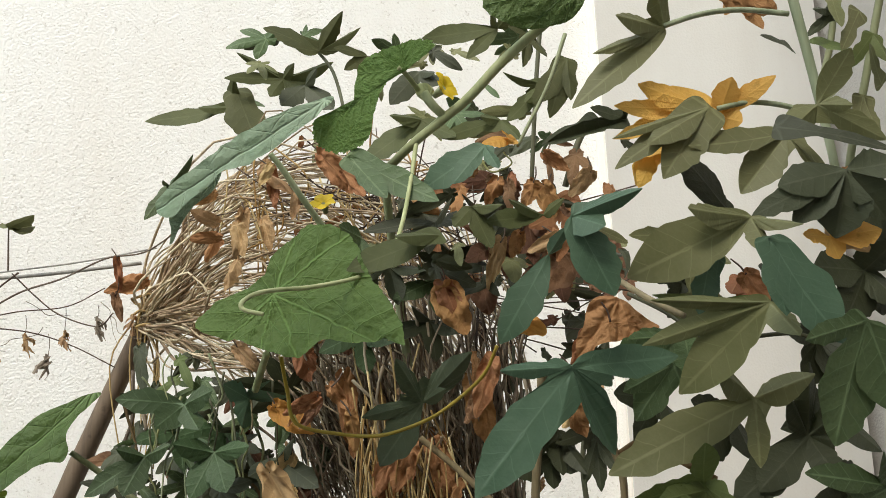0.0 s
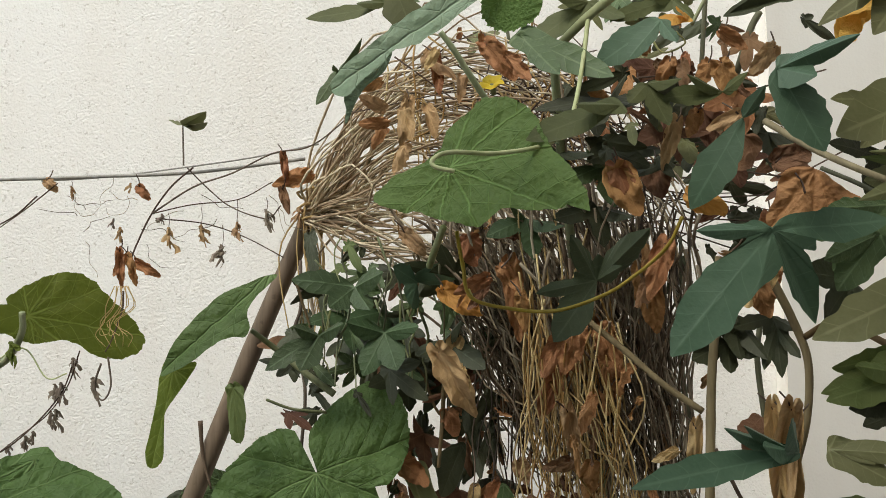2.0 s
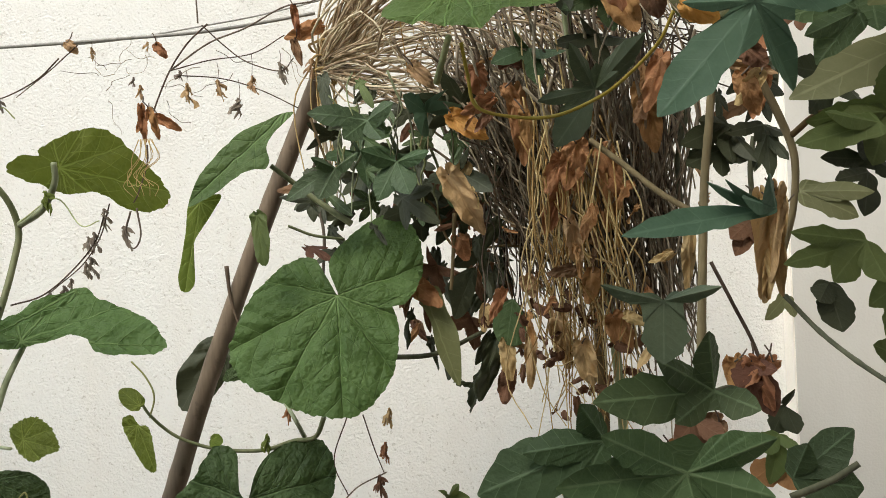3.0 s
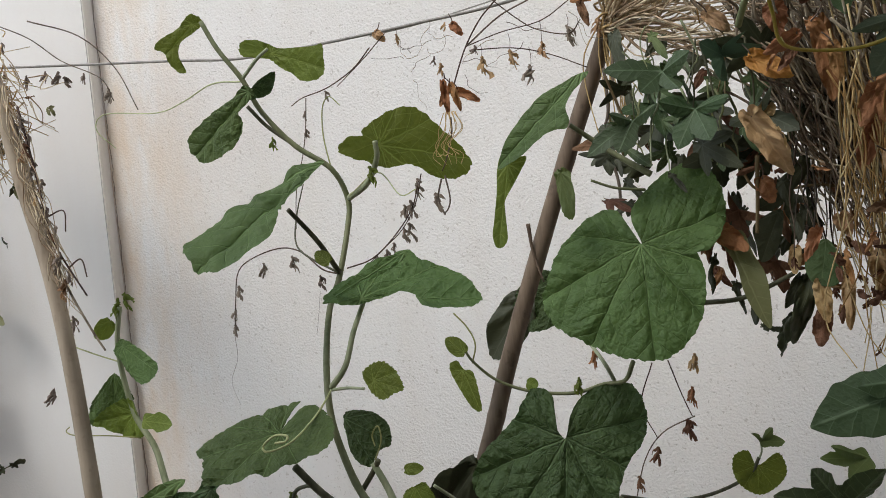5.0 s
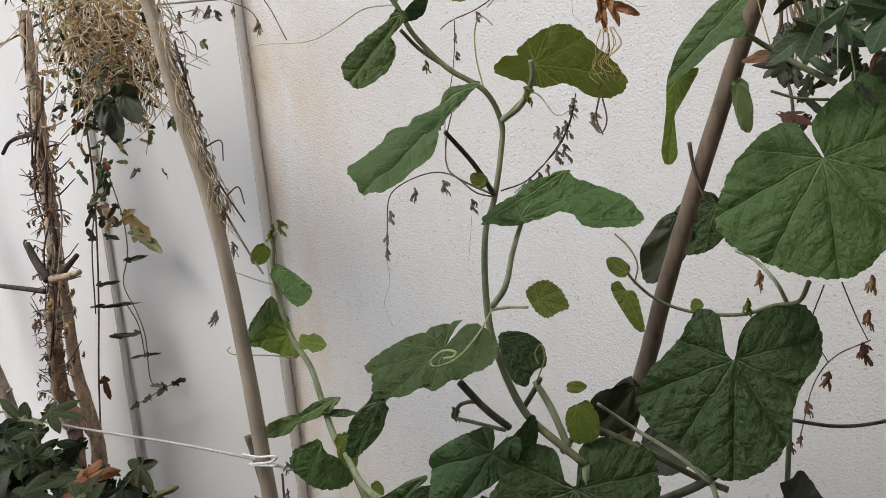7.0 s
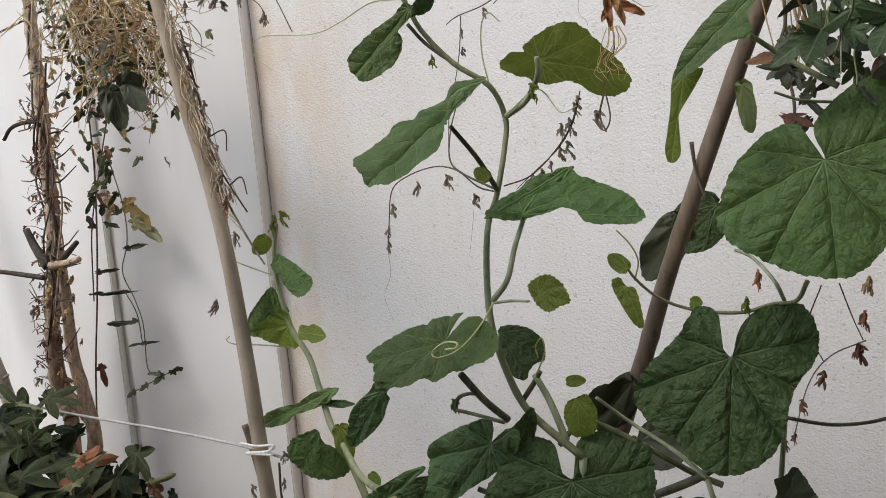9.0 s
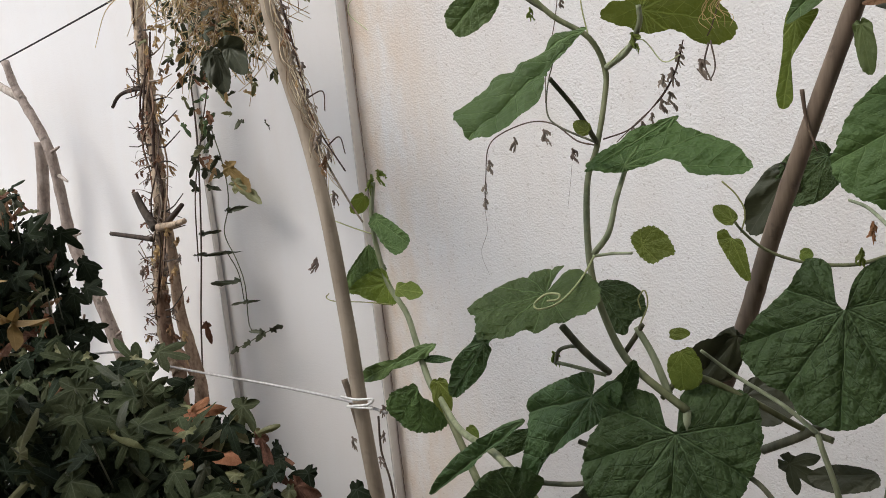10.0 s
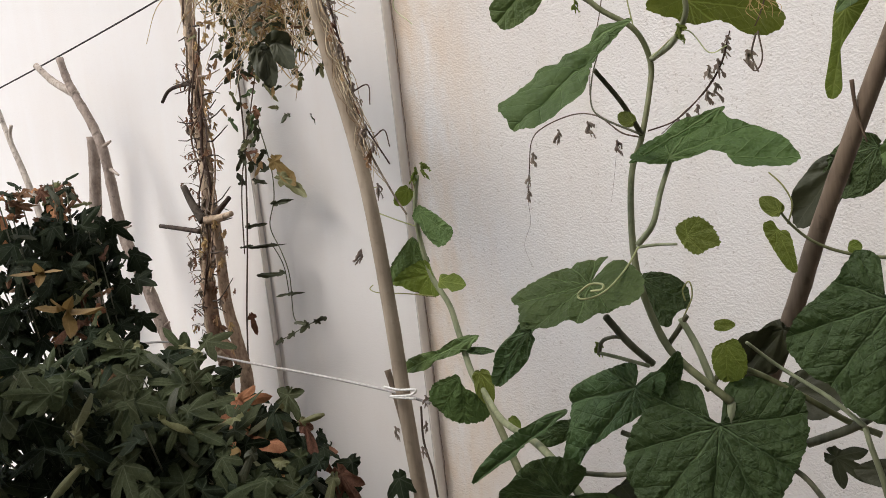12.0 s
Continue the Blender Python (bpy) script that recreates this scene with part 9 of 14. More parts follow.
leaf(creeper, "three", (0.407, 1.273, 1.909), (0.369, 1.260, 1.881), (0.58, -0.69, -0.44), 0.049, GREEN, arch=0.05, fold=0.12)
leaf(creeper, "five", (0.240, 1.206, 1.926), (0.257, 1.182, 1.881), (-0.27, -0.89, 0.36), 0.093, GREEN, arch=0.05, fold=0.12)
leaf(creeper, "spear", (0.302, 1.276, 2.001), (0.324, 1.251, 1.968), (-0.20, -0.85, 0.49), 0.022, GREEN, arch=0.05, fold=0.12)
leaf(creeper, "five", (0.210, 1.217, 2.033), (0.209, 1.197, 1.998), (-0.45, -0.77, 0.46), 0.053, OLIVE, arch=0.05, fold=0.12)
leaf(creeper, "spear", (-0.012, 1.236, 1.912), (-0.043, 1.221, 1.885), (0.43, -0.90, -0.01), 0.022, OLIVE, arch=0.05, fold=0.12)
leaf(creeper, "spear", (0.159, 1.366, 2.081), (0.150, 1.347, 2.039), (0.50, -0.82, 0.27), 0.028, OLIVE, arch=0.05, fold=0.12)
leaf(creeper, "three", (-0.042, 1.237, 2.052), (-0.102, 1.227, 2.028), (0.04, -0.95, 0.29), 0.067, GREEN, arch=0.05, fold=0.12)
leaf(creeper, "five", (0.145, 1.388, 2.059), (0.120, 1.373, 2.015), (0.70, -0.70, -0.15), 0.089, OLIVE, arch=0.05, fold=0.12)
leaf(creeper, "five", (-0.055, 1.281, 2.030), (-0.043, 1.258, 1.993), (0.10, -0.83, 0.54), 0.061, OLIVE, arch=0.05, fold=0.12)
leaf(creeper, "spear", (-0.026, 1.314, 2.085), (-0.081, 1.303, 2.064), (0.40, -0.46, -0.79), 0.026, DARK, arch=0.05, fold=0.12)
leaf(creeper, "five", (0.160, 1.231, 2.034), (0.107, 1.220, 2.002), (0.38, -0.86, -0.35), 0.083, GREEN, arch=0.05, fold=0.12)
leaf(creeper, "five", (0.212, 1.321, 1.960), (0.195, 1.304, 1.913), (0.31, -0.92, 0.23), 0.099, OLIVE, arch=0.05, fold=0.12)
leaf(creeper, "three", (0.043, 1.434, 1.949), (0.075, 1.408, 1.906), (-0.37, -0.89, 0.25), 0.077, OLIVE, arch=0.05, fold=0.12)
leaf(creeper, "spear", (0.244, 1.012, 1.642), (0.192, 1.001, 1.620), (-0.07, -0.82, 0.57), 0.028, DARK, arch=0.05, fold=0.12)
leaf(creeper, "lance", (0.099, 1.061, 1.695), (0.100, 1.040, 1.664), (0.26, -0.80, 0.53), 0.027, OLIVE, arch=0.05, fold=0.12)
leaf(creeper, "lance", (0.260, 1.045, 1.710), (0.237, 1.028, 1.683), (0.38, -0.90, 0.21), 0.024, OLIVE, arch=0.05, fold=0.12)
leaf(creeper, "spear", (0.143, 1.117, 1.767), (0.141, 1.097, 1.733), (0.25, -0.85, 0.47), 0.026, DARK, arch=0.05, fold=0.12)
leaf(creeper, "lance", (0.275, 1.037, 1.653), (0.267, 1.018, 1.630), (-0.55, -0.56, 0.62), 0.019, DARK, arch=0.05, fold=0.12)
leaf(creeper, "spear", (0.358, 1.107, 1.712), (0.292, 1.098, 1.700), (0.02, -0.87, 0.50), 0.028, DARK, arch=0.05, fold=0.12)
leaf(creeper, "spear", (0.155, 0.999, 1.739), (0.116, 0.985, 1.712), (0.49, -0.81, -0.31), 0.027, DARK, arch=0.05, fold=0.12)
leaf(creeper, "lance", (0.167, 0.995, 1.664), (0.206, 0.968, 1.651), (-0.61, -0.61, -0.51), 0.022, DARK, arch=0.05, fold=0.12)
leaf(creeper, "spear", (0.225, 0.996, 1.641), (0.238, 0.974, 1.616), (-0.71, -0.67, 0.22), 0.020, DARK, arch=0.05, fold=0.12)
leaf(creeper, "lance", (0.167, 1.007, 1.656), (0.210, 0.979, 1.630), (-0.54, -0.84, 0.02), 0.031, DARK, arch=0.05, fold=0.12)
leaf(creeper, "lance", (0.236, 1.084, 1.688), (0.172, 1.075, 1.677), (0.22, -0.71, -0.67), 0.031, DARK, arch=0.05, fold=0.12)
leaf(creeper, "lance", (0.278, 1.034, 1.718), (0.248, 1.019, 1.697), (0.28, -0.93, 0.25), 0.020, DARK, arch=0.05, fold=0.12)
leaf(creeper, "lance", (0.192, 1.101, 1.683), (0.158, 1.086, 1.689), (0.12, -0.61, -0.78), 0.024, DARK, arch=0.05, fold=0.12)
leaf(creeper, "lance", (0.156, 1.143, 1.728), (0.144, 1.125, 1.703), (0.17, -0.84, 0.52), 0.020, DARK, arch=0.05, fold=0.12)
leaf(creeper, "spear", (0.189, 1.001, 1.748), (0.135, 0.990, 1.724), (0.29, -0.93, -0.22), 0.029, DARK, arch=0.05, fold=0.12)
leaf(creeper, "spear", (0.105, 1.124, 1.659), (0.076, 1.108, 1.638), (0.60, -0.76, -0.26), 0.019, DARK, arch=0.05, fold=0.12)
leaf(creeper, "lance", (0.261, 1.002, 1.664), (0.259, 0.982, 1.633), (0.29, -0.81, 0.51), 0.028, OLIVE, arch=0.05, fold=0.12)
leaf(creeper, "spear", (0.191, 0.983, 1.680), (0.191, 0.963, 1.651), (-0.51, -0.70, 0.50), 0.023, OLIVE, arch=0.05, fold=0.12)
leaf(creeper, "spear", (0.190, 1.055, 1.676), (0.181, 1.037, 1.644), (0.25, -0.87, 0.43), 0.027, DARK, arch=0.05, fold=0.12)
leaf(creeper, "spear", (0.252, 1.002, 1.736), (0.216, 0.988, 1.712), (0.47, -0.85, -0.22), 0.022, DARK, arch=0.05, fold=0.12)
leaf(creeper, "spear", (0.331, 1.056, 1.755), (0.364, 1.030, 1.738), (-0.61, -0.79, 0.00), 0.019, DARK, arch=0.05, fold=0.12)
leaf(creeper, "lance", (0.236, 1.018, 1.727), (0.235, 0.998, 1.691), (-0.20, -0.85, 0.48), 0.032, DARK, arch=0.05, fold=0.12)
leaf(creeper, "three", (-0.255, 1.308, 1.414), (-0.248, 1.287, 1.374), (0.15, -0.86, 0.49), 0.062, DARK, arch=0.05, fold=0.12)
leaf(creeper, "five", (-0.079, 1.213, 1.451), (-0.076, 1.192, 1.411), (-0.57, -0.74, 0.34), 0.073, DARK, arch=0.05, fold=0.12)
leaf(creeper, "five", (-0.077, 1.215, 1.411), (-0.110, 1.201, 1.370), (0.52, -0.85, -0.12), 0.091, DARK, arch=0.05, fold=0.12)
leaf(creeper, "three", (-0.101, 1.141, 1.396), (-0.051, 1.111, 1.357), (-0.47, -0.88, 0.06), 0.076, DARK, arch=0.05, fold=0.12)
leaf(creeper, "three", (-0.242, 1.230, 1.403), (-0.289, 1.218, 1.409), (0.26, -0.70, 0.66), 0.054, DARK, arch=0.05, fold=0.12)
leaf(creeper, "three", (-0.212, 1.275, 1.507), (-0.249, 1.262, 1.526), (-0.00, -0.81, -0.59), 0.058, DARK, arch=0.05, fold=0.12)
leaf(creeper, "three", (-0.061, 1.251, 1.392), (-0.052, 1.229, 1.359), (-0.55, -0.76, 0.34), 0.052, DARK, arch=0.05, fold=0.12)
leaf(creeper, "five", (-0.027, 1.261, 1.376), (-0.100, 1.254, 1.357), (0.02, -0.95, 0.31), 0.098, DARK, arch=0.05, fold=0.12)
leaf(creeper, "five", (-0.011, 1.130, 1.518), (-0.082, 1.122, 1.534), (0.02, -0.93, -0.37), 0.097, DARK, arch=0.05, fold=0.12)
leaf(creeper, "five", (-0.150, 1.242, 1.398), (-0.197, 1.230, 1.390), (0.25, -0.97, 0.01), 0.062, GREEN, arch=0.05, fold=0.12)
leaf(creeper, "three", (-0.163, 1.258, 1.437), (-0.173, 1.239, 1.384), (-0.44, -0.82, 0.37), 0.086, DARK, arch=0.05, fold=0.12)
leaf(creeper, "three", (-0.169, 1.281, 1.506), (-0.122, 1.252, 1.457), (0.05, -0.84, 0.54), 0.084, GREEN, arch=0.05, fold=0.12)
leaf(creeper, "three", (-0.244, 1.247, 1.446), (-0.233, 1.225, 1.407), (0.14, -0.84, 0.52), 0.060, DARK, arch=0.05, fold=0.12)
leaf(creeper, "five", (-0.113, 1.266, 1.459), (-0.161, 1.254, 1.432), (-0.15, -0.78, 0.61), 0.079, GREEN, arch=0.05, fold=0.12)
leaf(creeper, "spear", (0.033, 1.088, 1.346), (0.052, 1.065, 1.338), (-0.78, -0.63, 0.06), 0.009, RUST, arch=0.05, fold=0.12, crumple=0.28)
leaf(creeper, "spear", (0.036, 1.120, 1.591), (0.011, 1.105, 1.569), (0.70, -0.62, -0.35), 0.012, RUST, arch=0.05, fold=0.12, crumple=0.28)
leaf(creeper, "spear", (0.162, 1.112, 1.245), (0.152, 1.093, 1.218), (-0.55, -0.59, 0.60), 0.009, RUST, arch=0.05, fold=0.12, crumple=0.28)
leaf(creeper, "lance", (0.223, 1.036, 1.504), (0.198, 1.020, 1.462), (-0.35, -0.79, 0.51), 0.017, UMBER, arch=0.05, fold=0.12, crumple=0.28)
leaf(creeper, "lance", (0.229, 0.993, 1.304), (0.197, 0.978, 1.294), (0.30, -0.89, 0.35), 0.014, TAN, arch=0.05, fold=0.12, crumple=0.28)
leaf(creeper, "spear", (0.071, 1.148, 1.178), (0.034, 1.134, 1.189), (0.35, -0.94, -0.01), 0.017, TAN, arch=0.05, fold=0.12, crumple=0.28)
leaf(creeper, "spear", (0.189, 0.989, 1.362), (0.171, 0.972, 1.340), (0.59, -0.80, 0.11), 0.009, RUST, arch=0.05, fold=0.12, crumple=0.28)
leaf(creeper, "lance", (0.286, 1.066, 1.429), (0.286, 1.046, 1.398), (-0.25, -0.81, 0.53), 0.010, TAN, arch=0.05, fold=0.12, crumple=0.28)
leaf(creeper, "lance", (0.209, 1.037, 1.259), (0.215, 1.016, 1.230), (-0.32, -0.79, 0.53), 0.012, RUST, arch=0.05, fold=0.12, crumple=0.28)
leaf(creeper, "spear", (0.145, 1.041, 1.327), (0.143, 1.021, 1.279), (-0.54, -0.77, 0.34), 0.016, UMBER, arch=0.05, fold=0.12, crumple=0.28)
leaf(creeper, "lance", (0.142, 1.019, 1.364), (0.124, 1.001, 1.318), (-0.45, -0.76, 0.46), 0.018, RUST, arch=0.05, fold=0.12, crumple=0.28)
leaf(creeper, "lance", (0.118, 1.027, 1.289), (0.077, 1.014, 1.284), (0.27, -0.94, 0.20), 0.020, UMBER, arch=0.05, fold=0.12, crumple=0.28)
leaf(creeper, "lance", (0.176, 1.011, 1.228), (0.207, 0.986, 1.219), (-0.66, -0.74, -0.15), 0.019, TAN, arch=0.05, fold=0.12, crumple=0.28)
leaf(creeper, "spear", (0.207, 0.991, 1.200), (0.176, 0.976, 1.165), (0.12, -0.95, 0.30), 0.017, TAN, arch=0.05, fold=0.12, crumple=0.28)
leaf(creeper, "spear", (0.102, 1.112, 1.506), (0.098, 1.092, 1.447), (-0.35, -0.88, 0.32), 0.019, TAN, arch=0.05, fold=0.12, crumple=0.28)
leaf(creeper, "spear", (-0.007, 1.058, 1.400), (0.001, 1.036, 1.370), (0.29, -0.74, 0.61), 0.010, TAN, arch=0.05, fold=0.12, crumple=0.28)
leaf(creeper, "lance", (0.224, 1.071, 1.553), (0.217, 1.052, 1.516), (0.35, -0.86, 0.38), 0.011, RUST, arch=0.05, fold=0.12, crumple=0.28)
leaf(creeper, "spear", (0.087, 1.014, 1.254), (0.066, 0.997, 1.231), (0.52, -0.84, 0.13), 0.011, RUST, arch=0.05, fold=0.12, crumple=0.28)
leaf(creeper, "lance", (0.024, 1.065, 1.501), (-0.002, 1.049, 1.468), (0.26, -0.94, 0.24), 0.016, UMBER, arch=0.05, fold=0.12, crumple=0.28)
leaf(creeper, "spear", (0.149, 1.077, 1.214), (0.173, 1.052, 1.219), (-0.62, -0.48, 0.62), 0.014, TAN, arch=0.05, fold=0.12, crumple=0.28)
leaf(creeper, "lance", (0.197, 1.063, 1.397), (0.179, 1.046, 1.359), (-0.47, -0.71, 0.53), 0.015, RUST, arch=0.05, fold=0.12, crumple=0.28)
leaf(creeper, "spear", (0.062, 1.084, 1.230), (0.065, 1.063, 1.187), (-0.32, -0.86, 0.39), 0.015, RUST, arch=0.05, fold=0.12, crumple=0.28)
leaf(creeper, "lance", (0.024, 1.017, 1.266), (0.004, 1.000, 1.227), (-0.05, -0.91, 0.42), 0.017, RUST, arch=0.05, fold=0.12, crumple=0.28)
leaf(creeper, "spear", (-0.003, 1.072, 1.501), (-0.014, 1.054, 1.470), (0.73, -0.67, 0.14), 0.009, RUST, arch=0.05, fold=0.12, crumple=0.28)
leaf(creeper, "spear", (0.116, 1.009, 1.315), (0.118, 0.988, 1.275), (-0.03, -0.89, 0.46), 0.014, RUST, arch=0.05, fold=0.12, crumple=0.28)
leaf(creeper, "lance", (0.069, 1.109, 1.567), (0.034, 1.095, 1.565), (0.35, -0.88, 0.32), 0.017, UMBER, arch=0.05, fold=0.12, crumple=0.28)
leaf(creeper, "lance", (0.192, 1.144, 1.761), (0.179, 1.126, 1.714), (-0.34, -0.84, 0.41), 0.021, RUST, arch=0.05, fold=0.12, crumple=0.18)
leaf(creeper, "lance", (0.275, 1.123, 1.748), (0.235, 1.110, 1.726), (0.44, -0.85, -0.29), 0.019, RUST, arch=0.05, fold=0.12, crumple=0.18)
leaf(creeper, "lance", (0.235, 0.997, 1.699), (0.230, 0.978, 1.661), (0.40, -0.84, 0.37), 0.016, UMBER, arch=0.05, fold=0.12, crumple=0.18)
leaf(creeper, "lance", (0.268, 1.051, 1.750), (0.234, 1.037, 1.714), (0.01, -0.93, 0.36), 0.021, DARK, arch=0.05, fold=0.12, crumple=0.18)
leaf(creeper, "lance", (0.179, 1.039, 1.789), (0.171, 1.020, 1.752), (-0.09, -0.88, 0.47), 0.014, RUST, arch=0.05, fold=0.12, crumple=0.18)
leaf(creeper, "lance", (0.355, 1.117, 1.790), (0.352, 1.098, 1.746), (0.11, -0.91, 0.39), 0.019, DARK, arch=0.05, fold=0.12, crumple=0.18)
leaf(creeper, "lance", (0.217, 1.085, 1.775), (0.205, 1.067, 1.725), (-0.61, -0.69, 0.39), 0.022, RUST, arch=0.05, fold=0.12, crumple=0.18)
leaf(creeper, "lance", (0.192, 1.149, 1.730), (0.194, 1.128, 1.680), (-0.20, -0.91, 0.37), 0.022, RUST, arch=0.05, fold=0.12, crumple=0.18)
leaf(creeper, "lance", (0.277, 1.049, 1.774), (0.273, 1.029, 1.729), (-0.54, -0.75, 0.37), 0.019, UMBER, arch=0.05, fold=0.12, crumple=0.18)
leaf(creeper, "lance", (0.224, 1.014, 1.778), (0.205, 0.997, 1.796), (0.15, -0.80, -0.58), 0.018, RUST, arch=0.05, fold=0.12, crumple=0.18)
leaf(creeper, "lance", (0.256, 1.155, 1.760), (0.292, 1.128, 1.750), (-0.56, -0.49, -0.67), 0.021, UMBER, arch=0.05, fold=0.12, crumple=0.18)
leaf(creeper, "lance", (0.382, 1.090, 1.738), (0.356, 1.075, 1.702), (0.24, -0.94, 0.24), 0.017, RUST, arch=0.05, fold=0.12, crumple=0.18)
leaf(creeper, "lance", (0.323, 1.018, 1.708), (0.310, 1.000, 1.669), (-0.62, -0.62, 0.49), 0.017, RUST, arch=0.05, fold=0.12, crumple=0.18)
leaf(creeper, "lance", (0.403, 1.081, 1.787), (0.362, 1.068, 1.761), (0.51, -0.76, -0.41), 0.019, RUST, arch=0.05, fold=0.12, crumple=0.18)
leaf(creeper, "lance", (0.293, 1.138, 1.746), (0.252, 1.125, 1.711), (0.11, -0.97, 0.23), 0.023, UMBER, arch=0.05, fold=0.12, crumple=0.18)
leaf(creeper, "lance", (0.408, 1.029, 1.766), (0.398, 1.011, 1.723), (0.31, -0.90, 0.31), 0.018, RUST, arch=0.05, fold=0.12, crumple=0.18)
leaf(creeper, "lance", (0.299, 1.141, 1.758), (0.265, 1.127, 1.719), (0.25, -0.96, 0.12), 0.022, RUST, arch=0.05, fold=0.12, crumple=0.18)
leaf(creeper, "lance", (0.341, 1.052, 1.753), (0.355, 1.029, 1.723), (-0.87, -0.49, -0.02), 0.015, UMBER, arch=0.05, fold=0.12, crumple=0.18)
leaf(creeper, "lance", (0.371, 1.145, 1.754), (0.322, 1.133, 1.732), (0.18, -0.98, 0.13), 0.023, DARK, arch=0.05, fold=0.12, crumple=0.18)
leaf(creeper, "lance", (0.331, 0.979, 1.698), (0.310, 0.963, 1.655), (0.15, -0.94, 0.29), 0.020, RUST, arch=0.05, fold=0.12, crumple=0.18)
leaf(creeper, "lance", (0.373, 1.045, 1.714), (0.356, 1.028, 1.676), (0.13, -0.92, 0.36), 0.016, DARK, arch=0.05, fold=0.12, crumple=0.18)
leaf(creeper, "lance", (0.232, 1.134, 1.761), (0.200, 1.119, 1.730), (0.48, -0.88, -0.08), 0.019, DARK, arch=0.05, fold=0.12, crumple=0.18)
leaf(creeper, "lance", (0.286, 1.061, 1.788), (0.280, 1.042, 1.752), (0.25, -0.87, 0.42), 0.014, RUST, arch=0.05, fold=0.12, crumple=0.18)
leaf(creeper, "lance", (0.275, 1.153, 1.808), (0.301, 1.128, 1.780), (-0.76, -0.62, -0.17), 0.018, UMBER, arch=0.05, fold=0.12, crumple=0.18)
leaf(creeper, "lance", (0.446, 1.119, 1.681), (0.400, 1.107, 1.655), (-0.08, -0.84, 0.53), 0.023, OLIVE, arch=0.05, fold=0.12)
leaf(creeper, "spear", (0.355, 1.114, 1.824), (0.348, 1.095, 1.778), (0.28, -0.90, 0.33), 0.022, UMBER, arch=0.05, fold=0.12)
leaf(creeper, "three", (0.243, 1.221, 1.811), (0.180, 1.212, 1.788), (0.03, -0.95, 0.31), 0.063, RUST, arch=0.05, fold=0.12)
leaf(creeper, "spear", (0.291, 1.148, 1.768), (0.287, 1.129, 1.728), (0.28, -0.87, 0.40), 0.019, OLIVE, arch=0.05, fold=0.12)
leaf(creeper, "three", (0.393, 1.217, 1.791), (0.435, 1.189, 1.762), (-0.69, -0.59, -0.42), 0.057, RUST, arch=0.05, fold=0.12)
leaf(creeper, "three", (0.324, 1.257, 1.709), (0.325, 1.237, 1.655), (-0.54, -0.79, 0.29), 0.064, OLIVE, arch=0.05, fold=0.12)
leaf(creeper, "lance", (0.373, 1.311, 1.767), (0.383, 1.289, 1.728), (-0.62, -0.74, 0.26), 0.021, DARK, arch=0.05, fold=0.12)
leaf(creeper, "three", (0.289, 1.288, 1.865), (0.248, 1.275, 1.807), (-0.29, -0.87, 0.40), 0.075, OLIVE, arch=0.05, fold=0.12)
leaf(creeper, "spear", (0.490, 1.161, 1.871), (0.520, 1.135, 1.829), (-0.83, -0.49, -0.28), 0.026, DARK, arch=0.05, fold=0.12)
leaf(creeper, "three", (0.433, 1.221, 1.865), (0.416, 1.203, 1.808), (-0.38, -0.85, 0.37), 0.064, UMBER, arch=0.05, fold=0.12)
leaf(creeper, "spear", (0.438, 1.190, 1.745), (0.484, 1.161, 1.712), (-0.50, -0.86, 0.04), 0.029, OLIVE, arch=0.05, fold=0.12)
leaf(creeper, "spear", (0.424, 1.328, 1.928), (0.460, 1.301, 1.905), (-0.70, -0.53, -0.48), 0.020, UMBER, arch=0.05, fold=0.12)
leaf(creeper, "spear", (0.296, 1.281, 1.858), (0.324, 1.256, 1.865), (-0.67, -0.74, 0.00), 0.020, OLIVE, arch=0.05, fold=0.12)
leaf(creeper, "spear", (0.263, 1.208, 1.683), (0.238, 1.192, 1.633), (0.39, -0.92, 0.10), 0.028, RUST, arch=0.05, fold=0.12)
leaf(creeper, "lance", (0.347, 1.293, 1.917), (0.286, 1.284, 1.903), (0.08, -0.95, 0.29), 0.028, UMBER, arch=0.05, fold=0.12)
leaf(creeper, "three", (0.413, 1.195, 1.696), (0.377, 1.181, 1.661), (0.03, -0.94, 0.35), 0.047, UMBER, arch=0.05, fold=0.12)
leaf(creeper, "spear", (0.454, 1.165, 1.714), (0.468, 1.142, 1.671), (-0.55, -0.80, 0.25), 0.023, UMBER, arch=0.05, fold=0.12)
leaf(creeper, "lance", (0.378, 1.260, 1.905), (0.333, 1.248, 1.871), (-0.13, -0.86, 0.50), 0.025, DARK, arch=0.05, fold=0.12)
leaf(creeper, "spear", (0.529, 1.295, 1.737), (0.490, 1.282, 1.700), (-0.31, -0.74, 0.60), 0.022, OLIVE, arch=0.05, fold=0.12)
leaf(creeper, "lance", (0.405, 1.345, 1.774), (0.423, 1.322, 1.723), (-0.33, -0.90, 0.30), 0.031, OLIVE, arch=0.05, fold=0.12)
leaf(creeper, "three", (0.408, 1.307, 1.760), (0.356, 1.295, 1.725), (0.44, -0.80, -0.40), 0.058, DARK, arch=0.05, fold=0.12)
leaf(creeper, "spear", (0.350, 1.334, 1.866), (0.298, 1.323, 1.814), (0.30, -0.95, -0.09), 0.033, DARK, arch=0.05, fold=0.12)
leaf(creeper, "lance", (0.312, 1.175, 1.864), (0.272, 1.162, 1.830), (0.02, -0.94, 0.35), 0.023, DARK, arch=0.05, fold=0.12)
leaf(creeper, "lance", (0.302, 1.271, 1.838), (0.224, 1.265, 1.828), (0.08, -1.00, 0.06), 0.038, UMBER, arch=0.05, fold=0.12)
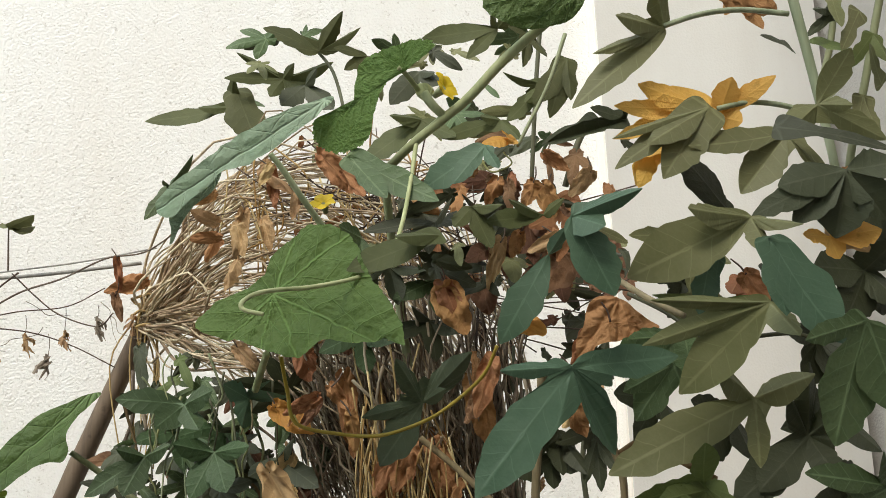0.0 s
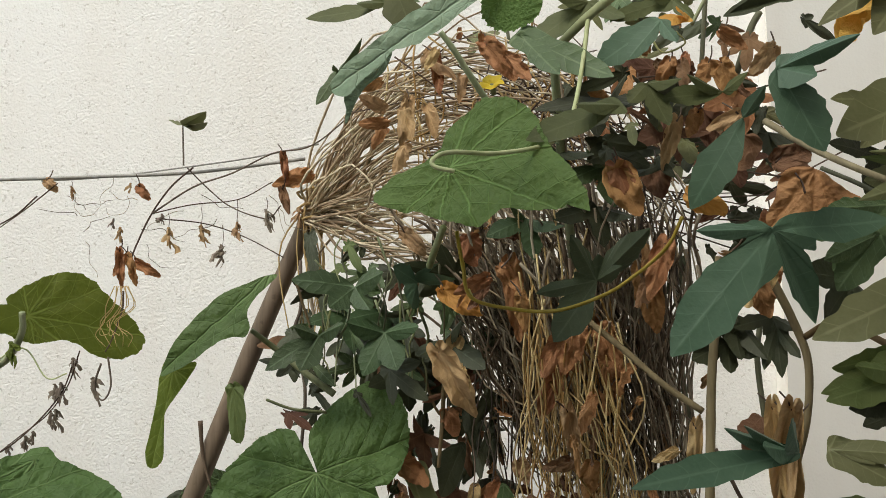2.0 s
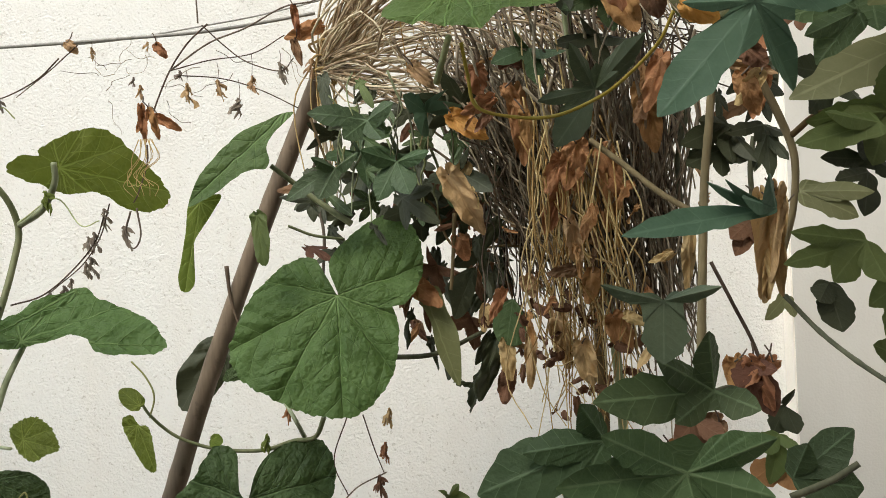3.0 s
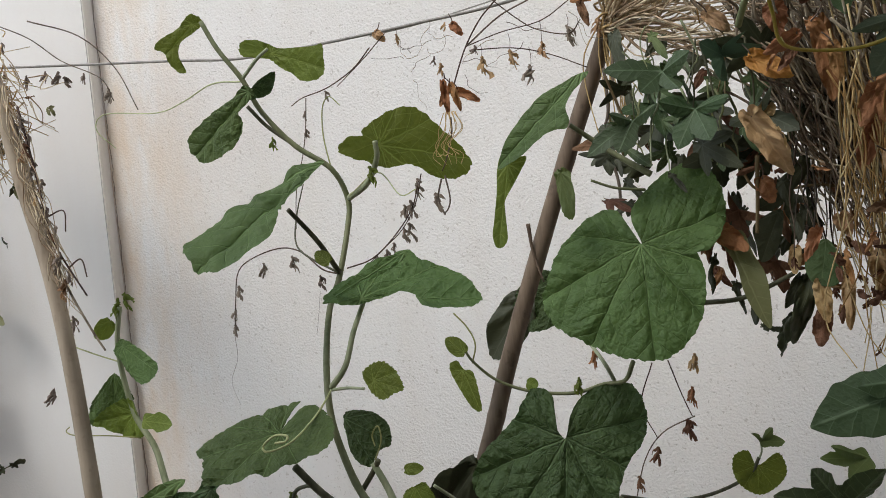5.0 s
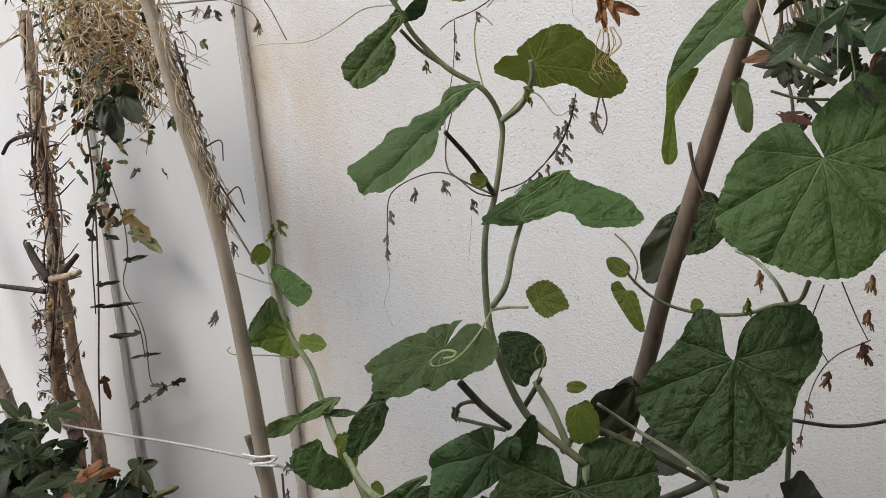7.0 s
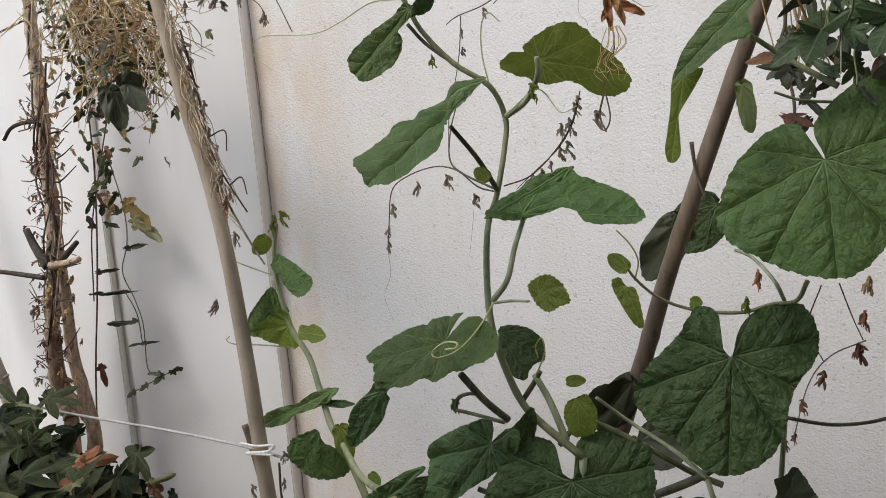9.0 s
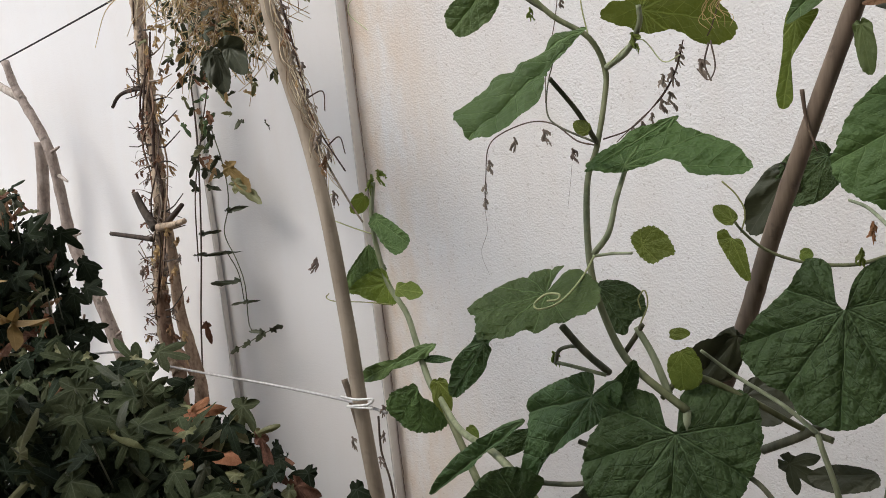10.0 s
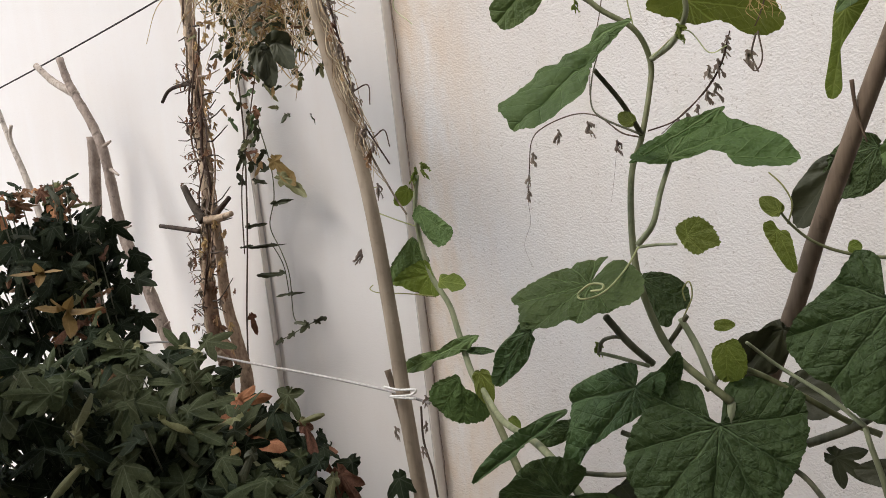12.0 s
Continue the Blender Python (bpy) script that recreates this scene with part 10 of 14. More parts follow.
leaf(creeper, "lance", (0.312, 1.335, 1.764), (0.319, 1.313, 1.706), (-0.55, -0.80, 0.23), 0.034, UMBER, arch=0.05, fold=0.12)
leaf(creeper, "lance", (0.220, 1.166, 1.687), (0.202, 1.149, 1.645), (0.10, -0.93, 0.34), 0.024, DARK, arch=0.05, fold=0.12)
leaf(creeper, "spear", (0.372, 1.262, 1.744), (0.317, 1.251, 1.720), (0.38, -0.76, -0.53), 0.024, OLIVE, arch=0.05, fold=0.12)
leaf(creeper, "spear", (0.378, 1.243, 1.767), (0.339, 1.230, 1.722), (0.10, -0.97, 0.20), 0.027, UMBER, arch=0.05, fold=0.12)
leaf(creeper, "three", (0.430, 1.305, 1.699), (0.392, 1.292, 1.647), (-0.16, -0.92, 0.36), 0.069, OLIVE, arch=0.05, fold=0.12)
leaf(creeper, "lance", (0.495, 1.216, 1.709), (0.486, 1.197, 1.665), (-0.27, -0.87, 0.42), 0.024, DARK, arch=0.05, fold=0.12)
leaf(creeper, "lance", (0.222, 1.244, 1.705), (0.259, 1.217, 1.653), (-0.64, -0.76, -0.07), 0.036, RUST, arch=0.05, fold=0.12)
leaf(creeper, "lance", (0.413, 1.198, 1.789), (0.419, 1.177, 1.739), (-0.81, -0.57, 0.14), 0.029, RUST, arch=0.05, fold=0.12)
leaf(creeper, "spear", (0.228, 1.147, 1.745), (0.258, 1.121, 1.714), (-0.79, -0.53, -0.32), 0.020, UMBER, arch=0.05, fold=0.12)
leaf(creeper, "lance", (0.414, 1.239, 1.741), (0.407, 1.220, 1.683), (-0.16, -0.93, 0.33), 0.034, UMBER, arch=0.05, fold=0.12)
# dark leaves added where the wall beside the bundle lies in shade
leaf(creeper, "three", (0.414, 1.162, 1.536), (0.417, 1.141, 1.476), (-0.59, -0.77, 0.24), 0.057, DARK, arch=0.05, fold=0.12)
leaf(creeper, "three", (0.447, 1.354, 1.618), (0.479, 1.328, 1.552), (-0.83, -0.53, -0.19), 0.072, DARK, arch=0.05, fold=0.12)
leaf(creeper, "three", (0.465, 1.288, 1.557), (0.430, 1.274, 1.496), (0.38, -0.93, -0.00), 0.061, DARK, arch=0.05, fold=0.12)
leaf(creeper, "three", (0.443, 1.353, 1.672), (0.504, 1.322, 1.650), (-0.48, -0.87, -0.11), 0.071, DARK, arch=0.05, fold=0.12)
leaf(creeper, "spear", (0.429, 1.247, 1.730), (0.371, 1.237, 1.677), (0.27, -0.96, -0.11), 0.030, DARK, arch=0.05, fold=0.12)
leaf(creeper, "lance", (0.409, 1.330, 1.690), (0.354, 1.320, 1.668), (-0.10, -0.77, 0.63), 0.026, DARK, arch=0.05, fold=0.12)
leaf(creeper, "spear", (0.447, 1.218, 1.552), (0.383, 1.209, 1.574), (-0.11, -0.78, -0.62), 0.030, DARK, arch=0.05, fold=0.12)
leaf(creeper, "lance", (0.370, 1.382, 1.549), (0.334, 1.368, 1.497), (0.19, -0.97, 0.14), 0.027, DARK, arch=0.05, fold=0.12)
leaf(creeper, "lance", (0.474, 1.348, 1.584), (0.424, 1.336, 1.553), (-0.06, -0.89, 0.44), 0.025, DARK, arch=0.05, fold=0.12)
leaf(creeper, "three", (0.450, 1.279, 1.609), (0.435, 1.261, 1.537), (-0.14, -0.96, 0.26), 0.065, DARK, arch=0.05, fold=0.12)
leaf(creeper, "lance", (0.380, 1.177, 1.691), (0.327, 1.166, 1.689), (0.20, -0.98, -0.00), 0.024, DARK, arch=0.05, fold=0.12)
leaf(creeper, "lance", (0.441, 1.310, 1.531), (0.382, 1.301, 1.507), (0.01, -0.94, 0.35), 0.028, UMBER, arch=0.05, fold=0.12)
leaf(creeper, "lance", (0.387, 1.170, 1.698), (0.351, 1.156, 1.638), (-0.33, -0.85, 0.40), 0.029, DARK, arch=0.05, fold=0.12)
leaf(creeper, "lance", (0.498, 1.239, 1.715), (0.435, 1.230, 1.663), (0.19, -0.98, -0.06), 0.035, UMBER, arch=0.05, fold=0.12)
leaf(creeper, "three", (0.353, 1.165, 1.524), (0.345, 1.146, 1.478), (0.38, -0.88, 0.29), 0.041, DARK, arch=0.05, fold=0.12)
leaf(creeper, "spear", (0.364, 1.171, 1.604), (0.315, 1.160, 1.585), (0.15, -0.97, 0.20), 0.021, UMBER, arch=0.05, fold=0.12)
leaf(creeper, "three", (0.548, 1.327, 1.683), (0.482, 1.318, 1.632), (-0.37, -0.71, 0.60), 0.071, UMBER, arch=0.05, fold=0.12)
leaf(creeper, "spear", (0.471, 1.248, 1.589), (0.449, 1.231, 1.513), (0.04, -0.98, 0.20), 0.032, DARK, arch=0.05, fold=0.12)
leaf(creeper, "three", (0.385, 1.240, 1.728), (0.400, 1.217, 1.675), (-0.02, -0.92, 0.39), 0.049, UMBER, arch=0.05, fold=0.12)
leaf(creeper, "lance", (0.353, 1.230, 1.735), (0.307, 1.218, 1.705), (0.25, -0.97, 0.00), 0.023, DARK, arch=0.05, fold=0.12)
leaf(creeper, "lance", (0.367, 1.323, 1.743), (0.395, 1.298, 1.672), (-0.32, -0.93, 0.20), 0.035, DARK, arch=0.05, fold=0.12)
leaf(creeper, "spear", (0.395, 1.325, 1.564), (0.410, 1.302, 1.506), (0.26, -0.87, 0.41), 0.025, DARK, arch=0.05, fold=0.12)
leaf(creeper, "lance", (-0.039, 1.166, 1.836), (-0.053, 1.148, 1.802), (0.63, -0.76, 0.14), 0.015, TAN, arch=0.05, fold=0.12, crumple=0.2)
leaf(creeper, "lance", (0.062, 1.111, 1.806), (0.093, 1.086, 1.766), (-0.68, -0.73, -0.06), 0.023, RUST, arch=0.05, fold=0.12, crumple=0.2)
leaf(creeper, "lance", (-0.099, 1.096, 1.715), (-0.135, 1.082, 1.712), (0.37, -0.81, -0.46), 0.019, RUST, arch=0.05, fold=0.12, crumple=0.2)
leaf(creeper, "lance", (0.001, 1.073, 1.769), (-0.005, 1.054, 1.728), (0.23, -0.89, 0.39), 0.017, TAN, arch=0.05, fold=0.12, crumple=0.2)
leaf(creeper, "lance", (-0.037, 1.131, 1.807), (-0.003, 1.105, 1.772), (-0.22, -0.87, 0.44), 0.021, TAN, arch=0.05, fold=0.12, crumple=0.2)
leaf(creeper, "lance", (-0.076, 1.087, 1.729), (-0.065, 1.064, 1.681), (0.10, -0.89, 0.44), 0.021, TAN, arch=0.05, fold=0.12, crumple=0.2)
leaf(creeper, "lance", (-0.102, 1.094, 1.735), (-0.134, 1.079, 1.748), (0.24, -0.88, -0.41), 0.021, TAN, arch=0.05, fold=0.12, crumple=0.2)
leaf(creeper, "lance", (-0.032, 1.101, 1.812), (-0.048, 1.083, 1.778), (0.37, -0.89, 0.28), 0.016, TAN, arch=0.05, fold=0.12, crumple=0.2)
leaf(creeper, "lance", (-0.107, 1.128, 1.781), (-0.135, 1.112, 1.762), (0.57, -0.79, -0.20), 0.016, RUST, arch=0.05, fold=0.12, crumple=0.2)
leaf(creeper, "lance", (-0.073, 1.092, 1.682), (-0.090, 1.075, 1.641), (-0.24, -0.86, 0.46), 0.021, TAN, arch=0.05, fold=0.12, crumple=0.2)
leaf(creeper, "lance", (-0.044, 1.146, 1.749), (-0.033, 1.124, 1.701), (0.09, -0.89, 0.44), 0.021, TAN, arch=0.05, fold=0.12, crumple=0.2)
leaf(creeper, "lance", (-0.104, 1.149, 1.723), (-0.120, 1.131, 1.688), (0.01, -0.90, 0.44), 0.017, RUST, arch=0.05, fold=0.12, crumple=0.2)
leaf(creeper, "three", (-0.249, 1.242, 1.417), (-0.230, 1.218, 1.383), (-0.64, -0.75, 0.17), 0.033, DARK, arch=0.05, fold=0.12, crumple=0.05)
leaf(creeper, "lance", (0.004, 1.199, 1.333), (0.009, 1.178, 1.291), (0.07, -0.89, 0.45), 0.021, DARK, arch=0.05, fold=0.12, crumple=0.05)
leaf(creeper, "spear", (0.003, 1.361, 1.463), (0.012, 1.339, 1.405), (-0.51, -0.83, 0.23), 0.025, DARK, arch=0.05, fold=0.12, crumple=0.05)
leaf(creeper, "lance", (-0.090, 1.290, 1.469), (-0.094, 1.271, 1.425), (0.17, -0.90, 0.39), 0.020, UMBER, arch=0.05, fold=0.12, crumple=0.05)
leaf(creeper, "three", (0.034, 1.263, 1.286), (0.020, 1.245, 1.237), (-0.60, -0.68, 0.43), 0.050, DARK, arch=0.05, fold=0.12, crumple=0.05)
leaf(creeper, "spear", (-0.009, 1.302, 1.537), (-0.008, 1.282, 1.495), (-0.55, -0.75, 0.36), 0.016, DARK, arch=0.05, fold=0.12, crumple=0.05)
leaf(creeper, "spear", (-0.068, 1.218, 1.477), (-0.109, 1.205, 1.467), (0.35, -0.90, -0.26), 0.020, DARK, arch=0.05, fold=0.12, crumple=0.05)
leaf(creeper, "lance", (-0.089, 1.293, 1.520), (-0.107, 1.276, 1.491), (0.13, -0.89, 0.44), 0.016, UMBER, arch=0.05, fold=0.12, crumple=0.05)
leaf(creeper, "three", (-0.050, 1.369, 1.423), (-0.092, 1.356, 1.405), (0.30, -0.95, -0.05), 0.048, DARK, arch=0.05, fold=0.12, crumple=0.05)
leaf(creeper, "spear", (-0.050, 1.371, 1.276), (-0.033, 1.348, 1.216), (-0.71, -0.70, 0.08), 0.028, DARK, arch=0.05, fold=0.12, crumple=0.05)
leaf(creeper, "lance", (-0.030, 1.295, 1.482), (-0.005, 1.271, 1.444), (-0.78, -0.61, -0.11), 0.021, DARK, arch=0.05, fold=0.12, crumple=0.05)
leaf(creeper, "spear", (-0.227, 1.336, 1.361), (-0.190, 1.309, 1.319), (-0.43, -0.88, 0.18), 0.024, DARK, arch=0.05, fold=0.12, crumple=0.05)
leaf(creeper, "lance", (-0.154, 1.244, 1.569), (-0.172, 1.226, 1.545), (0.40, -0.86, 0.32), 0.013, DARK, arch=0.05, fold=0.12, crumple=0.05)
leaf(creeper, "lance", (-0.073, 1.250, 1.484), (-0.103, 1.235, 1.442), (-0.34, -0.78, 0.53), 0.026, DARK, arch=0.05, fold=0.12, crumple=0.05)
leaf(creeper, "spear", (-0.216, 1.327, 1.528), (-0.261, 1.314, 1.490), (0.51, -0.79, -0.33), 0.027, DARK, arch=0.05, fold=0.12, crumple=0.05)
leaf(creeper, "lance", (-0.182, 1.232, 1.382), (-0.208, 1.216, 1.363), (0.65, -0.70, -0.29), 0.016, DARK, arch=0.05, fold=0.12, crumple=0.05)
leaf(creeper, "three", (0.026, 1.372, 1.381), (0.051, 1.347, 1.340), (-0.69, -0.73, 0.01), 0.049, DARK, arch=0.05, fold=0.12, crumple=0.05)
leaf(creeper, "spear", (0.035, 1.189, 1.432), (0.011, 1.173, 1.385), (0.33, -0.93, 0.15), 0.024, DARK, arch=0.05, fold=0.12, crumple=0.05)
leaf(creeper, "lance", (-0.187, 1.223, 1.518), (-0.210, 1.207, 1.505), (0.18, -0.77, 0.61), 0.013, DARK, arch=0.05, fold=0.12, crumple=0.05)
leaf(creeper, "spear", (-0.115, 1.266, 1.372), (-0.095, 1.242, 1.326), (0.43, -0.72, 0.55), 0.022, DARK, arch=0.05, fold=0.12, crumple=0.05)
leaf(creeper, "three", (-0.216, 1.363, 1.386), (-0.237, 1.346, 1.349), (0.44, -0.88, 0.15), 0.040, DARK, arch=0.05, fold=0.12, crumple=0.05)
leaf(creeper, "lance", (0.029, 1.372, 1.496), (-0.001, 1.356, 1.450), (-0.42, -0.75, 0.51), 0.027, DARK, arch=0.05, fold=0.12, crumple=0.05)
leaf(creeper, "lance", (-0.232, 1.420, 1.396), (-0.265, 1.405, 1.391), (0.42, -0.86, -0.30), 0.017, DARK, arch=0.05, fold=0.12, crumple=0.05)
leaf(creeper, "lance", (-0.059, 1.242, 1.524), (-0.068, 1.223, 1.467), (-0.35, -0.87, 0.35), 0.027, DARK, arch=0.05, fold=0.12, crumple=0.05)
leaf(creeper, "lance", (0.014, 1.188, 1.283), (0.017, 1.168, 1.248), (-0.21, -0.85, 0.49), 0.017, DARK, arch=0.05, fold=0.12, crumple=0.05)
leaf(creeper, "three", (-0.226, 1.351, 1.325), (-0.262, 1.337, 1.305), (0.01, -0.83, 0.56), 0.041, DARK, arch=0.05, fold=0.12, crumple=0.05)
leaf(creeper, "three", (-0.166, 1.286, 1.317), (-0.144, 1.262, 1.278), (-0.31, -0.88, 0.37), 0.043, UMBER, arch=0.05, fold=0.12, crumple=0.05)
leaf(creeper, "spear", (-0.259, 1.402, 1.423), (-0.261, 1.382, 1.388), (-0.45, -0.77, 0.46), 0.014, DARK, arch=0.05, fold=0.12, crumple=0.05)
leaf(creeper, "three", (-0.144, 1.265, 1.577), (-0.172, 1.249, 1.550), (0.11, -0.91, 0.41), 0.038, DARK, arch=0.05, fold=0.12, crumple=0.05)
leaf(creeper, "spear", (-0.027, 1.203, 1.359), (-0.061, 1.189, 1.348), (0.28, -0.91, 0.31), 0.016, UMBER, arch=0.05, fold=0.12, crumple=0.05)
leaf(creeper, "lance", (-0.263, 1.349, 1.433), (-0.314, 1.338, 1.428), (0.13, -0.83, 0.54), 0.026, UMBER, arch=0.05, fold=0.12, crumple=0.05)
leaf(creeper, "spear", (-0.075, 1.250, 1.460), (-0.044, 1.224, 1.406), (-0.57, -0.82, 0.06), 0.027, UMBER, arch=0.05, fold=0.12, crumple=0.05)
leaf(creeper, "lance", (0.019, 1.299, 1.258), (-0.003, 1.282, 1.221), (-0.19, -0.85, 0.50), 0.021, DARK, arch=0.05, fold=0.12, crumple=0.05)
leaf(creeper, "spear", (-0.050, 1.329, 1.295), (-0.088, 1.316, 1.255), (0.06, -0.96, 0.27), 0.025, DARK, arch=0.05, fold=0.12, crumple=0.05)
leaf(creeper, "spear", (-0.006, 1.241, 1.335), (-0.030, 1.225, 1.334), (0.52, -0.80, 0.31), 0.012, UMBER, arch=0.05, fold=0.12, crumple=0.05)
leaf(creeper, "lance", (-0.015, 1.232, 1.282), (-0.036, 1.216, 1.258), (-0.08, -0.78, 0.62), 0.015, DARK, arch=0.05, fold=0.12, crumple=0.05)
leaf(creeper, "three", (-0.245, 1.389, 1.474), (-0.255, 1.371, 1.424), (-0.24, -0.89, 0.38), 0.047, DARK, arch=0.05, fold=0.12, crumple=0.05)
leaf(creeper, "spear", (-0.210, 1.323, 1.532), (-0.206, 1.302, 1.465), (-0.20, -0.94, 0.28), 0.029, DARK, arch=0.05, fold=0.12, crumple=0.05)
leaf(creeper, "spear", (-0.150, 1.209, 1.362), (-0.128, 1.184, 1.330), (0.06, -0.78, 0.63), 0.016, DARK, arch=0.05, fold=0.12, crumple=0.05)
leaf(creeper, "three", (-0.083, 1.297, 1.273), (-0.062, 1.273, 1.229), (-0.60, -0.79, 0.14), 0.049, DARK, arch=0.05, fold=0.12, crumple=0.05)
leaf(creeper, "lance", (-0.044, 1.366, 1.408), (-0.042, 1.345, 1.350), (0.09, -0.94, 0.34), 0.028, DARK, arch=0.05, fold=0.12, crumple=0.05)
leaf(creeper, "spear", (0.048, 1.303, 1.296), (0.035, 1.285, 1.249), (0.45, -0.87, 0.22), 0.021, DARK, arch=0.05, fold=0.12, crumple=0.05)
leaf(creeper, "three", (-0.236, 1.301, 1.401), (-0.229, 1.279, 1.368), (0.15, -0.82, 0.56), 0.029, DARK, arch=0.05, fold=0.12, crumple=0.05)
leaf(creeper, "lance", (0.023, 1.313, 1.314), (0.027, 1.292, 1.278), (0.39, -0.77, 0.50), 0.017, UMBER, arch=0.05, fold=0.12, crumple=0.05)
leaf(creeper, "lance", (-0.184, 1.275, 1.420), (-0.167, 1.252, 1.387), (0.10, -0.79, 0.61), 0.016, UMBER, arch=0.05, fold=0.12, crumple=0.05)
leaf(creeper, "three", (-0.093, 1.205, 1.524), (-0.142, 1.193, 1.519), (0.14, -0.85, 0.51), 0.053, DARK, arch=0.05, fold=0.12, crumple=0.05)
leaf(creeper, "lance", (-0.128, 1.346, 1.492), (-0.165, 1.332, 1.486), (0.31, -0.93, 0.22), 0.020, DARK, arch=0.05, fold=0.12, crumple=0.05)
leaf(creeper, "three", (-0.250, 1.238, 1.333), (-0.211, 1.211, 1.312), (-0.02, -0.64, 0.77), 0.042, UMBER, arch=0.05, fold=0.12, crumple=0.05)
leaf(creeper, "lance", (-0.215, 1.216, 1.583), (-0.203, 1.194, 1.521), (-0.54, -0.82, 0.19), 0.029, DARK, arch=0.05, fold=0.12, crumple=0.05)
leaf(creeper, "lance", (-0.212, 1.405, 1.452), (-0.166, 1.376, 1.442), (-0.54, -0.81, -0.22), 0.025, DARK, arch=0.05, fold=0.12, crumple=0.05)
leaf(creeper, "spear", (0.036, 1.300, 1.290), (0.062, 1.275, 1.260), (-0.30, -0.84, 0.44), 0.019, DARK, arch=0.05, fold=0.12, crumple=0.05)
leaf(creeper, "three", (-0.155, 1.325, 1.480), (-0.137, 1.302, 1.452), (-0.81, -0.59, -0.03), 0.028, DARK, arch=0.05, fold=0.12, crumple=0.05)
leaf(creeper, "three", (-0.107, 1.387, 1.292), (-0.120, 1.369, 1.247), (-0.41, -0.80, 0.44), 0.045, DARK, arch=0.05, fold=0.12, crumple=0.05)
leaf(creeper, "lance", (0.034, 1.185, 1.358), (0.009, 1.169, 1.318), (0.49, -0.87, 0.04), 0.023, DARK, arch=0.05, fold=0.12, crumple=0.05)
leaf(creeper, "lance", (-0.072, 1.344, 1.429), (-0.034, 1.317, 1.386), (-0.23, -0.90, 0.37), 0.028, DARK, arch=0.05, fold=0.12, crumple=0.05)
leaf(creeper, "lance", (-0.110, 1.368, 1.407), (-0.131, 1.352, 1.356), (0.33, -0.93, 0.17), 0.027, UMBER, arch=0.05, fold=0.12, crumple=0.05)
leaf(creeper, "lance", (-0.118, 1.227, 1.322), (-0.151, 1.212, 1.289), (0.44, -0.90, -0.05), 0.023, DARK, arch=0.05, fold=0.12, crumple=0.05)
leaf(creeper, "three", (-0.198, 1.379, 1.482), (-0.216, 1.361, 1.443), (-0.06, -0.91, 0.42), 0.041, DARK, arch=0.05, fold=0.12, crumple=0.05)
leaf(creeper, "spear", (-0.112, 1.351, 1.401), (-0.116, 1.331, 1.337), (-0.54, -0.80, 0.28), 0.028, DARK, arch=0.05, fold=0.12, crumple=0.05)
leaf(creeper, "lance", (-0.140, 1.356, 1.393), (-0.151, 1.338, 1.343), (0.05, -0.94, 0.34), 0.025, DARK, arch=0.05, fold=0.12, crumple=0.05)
leaf(creeper, "lance", (0.048, 1.269, 1.348), (0.038, 1.251, 1.302), (0.19, -0.93, 0.32), 0.017, DARK, arch=0.05, fold=0.12, crumple=0.2)
leaf(creeper, "spear", (-0.050, 1.351, 1.189), (-0.048, 1.331, 1.130), (0.35, -0.88, 0.33), 0.020, DARK, arch=0.05, fold=0.12, crumple=0.2)
leaf(creeper, "lance", (-0.002, 1.239, 1.288), (0.006, 1.217, 1.240), (0.20, -0.88, 0.42), 0.019, UMBER, arch=0.05, fold=0.12, crumple=0.2)
leaf(creeper, "lance", (0.019, 1.258, 1.186), (-0.007, 1.243, 1.142), (0.20, -0.95, 0.22), 0.021, DARK, arch=0.05, fold=0.12, crumple=0.2)
leaf(creeper, "lance", (-0.009, 1.272, 1.369), (-0.024, 1.255, 1.331), (-0.11, -0.88, 0.46), 0.015, DARK, arch=0.05, fold=0.12, crumple=0.2)
leaf(creeper, "lance", (-0.008, 1.349, 1.333), (0.013, 1.325, 1.303), (-0.72, -0.69, 0.03), 0.017, DARK, arch=0.05, fold=0.12, crumple=0.2)
leaf(creeper, "spear", (-0.102, 1.242, 1.227), (-0.111, 1.224, 1.171), (0.57, -0.81, 0.17), 0.019, DARK, arch=0.05, fold=0.12, crumple=0.2)
leaf(creeper, "lance", (0.006, 1.344, 1.337), (-0.016, 1.327, 1.313), (0.62, -0.79, -0.03), 0.013, UMBER, arch=0.05, fold=0.12, crumple=0.2)
leaf(creeper, "spear", (-0.014, 1.264, 1.395), (-0.050, 1.250, 1.358), (0.11, -0.96, 0.26), 0.021, UMBER, arch=0.05, fold=0.12, crumple=0.2)
leaf(creeper, "spear", (0.051, 1.336, 1.412), (0.060, 1.314, 1.376), (0.30, -0.79, 0.54), 0.013, DARK, arch=0.05, fold=0.12, crumple=0.2)
leaf(creeper, "spear", (0.001, 1.283, 1.321), (0.016, 1.260, 1.258), (0.40, -0.82, 0.40), 0.023, RUST, arch=0.05, fold=0.12, crumple=0.2)
leaf(creeper, "lance", (-0.093, 1.315, 1.201), (-0.111, 1.298, 1.172), (0.48, -0.85, 0.19), 0.013, RUST, arch=0.05, fold=0.12, crumple=0.2)
leaf(creeper, "lance", (-0.042, 1.332, 1.154), (-0.050, 1.313, 1.110), (0.32, -0.89, 0.33), 0.016, DARK, arch=0.05, fold=0.12, crumple=0.2)
leaf(creeper, "lance", (-0.022, 1.266, 1.403), (-0.052, 1.251, 1.384), (0.24, -0.90, 0.36), 0.016, UMBER, arch=0.05, fold=0.12, crumple=0.2)
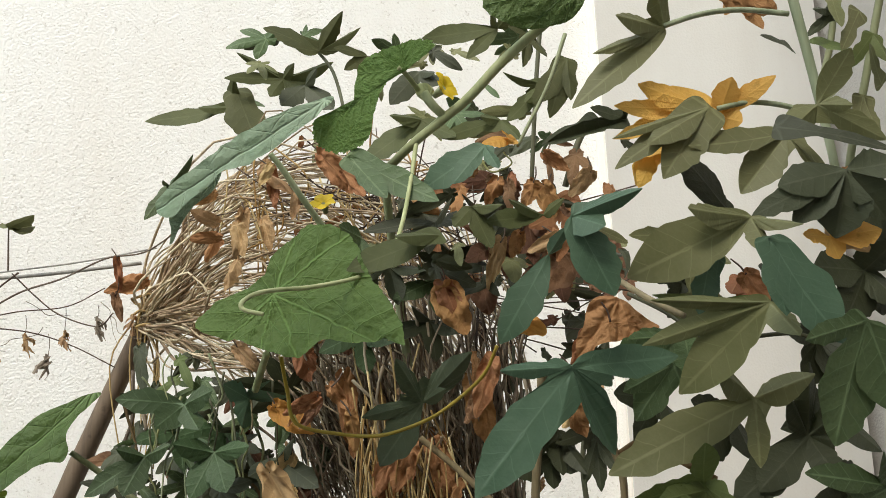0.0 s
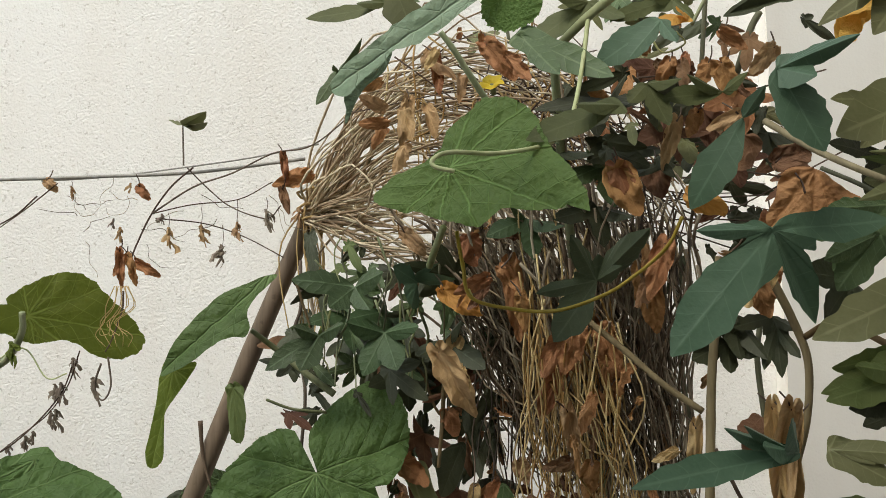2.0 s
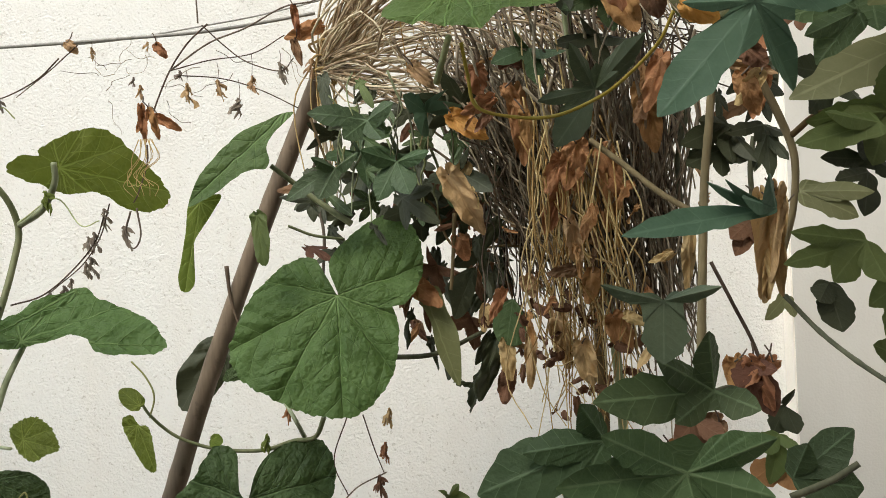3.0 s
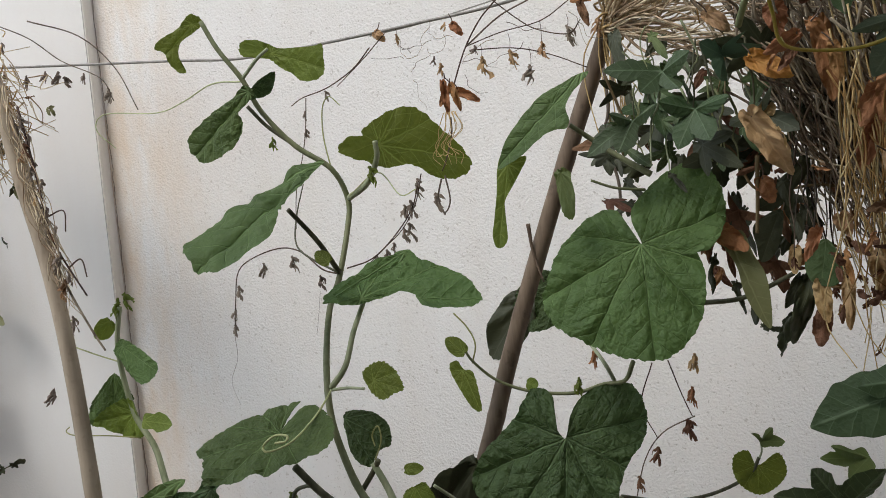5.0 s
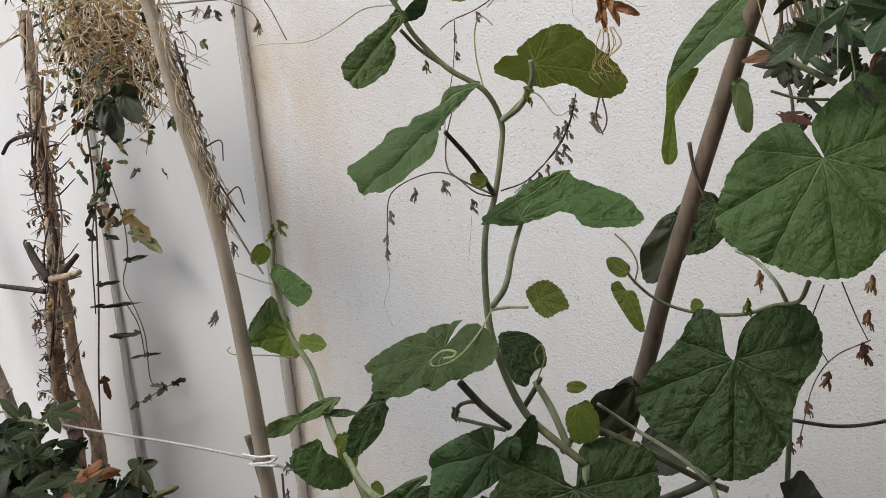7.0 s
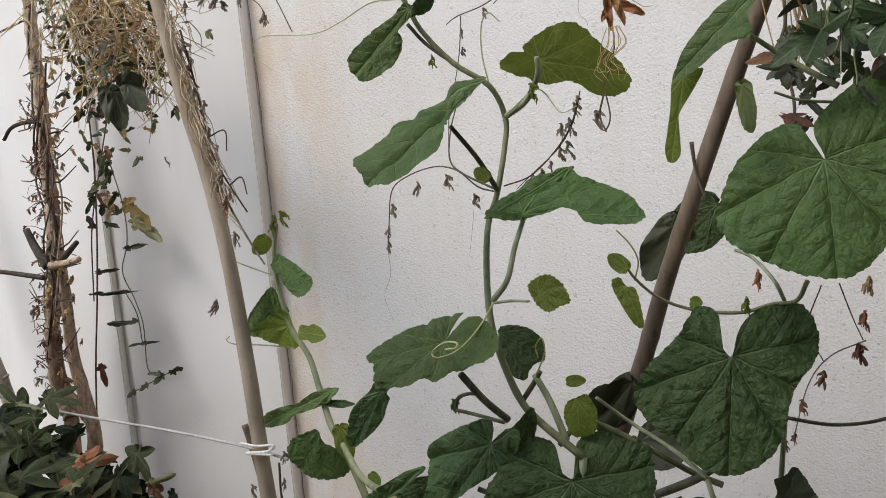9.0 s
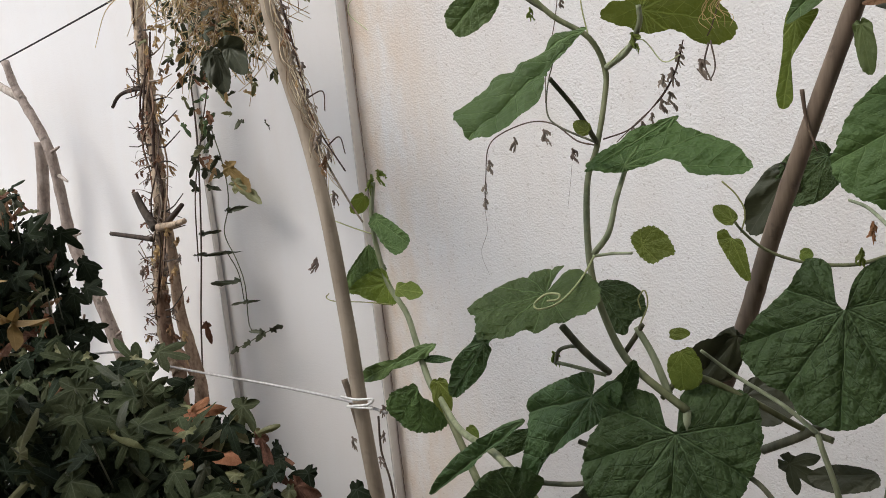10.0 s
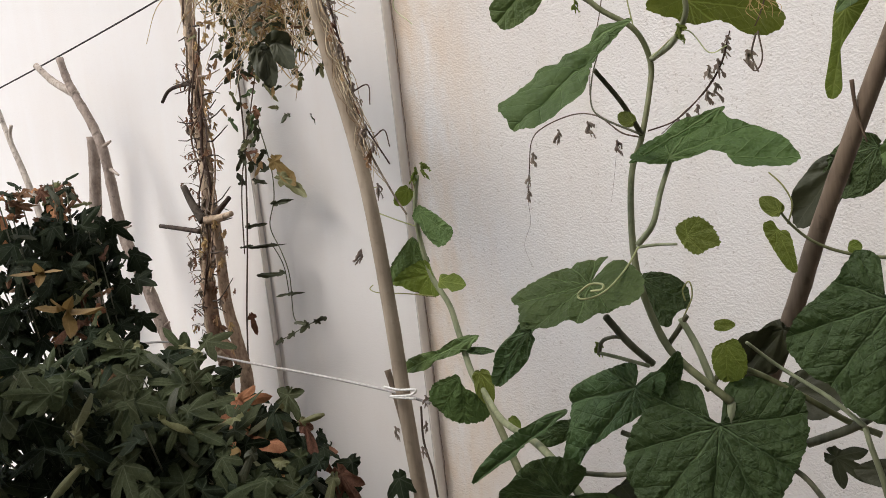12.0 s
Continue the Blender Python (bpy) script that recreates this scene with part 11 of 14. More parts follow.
leaf(creeper, "lance", (-0.104, 1.248, 1.258), (-0.109, 1.228, 1.216), (0.52, -0.79, 0.31), 0.015, UMBER, arch=0.05, fold=0.12, crumple=0.2)
leaf(creeper, "lance", (-0.103, 1.399, 1.206), (-0.083, 1.375, 1.174), (0.24, -0.70, 0.68), 0.016, UMBER, arch=0.05, fold=0.12, crumple=0.2)
leaf(creeper, "spear", (-0.008, 1.374, 1.345), (-0.001, 1.353, 1.299), (0.44, -0.79, 0.44), 0.016, UMBER, arch=0.05, fold=0.12, crumple=0.2)
leaf(creeper, "lance", (-0.021, 1.285, 1.411), (-0.003, 1.262, 1.348), (0.25, -0.88, 0.40), 0.026, RUST, arch=0.05, fold=0.12, crumple=0.2)
leaf(creeper, "lance", (-0.060, 1.302, 1.319), (-0.065, 1.283, 1.263), (-0.02, -0.94, 0.33), 0.021, DARK, arch=0.05, fold=0.12, crumple=0.2)
leaf(creeper, "spear", (-0.028, 1.355, 1.231), (-0.006, 1.330, 1.167), (-0.63, -0.77, 0.08), 0.026, UMBER, arch=0.05, fold=0.12, crumple=0.2)
leaf(creeper, "spear", (0.028, 1.290, 1.356), (-0.004, 1.275, 1.316), (0.47, -0.88, -0.05), 0.019, DARK, arch=0.05, fold=0.12, crumple=0.2)
leaf(creeper, "spear", (-0.081, 1.276, 1.245), (-0.072, 1.254, 1.190), (-0.00, -0.93, 0.37), 0.020, UMBER, arch=0.05, fold=0.12, crumple=0.2)
leaf(creeper, "spear", (-0.082, 1.288, 1.274), (-0.124, 1.275, 1.231), (0.11, -0.98, 0.19), 0.024, UMBER, arch=0.05, fold=0.12, crumple=0.2)
leaf(creeper, "spear", (-0.084, 1.256, 1.282), (-0.116, 1.242, 1.232), (-0.04, -0.95, 0.30), 0.022, RUST, arch=0.05, fold=0.12, crumple=0.2)
leaf(creeper, "lance", (0.037, 1.249, 1.222), (0.005, 1.234, 1.205), (0.32, -0.92, 0.22), 0.017, RUST, arch=0.05, fold=0.12, crumple=0.2)
leaf(creeper, "lance", (0.037, 1.363, 1.361), (0.002, 1.349, 1.348), (0.08, -0.76, 0.64), 0.018, UMBER, arch=0.05, fold=0.12, crumple=0.2)
leaf(creeper, "lance", (-0.003, 1.354, 1.239), (-0.021, 1.337, 1.177), (-0.64, -0.67, 0.37), 0.025, DARK, arch=0.05, fold=0.12, crumple=0.2)
leaf(creeper, "lance", (0.019, 1.228, 1.387), (-0.019, 1.215, 1.364), (0.28, -0.95, 0.10), 0.021, UMBER, arch=0.05, fold=0.12, crumple=0.2)
leaf(creeper, "spear", (-0.103, 1.338, 1.202), (-0.074, 1.313, 1.172), (-0.32, -0.85, 0.41), 0.018, UMBER, arch=0.05, fold=0.12, crumple=0.2)
leaf(creeper, "spear", (-0.073, 1.259, 1.183), (-0.061, 1.237, 1.136), (-0.34, -0.88, 0.34), 0.017, DARK, arch=0.05, fold=0.12, crumple=0.2)
leaf(creeper, "spear", (-0.032, 1.347, 1.106), (0.008, 1.320, 1.096), (-0.59, -0.79, -0.17), 0.022, DARK, arch=0.05, fold=0.12, crumple=0.2)
leaf(creeper, "lance", (0.003, 1.298, 1.122), (-0.019, 1.281, 1.062), (-0.60, -0.68, 0.42), 0.025, DARK, arch=0.05, fold=0.12, crumple=0.2)
leaf(creeper, "spear", (0.051, 1.350, 1.264), (0.043, 1.331, 1.202), (-0.36, -0.88, 0.32), 0.021, DARK, arch=0.05, fold=0.12, crumple=0.2)
leaf(creeper, "spear", (0.047, 1.359, 1.295), (0.064, 1.336, 1.234), (0.30, -0.86, 0.41), 0.023, UMBER, arch=0.05, fold=0.12, crumple=0.2)


# ---- bare trunks by the wall ----

forked = thing("forked_trunk", (-2.491, 1.500, 0.673), "bare grey forked sapling trunk with stubbed twigs", "tree trunk")
stalk(forked, "trunk", [(-3.353, 1.840, 1.810), (-3.325, 1.840, 1.725), (-3.281, 1.840, 1.647), (-3.213, 1.840, 1.543), (-3.161, 1.840, 1.426), (-3.138, 1.840, 1.256), (-3.120, 1.840, 1.098), (-3.056, 1.840, 0.960), (-2.998, 1.840, 0.836), (-2.945, 1.840, 0.689), (-2.870, 1.840, 0.486)], 0.0142, 0.0262, BARK_GREY, steps=5, sides=9, knobs=0.1, knob_step=4)
stalk(forked, "fork", [(-3.523, 1.840, 1.806), (-3.417, 1.840, 1.726), (-3.278, 1.840, 1.656)], 0.0128, 0.0165, BARK_GREY, sides=8, knobs=0.08)
stalk(forked, "twig_stub", [(-3.114, 1.835, 1.109), (-3.050, 1.835, 1.118)], 0.0089, 0.0045, BARK_GREY, sides=5)
stalk(forked, "twig_stub", [(-3.039, 1.835, 0.961), (-2.977, 1.835, 0.982)], 0.0089, 0.0044, BARK_GREY, sides=5)
stalk(forked, "twig_stub", [(-2.988, 1.835, 0.848), (-2.964, 1.835, 0.893)], 0.0088, 0.0044, BARK_GREY, sides=5)
stalk(forked, "twig_stub", [(-3.159, 1.835, 1.433), (-3.095, 1.835, 1.453)], 0.0089, 0.0044, BARK_GREY, sides=5)
stalk(forked, "twig_stub", [(-3.123, 1.835, 1.345), (-3.078, 1.835, 1.319)], 0.0089, 0.0044, BARK_GREY, sides=5)
stalk(forked, "twig_stub", [(-3.086, 1.835, 1.030), (-3.131, 1.835, 1.054)], 0.0089, 0.0045, BARK_GREY, sides=5)
stalk(forked, "twig_stub", [(-2.950, 1.835, 0.714), (-2.904, 1.835, 0.737)], 0.0088, 0.0044, BARK_GREY, sides=5)
stalk(forked, "twig", [(-3.025, 1.750, 0.743), (-2.984, 1.750, 0.821)], 0.0065, 0.0044, TWIG)
stalk(forked, "twig", [(-3.159, 1.750, 0.955), (-3.133, 1.750, 0.843), (-3.094, 1.750, 0.753)], 0.0066, 0.0066, STRAW_GREY)

stump = thing("cut_trunk", (-3.009, 1.600, 0.811), "thick sawn-off grey trunk behind the bush", "tree trunk")
stalk(stump, "trunk", [(-3.307, 1.900, 1.489), (-3.323, 1.900, 1.356), (-3.377, 1.900, 1.124), (-3.472, 1.900, 0.735)], 0.0215, 0.0270, BARK_GREY, sides=12, knobs=0.06)

twigtree = thing("bare_twig", (-3.005, 1.450, 1.228), "bare forked grey twig standing in the bush", "twig")
stalk(twigtree, "twig", [(-3.707, 1.750, 1.661), (-3.652, 1.750, 1.513), (-3.595, 1.750, 1.390), (-3.528, 1.750, 1.217), (-3.484, 1.750, 1.055)], 0.0095, 0.0166, BARK_GREY, sides=7)
stalk(twigtree, "side_twig", [(-3.624, 1.750, 1.576), (-3.645, 1.750, 1.536), (-3.635, 1.750, 1.483)], 0.0070, 0.0070, BARK_GREY, sides=6)

trunk = thing("dead_trunk", (-2.279, 1.500, 0.702), "dead brown trunk bristling with broken twigs and dry vine", "tree trunk")
stalk(trunk, "trunk", [(-2.552, 1.840, 2.002), (-2.560, 1.840, 1.831), (-2.559, 1.840, 1.656), (-2.571, 1.840, 1.480), (-2.576, 1.840, 1.300), (-2.605, 1.840, 1.097), (-2.655, 1.840, 0.890), (-2.663, 1.840, 0.677), (-2.619, 1.840, 0.593)], 0.0195, 0.0254, BARK, steps=9, sides=11, knobs=0.2, knob_step=3)
stalk(trunk, "second_trunk", [(-2.543, 1.820, 1.138), (-2.543, 1.820, 0.996), (-2.545, 1.820, 0.810), (-2.511, 1.820, 0.645), (-2.497, 1.820, 0.520), (-2.538, 1.820, 0.347)], 0.0160, 0.0261, BARK, steps=6, sides=9, knobs=0.1, knob_step=5)
stalk(trunk, "branch", [(-2.631, 1.820, 0.894), (-2.619, 1.820, 0.704), (-2.543, 1.820, 0.633), (-2.503, 1.820, 0.583)], 0.0247, 0.0206, BARK, sides=8, knobs=0.1)
stalk(trunk, "branch", [(-2.812, 1.790, 1.113), (-2.699, 1.790, 1.098), (-2.594, 1.790, 1.083)], 0.0084, 0.0105, TWIG_DARK, sides=6)
stalk(trunk, "branch", [(-2.650, 1.790, 1.249), (-2.618, 1.790, 1.186), (-2.572, 1.790, 1.119)], 0.0115, 0.0165, TWIG_DARK, sides=7)
stalk(trunk, "branch", [(-2.421, 1.790, 1.194), (-2.475, 1.790, 1.158), (-2.536, 1.790, 1.117)], 0.0078, 0.0130, TWIG_DARK, sides=7)
stalk(trunk, "branch", [(-2.410, 1.780, 1.140), (-2.469, 1.780, 1.129), (-2.544, 1.780, 1.123)], 0.0097, 0.0155, BARK, sides=7)
stalk(trunk, "branch", [(-2.737, 1.820, 1.557), (-2.687, 1.820, 1.595), (-2.593, 1.820, 1.602), (-2.551, 1.820, 1.586)], 0.0061, 0.0082, TWIG_DARK, sides=5)
stalk(trunk, "broken_twig", [(-2.537, 1.802, 1.180), (-2.509, 1.802, 1.172), (-2.482, 1.802, 1.161), (-2.446, 1.802, 1.150)], 0.0034, 0.0016, TWIG_DARK, steps=1, sides=4)
stalk(trunk, "broken_twig", [(-2.529, 1.761, 1.156), (-2.539, 1.761, 1.161), (-2.550, 1.761, 1.161), (-2.564, 1.761, 1.167)], 0.0033, 0.0016, TWIG_DARK, steps=1, sides=4)
stalk(trunk, "broken_twig", [(-2.562, 1.816, 1.408), (-2.594, 1.816, 1.414), (-2.629, 1.816, 1.407), (-2.674, 1.816, 1.413)], 0.0034, 0.0016, TWIG_DARK, steps=1, sides=4)
stalk(trunk, "broken_twig", [(-2.587, 1.847, 1.699), (-2.601, 1.847, 1.698), (-2.613, 1.847, 1.708), (-2.626, 1.847, 1.734)], 0.0034, 0.0016, STRAW_GREY, steps=1, sides=4)
stalk(trunk, "broken_twig", [(-2.576, 1.762, 0.916), (-2.589, 1.762, 0.918), (-2.605, 1.762, 0.905), (-2.623, 1.762, 0.903)], 0.0034, 0.0016, TWIG_DARK, steps=1, sides=4)
stalk(trunk, "broken_twig", [(-2.561, 1.824, 1.660), (-2.577, 1.824, 1.660), (-2.590, 1.824, 1.671), (-2.607, 1.824, 1.687)], 0.0034, 0.0016, TWIG_DARK, steps=1, sides=4)
stalk(trunk, "broken_twig", [(-2.560, 1.848, 1.510), (-2.539, 1.848, 1.510), (-2.517, 1.848, 1.513), (-2.484, 1.848, 1.536)], 0.0034, 0.0016, TWIG_DARK, steps=1, sides=4)
stalk(trunk, "broken_twig", [(-2.546, 1.761, 0.837), (-2.514, 1.761, 0.842), (-2.478, 1.761, 0.869), (-2.427, 1.761, 0.919)], 0.0034, 0.0016, TWIG_DARK, steps=1, sides=4)
stalk(trunk, "broken_twig", [(-2.636, 1.840, 1.088), (-2.648, 1.840, 1.087), (-2.658, 1.840, 1.097), (-2.670, 1.840, 1.110)], 0.0035, 0.0016, TWIG_DARK, steps=1, sides=4)
stalk(trunk, "broken_twig", [(-2.660, 1.848, 1.013), (-2.685, 1.848, 1.014), (-2.711, 1.848, 1.013), (-2.747, 1.848, 1.007)], 0.0035, 0.0017, TWIG_DARK, steps=1, sides=4)
stalk(trunk, "broken_twig", [(-2.493, 1.789, 1.471), (-2.462, 1.789, 1.467), (-2.427, 1.789, 1.479), (-2.380, 1.789, 1.504)], 0.0033, 0.0016, TWIG_DARK, steps=1, sides=4)
stalk(trunk, "broken_twig", [(-2.623, 1.814, 0.992), (-2.651, 1.814, 0.997), (-2.678, 1.814, 1.006), (-2.709, 1.814, 1.043)], 0.0035, 0.0016, TWIG_DARK, steps=1, sides=4)
stalk(trunk, "broken_twig", [(-2.451, 1.763, 1.775), (-2.422, 1.763, 1.773), (-2.391, 1.763, 1.779), (-2.353, 1.763, 1.779)], 0.0032, 0.0015, TWIG_DARK, steps=1, sides=4)
stalk(trunk, "broken_twig", [(-2.505, 1.770, 1.480), (-2.517, 1.770, 1.476), (-2.528, 1.770, 1.480), (-2.543, 1.770, 1.479)], 0.0033, 0.0015, TWIG_DARK, steps=1, sides=4)
stalk(trunk, "broken_twig", [(-2.598, 1.848, 1.447), (-2.629, 1.848, 1.455), (-2.659, 1.848, 1.466), (-2.694, 1.848, 1.503)], 0.0034, 0.0016, TWIG_DARK, steps=1, sides=4)
stalk(trunk, "broken_twig", [(-2.653, 1.849, 0.806), (-2.630, 1.849, 0.810), (-2.605, 1.849, 0.823), (-2.572, 1.849, 0.843)], 0.0035, 0.0017, TWIG_DARK, steps=1, sides=4)
stalk(trunk, "broken_twig", [(-2.542, 1.805, 1.175), (-2.509, 1.805, 1.179), (-2.475, 1.805, 1.194), (-2.426, 1.805, 1.231)], 0.0034, 0.0016, TWIG_DARK, steps=1, sides=4)
stalk(trunk, "broken_twig", [(-2.550, 1.785, 1.008), (-2.524, 1.785, 1.005), (-2.496, 1.785, 1.010), (-2.462, 1.785, 1.006)], 0.0034, 0.0016, TWIG_DARK, steps=1, sides=4)
stalk(trunk, "broken_twig", [(-2.538, 1.830, 1.554), (-2.503, 1.830, 1.558), (-2.469, 1.830, 1.558), (-2.420, 1.830, 1.584)], 0.0034, 0.0016, TWIG_DARK, steps=1, sides=4)
stalk(trunk, "broken_twig", [(-2.534, 1.791, 1.129), (-2.518, 1.791, 1.127), (-2.501, 1.791, 1.133), (-2.479, 1.791, 1.141)], 0.0034, 0.0016, TWIG_DARK, steps=1, sides=4)
stalk(trunk, "broken_twig", [(-2.550, 1.808, 1.467), (-2.583, 1.808, 1.466), (-2.615, 1.808, 1.469), (-2.656, 1.808, 1.479)], 0.0034, 0.0016, TWIG_DARK, steps=1, sides=4)
stalk(trunk, "broken_twig", [(-2.472, 1.775, 1.613), (-2.440, 1.775, 1.609), (-2.408, 1.775, 1.611), (-2.363, 1.775, 1.621)], 0.0033, 0.0015, STRAW_GREY, steps=1, sides=4)
stalk(trunk, "broken_twig", [(-2.487, 1.778, 1.290), (-2.473, 1.778, 1.285), (-2.455, 1.778, 1.293), (-2.435, 1.778, 1.289)], 0.0033, 0.0016, STRAW_GREY, steps=1, sides=4)
stalk(trunk, "broken_twig", [(-2.521, 1.780, 1.371), (-2.535, 1.780, 1.371), (-2.548, 1.780, 1.379), (-2.567, 1.780, 1.376)], 0.0033, 0.0016, TWIG_DARK, steps=1, sides=4)
stalk(trunk, "broken_twig", [(-2.618, 1.794, 0.893), (-2.634, 1.794, 0.900), (-2.649, 1.794, 0.912), (-2.668, 1.794, 0.929)], 0.0035, 0.0016, STRAW_GREY, steps=1, sides=4)
stalk(trunk, "broken_twig", [(-2.526, 1.797, 1.750), (-2.539, 1.797, 1.756), (-2.554, 1.797, 1.751), (-2.575, 1.797, 1.748)], 0.0033, 0.0016, TWIG_DARK, steps=1, sides=4)
stalk(trunk, "broken_twig", [(-2.602, 1.846, 1.107), (-2.566, 1.846, 1.109), (-2.531, 1.846, 1.113), (-2.484, 1.846, 1.120)], 0.0035, 0.0016, TWIG_DARK, steps=1, sides=4)
stalk(trunk, "broken_twig", [(-2.647, 1.814, 0.815), (-2.668, 1.814, 0.812), (-2.688, 1.814, 0.813), (-2.717, 1.814, 0.809)], 0.0035, 0.0017, STRAW_GREY, steps=1, sides=4)
stalk(trunk, "broken_twig", [(-2.510, 1.770, 1.333), (-2.543, 1.770, 1.339), (-2.578, 1.770, 1.339), (-2.620, 1.770, 1.360)], 0.0033, 0.0016, STRAW_GREY, steps=1, sides=4)
stalk(trunk, "broken_twig", [(-2.633, 1.804, 0.864), (-2.651, 1.804, 0.862), (-2.669, 1.804, 0.860), (-2.696, 1.804, 0.844)], 0.0035, 0.0016, TWIG_DARK, steps=1, sides=4)
stalk(trunk, "broken_twig", [(-2.579, 1.787, 0.806), (-2.560, 1.787, 0.809), (-2.543, 1.787, 0.801), (-2.520, 1.787, 0.791)], 0.0034, 0.0016, TWIG_DARK, steps=1, sides=4)
stalk(trunk, "broken_twig", [(-2.531, 1.819, 1.397), (-2.499, 1.819, 1.393), (-2.461, 1.819, 1.412), (-2.412, 1.819, 1.440)], 0.0034, 0.0016, TWIG_DARK, steps=1, sides=4)
stalk(trunk, "broken_twig", [(-2.589, 1.844, 1.581), (-2.617, 1.844, 1.589), (-2.649, 1.844, 1.583), (-2.691, 1.844, 1.581)], 0.0034, 0.0016, TWIG_DARK, steps=1, sides=4)
stalk(trunk, "broken_twig", [(-2.510, 1.807, 1.570), (-2.480, 1.807, 1.569), (-2.451, 1.807, 1.561), (-2.414, 1.807, 1.548)], 0.0033, 0.0016, STRAW_GREY, steps=1, sides=4)
stalk(trunk, "broken_twig", [(-2.655, 1.826, 0.900), (-2.663, 1.826, 0.904), (-2.672, 1.826, 0.904), (-2.681, 1.826, 0.918)], 0.0035, 0.0017, TWIG_DARK, steps=1, sides=4)
stalk(trunk, "broken_twig", [(-2.536, 1.822, 1.346), (-2.509, 1.822, 1.346), (-2.484, 1.822, 1.342), (-2.453, 1.822, 1.324)], 0.0034, 0.0016, TWIG_DARK, steps=1, sides=4)
stalk(trunk, "broken_twig", [(-2.646, 1.817, 0.893), (-2.654, 1.817, 0.894), (-2.664, 1.817, 0.891), (-2.676, 1.817, 0.887)], 0.0035, 0.0016, TWIG_DARK, steps=1, sides=4)
stalk(trunk, "broken_twig", [(-2.616, 1.828, 0.923), (-2.595, 1.828, 0.920), (-2.575, 1.828, 0.918), (-2.545, 1.828, 0.923)], 0.0035, 0.0016, TWIG_DARK, steps=1, sides=4)
stalk(trunk, "broken_twig", [(-2.605, 1.823, 0.949), (-2.580, 1.823, 0.949), (-2.556, 1.823, 0.952), (-2.523, 1.823, 0.955)], 0.0035, 0.0016, TWIG_DARK, steps=1, sides=4)
stalk(trunk, "broken_twig", [(-2.592, 1.768, 0.810), (-2.611, 1.768, 0.816), (-2.632, 1.768, 0.811), (-2.656, 1.768, 0.824)], 0.0034, 0.0016, TWIG_DARK, steps=1, sides=4)
stalk(trunk, "broken_twig", [(-2.544, 1.771, 1.141), (-2.559, 1.771, 1.148), (-2.576, 1.771, 1.150), (-2.597, 1.771, 1.161)], 0.0034, 0.0016, TWIG_DARK, steps=1, sides=4)
stalk(trunk, "broken_twig", [(-2.553, 1.815, 1.604), (-2.579, 1.815, 1.615), (-2.604, 1.815, 1.627), (-2.630, 1.815, 1.678)], 0.0034, 0.0016, TWIG_DARK, steps=1, sides=4)
stalk(trunk, "broken_twig", [(-2.565, 1.765, 0.995), (-2.588, 1.765, 1.006), (-2.610, 1.765, 1.021), (-2.634, 1.765, 1.067)], 0.0034, 0.0016, STRAW_GREY, steps=1, sides=4)
stalk(trunk, "broken_twig", [(-2.502, 1.804, 1.699), (-2.470, 1.804, 1.701), (-2.436, 1.804, 1.715), (-2.389, 1.804, 1.746)], 0.0033, 0.0016, STRAW_GREY, steps=1, sides=4)
stalk(trunk, "broken_twig", [(-2.595, 1.845, 1.446), (-2.607, 1.845, 1.448), (-2.618, 1.845, 1.453), (-2.630, 1.845, 1.471)], 0.0034, 0.0016, STRAW_GREY, steps=1, sides=4)
stalk(trunk, "broken_twig", [(-2.573, 1.833, 1.181), (-2.563, 1.833, 1.178), (-2.551, 1.833, 1.188), (-2.538, 1.833, 1.190)], 0.0034, 0.0016, TWIG_DARK, steps=1, sides=4)
husk(trunk, (-2.484, 1.752, 1.297), 0.028, HUSK, "withered_leaf", 94)
husk(trunk, (-2.500, 1.760, 1.036), 0.023, HUSK, "withered_leaf", 95)
husk(trunk, (-2.628, 1.856, 1.300), 0.023, HUSK, "withered_leaf", 96)
husk(trunk, (-2.499, 1.830, 1.804), 0.021, UMBER, "withered_leaf", 97)
husk(trunk, (-2.722, 1.832, 0.664), 0.024, TAN, "withered_leaf", 98)
husk(trunk, (-2.512, 1.765, 0.845), 0.035, HUSK, "withered_leaf", 99)
husk(trunk, (-2.652, 1.828, 0.812), 0.041, TAN, "withered_leaf", 100)
husk(trunk, (-2.450, 1.841, 1.669), 0.035, TAN, "withered_leaf", 101)
husk(trunk, (-2.687, 1.859, 0.636), 0.027, UMBER, "withered_leaf", 102)
husk(trunk, (-2.463, 1.761, 1.364), 0.020, UMBER, "withered_leaf", 103)
husk(trunk, (-2.645, 1.823, 1.626), 0.029, TAN, "withered_leaf", 104)
husk(trunk, (-2.573, 1.848, 1.276), 0.036, TAN, "withered_leaf", 105)
husk(trunk, (-2.571, 1.822, 1.460), 0.022, TAN, "withered_leaf", 106)
husk(trunk, (-2.588, 1.802, 0.775), 0.034, TAN, "withered_leaf", 107)
husk(trunk, (-2.466, 1.776, 1.504), 0.031, TAN, "withered_leaf", 108)
husk(trunk, (-2.522, 1.833, 1.428), 0.028, TAN, "withered_leaf", 109)
husk(trunk, (-2.658, 1.854, 1.001), 0.024, HUSK, "withered_leaf", 110)
husk(trunk, (-2.589, 1.824, 1.501), 0.038, UMBER, "withered_leaf", 111)
husk(trunk, (-2.536, 1.822, 1.805), 0.034, HUSK, "withered_leaf", 112)
husk(trunk, (-2.592, 1.770, 1.021), 0.029, TAN, "withered_leaf", 113)
husk(trunk, (-2.554, 1.776, 0.954), 0.036, TAN, "withered_leaf", 114)
husk(trunk, (-2.584, 1.797, 1.061), 0.044, TAN, "withered_leaf", 115)
husk(trunk, (-2.553, 1.769, 1.291), 0.021, HUSK, "withered_leaf", 116)
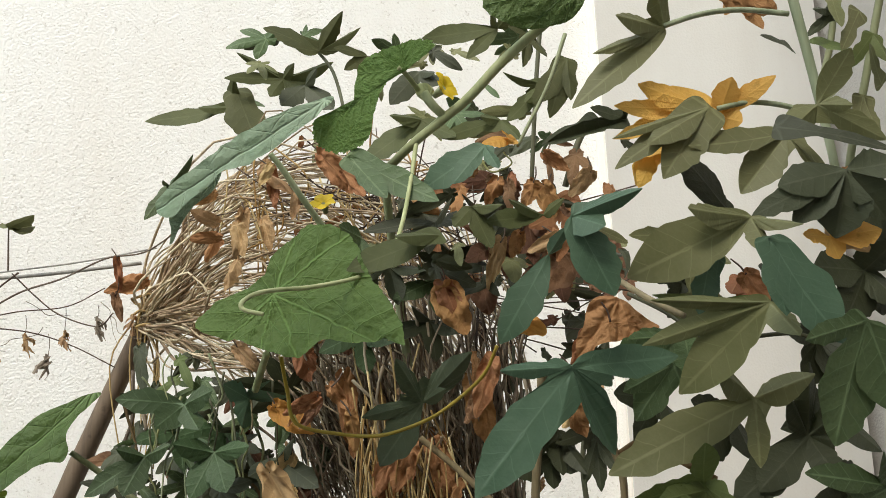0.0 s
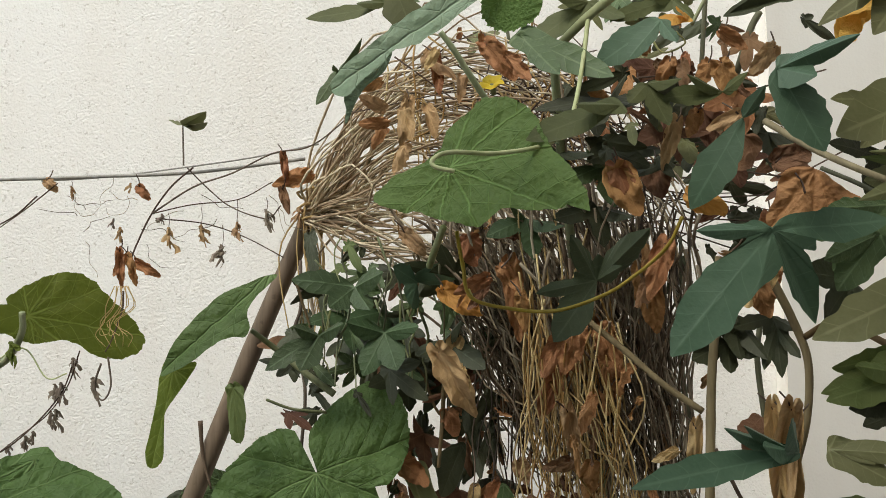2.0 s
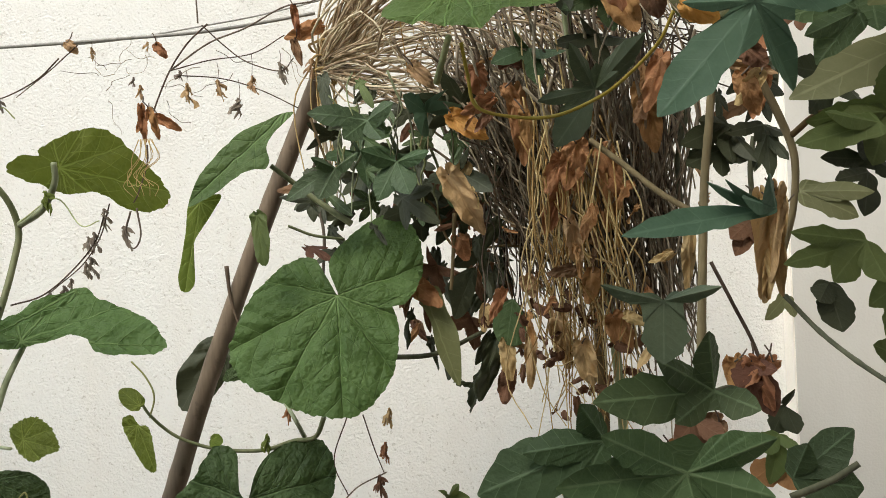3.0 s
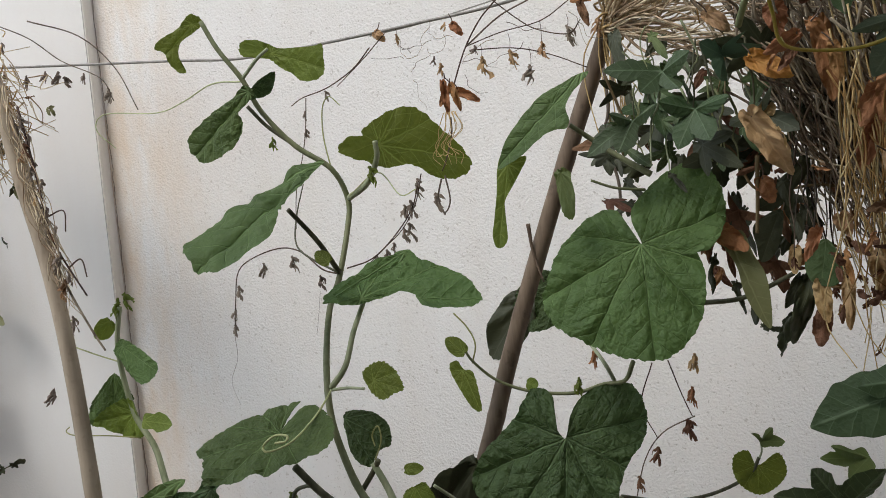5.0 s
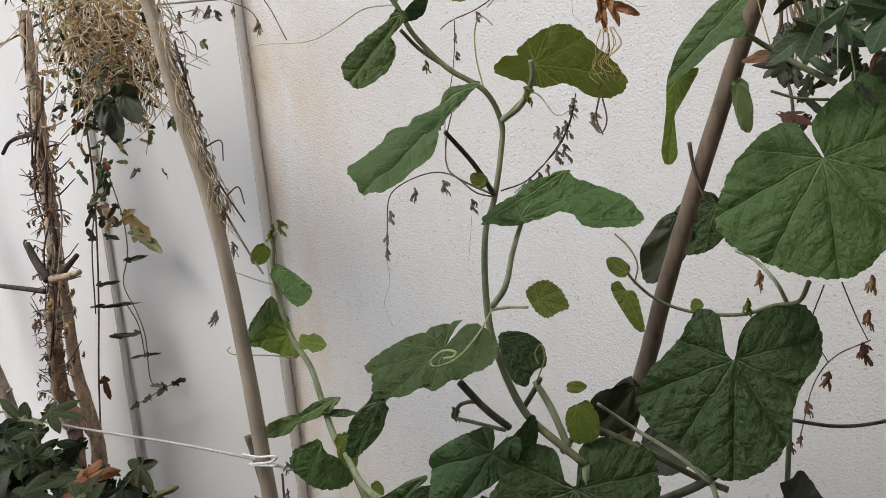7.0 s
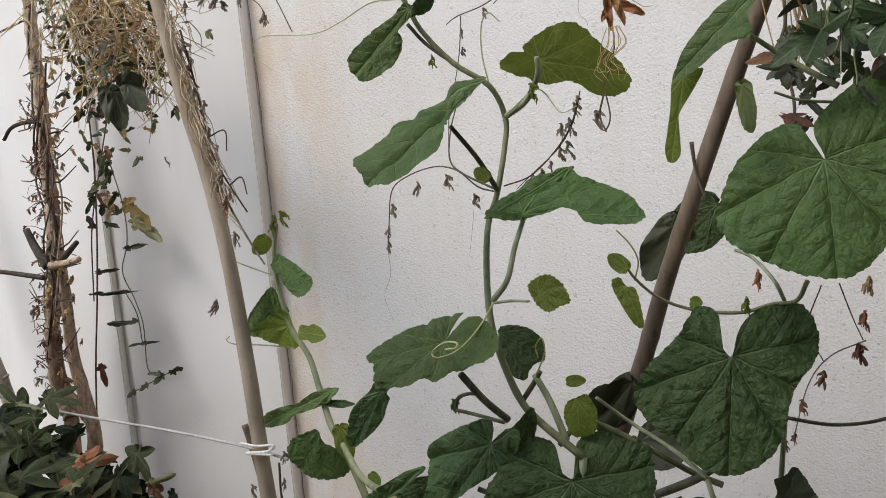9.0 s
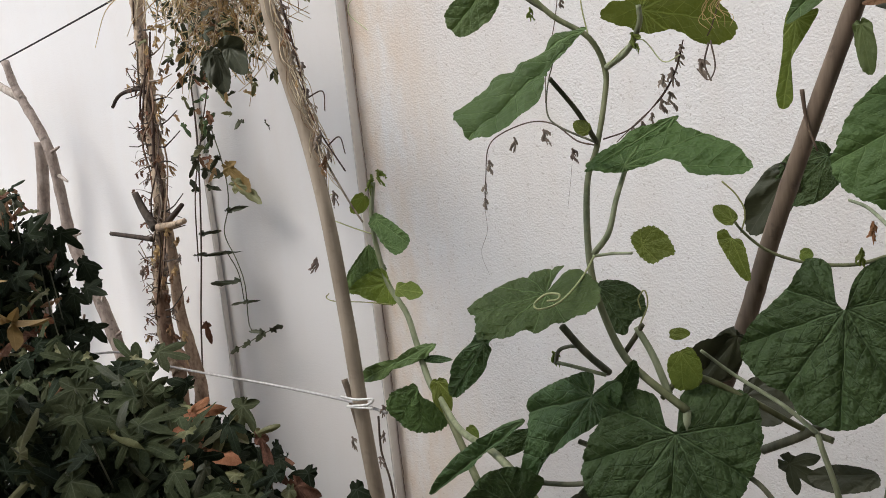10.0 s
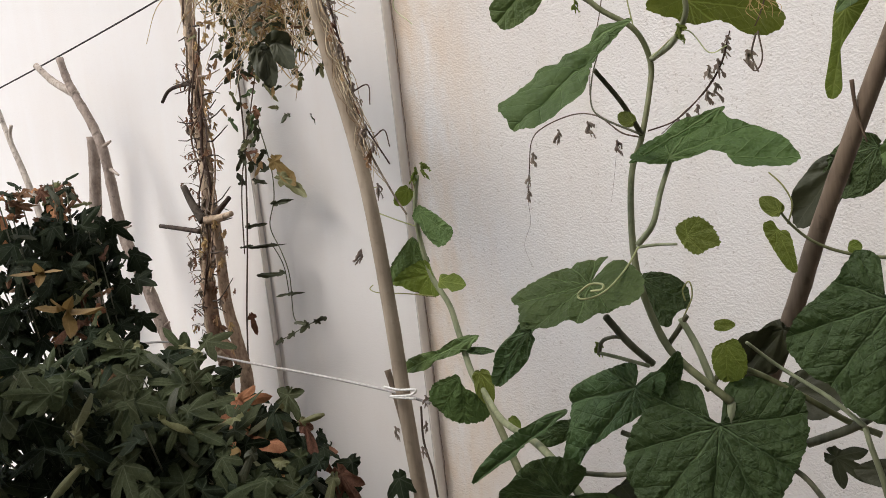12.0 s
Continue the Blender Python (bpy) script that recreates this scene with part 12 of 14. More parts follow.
husk(trunk, (-2.585, 1.853, 1.156), 0.038, UMBER, "withered_leaf", 117)
husk(trunk, (-2.657, 1.756, 0.746), 0.027, TAN, "withered_leaf", 118)
husk(trunk, (-2.566, 1.836, 1.242), 0.022, TAN, "withered_leaf", 119)
husk(trunk, (-2.647, 1.855, 1.312), 0.026, HUSK, "withered_leaf", 120)
husk(trunk, (-2.598, 1.771, 1.072), 0.026, HUSK, "withered_leaf", 121)
husk(trunk, (-2.433, 1.768, 0.882), 0.022, UMBER, "withered_leaf", 122)
husk(trunk, (-2.483, 1.799, 1.083), 0.029, TAN, "withered_leaf", 123)
husk(trunk, (-2.628, 1.830, 1.153), 0.043, HUSK, "withered_leaf", 124)
husk(trunk, (-2.578, 1.848, 0.998), 0.045, HUSK, "withered_leaf", 125)
husk(trunk, (-2.550, 1.835, 1.710), 0.039, HUSK, "withered_leaf", 126)
husk(trunk, (-2.496, 1.809, 1.680), 0.031, TAN, "withered_leaf", 127)
husk(trunk, (-2.495, 1.780, 0.870), 0.032, UMBER, "withered_leaf", 128)
husk(trunk, (-2.479, 1.772, 1.775), 0.026, HUSK, "withered_leaf", 129)
husk(trunk, (-2.511, 1.792, 0.757), 0.039, TAN, "withered_leaf", 130)
husk(trunk, (-2.586, 1.822, 0.735), 0.039, HUSK, "withered_leaf", 131)
husk(trunk, (-2.495, 1.836, 1.805), 0.020, TAN, "withered_leaf", 132)
husk(trunk, (-2.490, 1.779, 0.991), 0.039, TAN, "withered_leaf", 133)
husk(trunk, (-2.519, 1.765, 1.166), 0.032, HUSK, "withered_leaf", 134)
husk(trunk, (-2.429, 1.757, 1.490), 0.037, HUSK, "withered_leaf", 135)
husk(trunk, (-2.457, 1.841, 1.799), 0.030, HUSK, "withered_leaf", 136)
husk(trunk, (-2.535, 1.817, 0.669), 0.026, TAN, "withered_leaf", 137)
husk(trunk, (-2.453, 1.768, 1.681), 0.033, UMBER, "withered_leaf", 138)
husk(trunk, (-2.487, 1.760, 0.963), 0.032, UMBER, "withered_leaf", 139)
husk(trunk, (-2.504, 1.798, 1.077), 0.030, HUSK, "withered_leaf", 140)
husk(trunk, (-2.512, 1.851, 1.460), 0.031, TAN, "withered_leaf", 141)
husk(trunk, (-2.406, 1.768, 1.620), 0.030, TAN, "withered_leaf", 142)
husk(trunk, (-2.483, 1.761, 1.123), 0.039, TAN, "withered_leaf", 143)
husk(trunk, (-2.626, 1.850, 1.003), 0.027, HUSK, "withered_leaf", 144)
husk(trunk, (-2.486, 1.774, 1.369), 0.026, UMBER, "withered_leaf", 145)
husk(trunk, (-2.638, 1.836, 1.492), 0.029, UMBER, "withered_leaf", 146)
husk(trunk, (-2.625, 1.823, 0.841), 0.043, TAN, "withered_leaf", 147)
husk(trunk, (-2.625, 1.841, 1.091), 0.033, TAN, "withered_leaf", 148)
husk(trunk, (-2.479, 1.794, 1.723), 0.037, HUSK, "withered_leaf", 149)
husk(trunk, (-2.552, 1.786, 0.739), 0.037, HUSK, "withered_leaf", 150)
husk(trunk, (-2.519, 1.838, 1.081), 0.030, TAN, "withered_leaf", 151)
husk(trunk, (-2.599, 1.839, 1.732), 0.021, TAN, "withered_leaf", 152)
husk(trunk, (-2.601, 1.806, 1.105), 0.033, HUSK, "withered_leaf", 153)
husk(trunk, (-2.733, 1.840, 0.984), 0.044, HUSK, "withered_leaf", 154)
husk(trunk, (-2.495, 1.809, 1.025), 0.039, HUSK, "withered_leaf", 155)
husk(trunk, (-2.491, 1.773, 0.670), 0.027, TAN, "withered_leaf", 156)
husk(trunk, (-2.478, 1.789, 1.730), 0.033, TAN, "withered_leaf", 157)
husk(trunk, (-2.515, 1.829, 1.473), 0.022, TAN, "withered_leaf", 158)
husk(trunk, (-2.647, 1.855, 1.023), 0.043, HUSK, "withered_leaf", 159)
husk(trunk, (-2.595, 1.849, 1.098), 0.027, HUSK, "withered_leaf", 160)
husk(trunk, (-2.531, 1.857, 1.330), 0.036, TAN, "withered_leaf", 161)
husk(trunk, (-2.623, 1.850, 1.645), 0.035, TAN, "withered_leaf", 162)
husk(trunk, (-2.649, 1.843, 1.466), 0.042, HUSK, "withered_leaf", 163)
husk(trunk, (-2.524, 1.838, 1.544), 0.039, TAN, "withered_leaf", 164)
husk(trunk, (-2.534, 1.768, 0.747), 0.036, UMBER, "withered_leaf", 165)
husk(trunk, (-2.503, 1.841, 1.571), 0.041, TAN, "withered_leaf", 166)
husk(trunk, (-2.493, 1.797, 1.339), 0.032, UMBER, "withered_leaf", 167)
husk(trunk, (-2.593, 1.856, 1.487), 0.025, TAN, "withered_leaf", 168)
husk(trunk, (-2.425, 1.783, 1.649), 0.032, HUSK, "withered_leaf", 169)
husk(trunk, (-2.509, 1.821, 1.621), 0.036, TAN, "withered_leaf", 170)
husk(trunk, (-2.447, 1.803, 1.756), 0.039, TAN, "withered_leaf", 171)
husk(trunk, (-2.536, 1.852, 1.461), 0.026, HUSK, "withered_leaf", 172)
husk(trunk, (-2.651, 1.802, 0.811), 0.023, UMBER, "withered_leaf", 173)
stalk(trunk, "dry_vine", [(-2.487, 1.785, 1.945), (-2.538, 1.806, 1.854), (-2.589, 1.840, 1.759), (-2.602, 1.855, 1.653), (-2.556, 1.838, 1.537), (-2.507, 1.805, 1.425), (-2.515, 1.785, 1.319), (-2.584, 1.798, 1.213), (-2.630, 1.831, 1.100), (-2.676, 1.854, 0.983), (-2.665, 1.846, 0.868)], 0.0036, 0.0025, TWIG, steps=4, sides=4)
stalk(trunk, "dry_vine", [(-2.474, 1.805, 1.889), (-2.470, 1.785, 1.783), (-2.511, 1.797, 1.686), (-2.560, 1.830, 1.587), (-2.561, 1.854, 1.478), (-2.528, 1.846, 1.365), (-2.511, 1.815, 1.257), (-2.516, 1.788, 1.150), (-2.542, 1.791, 1.041), (-2.642, 1.821, 0.925), (-2.671, 1.850, 0.803)], 0.0036, 0.0025, BARK, steps=4, sides=4)
stalk(trunk, "dry_vine", [(-2.568, 1.855, 1.853), (-2.543, 1.843, 1.741), (-2.515, 1.810, 1.630), (-2.488, 1.786, 1.520), (-2.574, 1.793, 1.422), (-2.597, 1.825, 1.313), (-2.631, 1.852, 1.201), (-2.617, 1.849, 1.086), (-2.568, 1.820, 0.976), (-2.624, 1.791, 0.868)], 0.0038, 0.0026, BARK, steps=4, sides=4)
stalk(trunk, "dry_vine", [(-2.469, 1.803, 1.775), (-2.476, 1.785, 1.671), (-2.557, 1.799, 1.577), (-2.610, 1.833, 1.474), (-2.594, 1.854, 1.361), (-2.566, 1.844, 1.248), (-2.565, 1.812, 1.140), (-2.537, 1.787, 1.031), (-2.598, 1.792, 0.919), (-2.665, 1.823, 0.798)], 0.0036, 0.0025, TWIG, steps=4, sides=4)
stalk(trunk, "dry_vine", [(-2.536, 1.797, 1.729), (-2.589, 1.829, 1.631), (-2.599, 1.853, 1.523), (-2.559, 1.847, 1.408), (-2.554, 1.816, 1.300), (-2.521, 1.788, 1.190), (-2.590, 1.790, 1.083), (-2.653, 1.819, 0.967), (-2.682, 1.849, 0.846)], 0.0037, 0.0025, STRAW_GREY, steps=4, sides=4)
stalk(trunk, "dry_vine", [(-2.498, 1.787, 1.665), (-2.535, 1.792, 1.564), (-2.598, 1.822, 1.463), (-2.612, 1.851, 1.353), (-2.596, 1.851, 1.239), (-2.591, 1.823, 1.130), (-2.570, 1.792, 1.021), (-2.601, 1.787, 0.910), (-2.669, 1.812, 0.790)], 0.0037, 0.0025, TWIG, steps=4, sides=4)
stalk(trunk, "dry_vine", [(-2.497, 1.790, 1.608), (-2.565, 1.820, 1.509), (-2.574, 1.849, 1.400), (-2.571, 1.852, 1.288), (-2.529, 1.825, 1.177), (-2.540, 1.794, 1.071), (-2.563, 1.786, 0.961), (-2.635, 1.810, 0.843)], 0.0037, 0.0025, BARK, steps=4, sides=4)

wall_creeper = thing("wall_creeper", (-2.686, 1.950, 0.288), "thin creeper with small dark leaves hanging by the wall", "climbing plant")
stalk(wall_creeper, "stem", [(-2.450, 1.930, 1.642), (-2.455, 1.930, 1.444), (-2.482, 1.930, 1.224), (-2.521, 1.930, 0.998), (-2.574, 1.930, 0.744), (-2.614, 1.930, 0.480), (-2.638, 1.930, 0.277)], 0.0032, 0.0032, TWIG, sides=5)
stalk(wall_creeper, "stem", [(-2.360, 1.930, 1.609), (-2.427, 1.930, 1.441), (-2.505, 1.930, 1.225), (-2.540, 1.930, 0.978)], 0.0024, 0.0024, TWIG, sides=5)
stalk(wall_creeper, "stem", [(-2.412, 1.950, 1.478), (-2.368, 1.950, 1.294), (-2.371, 1.950, 1.174), (-2.410, 1.950, 1.074), (-2.371, 1.950, 0.980), (-2.346, 1.950, 0.888), (-2.352, 1.950, 0.743), (-2.316, 1.950, 0.712)], 0.0022, 0.0019, STALK_DARK, sides=5)
stalk(wall_creeper, "stem", [(-2.416, 1.950, 1.013), (-2.369, 1.950, 0.929), (-2.360, 1.950, 0.826)], 0.0018, 0.0018, STALK_DARK, sides=5)
stalk(wall_creeper, "stem", [(-2.217, 1.950, 0.735), (-2.288, 1.950, 0.713), (-2.364, 1.950, 0.680), (-2.456, 1.950, 0.643)], 0.0020, 0.0017, STALK_DARK, sides=5)
leaf(wall_creeper, "spear", (-2.365, 1.940, 1.154), (-2.261, 1.940, 1.164), (0.04, -0.89, -0.46), 0.028, DARK, crumple=0.08)
leaf(wall_creeper, "spear", (-2.509, 1.940, 1.080), (-2.407, 1.940, 1.083), (0.01, -0.93, -0.38), 0.025, DARK, crumple=0.08)
leaf(wall_creeper, "spear", (-2.524, 1.940, 1.005), (-2.329, 1.940, 0.999), (-0.01, -0.96, -0.28), 0.025, DARK, crumple=0.08)
leaf(wall_creeper, "spear", (-2.370, 1.940, 0.902), (-2.502, 1.940, 0.891), (-0.04, -0.87, 0.50), 0.032, DARK, crumple=0.08)
leaf(wall_creeper, "spear", (-2.341, 1.940, 0.828), (-2.420, 1.940, 0.815), (-0.07, -0.89, 0.45), 0.020, DARK, crumple=0.08)
leaf(wall_creeper, "spear", (-2.341, 1.940, 0.828), (-2.272, 1.940, 0.832), (0.02, -0.96, -0.29), 0.020, DARK, crumple=0.08)
leaf(wall_creeper, "spear", (-2.236, 1.940, 0.727), (-2.179, 1.940, 0.748), (0.18, -0.86, -0.48), 0.040, DARK, crumple=0.08)
leaf(wall_creeper, "spear", (-2.279, 1.940, 0.716), (-2.326, 1.940, 0.684), (-0.06, -0.99, 0.09), 0.036, DARK, crumple=0.08)
leaf(wall_creeper, "spear", (-2.354, 1.940, 0.683), (-2.400, 1.940, 0.660), (-0.11, -0.97, 0.22), 0.033, DARK, crumple=0.08)
leaf(wall_creeper, "spear", (-2.291, 1.940, 0.722), (-2.347, 1.940, 0.720), (-0.01, -0.79, 0.62), 0.028, DARK, crumple=0.08)
leaf(wall_creeper, "spear", (-2.415, 1.940, 0.656), (-2.459, 1.940, 0.637), (-0.11, -0.96, 0.27), 0.033, DARK, crumple=0.08)
leaf(wall_creeper, "spear", (-2.312, 1.940, 1.241), (-2.200, 1.940, 1.164), (0.04, -1.00, 0.07), 0.071, OLIVE, crumple=0.08)
leaf(wall_creeper, "spear", (-2.337, 1.940, 1.302), (-2.245, 1.940, 1.206), (0.13, -0.98, 0.13), 0.083, MUSTARD, crumple=0.08)
leaf(wall_creeper, "spear", (-2.561, 1.940, 0.742), (-2.545, 1.940, 0.666), (0.39, -0.92, 0.08), 0.046, UMBER, crumple=0.08)
leaf(wall_creeper, "spear", (-2.637, 1.940, 0.431), (-2.586, 1.940, 0.413), (0.07, -0.98, 0.19), 0.056, UMBER, crumple=0.08)
leaf(wall_creeper, "spear", (-2.384, 1.940, 1.276), (-2.420, 1.940, 1.309), (0.58, -0.51, 0.64), 0.060, DARK, crumple=0.08)
leaf(wall_creeper, "spear", (-2.448, 1.940, 1.241), (-2.380, 1.940, 1.226), (-0.04, -0.98, -0.20), 0.032, DARK, crumple=0.08)
leaf(wall_creeper, "spear", (-2.508, 1.940, 1.235), (-2.529, 1.940, 1.278), (0.84, -0.35, 0.42), 0.045, DARK, crumple=0.08)
leaf(wall_creeper, "spear", (-2.396, 1.835, 1.625), (-2.390, 1.835, 1.585), (0.79, -0.60, 0.13), 0.020, UMBER, crumple=0.1)
leaf(wall_creeper, "spear", (-2.442, 1.887, 1.348), (-2.420, 1.887, 1.291), (0.22, -0.97, 0.08), 0.040, DARK, crumple=0.1)
leaf(wall_creeper, "spear", (-2.304, 1.863, 1.789), (-2.270, 1.863, 1.727), (0.80, -0.40, 0.44), 0.027, GREEN, crumple=0.1)
leaf(wall_creeper, "spear", (-2.475, 1.945, 1.685), (-2.534, 1.945, 1.654), (0.44, -0.37, -0.82), 0.035, DARK, crumple=0.1)
leaf(wall_creeper, "spear", (-2.357, 1.954, 1.656), (-2.389, 1.954, 1.652), (0.04, -0.94, -0.34), 0.039, OLIVE, crumple=0.1)
leaf(wall_creeper, "spear", (-2.467, 1.923, 1.615), (-2.516, 1.923, 1.595), (0.33, -0.46, -0.82), 0.020, TAN, crumple=0.1)
leaf(wall_creeper, "spear", (-2.440, 1.964, 1.831), (-2.474, 1.964, 1.814), (0.42, -0.38, -0.83), 0.038, OLIVE, crumple=0.1)
leaf(wall_creeper, "spear", (-2.366, 1.885, 1.825), (-2.357, 1.885, 1.797), (0.70, -0.68, 0.22), 0.028, OLIVE, crumple=0.1)
leaf(wall_creeper, "spear", (-2.361, 1.888, 1.342), (-2.410, 1.888, 1.339), (-0.01, -0.99, 0.17), 0.024, UMBER, crumple=0.1)
leaf(wall_creeper, "spear", (-2.346, 1.906, 1.886), (-2.326, 1.906, 1.854), (0.79, -0.33, 0.51), 0.031, GREEN, crumple=0.1)
leaf(wall_creeper, "spear", (-2.315, 1.875, 1.573), (-2.331, 1.875, 1.566), (0.30, -0.54, -0.78), 0.028, UMBER, crumple=0.1)
leaf(wall_creeper, "spear", (-2.407, 1.917, 1.322), (-2.404, 1.917, 1.299), (0.12, -0.99, 0.01), 0.032, TAN, crumple=0.1)
leaf(wall_creeper, "spear", (-2.358, 1.940, 1.706), (-2.406, 1.940, 1.684), (0.39, -0.44, -0.81), 0.030, TAN, crumple=0.1)
leaf(wall_creeper, "spear", (-2.285, 1.891, 1.561), (-2.259, 1.891, 1.531), (0.43, -0.83, 0.37), 0.028, DARK, crumple=0.1)
leaf(wall_creeper, "spear", (-2.355, 1.881, 1.537), (-2.401, 1.881, 1.531), (0.07, -0.83, -0.55), 0.022, GREEN, crumple=0.1)
leaf(wall_creeper, "spear", (-2.288, 1.869, 1.708), (-2.269, 1.869, 1.662), (0.81, -0.49, 0.32), 0.035, UMBER, crumple=0.1)
leaf(wall_creeper, "spear", (-2.406, 1.967, 1.803), (-2.406, 1.967, 1.751), (0.96, -0.26, -0.02), 0.036, OLIVE, crumple=0.1)
leaf(wall_creeper, "spear", (-2.337, 1.831, 1.851), (-2.321, 1.831, 1.814), (0.60, -0.75, 0.26), 0.020, OLIVE, crumple=0.1)
leaf(wall_creeper, "spear", (-2.360, 1.922, 1.340), (-2.407, 1.922, 1.299), (0.35, -0.85, -0.40), 0.032, DARK, crumple=0.1)
leaf(wall_creeper, "spear", (-2.398, 1.919, 1.458), (-2.386, 1.919, 1.412), (0.72, -0.67, 0.19), 0.021, UMBER, crumple=0.1)
leaf(wall_creeper, "spear", (-2.393, 1.957, 1.487), (-2.444, 1.957, 1.452), (0.45, -0.60, -0.66), 0.022, GREEN, crumple=0.1)
leaf(wall_creeper, "spear", (-2.425, 1.907, 1.718), (-2.484, 1.907, 1.681), (0.38, -0.69, -0.61), 0.037, TAN, crumple=0.1)
leaf(wall_creeper, "spear", (-2.306, 1.853, 1.475), (-2.301, 1.853, 1.444), (0.77, -0.63, 0.12), 0.038, UMBER, crumple=0.1)
leaf(wall_creeper, "spear", (-2.353, 1.851, 1.502), (-2.342, 1.851, 1.484), (0.53, -0.77, 0.34), 0.029, UMBER, crumple=0.1)
leaf(wall_creeper, "spear", (-2.411, 1.905, 1.304), (-2.425, 1.905, 1.268), (0.60, -0.76, -0.23), 0.039, DARK, crumple=0.1)
leaf(wall_creeper, "spear", (-2.444, 1.955, 1.485), (-2.462, 1.955, 1.438), (0.88, -0.35, -0.33), 0.026, DARK, crumple=0.1)
leaf(wall_creeper, "spear", (-2.291, 1.843, 1.616), (-2.300, 1.843, 1.575), (0.41, -0.91, -0.09), 0.034, UMBER, crumple=0.1)
leaf(wall_creeper, "spear", (-2.481, 1.957, 1.704), (-2.531, 1.957, 1.671), (0.15, -0.96, -0.22), 0.032, DARK, crumple=0.1)
leaf(wall_creeper, "spear", (-2.428, 1.959, 1.561), (-2.404, 1.959, 1.545), (0.48, -0.50, 0.72), 0.038, GREEN, crumple=0.1)
leaf(wall_creeper, "spear", (-2.295, 1.839, 1.436), (-2.313, 1.839, 1.387), (0.93, -0.14, -0.35), 0.025, DARK, crumple=0.1)
leaf(wall_creeper, "spear", (-2.293, 1.841, 1.818), (-2.308, 1.841, 1.791), (0.60, -0.73, -0.32), 0.027, OLIVE, crumple=0.1)
leaf(wall_creeper, "spear", (-2.496, 1.884, 1.500), (-2.482, 1.884, 1.473), (0.85, -0.26, 0.45), 0.021, TAN, crumple=0.1)
leaf(wall_creeper, "spear", (-2.364, 1.911, 1.408), (-2.417, 1.911, 1.354), (0.57, -0.60, -0.57), 0.028, GREEN, crumple=0.1)
leaf(wall_creeper, "spear", (-2.409, 1.962, 1.617), (-2.379, 1.962, 1.603), (0.19, -0.90, 0.39), 0.040, DARK, crumple=0.1)
leaf(wall_creeper, "spear", (-2.305, 1.851, 1.488), (-2.282, 1.851, 1.452), (0.56, -0.75, 0.36), 0.020, UMBER, crumple=0.1)
leaf(wall_creeper, "spear", (-2.408, 1.905, 1.623), (-2.373, 1.905, 1.581), (0.33, -0.91, 0.27), 0.025, UMBER, crumple=0.1)
leaf(wall_creeper, "spear", (-2.442, 1.899, 1.619), (-2.491, 1.899, 1.588), (0.35, -0.76, -0.54), 0.038, DARK, crumple=0.1)
leaf(wall_creeper, "spear", (-2.360, 1.938, 1.750), (-2.392, 1.938, 1.715), (0.17, -0.97, -0.16), 0.025, TAN, crumple=0.1)
leaf(wall_creeper, "spear", (-2.343, 1.883, 1.788), (-2.339, 1.883, 1.767), (0.63, -0.77, 0.12), 0.020, UMBER, crumple=0.1)
leaf(wall_creeper, "spear", (-2.382, 1.902, 1.769), (-2.436, 1.902, 1.741), (0.01, -1.00, -0.01), 0.036, OLIVE, crumple=0.1)
leaf(wall_creeper, "spear", (-2.408, 1.892, 1.725), (-2.450, 1.892, 1.703), (0.36, -0.63, -0.69), 0.039, DARK, crumple=0.1)
leaf(wall_creeper, "spear", (-2.281, 1.903, 1.759), (-2.240, 1.903, 1.742), (-0.03, -1.00, -0.07), 0.022, TAN, crumple=0.1)
leaf(wall_creeper, "spear", (-2.351, 1.906, 1.629), (-2.375, 1.906, 1.588), (0.31, -0.93, -0.18), 0.033, OLIVE, crumple=0.1)
leaf(wall_creeper, "spear", (-2.406, 1.911, 1.895), (-2.406, 1.911, 1.855), (0.33, -0.94, -0.00), 0.029, TAN, crumple=0.1)
leaf(wall_creeper, "spear", (-2.470, 1.976, 1.895), (-2.513, 1.976, 1.885), (0.06, -0.97, -0.24), 0.037, DARK, crumple=0.1)
leaf(wall_creeper, "spear", (-2.454, 1.960, 1.659), (-2.501, 1.960, 1.636), (0.36, -0.57, -0.74), 0.033, DARK, crumple=0.1)
leaf(wall_creeper, "spear", (-2.231, 1.863, 1.722), (-2.249, 1.863, 1.690), (0.52, -0.80, -0.29), 0.020, OLIVE, crumple=0.1)
leaf(wall_creeper, "spear", (-2.289, 1.839, 1.409), (-2.302, 1.839, 1.369), (0.91, -0.29, -0.30), 0.024, DARK, crumple=0.1)
leaf(wall_creeper, "spear", (-2.261, 1.896, 1.839), (-2.303, 1.896, 1.817), (0.35, -0.62, -0.70), 0.034, TAN, crumple=0.1)
leaf(wall_creeper, "spear", (-2.358, 1.922, 1.849), (-2.340, 1.922, 1.803), (0.48, -0.86, 0.19), 0.028, OLIVE, crumple=0.1)
leaf(wall_creeper, "spear", (-2.437, 1.978, 1.448), (-2.498, 1.978, 1.399), (0.21, -0.94, -0.26), 0.024, DARK, crumple=0.1)
leaf(wall_creeper, "spear", (-2.363, 1.856, 1.766), (-2.370, 1.856, 1.716), (0.79, -0.60, -0.11), 0.027, DARK, crumple=0.1)
leaf(wall_creeper, "spear", (-2.443, 1.964, 1.722), (-2.488, 1.964, 1.672), (0.70, -0.31, -0.64), 0.034, DARK, crumple=0.1)
leaf(wall_creeper, "spear", (-2.415, 1.871, 1.330), (-2.463, 1.871, 1.276), (0.31, -0.91, -0.27), 0.030, DARK, crumple=0.1)
leaf(wall_creeper, "spear", (-2.484, 1.949, 1.357), (-2.457, 1.949, 1.298), (0.18, -0.98, 0.08), 0.029, UMBER, crumple=0.1)
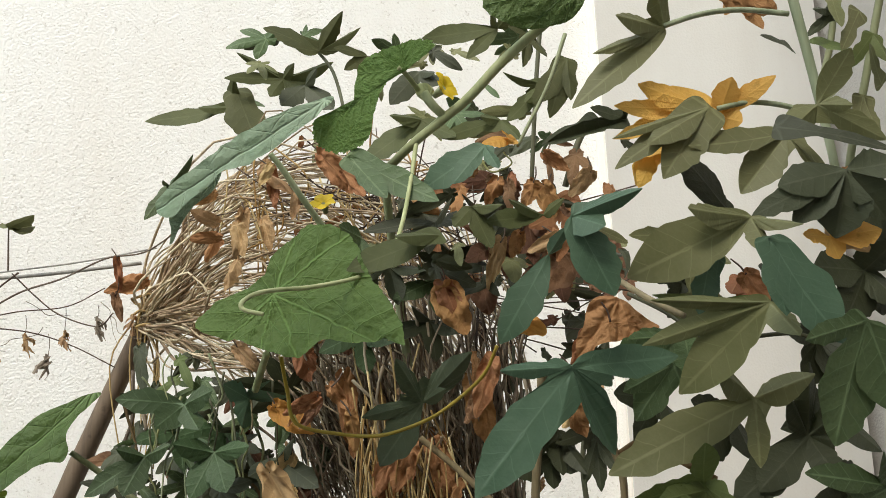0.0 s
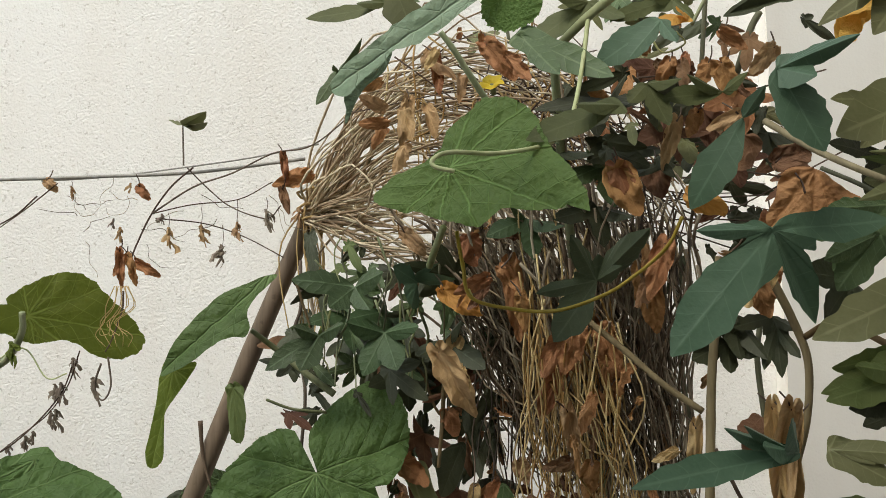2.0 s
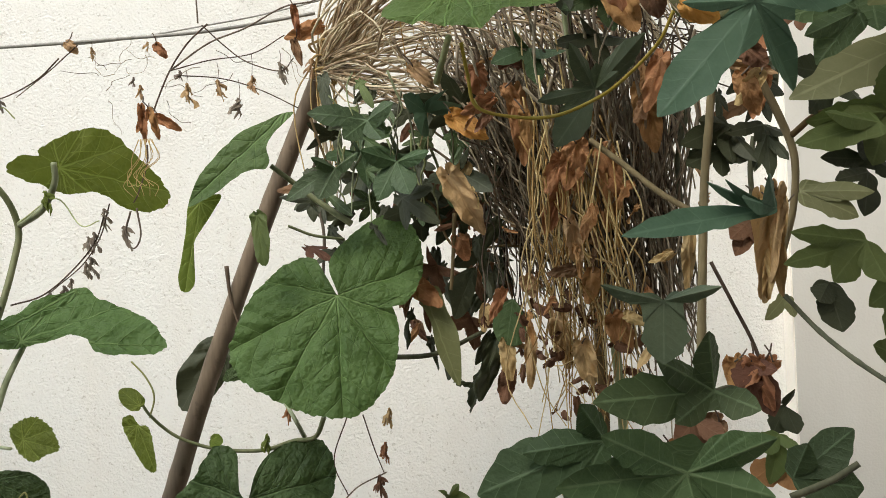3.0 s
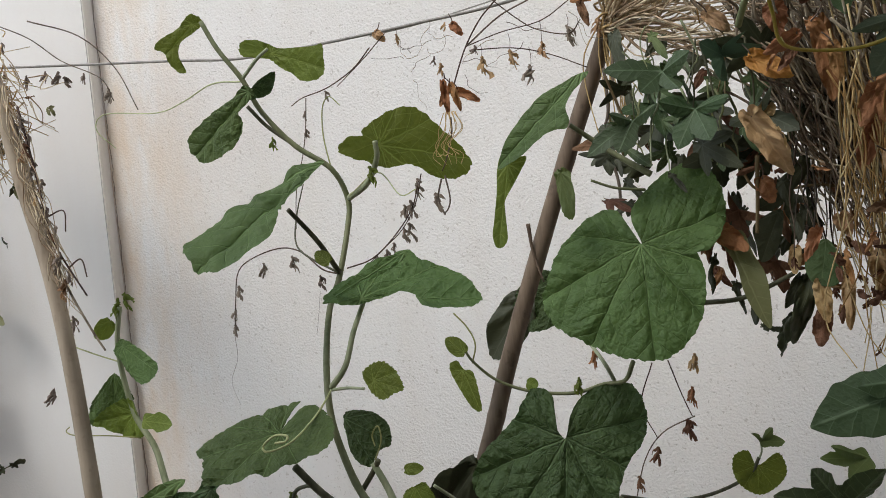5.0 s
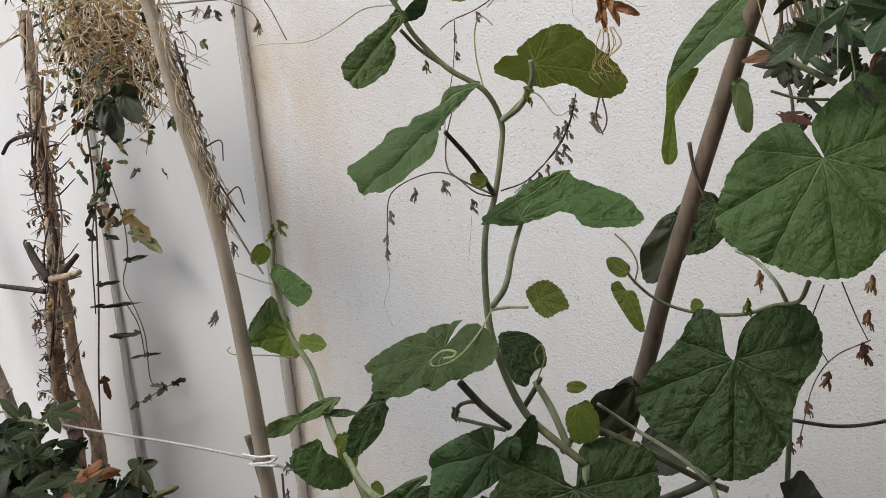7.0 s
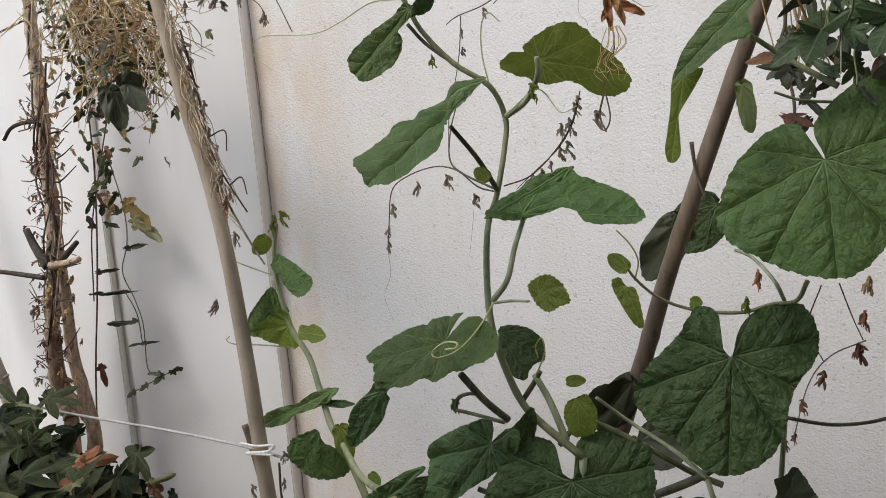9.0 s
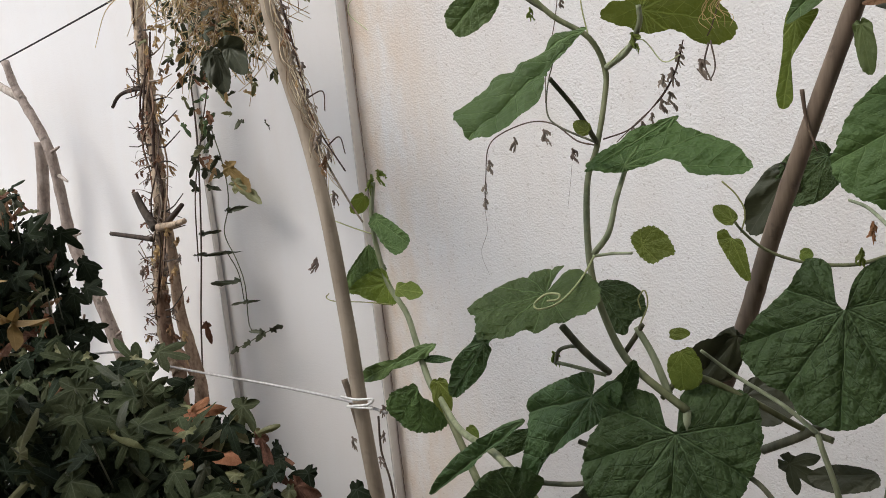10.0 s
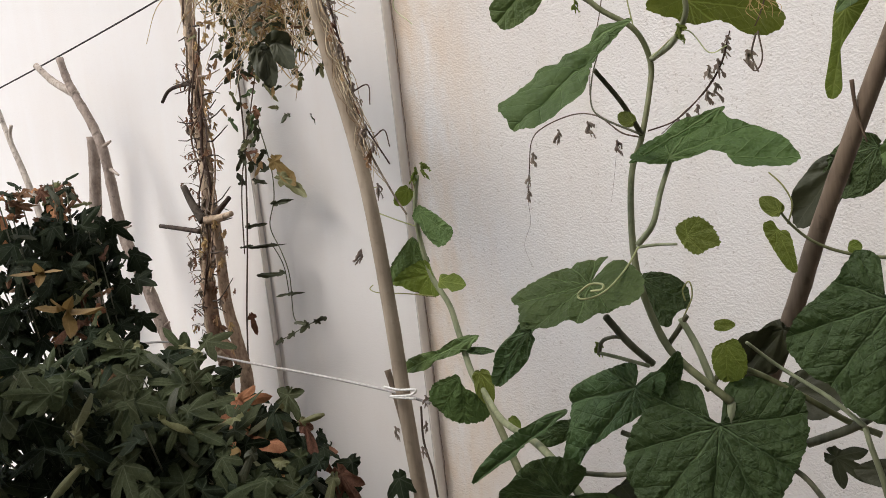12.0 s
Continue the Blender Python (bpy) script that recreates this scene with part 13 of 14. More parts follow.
leaf(wall_creeper, "spear", (-2.505, 1.940, 1.560), (-2.480, 1.940, 1.510), (0.79, -0.47, 0.39), 0.024, OLIVE, crumple=0.1)
leaf(wall_creeper, "spear", (-2.374, 1.885, 1.465), (-2.381, 1.885, 1.416), (0.78, -0.62, -0.10), 0.021, OLIVE, crumple=0.1)
leaf(wall_creeper, "spear", (-2.441, 1.912, 1.385), (-2.431, 1.912, 1.367), (0.35, -0.92, 0.18), 0.034, DARK, crumple=0.1)
leaf(wall_creeper, "spear", (-2.551, 1.963, 1.471), (-2.518, 1.963, 1.421), (0.83, -0.17, 0.54), 0.031, GREEN, crumple=0.1)
leaf(wall_creeper, "spear", (-2.325, 1.902, 1.851), (-2.324, 1.902, 1.806), (0.25, -0.97, 0.01), 0.035, TAN, crumple=0.1)
leaf(wall_creeper, "spear", (-2.405, 1.977, 1.698), (-2.423, 1.977, 1.664), (0.78, -0.48, -0.41), 0.020, TAN, crumple=0.1)
leaf(wall_creeper, "spear", (-2.368, 1.863, 1.379), (-2.417, 1.863, 1.349), (0.37, -0.70, -0.61), 0.032, OLIVE, crumple=0.1)
leaf(wall_creeper, "spear", (-2.291, 1.836, 1.825), (-2.313, 1.836, 1.785), (0.18, -0.98, -0.10), 0.030, DARK, crumple=0.1)
leaf(wall_creeper, "spear", (-2.407, 1.932, 1.331), (-2.390, 1.932, 1.276), (0.66, -0.72, 0.20), 0.022, TAN, crumple=0.1)
leaf(wall_creeper, "spear", (-2.346, 1.841, 1.596), (-2.373, 1.841, 1.570), (0.12, -0.99, -0.12), 0.032, DARK, crumple=0.1)
leaf(wall_creeper, "spear", (-2.374, 1.886, 1.369), (-2.367, 1.886, 1.357), (0.71, -0.59, 0.39), 0.028, DARK, crumple=0.1)
leaf(wall_creeper, "spear", (-2.363, 1.899, 1.294), (-2.400, 1.899, 1.254), (0.57, -0.63, -0.53), 0.022, TAN, crumple=0.1)
leaf(wall_creeper, "spear", (-2.308, 1.839, 1.456), (-2.322, 1.839, 1.407), (0.84, -0.49, -0.24), 0.023, GREEN, crumple=0.1)
leaf(wall_creeper, "spear", (-2.346, 1.907, 1.603), (-2.347, 1.907, 1.591), (0.55, -0.83, -0.05), 0.037, TAN, crumple=0.1)
leaf(wall_creeper, "spear", (-2.374, 1.850, 1.509), (-2.389, 1.850, 1.482), (0.76, -0.50, -0.42), 0.028, DARK, crumple=0.1)
leaf(wall_creeper, "oval", (-1.821, 1.420, 1.589), (-1.778, 1.420, 1.488), (0.46, -0.86, 0.20), 0.065, DARK)
leaf(wall_creeper, "oval", (-1.748, 1.420, 1.592), (-1.705, 1.420, 1.521), (0.37, -0.90, 0.23), 0.058, DARK)
leaf(wall_creeper, "oval", (-1.792, 1.420, 1.577), (-1.793, 1.420, 1.483), (0.57, -0.82, -0.01), 0.047, DARK)
leaf(wall_creeper, "oval", (-1.769, 1.420, 1.588), (-1.705, 1.420, 1.606), (0.15, -0.82, -0.55), 0.058, DARK)
POLE_LINE = [(-1.694, 1.507, 1.810), (-1.630, 1.496, 1.554), (-1.569, 1.485, 1.346), (-1.534, 1.479, 1.185)]
NEST_A, NEST_B = (-2.212, 1.710, 1.915), (-1.802, 1.557, 1.630)
TIE = (-0.236, 1.392, 1.640)
LOW_ARC = [(-0.147, 1.295, 1.585), (-0.078, 1.232, 1.545), (-0.007, 1.189, 1.493), (0.067, 1.176, 1.411), (0.119, 1.197, 1.309)]
HIGH_ARC = [(-0.201, 1.386, 1.728), (-0.115, 1.401, 1.867), (0.035, 1.375, 1.918), (0.215, 1.323, 1.841), (0.324, 1.263, 1.672), (0.356, 1.237, 1.447)]
HANG_TOP = [(-0.056, 1.228, 1.595), (0.303, 1.216, 1.551)]
HANG_END = [(0.076, 1.225, 1.326), (0.293, 1.167, 1.179)]
GOLD_TOP = [(0.068, 1.085, 1.475), (0.180, 1.085, 1.448)]
GOLD_END = [(0.082, 1.082, 1.130), (0.190, 1.063, 1.121)]
BUSH = [(-2.89, 1.15, 1.29), (-2.82, 1.32, 1.31), (-2.84, 1.50, 1.31), (-2.78, 1.49, 1.09), (-2.62, 1.36, 0.86), (-2.28, 1.38, 0.77), (-2.04, 1.38, 0.72), (-1.86, 1.37, 0.64), (-1.70, 1.37, 0.51)]
BUSH_FRONT = [(-2.26, 0.78, 0.93), (-2.10, 0.88, 0.88), (-1.94, 0.99, 0.82), (-1.83, 1.05, 0.72), (-1.68, 1.09, 0.60), (-1.56, 1.15, 0.45)]
# ---- feet of poles, trunks and vines, down into the soil ----
stalk(cane, "foot", [(-0.620, 1.429, 0.702), (-0.800, 1.440, 0.262), (-1.030, 1.454, -0.330)], 0.0179, 0.0195, BAMBOO)
stalk(pole, "foot", [(-1.493, 1.482, 0.255), (-1.450, 1.475, -0.020), (-1.402, 1.467, -0.330)], 0.0202, 0.0216, POLE_PALE)
stalk(vine, "stem", [(-0.833, 1.112, 0.597), (-0.870, 1.130, 0.400), (-0.820, 1.180, 0.100), (-0.860, 1.200, -0.330)], 0.0094, 0.0120, STALK)
stalk(vine, "stem", [(-0.569, 1.095, 0.829), (-0.600, 1.110, 0.620), (-0.680, 1.140, 0.350), (-0.820, 1.180, 0.100)], 0.0065, 0.0080, STALK)
stalk(heart_vine, "stem", [(-0.388, 1.135, 0.793), (-0.360, 1.150, 0.620), (-0.400, 1.170, 0.300), (-0.380, 1.200, -0.330)], 0.0041, 0.0078, STALK)
stalk(heart_vine, "stem", [(-0.281, 1.268, 0.852), (-0.300, 1.250, 0.700), (-0.340, 1.200, 0.500), (-0.400, 1.170, 0.300)], 0.0041, 0.0055, STALK)
stalk(forked, "foot", [(-2.870, 1.840, 0.486), (-2.800, 1.830, 0.100), (-2.780, 1.830, -0.330)], 0.0262, 0.0300, BARK_GREY)
stalk(stump, "foot", [(-3.472, 1.900, 0.735), (-3.460, 1.880, 0.200), (-3.460, 1.860, -0.330)], 0.0270, 0.0340, BARK_GREY)
stalk(twigtree, "foot", [(-3.484, 1.750, 1.055), (-3.460, 1.740, 0.400), (-3.450, 1.720, -0.330)], 0.0166, 0.0200, BARK_GREY)
stalk(trunk, "foot", [(-2.619, 1.840, 0.593), (-2.640, 1.830, 0.150), (-2.660, 1.820, -0.330)], 0.0254, 0.0300, BARK)
# peeling bark, fibres and withered sprigs along the dead trunk
shred = np.random.default_rng(77)
TRUNK_LINE = np.array([(-2.559, 1.84, 1.66), (-2.571, 1.84, 1.48), (-2.576, 1.84, 1.30), (-2.605, 1.84, 1.10), (-2.655, 1.84, 0.89), (-2.663, 1.84, 0.68)])
flakes, fibres, sprigs, sprig_uvs = [], [], [], []
for i in range(150):
    u = shred.random() * 4.99
    k = int(u)
    core = TRUNK_LINE[k] + (TRUNK_LINE[k + 1] - TRUNK_LINE[k]) * (u - k)
    a = shred.uniform(-2.9, -0.2)
    out = np.array([math.cos(a), math.sin(a), 0.0])
    root = core + out * 0.021
    if i % 3 == 0:
        tip = root + out * (0.008 + 0.014 * shred.random()) + np.array([0, 0, shred.normal(0, 0.022)])
        v, f, uv = blade("lance", root, tip, out + np.array([0, -0.6, 0.4]), 0.006 + 0.008 * shred.random(), 0.2, 0.5, 0.05, 0.2, i, 0.3)
        flakes.append((v, f))
    elif i % 3 == 1:
        bend = root + out * 0.016 + shred.normal(0, 0.010, 3)
        fibres.append(tube(spline([root, bend, bend + shred.normal(0, 0.016, 3) - np.array([0, 0, 0.014])], 3), 0.0014, 0.0006, 4))
    else:
        way = np.array([shred.choice([-1, -1, 1]) * (0.03 + 0.06 * shred.random()), -0.02, shred.normal(0.0, 0.03)])
        end = root + way
        fibres.append(tube(spline([root, root + way * 0.5 + np.array([0, 0, 0.008]), end], 3), 0.0020, 0.0010, 4))
        for j in range(int(shred.integers(1, 4))):
            p = root + way * (0.5 + 0.5 * shred.random())
            v, f, uv = blade("spear", p, p + np.array([shred.normal(0, 0.008), -0.004, -0.012 - 0.016 * shred.random()]), shred.normal(0, 1, 3) + np.array([0, -1.5, 0]), 0.009 + 0.007 * shred.random(), 0.1, 0.4, 0.05, 0.2, i * 4 + j, 0.3)
            sprigs.append((v, f))
            sprig_uvs.append(uv)
part("bark_litter", *joined(flakes), STRAW_GREY, trunk, "tan bark flakes", kind="stuff")
part("bark_fuzz", *joined(fibres), TWIG, trunk, kind="stuff")
part("withered_growth", *joined(sprigs), UMBER, trunk, "dark withered sprigs", uvs=np.vstack(sprig_uvs), kind="stuff")
stalk(trunk, "twisted_stem", [(-2.535, 1.815, 1.60), (-2.530, 1.810, 1.47), (-2.545, 1.806, 1.36), (-2.528, 1.806, 1.25), (-2.560, 1.800, 1.13)], 0.0045, 0.0075, TWIG, steps=5, knobs=0.2)
stalk(trunk, "foot", [(-2.538, 1.820, 0.347), (-2.570, 1.820, 0.000), (-2.600, 1.810, -0.330)], 0.0261, 0.0300, BARK)
stalk(wall_creeper, "stem", [(-2.638, 1.930, 0.277), (-2.650, 1.930, 0.000), (-2.660, 1.920, -0.330)], 0.0032, 0.0037, TWIG)
stalk(shoot, "stem", [(-1.257, 1.460, 0.678), (-1.170, 1.400, 0.575), (-1.080, 1.330, 0.470), (-1.000, 1.270, 0.250), (-1.020, 1.260, -0.330)], 0.0085, 0.0100, STALK)
stalk(climber, "stem", [(0.241, 0.953, 1.104), (0.236, 0.985, 1.000), (0.250, 1.050, 0.500), (0.260, 1.100, -0.330)], 0.0056, 0.0120, STALK_TAN)
stalk(creeper, "stem", [(0.160, 1.160, 1.300), (0.170, 1.170, 1.050), (0.140, 1.180, 0.500), (0.170, 1.200, -0.330)], 0.0070, 0.0120, STALK_TAN)
stalk(top_vine, "stem", [(0.109, 1.017, 1.781), (0.130, 1.100, 1.650), (0.160, 1.170, 1.450), (0.200, 1.180, 1.050), (0.190, 1.200, 0.400), (0.220, 1.220, -0.330)], 0.0054, 0.0084, STALK_PALE)


# ---- straw bundle hung over the wire, from the cane to the pier ----
rng = np.random.default_rng(3)


def lerp(a, b, s):
    return np.asarray(a) + (np.asarray(b) - np.asarray(a)) * s


def strand(pts, r0, r1, wobble, steps=4, sides=5):
    p = np.asarray(pts, float)
    p[1:] += rng.normal(0, wobble, p[1:].shape)
    return tube(spline(p, steps), r0, r1, sides, seed=int(rng.integers(1e6)))


bundle = thing("straw_bundle", TIE, "bundle of dry straw and old vine stems tied at the cane", "straw bundle")
low, high = np.array(LOW_ARC), np.array(HIGH_ARC)
pieces = []
for i in range(150):
    s = rng.random() ** 0.9
    n = 4 + int(rng.integers(0, 3))
    deep = rng.normal(0, 0.05)
    line = [np.array(TIE) + rng.normal(0, 0.008, 3)]
    for k in range(n):
        u = k / 5.0
        p = lerp(low[min(k, 4)], high[min(k, 5)], s)
        line.append(p + np.array([0, deep * min(1, 0.4 + k * 0.3), 0]))
    pieces.append(strand(line, 0.0019 * (0.6 + 0.9 * rng.random()), 0.0011, 0.016 if i % 4 else 0.03))
part("straw_fan", *joined(pieces), STRAW, bundle, kind="stuff")
pieces = []
for i in range(460):
    u, w = rng.random(), rng.random()
    a = lerp(HANG_TOP[0], HANG_TOP[1], u) + rng.normal(0, (0.02, 0.09, 0.06))
    b = lerp(HANG_END[0], HANG_END[1], min(1, max(0, u + rng.normal(0, 0.12)))) + rng.normal(0, (0.012, 0.05, 0.05))
    zig = [lerp(a, b, k / 9.0) + rng.normal(0, 0.007, 3) for k in range(10)]
    pieces.append(tube(spline(zig, 2), 0.0010 + 0.0013 * w, 0.0008, 5, 0.25, 2, i))
part("stem_mass", *joined(pieces), STRAW_GREY, bundle, kind="stuff")
pieces = []
for i in range(74):
    u = rng.random()
    a = lerp(GOLD_TOP[0], GOLD_TOP[1], u) + rng.normal(0, (0.01, 0.03, 0.06))
    b = lerp(GOLD_END[0], GOLD_END[1], u) + rng.normal(0, (0.02, 0.03, 0.06))
    mid = lerp(a, b, 0.5) + rng.normal(0, 0.012, 3)
    pieces.append(strand([a, lerp(a, mid, 0.5), mid, lerp(mid, b, 0.6), b], 0.0013, 0.0007, 0.016))
part("golden_straw_mass", *joined(pieces), STRAW_GOLD, bundle, kind="stuff")
pieces = []
for i in range(130):
    u = rng.random()
    a = lerp(HIGH_ARC[2], HIGH_ARC[4], u) + rng.normal(0, (0.05, 0.05, 0.03)) - np.array([0, 0, 0.05])
    d = rng.normal(0, 1, 3) * (0.10, 0.04, 0.05)
    pieces.append(strand([a - d, a + rng.normal(0, 0.01, 3), a + d], 0.0014, 0.0009, 0.01))
part("stem_tangle", *joined(pieces), TWIG, bundle, kind="stuff")
pieces = []
for i in range(46):
    # loose straws that hang across the fan
    a = lerp(high[1], high[3], rng.random()) + rng.normal(0, (0.05, 0.03, 0.03)) - np.array([0, 0.05, 0])
    drop = np.array([rng.normal(0.01, 0.04), -0.02, -0.10 - 0.22 * rng.random()])
    pieces.append(strand([a, a + drop * 0.3 + rng.normal(0, 0.02, 3), a + drop * 0.7 + rng.normal(0, 0.015, 3), a + drop], 0.0017, 0.0009, 0.008, 5))
part("hanging_straw_mass", *joined(pieces), STRAW_GOLD, bundle, kind="stuff")
part("binding", *tube(spline([np.array(TIE) + (0.022 * math.cos(t), 0.022 * math.sin(t) - 0.005, 0.004 * t - 0.03 + rng.normal(0, 0.002)) for t in np.linspace(0, 19, 40)], 2), 0.0022, 0.0022, 5), STRAW_GOLD, bundle, "twisted straw binding round the cane")
for i in range(14):
    a = np.array(TIE) + rng.normal(0, 0.012, 3)
    part("loose_straw", *strand([a, a + (rng.normal(0, 0.012), -0.01, -0.07), a + (rng.normal(0, 0.02), -0.01, -0.12 - 0.12 * rng.random())], 0.0016, 0.001, 0.004), STRAW_GOLD, bundle)

# withered small leaves and leaf crumbs held in the bundle
crumbs, uvs = [], []
for i in range(120):
    k = i % 3
    if k == 0:
        p = lerp(HIGH_ARC[2], HIGH_ARC[4], rng.random()) + rng.normal(0, (0.05, 0.06, 0.04)) - np.array([0, 0.03, 0.03])
    elif k == 1:
        p = lerp(lerp(HANG_TOP[0], HANG_END[0], rng.random()), lerp(HANG_TOP[1], HANG_END[1], rng.random()), rng.random()) + rng.normal(0, 0.02, 3)
    else:
        p = lerp(GOLD_END[0], GOLD_END[1], rng.random()) + rng.normal(0, (0.03, 0.04, 0.05)) + np.array([0, 0, 0.05])
    d = rng.normal(0, 1, 3) + np.array([0, 0, -0.8])
    d *= (0.014 + 0.022 * rng.random()) / np.linalg.norm(d)
    v, f, uv = blade("lance", p, p + d, rng.normal(0, 0.5, 3) + np.array([0, -1, 0]), 0.007 + 0.011 * rng.random(), 0.1, 0.3, 0.05, 0.3, i, 0.3)
    crumbs.append((v, f))
    uvs.append(uv)
for j, mat in enumerate((RUST, TAN, UMBER)):
    v, f = joined(crumbs[j::3])
    part("leaf_litter", v, f, mat, bundle, uvs=np.vstack(uvs[j::3]), kind="stuff")

# ---- dry grass nest and vines round the head of the pale pole ----
nest = thing("grass_tangle", NEST_B, "tangle of dry grass hanging at the head of the pale pole", "dry grass")
pieces = []
for i in range(720):
    u = rng.random()
    a = lerp(NEST_A, NEST_B, u) + rng.normal(0, (0.08, 0.05, 0.07)) + np.array([0, 0, 0.07])
    d = np.array([rng.normal(0, 0.07), rng.normal(0, 0.03), -abs(rng.normal(0.06, 0.06))])
    pieces.append(strand([a, a + d * 0.5 + rng.normal(0, 0.015, 3), a + d + rng.normal(0, 0.02, 3)], 0.0018, 0.0009, 0.008))
part("grass_mass", *joined(pieces[::2]), STRAW_GOLD, nest, kind="stuff")
part("grass_mass", *joined(pieces[1::2]), STRAW, nest, kind="stuff")
for mat, count in ((DARK, 200), (OLIVE, 130), (TAN, 60), (UMBER, 40)):
    bits, uvs = [], []
    for i in range(count):
        p = lerp(NEST_A, NEST_B, rng.random()) + rng.normal(0, (0.08, 0.05, 0.09))
        d = rng.normal(0, 1, 3) + np.array([0, 0, -0.8])
        d *= (0.02 + 0.03 * rng.random()) / np.linalg.norm(d)
        v, f, uv = blade("spear", p, p + d, rng.normal(0, 0.6, 3) + np.array([0.4, -1, 0.2]), 0.012 + 0.016 * rng.random(), 0.1, 0.3, 0.05, 0.15, i, 0.35)
        bits.append((v, f))
        uvs.append(uv)
    part("small_leaves", *joined(bits), mat, nest, uvs=np.vstack(uvs), kind="stuff")

pieces = []
for i in range(70):
    u = rng.random() * 2.2
    a = lerp(POLE_LINE[int(u)], POLE_LINE[int(u) + 1], u % 1) + rng.normal(0, (0.010, 0.008, 0.01)) + np.array([0.012, -0.006, 0])
    w = min(u + 0.3 + 0.5 * rng.random(), 2.95)
    c = lerp(POLE_LINE[int(w)], POLE_LINE[int(w) + 1], w % 1) + rng.normal(0, (0.016, 0.008, 0.01)) + np.array([0.022, -0.006, 0])
    pieces.append(strand([a, lerp(a, c, 0.5) + rng.normal(0, 0.012, 3), c], 0.0014, 0.0008, 0.006))
part("grass_mass", *joined(pieces), STRAW, pole_vine, kind="stuff")

# ---- lobed-leaf bush at the foot of the wall ----
bush = thing("lobed_bush", (-2.2, 1.4, -0.3), "dense bush of dark lobed leaves with some yellowed ones", "bush")
palm(bush, (-2.296, 1.064, 0.963), ((-2.301, 0.982, 0.984, 0.033), (-2.264, 1.010, 1.005, 0.030), (-2.220, 1.040, 1.005, 0.027), (-2.158, 1.078, 0.969, 0.033), (-2.221, 1.024, 0.895, 0.039),), MUSTARD)
palm(bush, (-2.442, 1.100, 1.063), ((-2.447, 1.010, 1.061, 0.035), (-2.393, 1.051, 1.093, 0.028), (-2.331, 1.091, 1.066, 0.035), (-2.383, 1.049, 1.025, 0.025),), MUSTARD)
palm(bush, (-2.016, 1.036, 0.689), ((-2.012, 0.964, 0.704, 0.034), (-1.972, 0.995, 0.728, 0.028), (-1.927, 1.023, 0.706, 0.034), (-1.957, 0.998, 0.672, 0.028),), MUSTARD)
palm(bush, (-2.335, 0.901, 0.863), ((-2.327, 0.839, 0.938, 0.043), (-2.246, 0.881, 0.841, 0.043), (-2.284, 0.850, 0.807, 0.043),), MUSTARD)
palm(bush, (-1.897, 1.351, 0.602), ((-1.890, 1.269, 0.584, 0.037), (-1.813, 1.332, 0.659, 0.034), (-1.791, 1.336, 0.578, 0.043), (-1.854, 1.289, 0.549, 0.037),), OLIVE)
palm(bush, (-1.956, 1.301, 0.534), ((-1.954, 1.217, 0.525, 0.040), (-1.880, 1.263, 0.493, 0.040), (-1.854, 1.287, 0.534, 0.034), (-1.914, 1.255, 0.602, 0.031),), MUSTARD)
palm(bush, (-1.810, 1.397, 0.499), ((-1.696, 1.394, 0.519, 0.031), (-1.745, 1.351, 0.453, 0.034), (-1.794, 1.321, 0.482, 0.037), (-1.701, 1.383, 0.466, 0.028),), UMBER)
back, front = np.array(BUSH), np.array(BUSH_FRONT)
kinds = []
for i in range(16):
    v, f, uv = blade(("five", "three", "three", "spear")[i % 4], (0, 0, 0), (0, 1, 0), (0, 0, 1), (1.15, 0.95, 0.8, 0.42)[i % 4], 0.05 + 0.02 * (i % 3), 0.15 + 0.05 * (i % 4), 0.04, 0.03 if i < 12 else 0.16, i, 0.45)
    me = bpy.data.meshes.new("bush_leaf")
    me.from_pydata(v.tolist(), [], f)
    layer = me.uv_layers.new(name="UVMap")
    index = np.empty(len(me.loops), dtype=np.int32)
    me.loops.foreach_get("vertex_index", index)
    layer.data.foreach_set("uv", uv.astype(np.float32)[index].ravel())
    me.shade_smooth()
    # the near-black green holds the shade of the deeper leaves
    me.materials.append((BUSH_PALE, BUSH_PALE, BUSH_SHADED, BUSH_SHADED, BUSH_PALE, BUSH_SHADED, BUSH_PALE, DARK, BUSH_PALE, BUSH_SHADED, BUSH_PALE, OLIVE, MUSTARD, RUST, UMBER, UMBER)[i])
    kinds.append(me)


def bush_leaf(p, size, which):
    face = Vector((0.45 + rng.normal(0, 0.45), -0.75 + rng.normal(0, 0.4), 0.65 + rng.normal(0, 0.45))).normalized()
    droop = Vector((rng.normal(0, 0.6), rng.normal(0, 0.3), -0.6 + rng.normal(0, 0.5)))
    ay = (droop - face * droop.dot(face)).normalized()
    ax = ay.cross(face)
    ob = new("leaf", kinds[which])
    ob.parent = bush
    m = Matrix((ax, ay, face)).transposed().to_4x4()
    ob.matrix_local = Matrix.Translation(Vector(p) - bush.location) @ m @ Matrix.Scale(size, 4)
    return ob


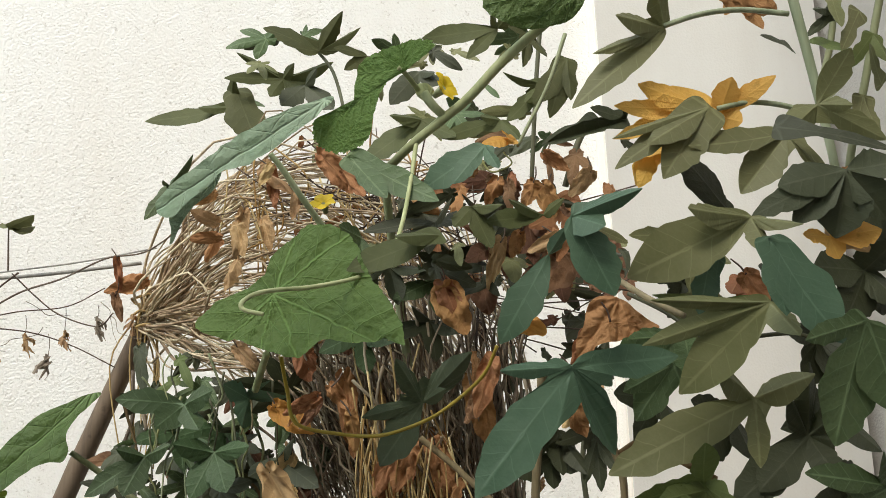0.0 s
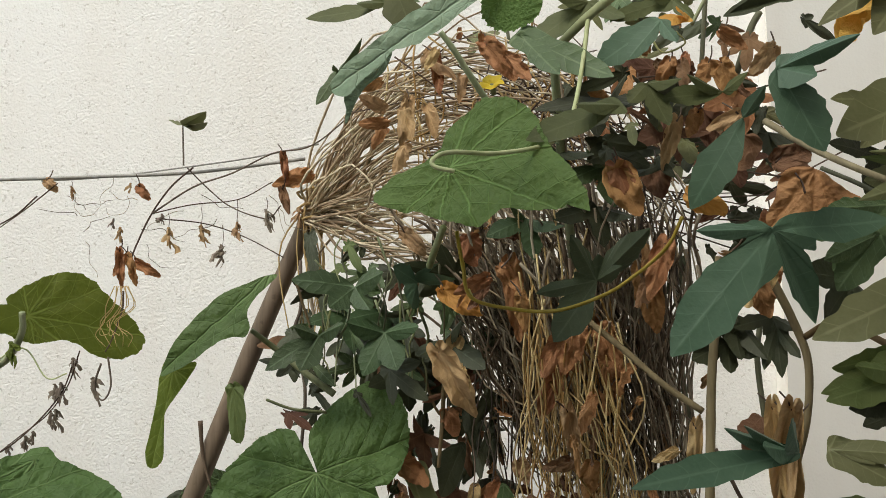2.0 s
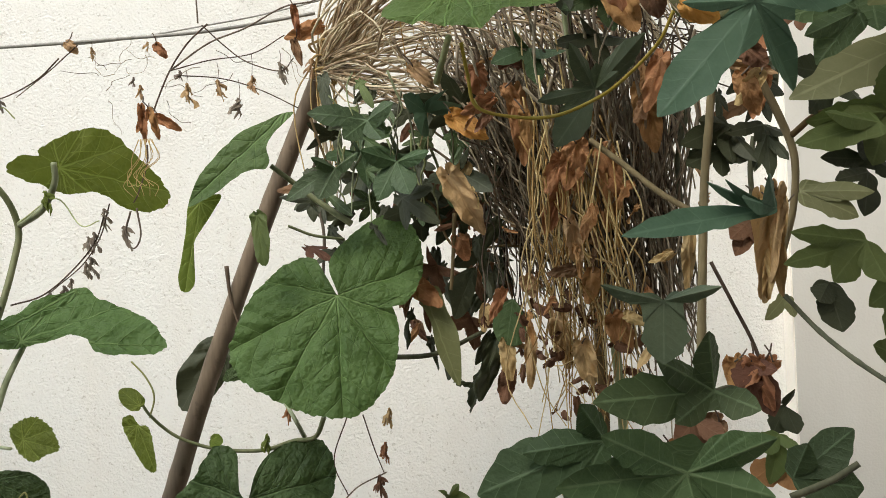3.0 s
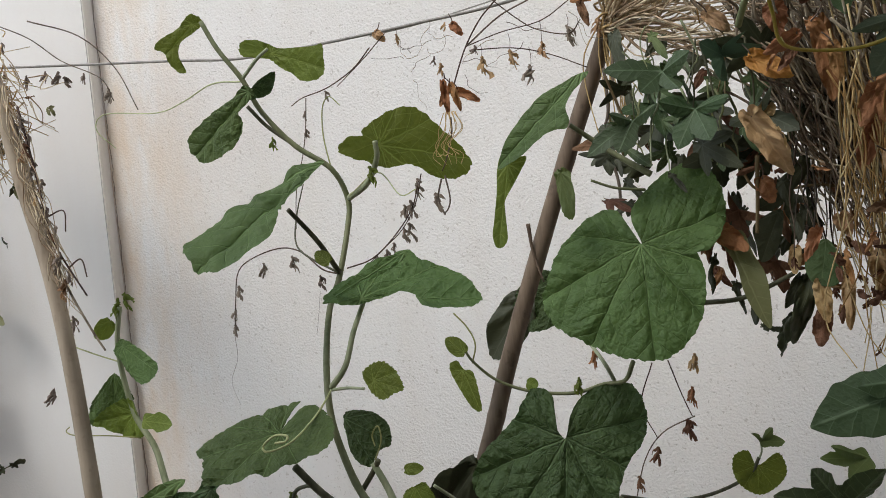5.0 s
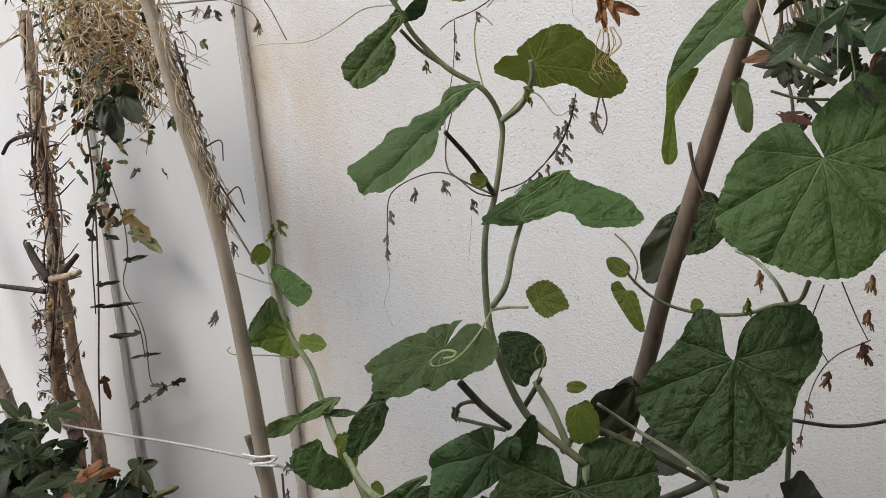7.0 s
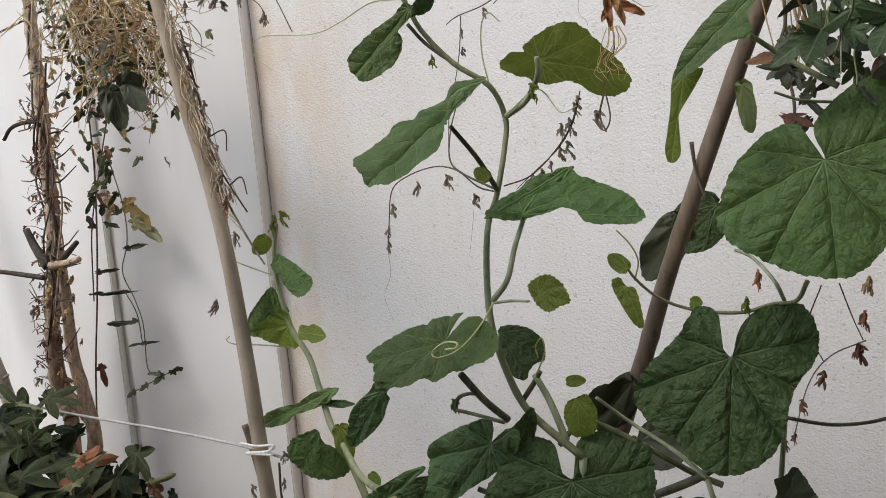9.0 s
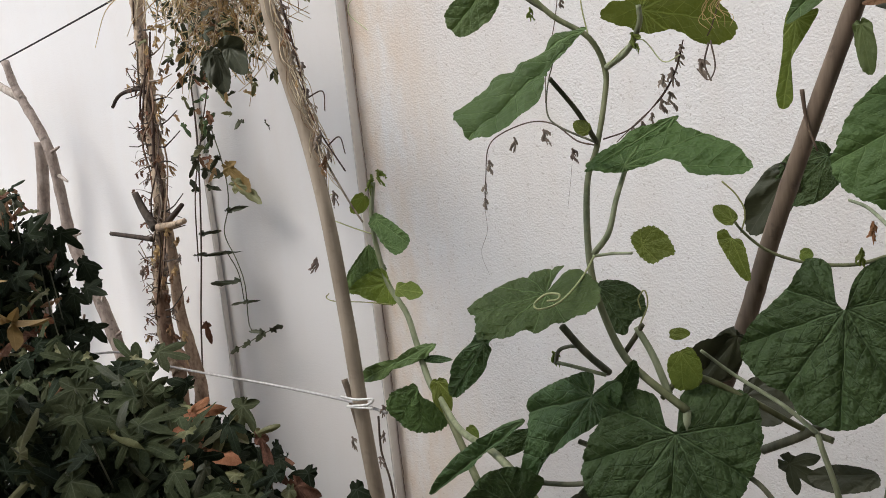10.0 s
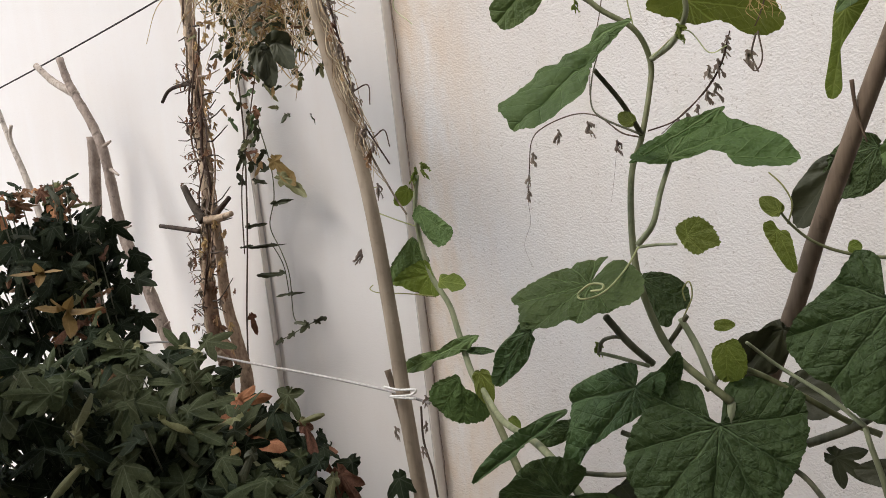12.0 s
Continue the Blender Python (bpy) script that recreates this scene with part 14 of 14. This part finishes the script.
stems = []
for i in range(430):
    path = back if i % 5 < 3 else front
    u = rng.random() * (len(path) - 1)
    top = lerp(path[int(u)], path[int(u) + 1], u % 1)
    fall = abs(rng.normal(0, 0.26)) if i % 3 else 0.03 * rng.random()
    p = np.array([top[0] + rng.normal(0, 0.06), top[1] - 0.35 * fall + rng.normal(0, 0.05) - 0.04, top[2] - fall])
    p[2] = max(p[2], -0.2)
    p[1] = min(p[1], 1.92)
    high = path is back and u < 3.3  # thin, half-dried growth round the stump
    if high:
        which = (3, 7, 11, 15, 15, 13, 14, 7, 3, 15)[int(rng.integers(0, 10))]
    else:
        which = int(rng.integers(0, 12)) if rng.random() < (0.75 if path is back and u > 6.4 else 0.96) else (15, 13, 14, 11)[int(rng.integers(0, 4))]
    bush_leaf(p, (0.070 + 0.062 * rng.random()) * (0.72 if high else 1.0), which)
    if i % 4 == 0:
        q = np.array([top[0] * 0.9 - 0.26, 1.5, -0.3])
        stems.append(strand([q, lerp(q, p, 0.5) + rng.normal(0, 0.03, 3), p], 0.005, 0.002, 0.01))
part("stem_mass", *joined(stems), STALK_DARK, bush, kind="stuff")
# the inner leaves, too dense to tell apart; near-black for the shade between leaves
for j, mat in enumerate((BUSH_SHADED, BUSH_SHADED)):
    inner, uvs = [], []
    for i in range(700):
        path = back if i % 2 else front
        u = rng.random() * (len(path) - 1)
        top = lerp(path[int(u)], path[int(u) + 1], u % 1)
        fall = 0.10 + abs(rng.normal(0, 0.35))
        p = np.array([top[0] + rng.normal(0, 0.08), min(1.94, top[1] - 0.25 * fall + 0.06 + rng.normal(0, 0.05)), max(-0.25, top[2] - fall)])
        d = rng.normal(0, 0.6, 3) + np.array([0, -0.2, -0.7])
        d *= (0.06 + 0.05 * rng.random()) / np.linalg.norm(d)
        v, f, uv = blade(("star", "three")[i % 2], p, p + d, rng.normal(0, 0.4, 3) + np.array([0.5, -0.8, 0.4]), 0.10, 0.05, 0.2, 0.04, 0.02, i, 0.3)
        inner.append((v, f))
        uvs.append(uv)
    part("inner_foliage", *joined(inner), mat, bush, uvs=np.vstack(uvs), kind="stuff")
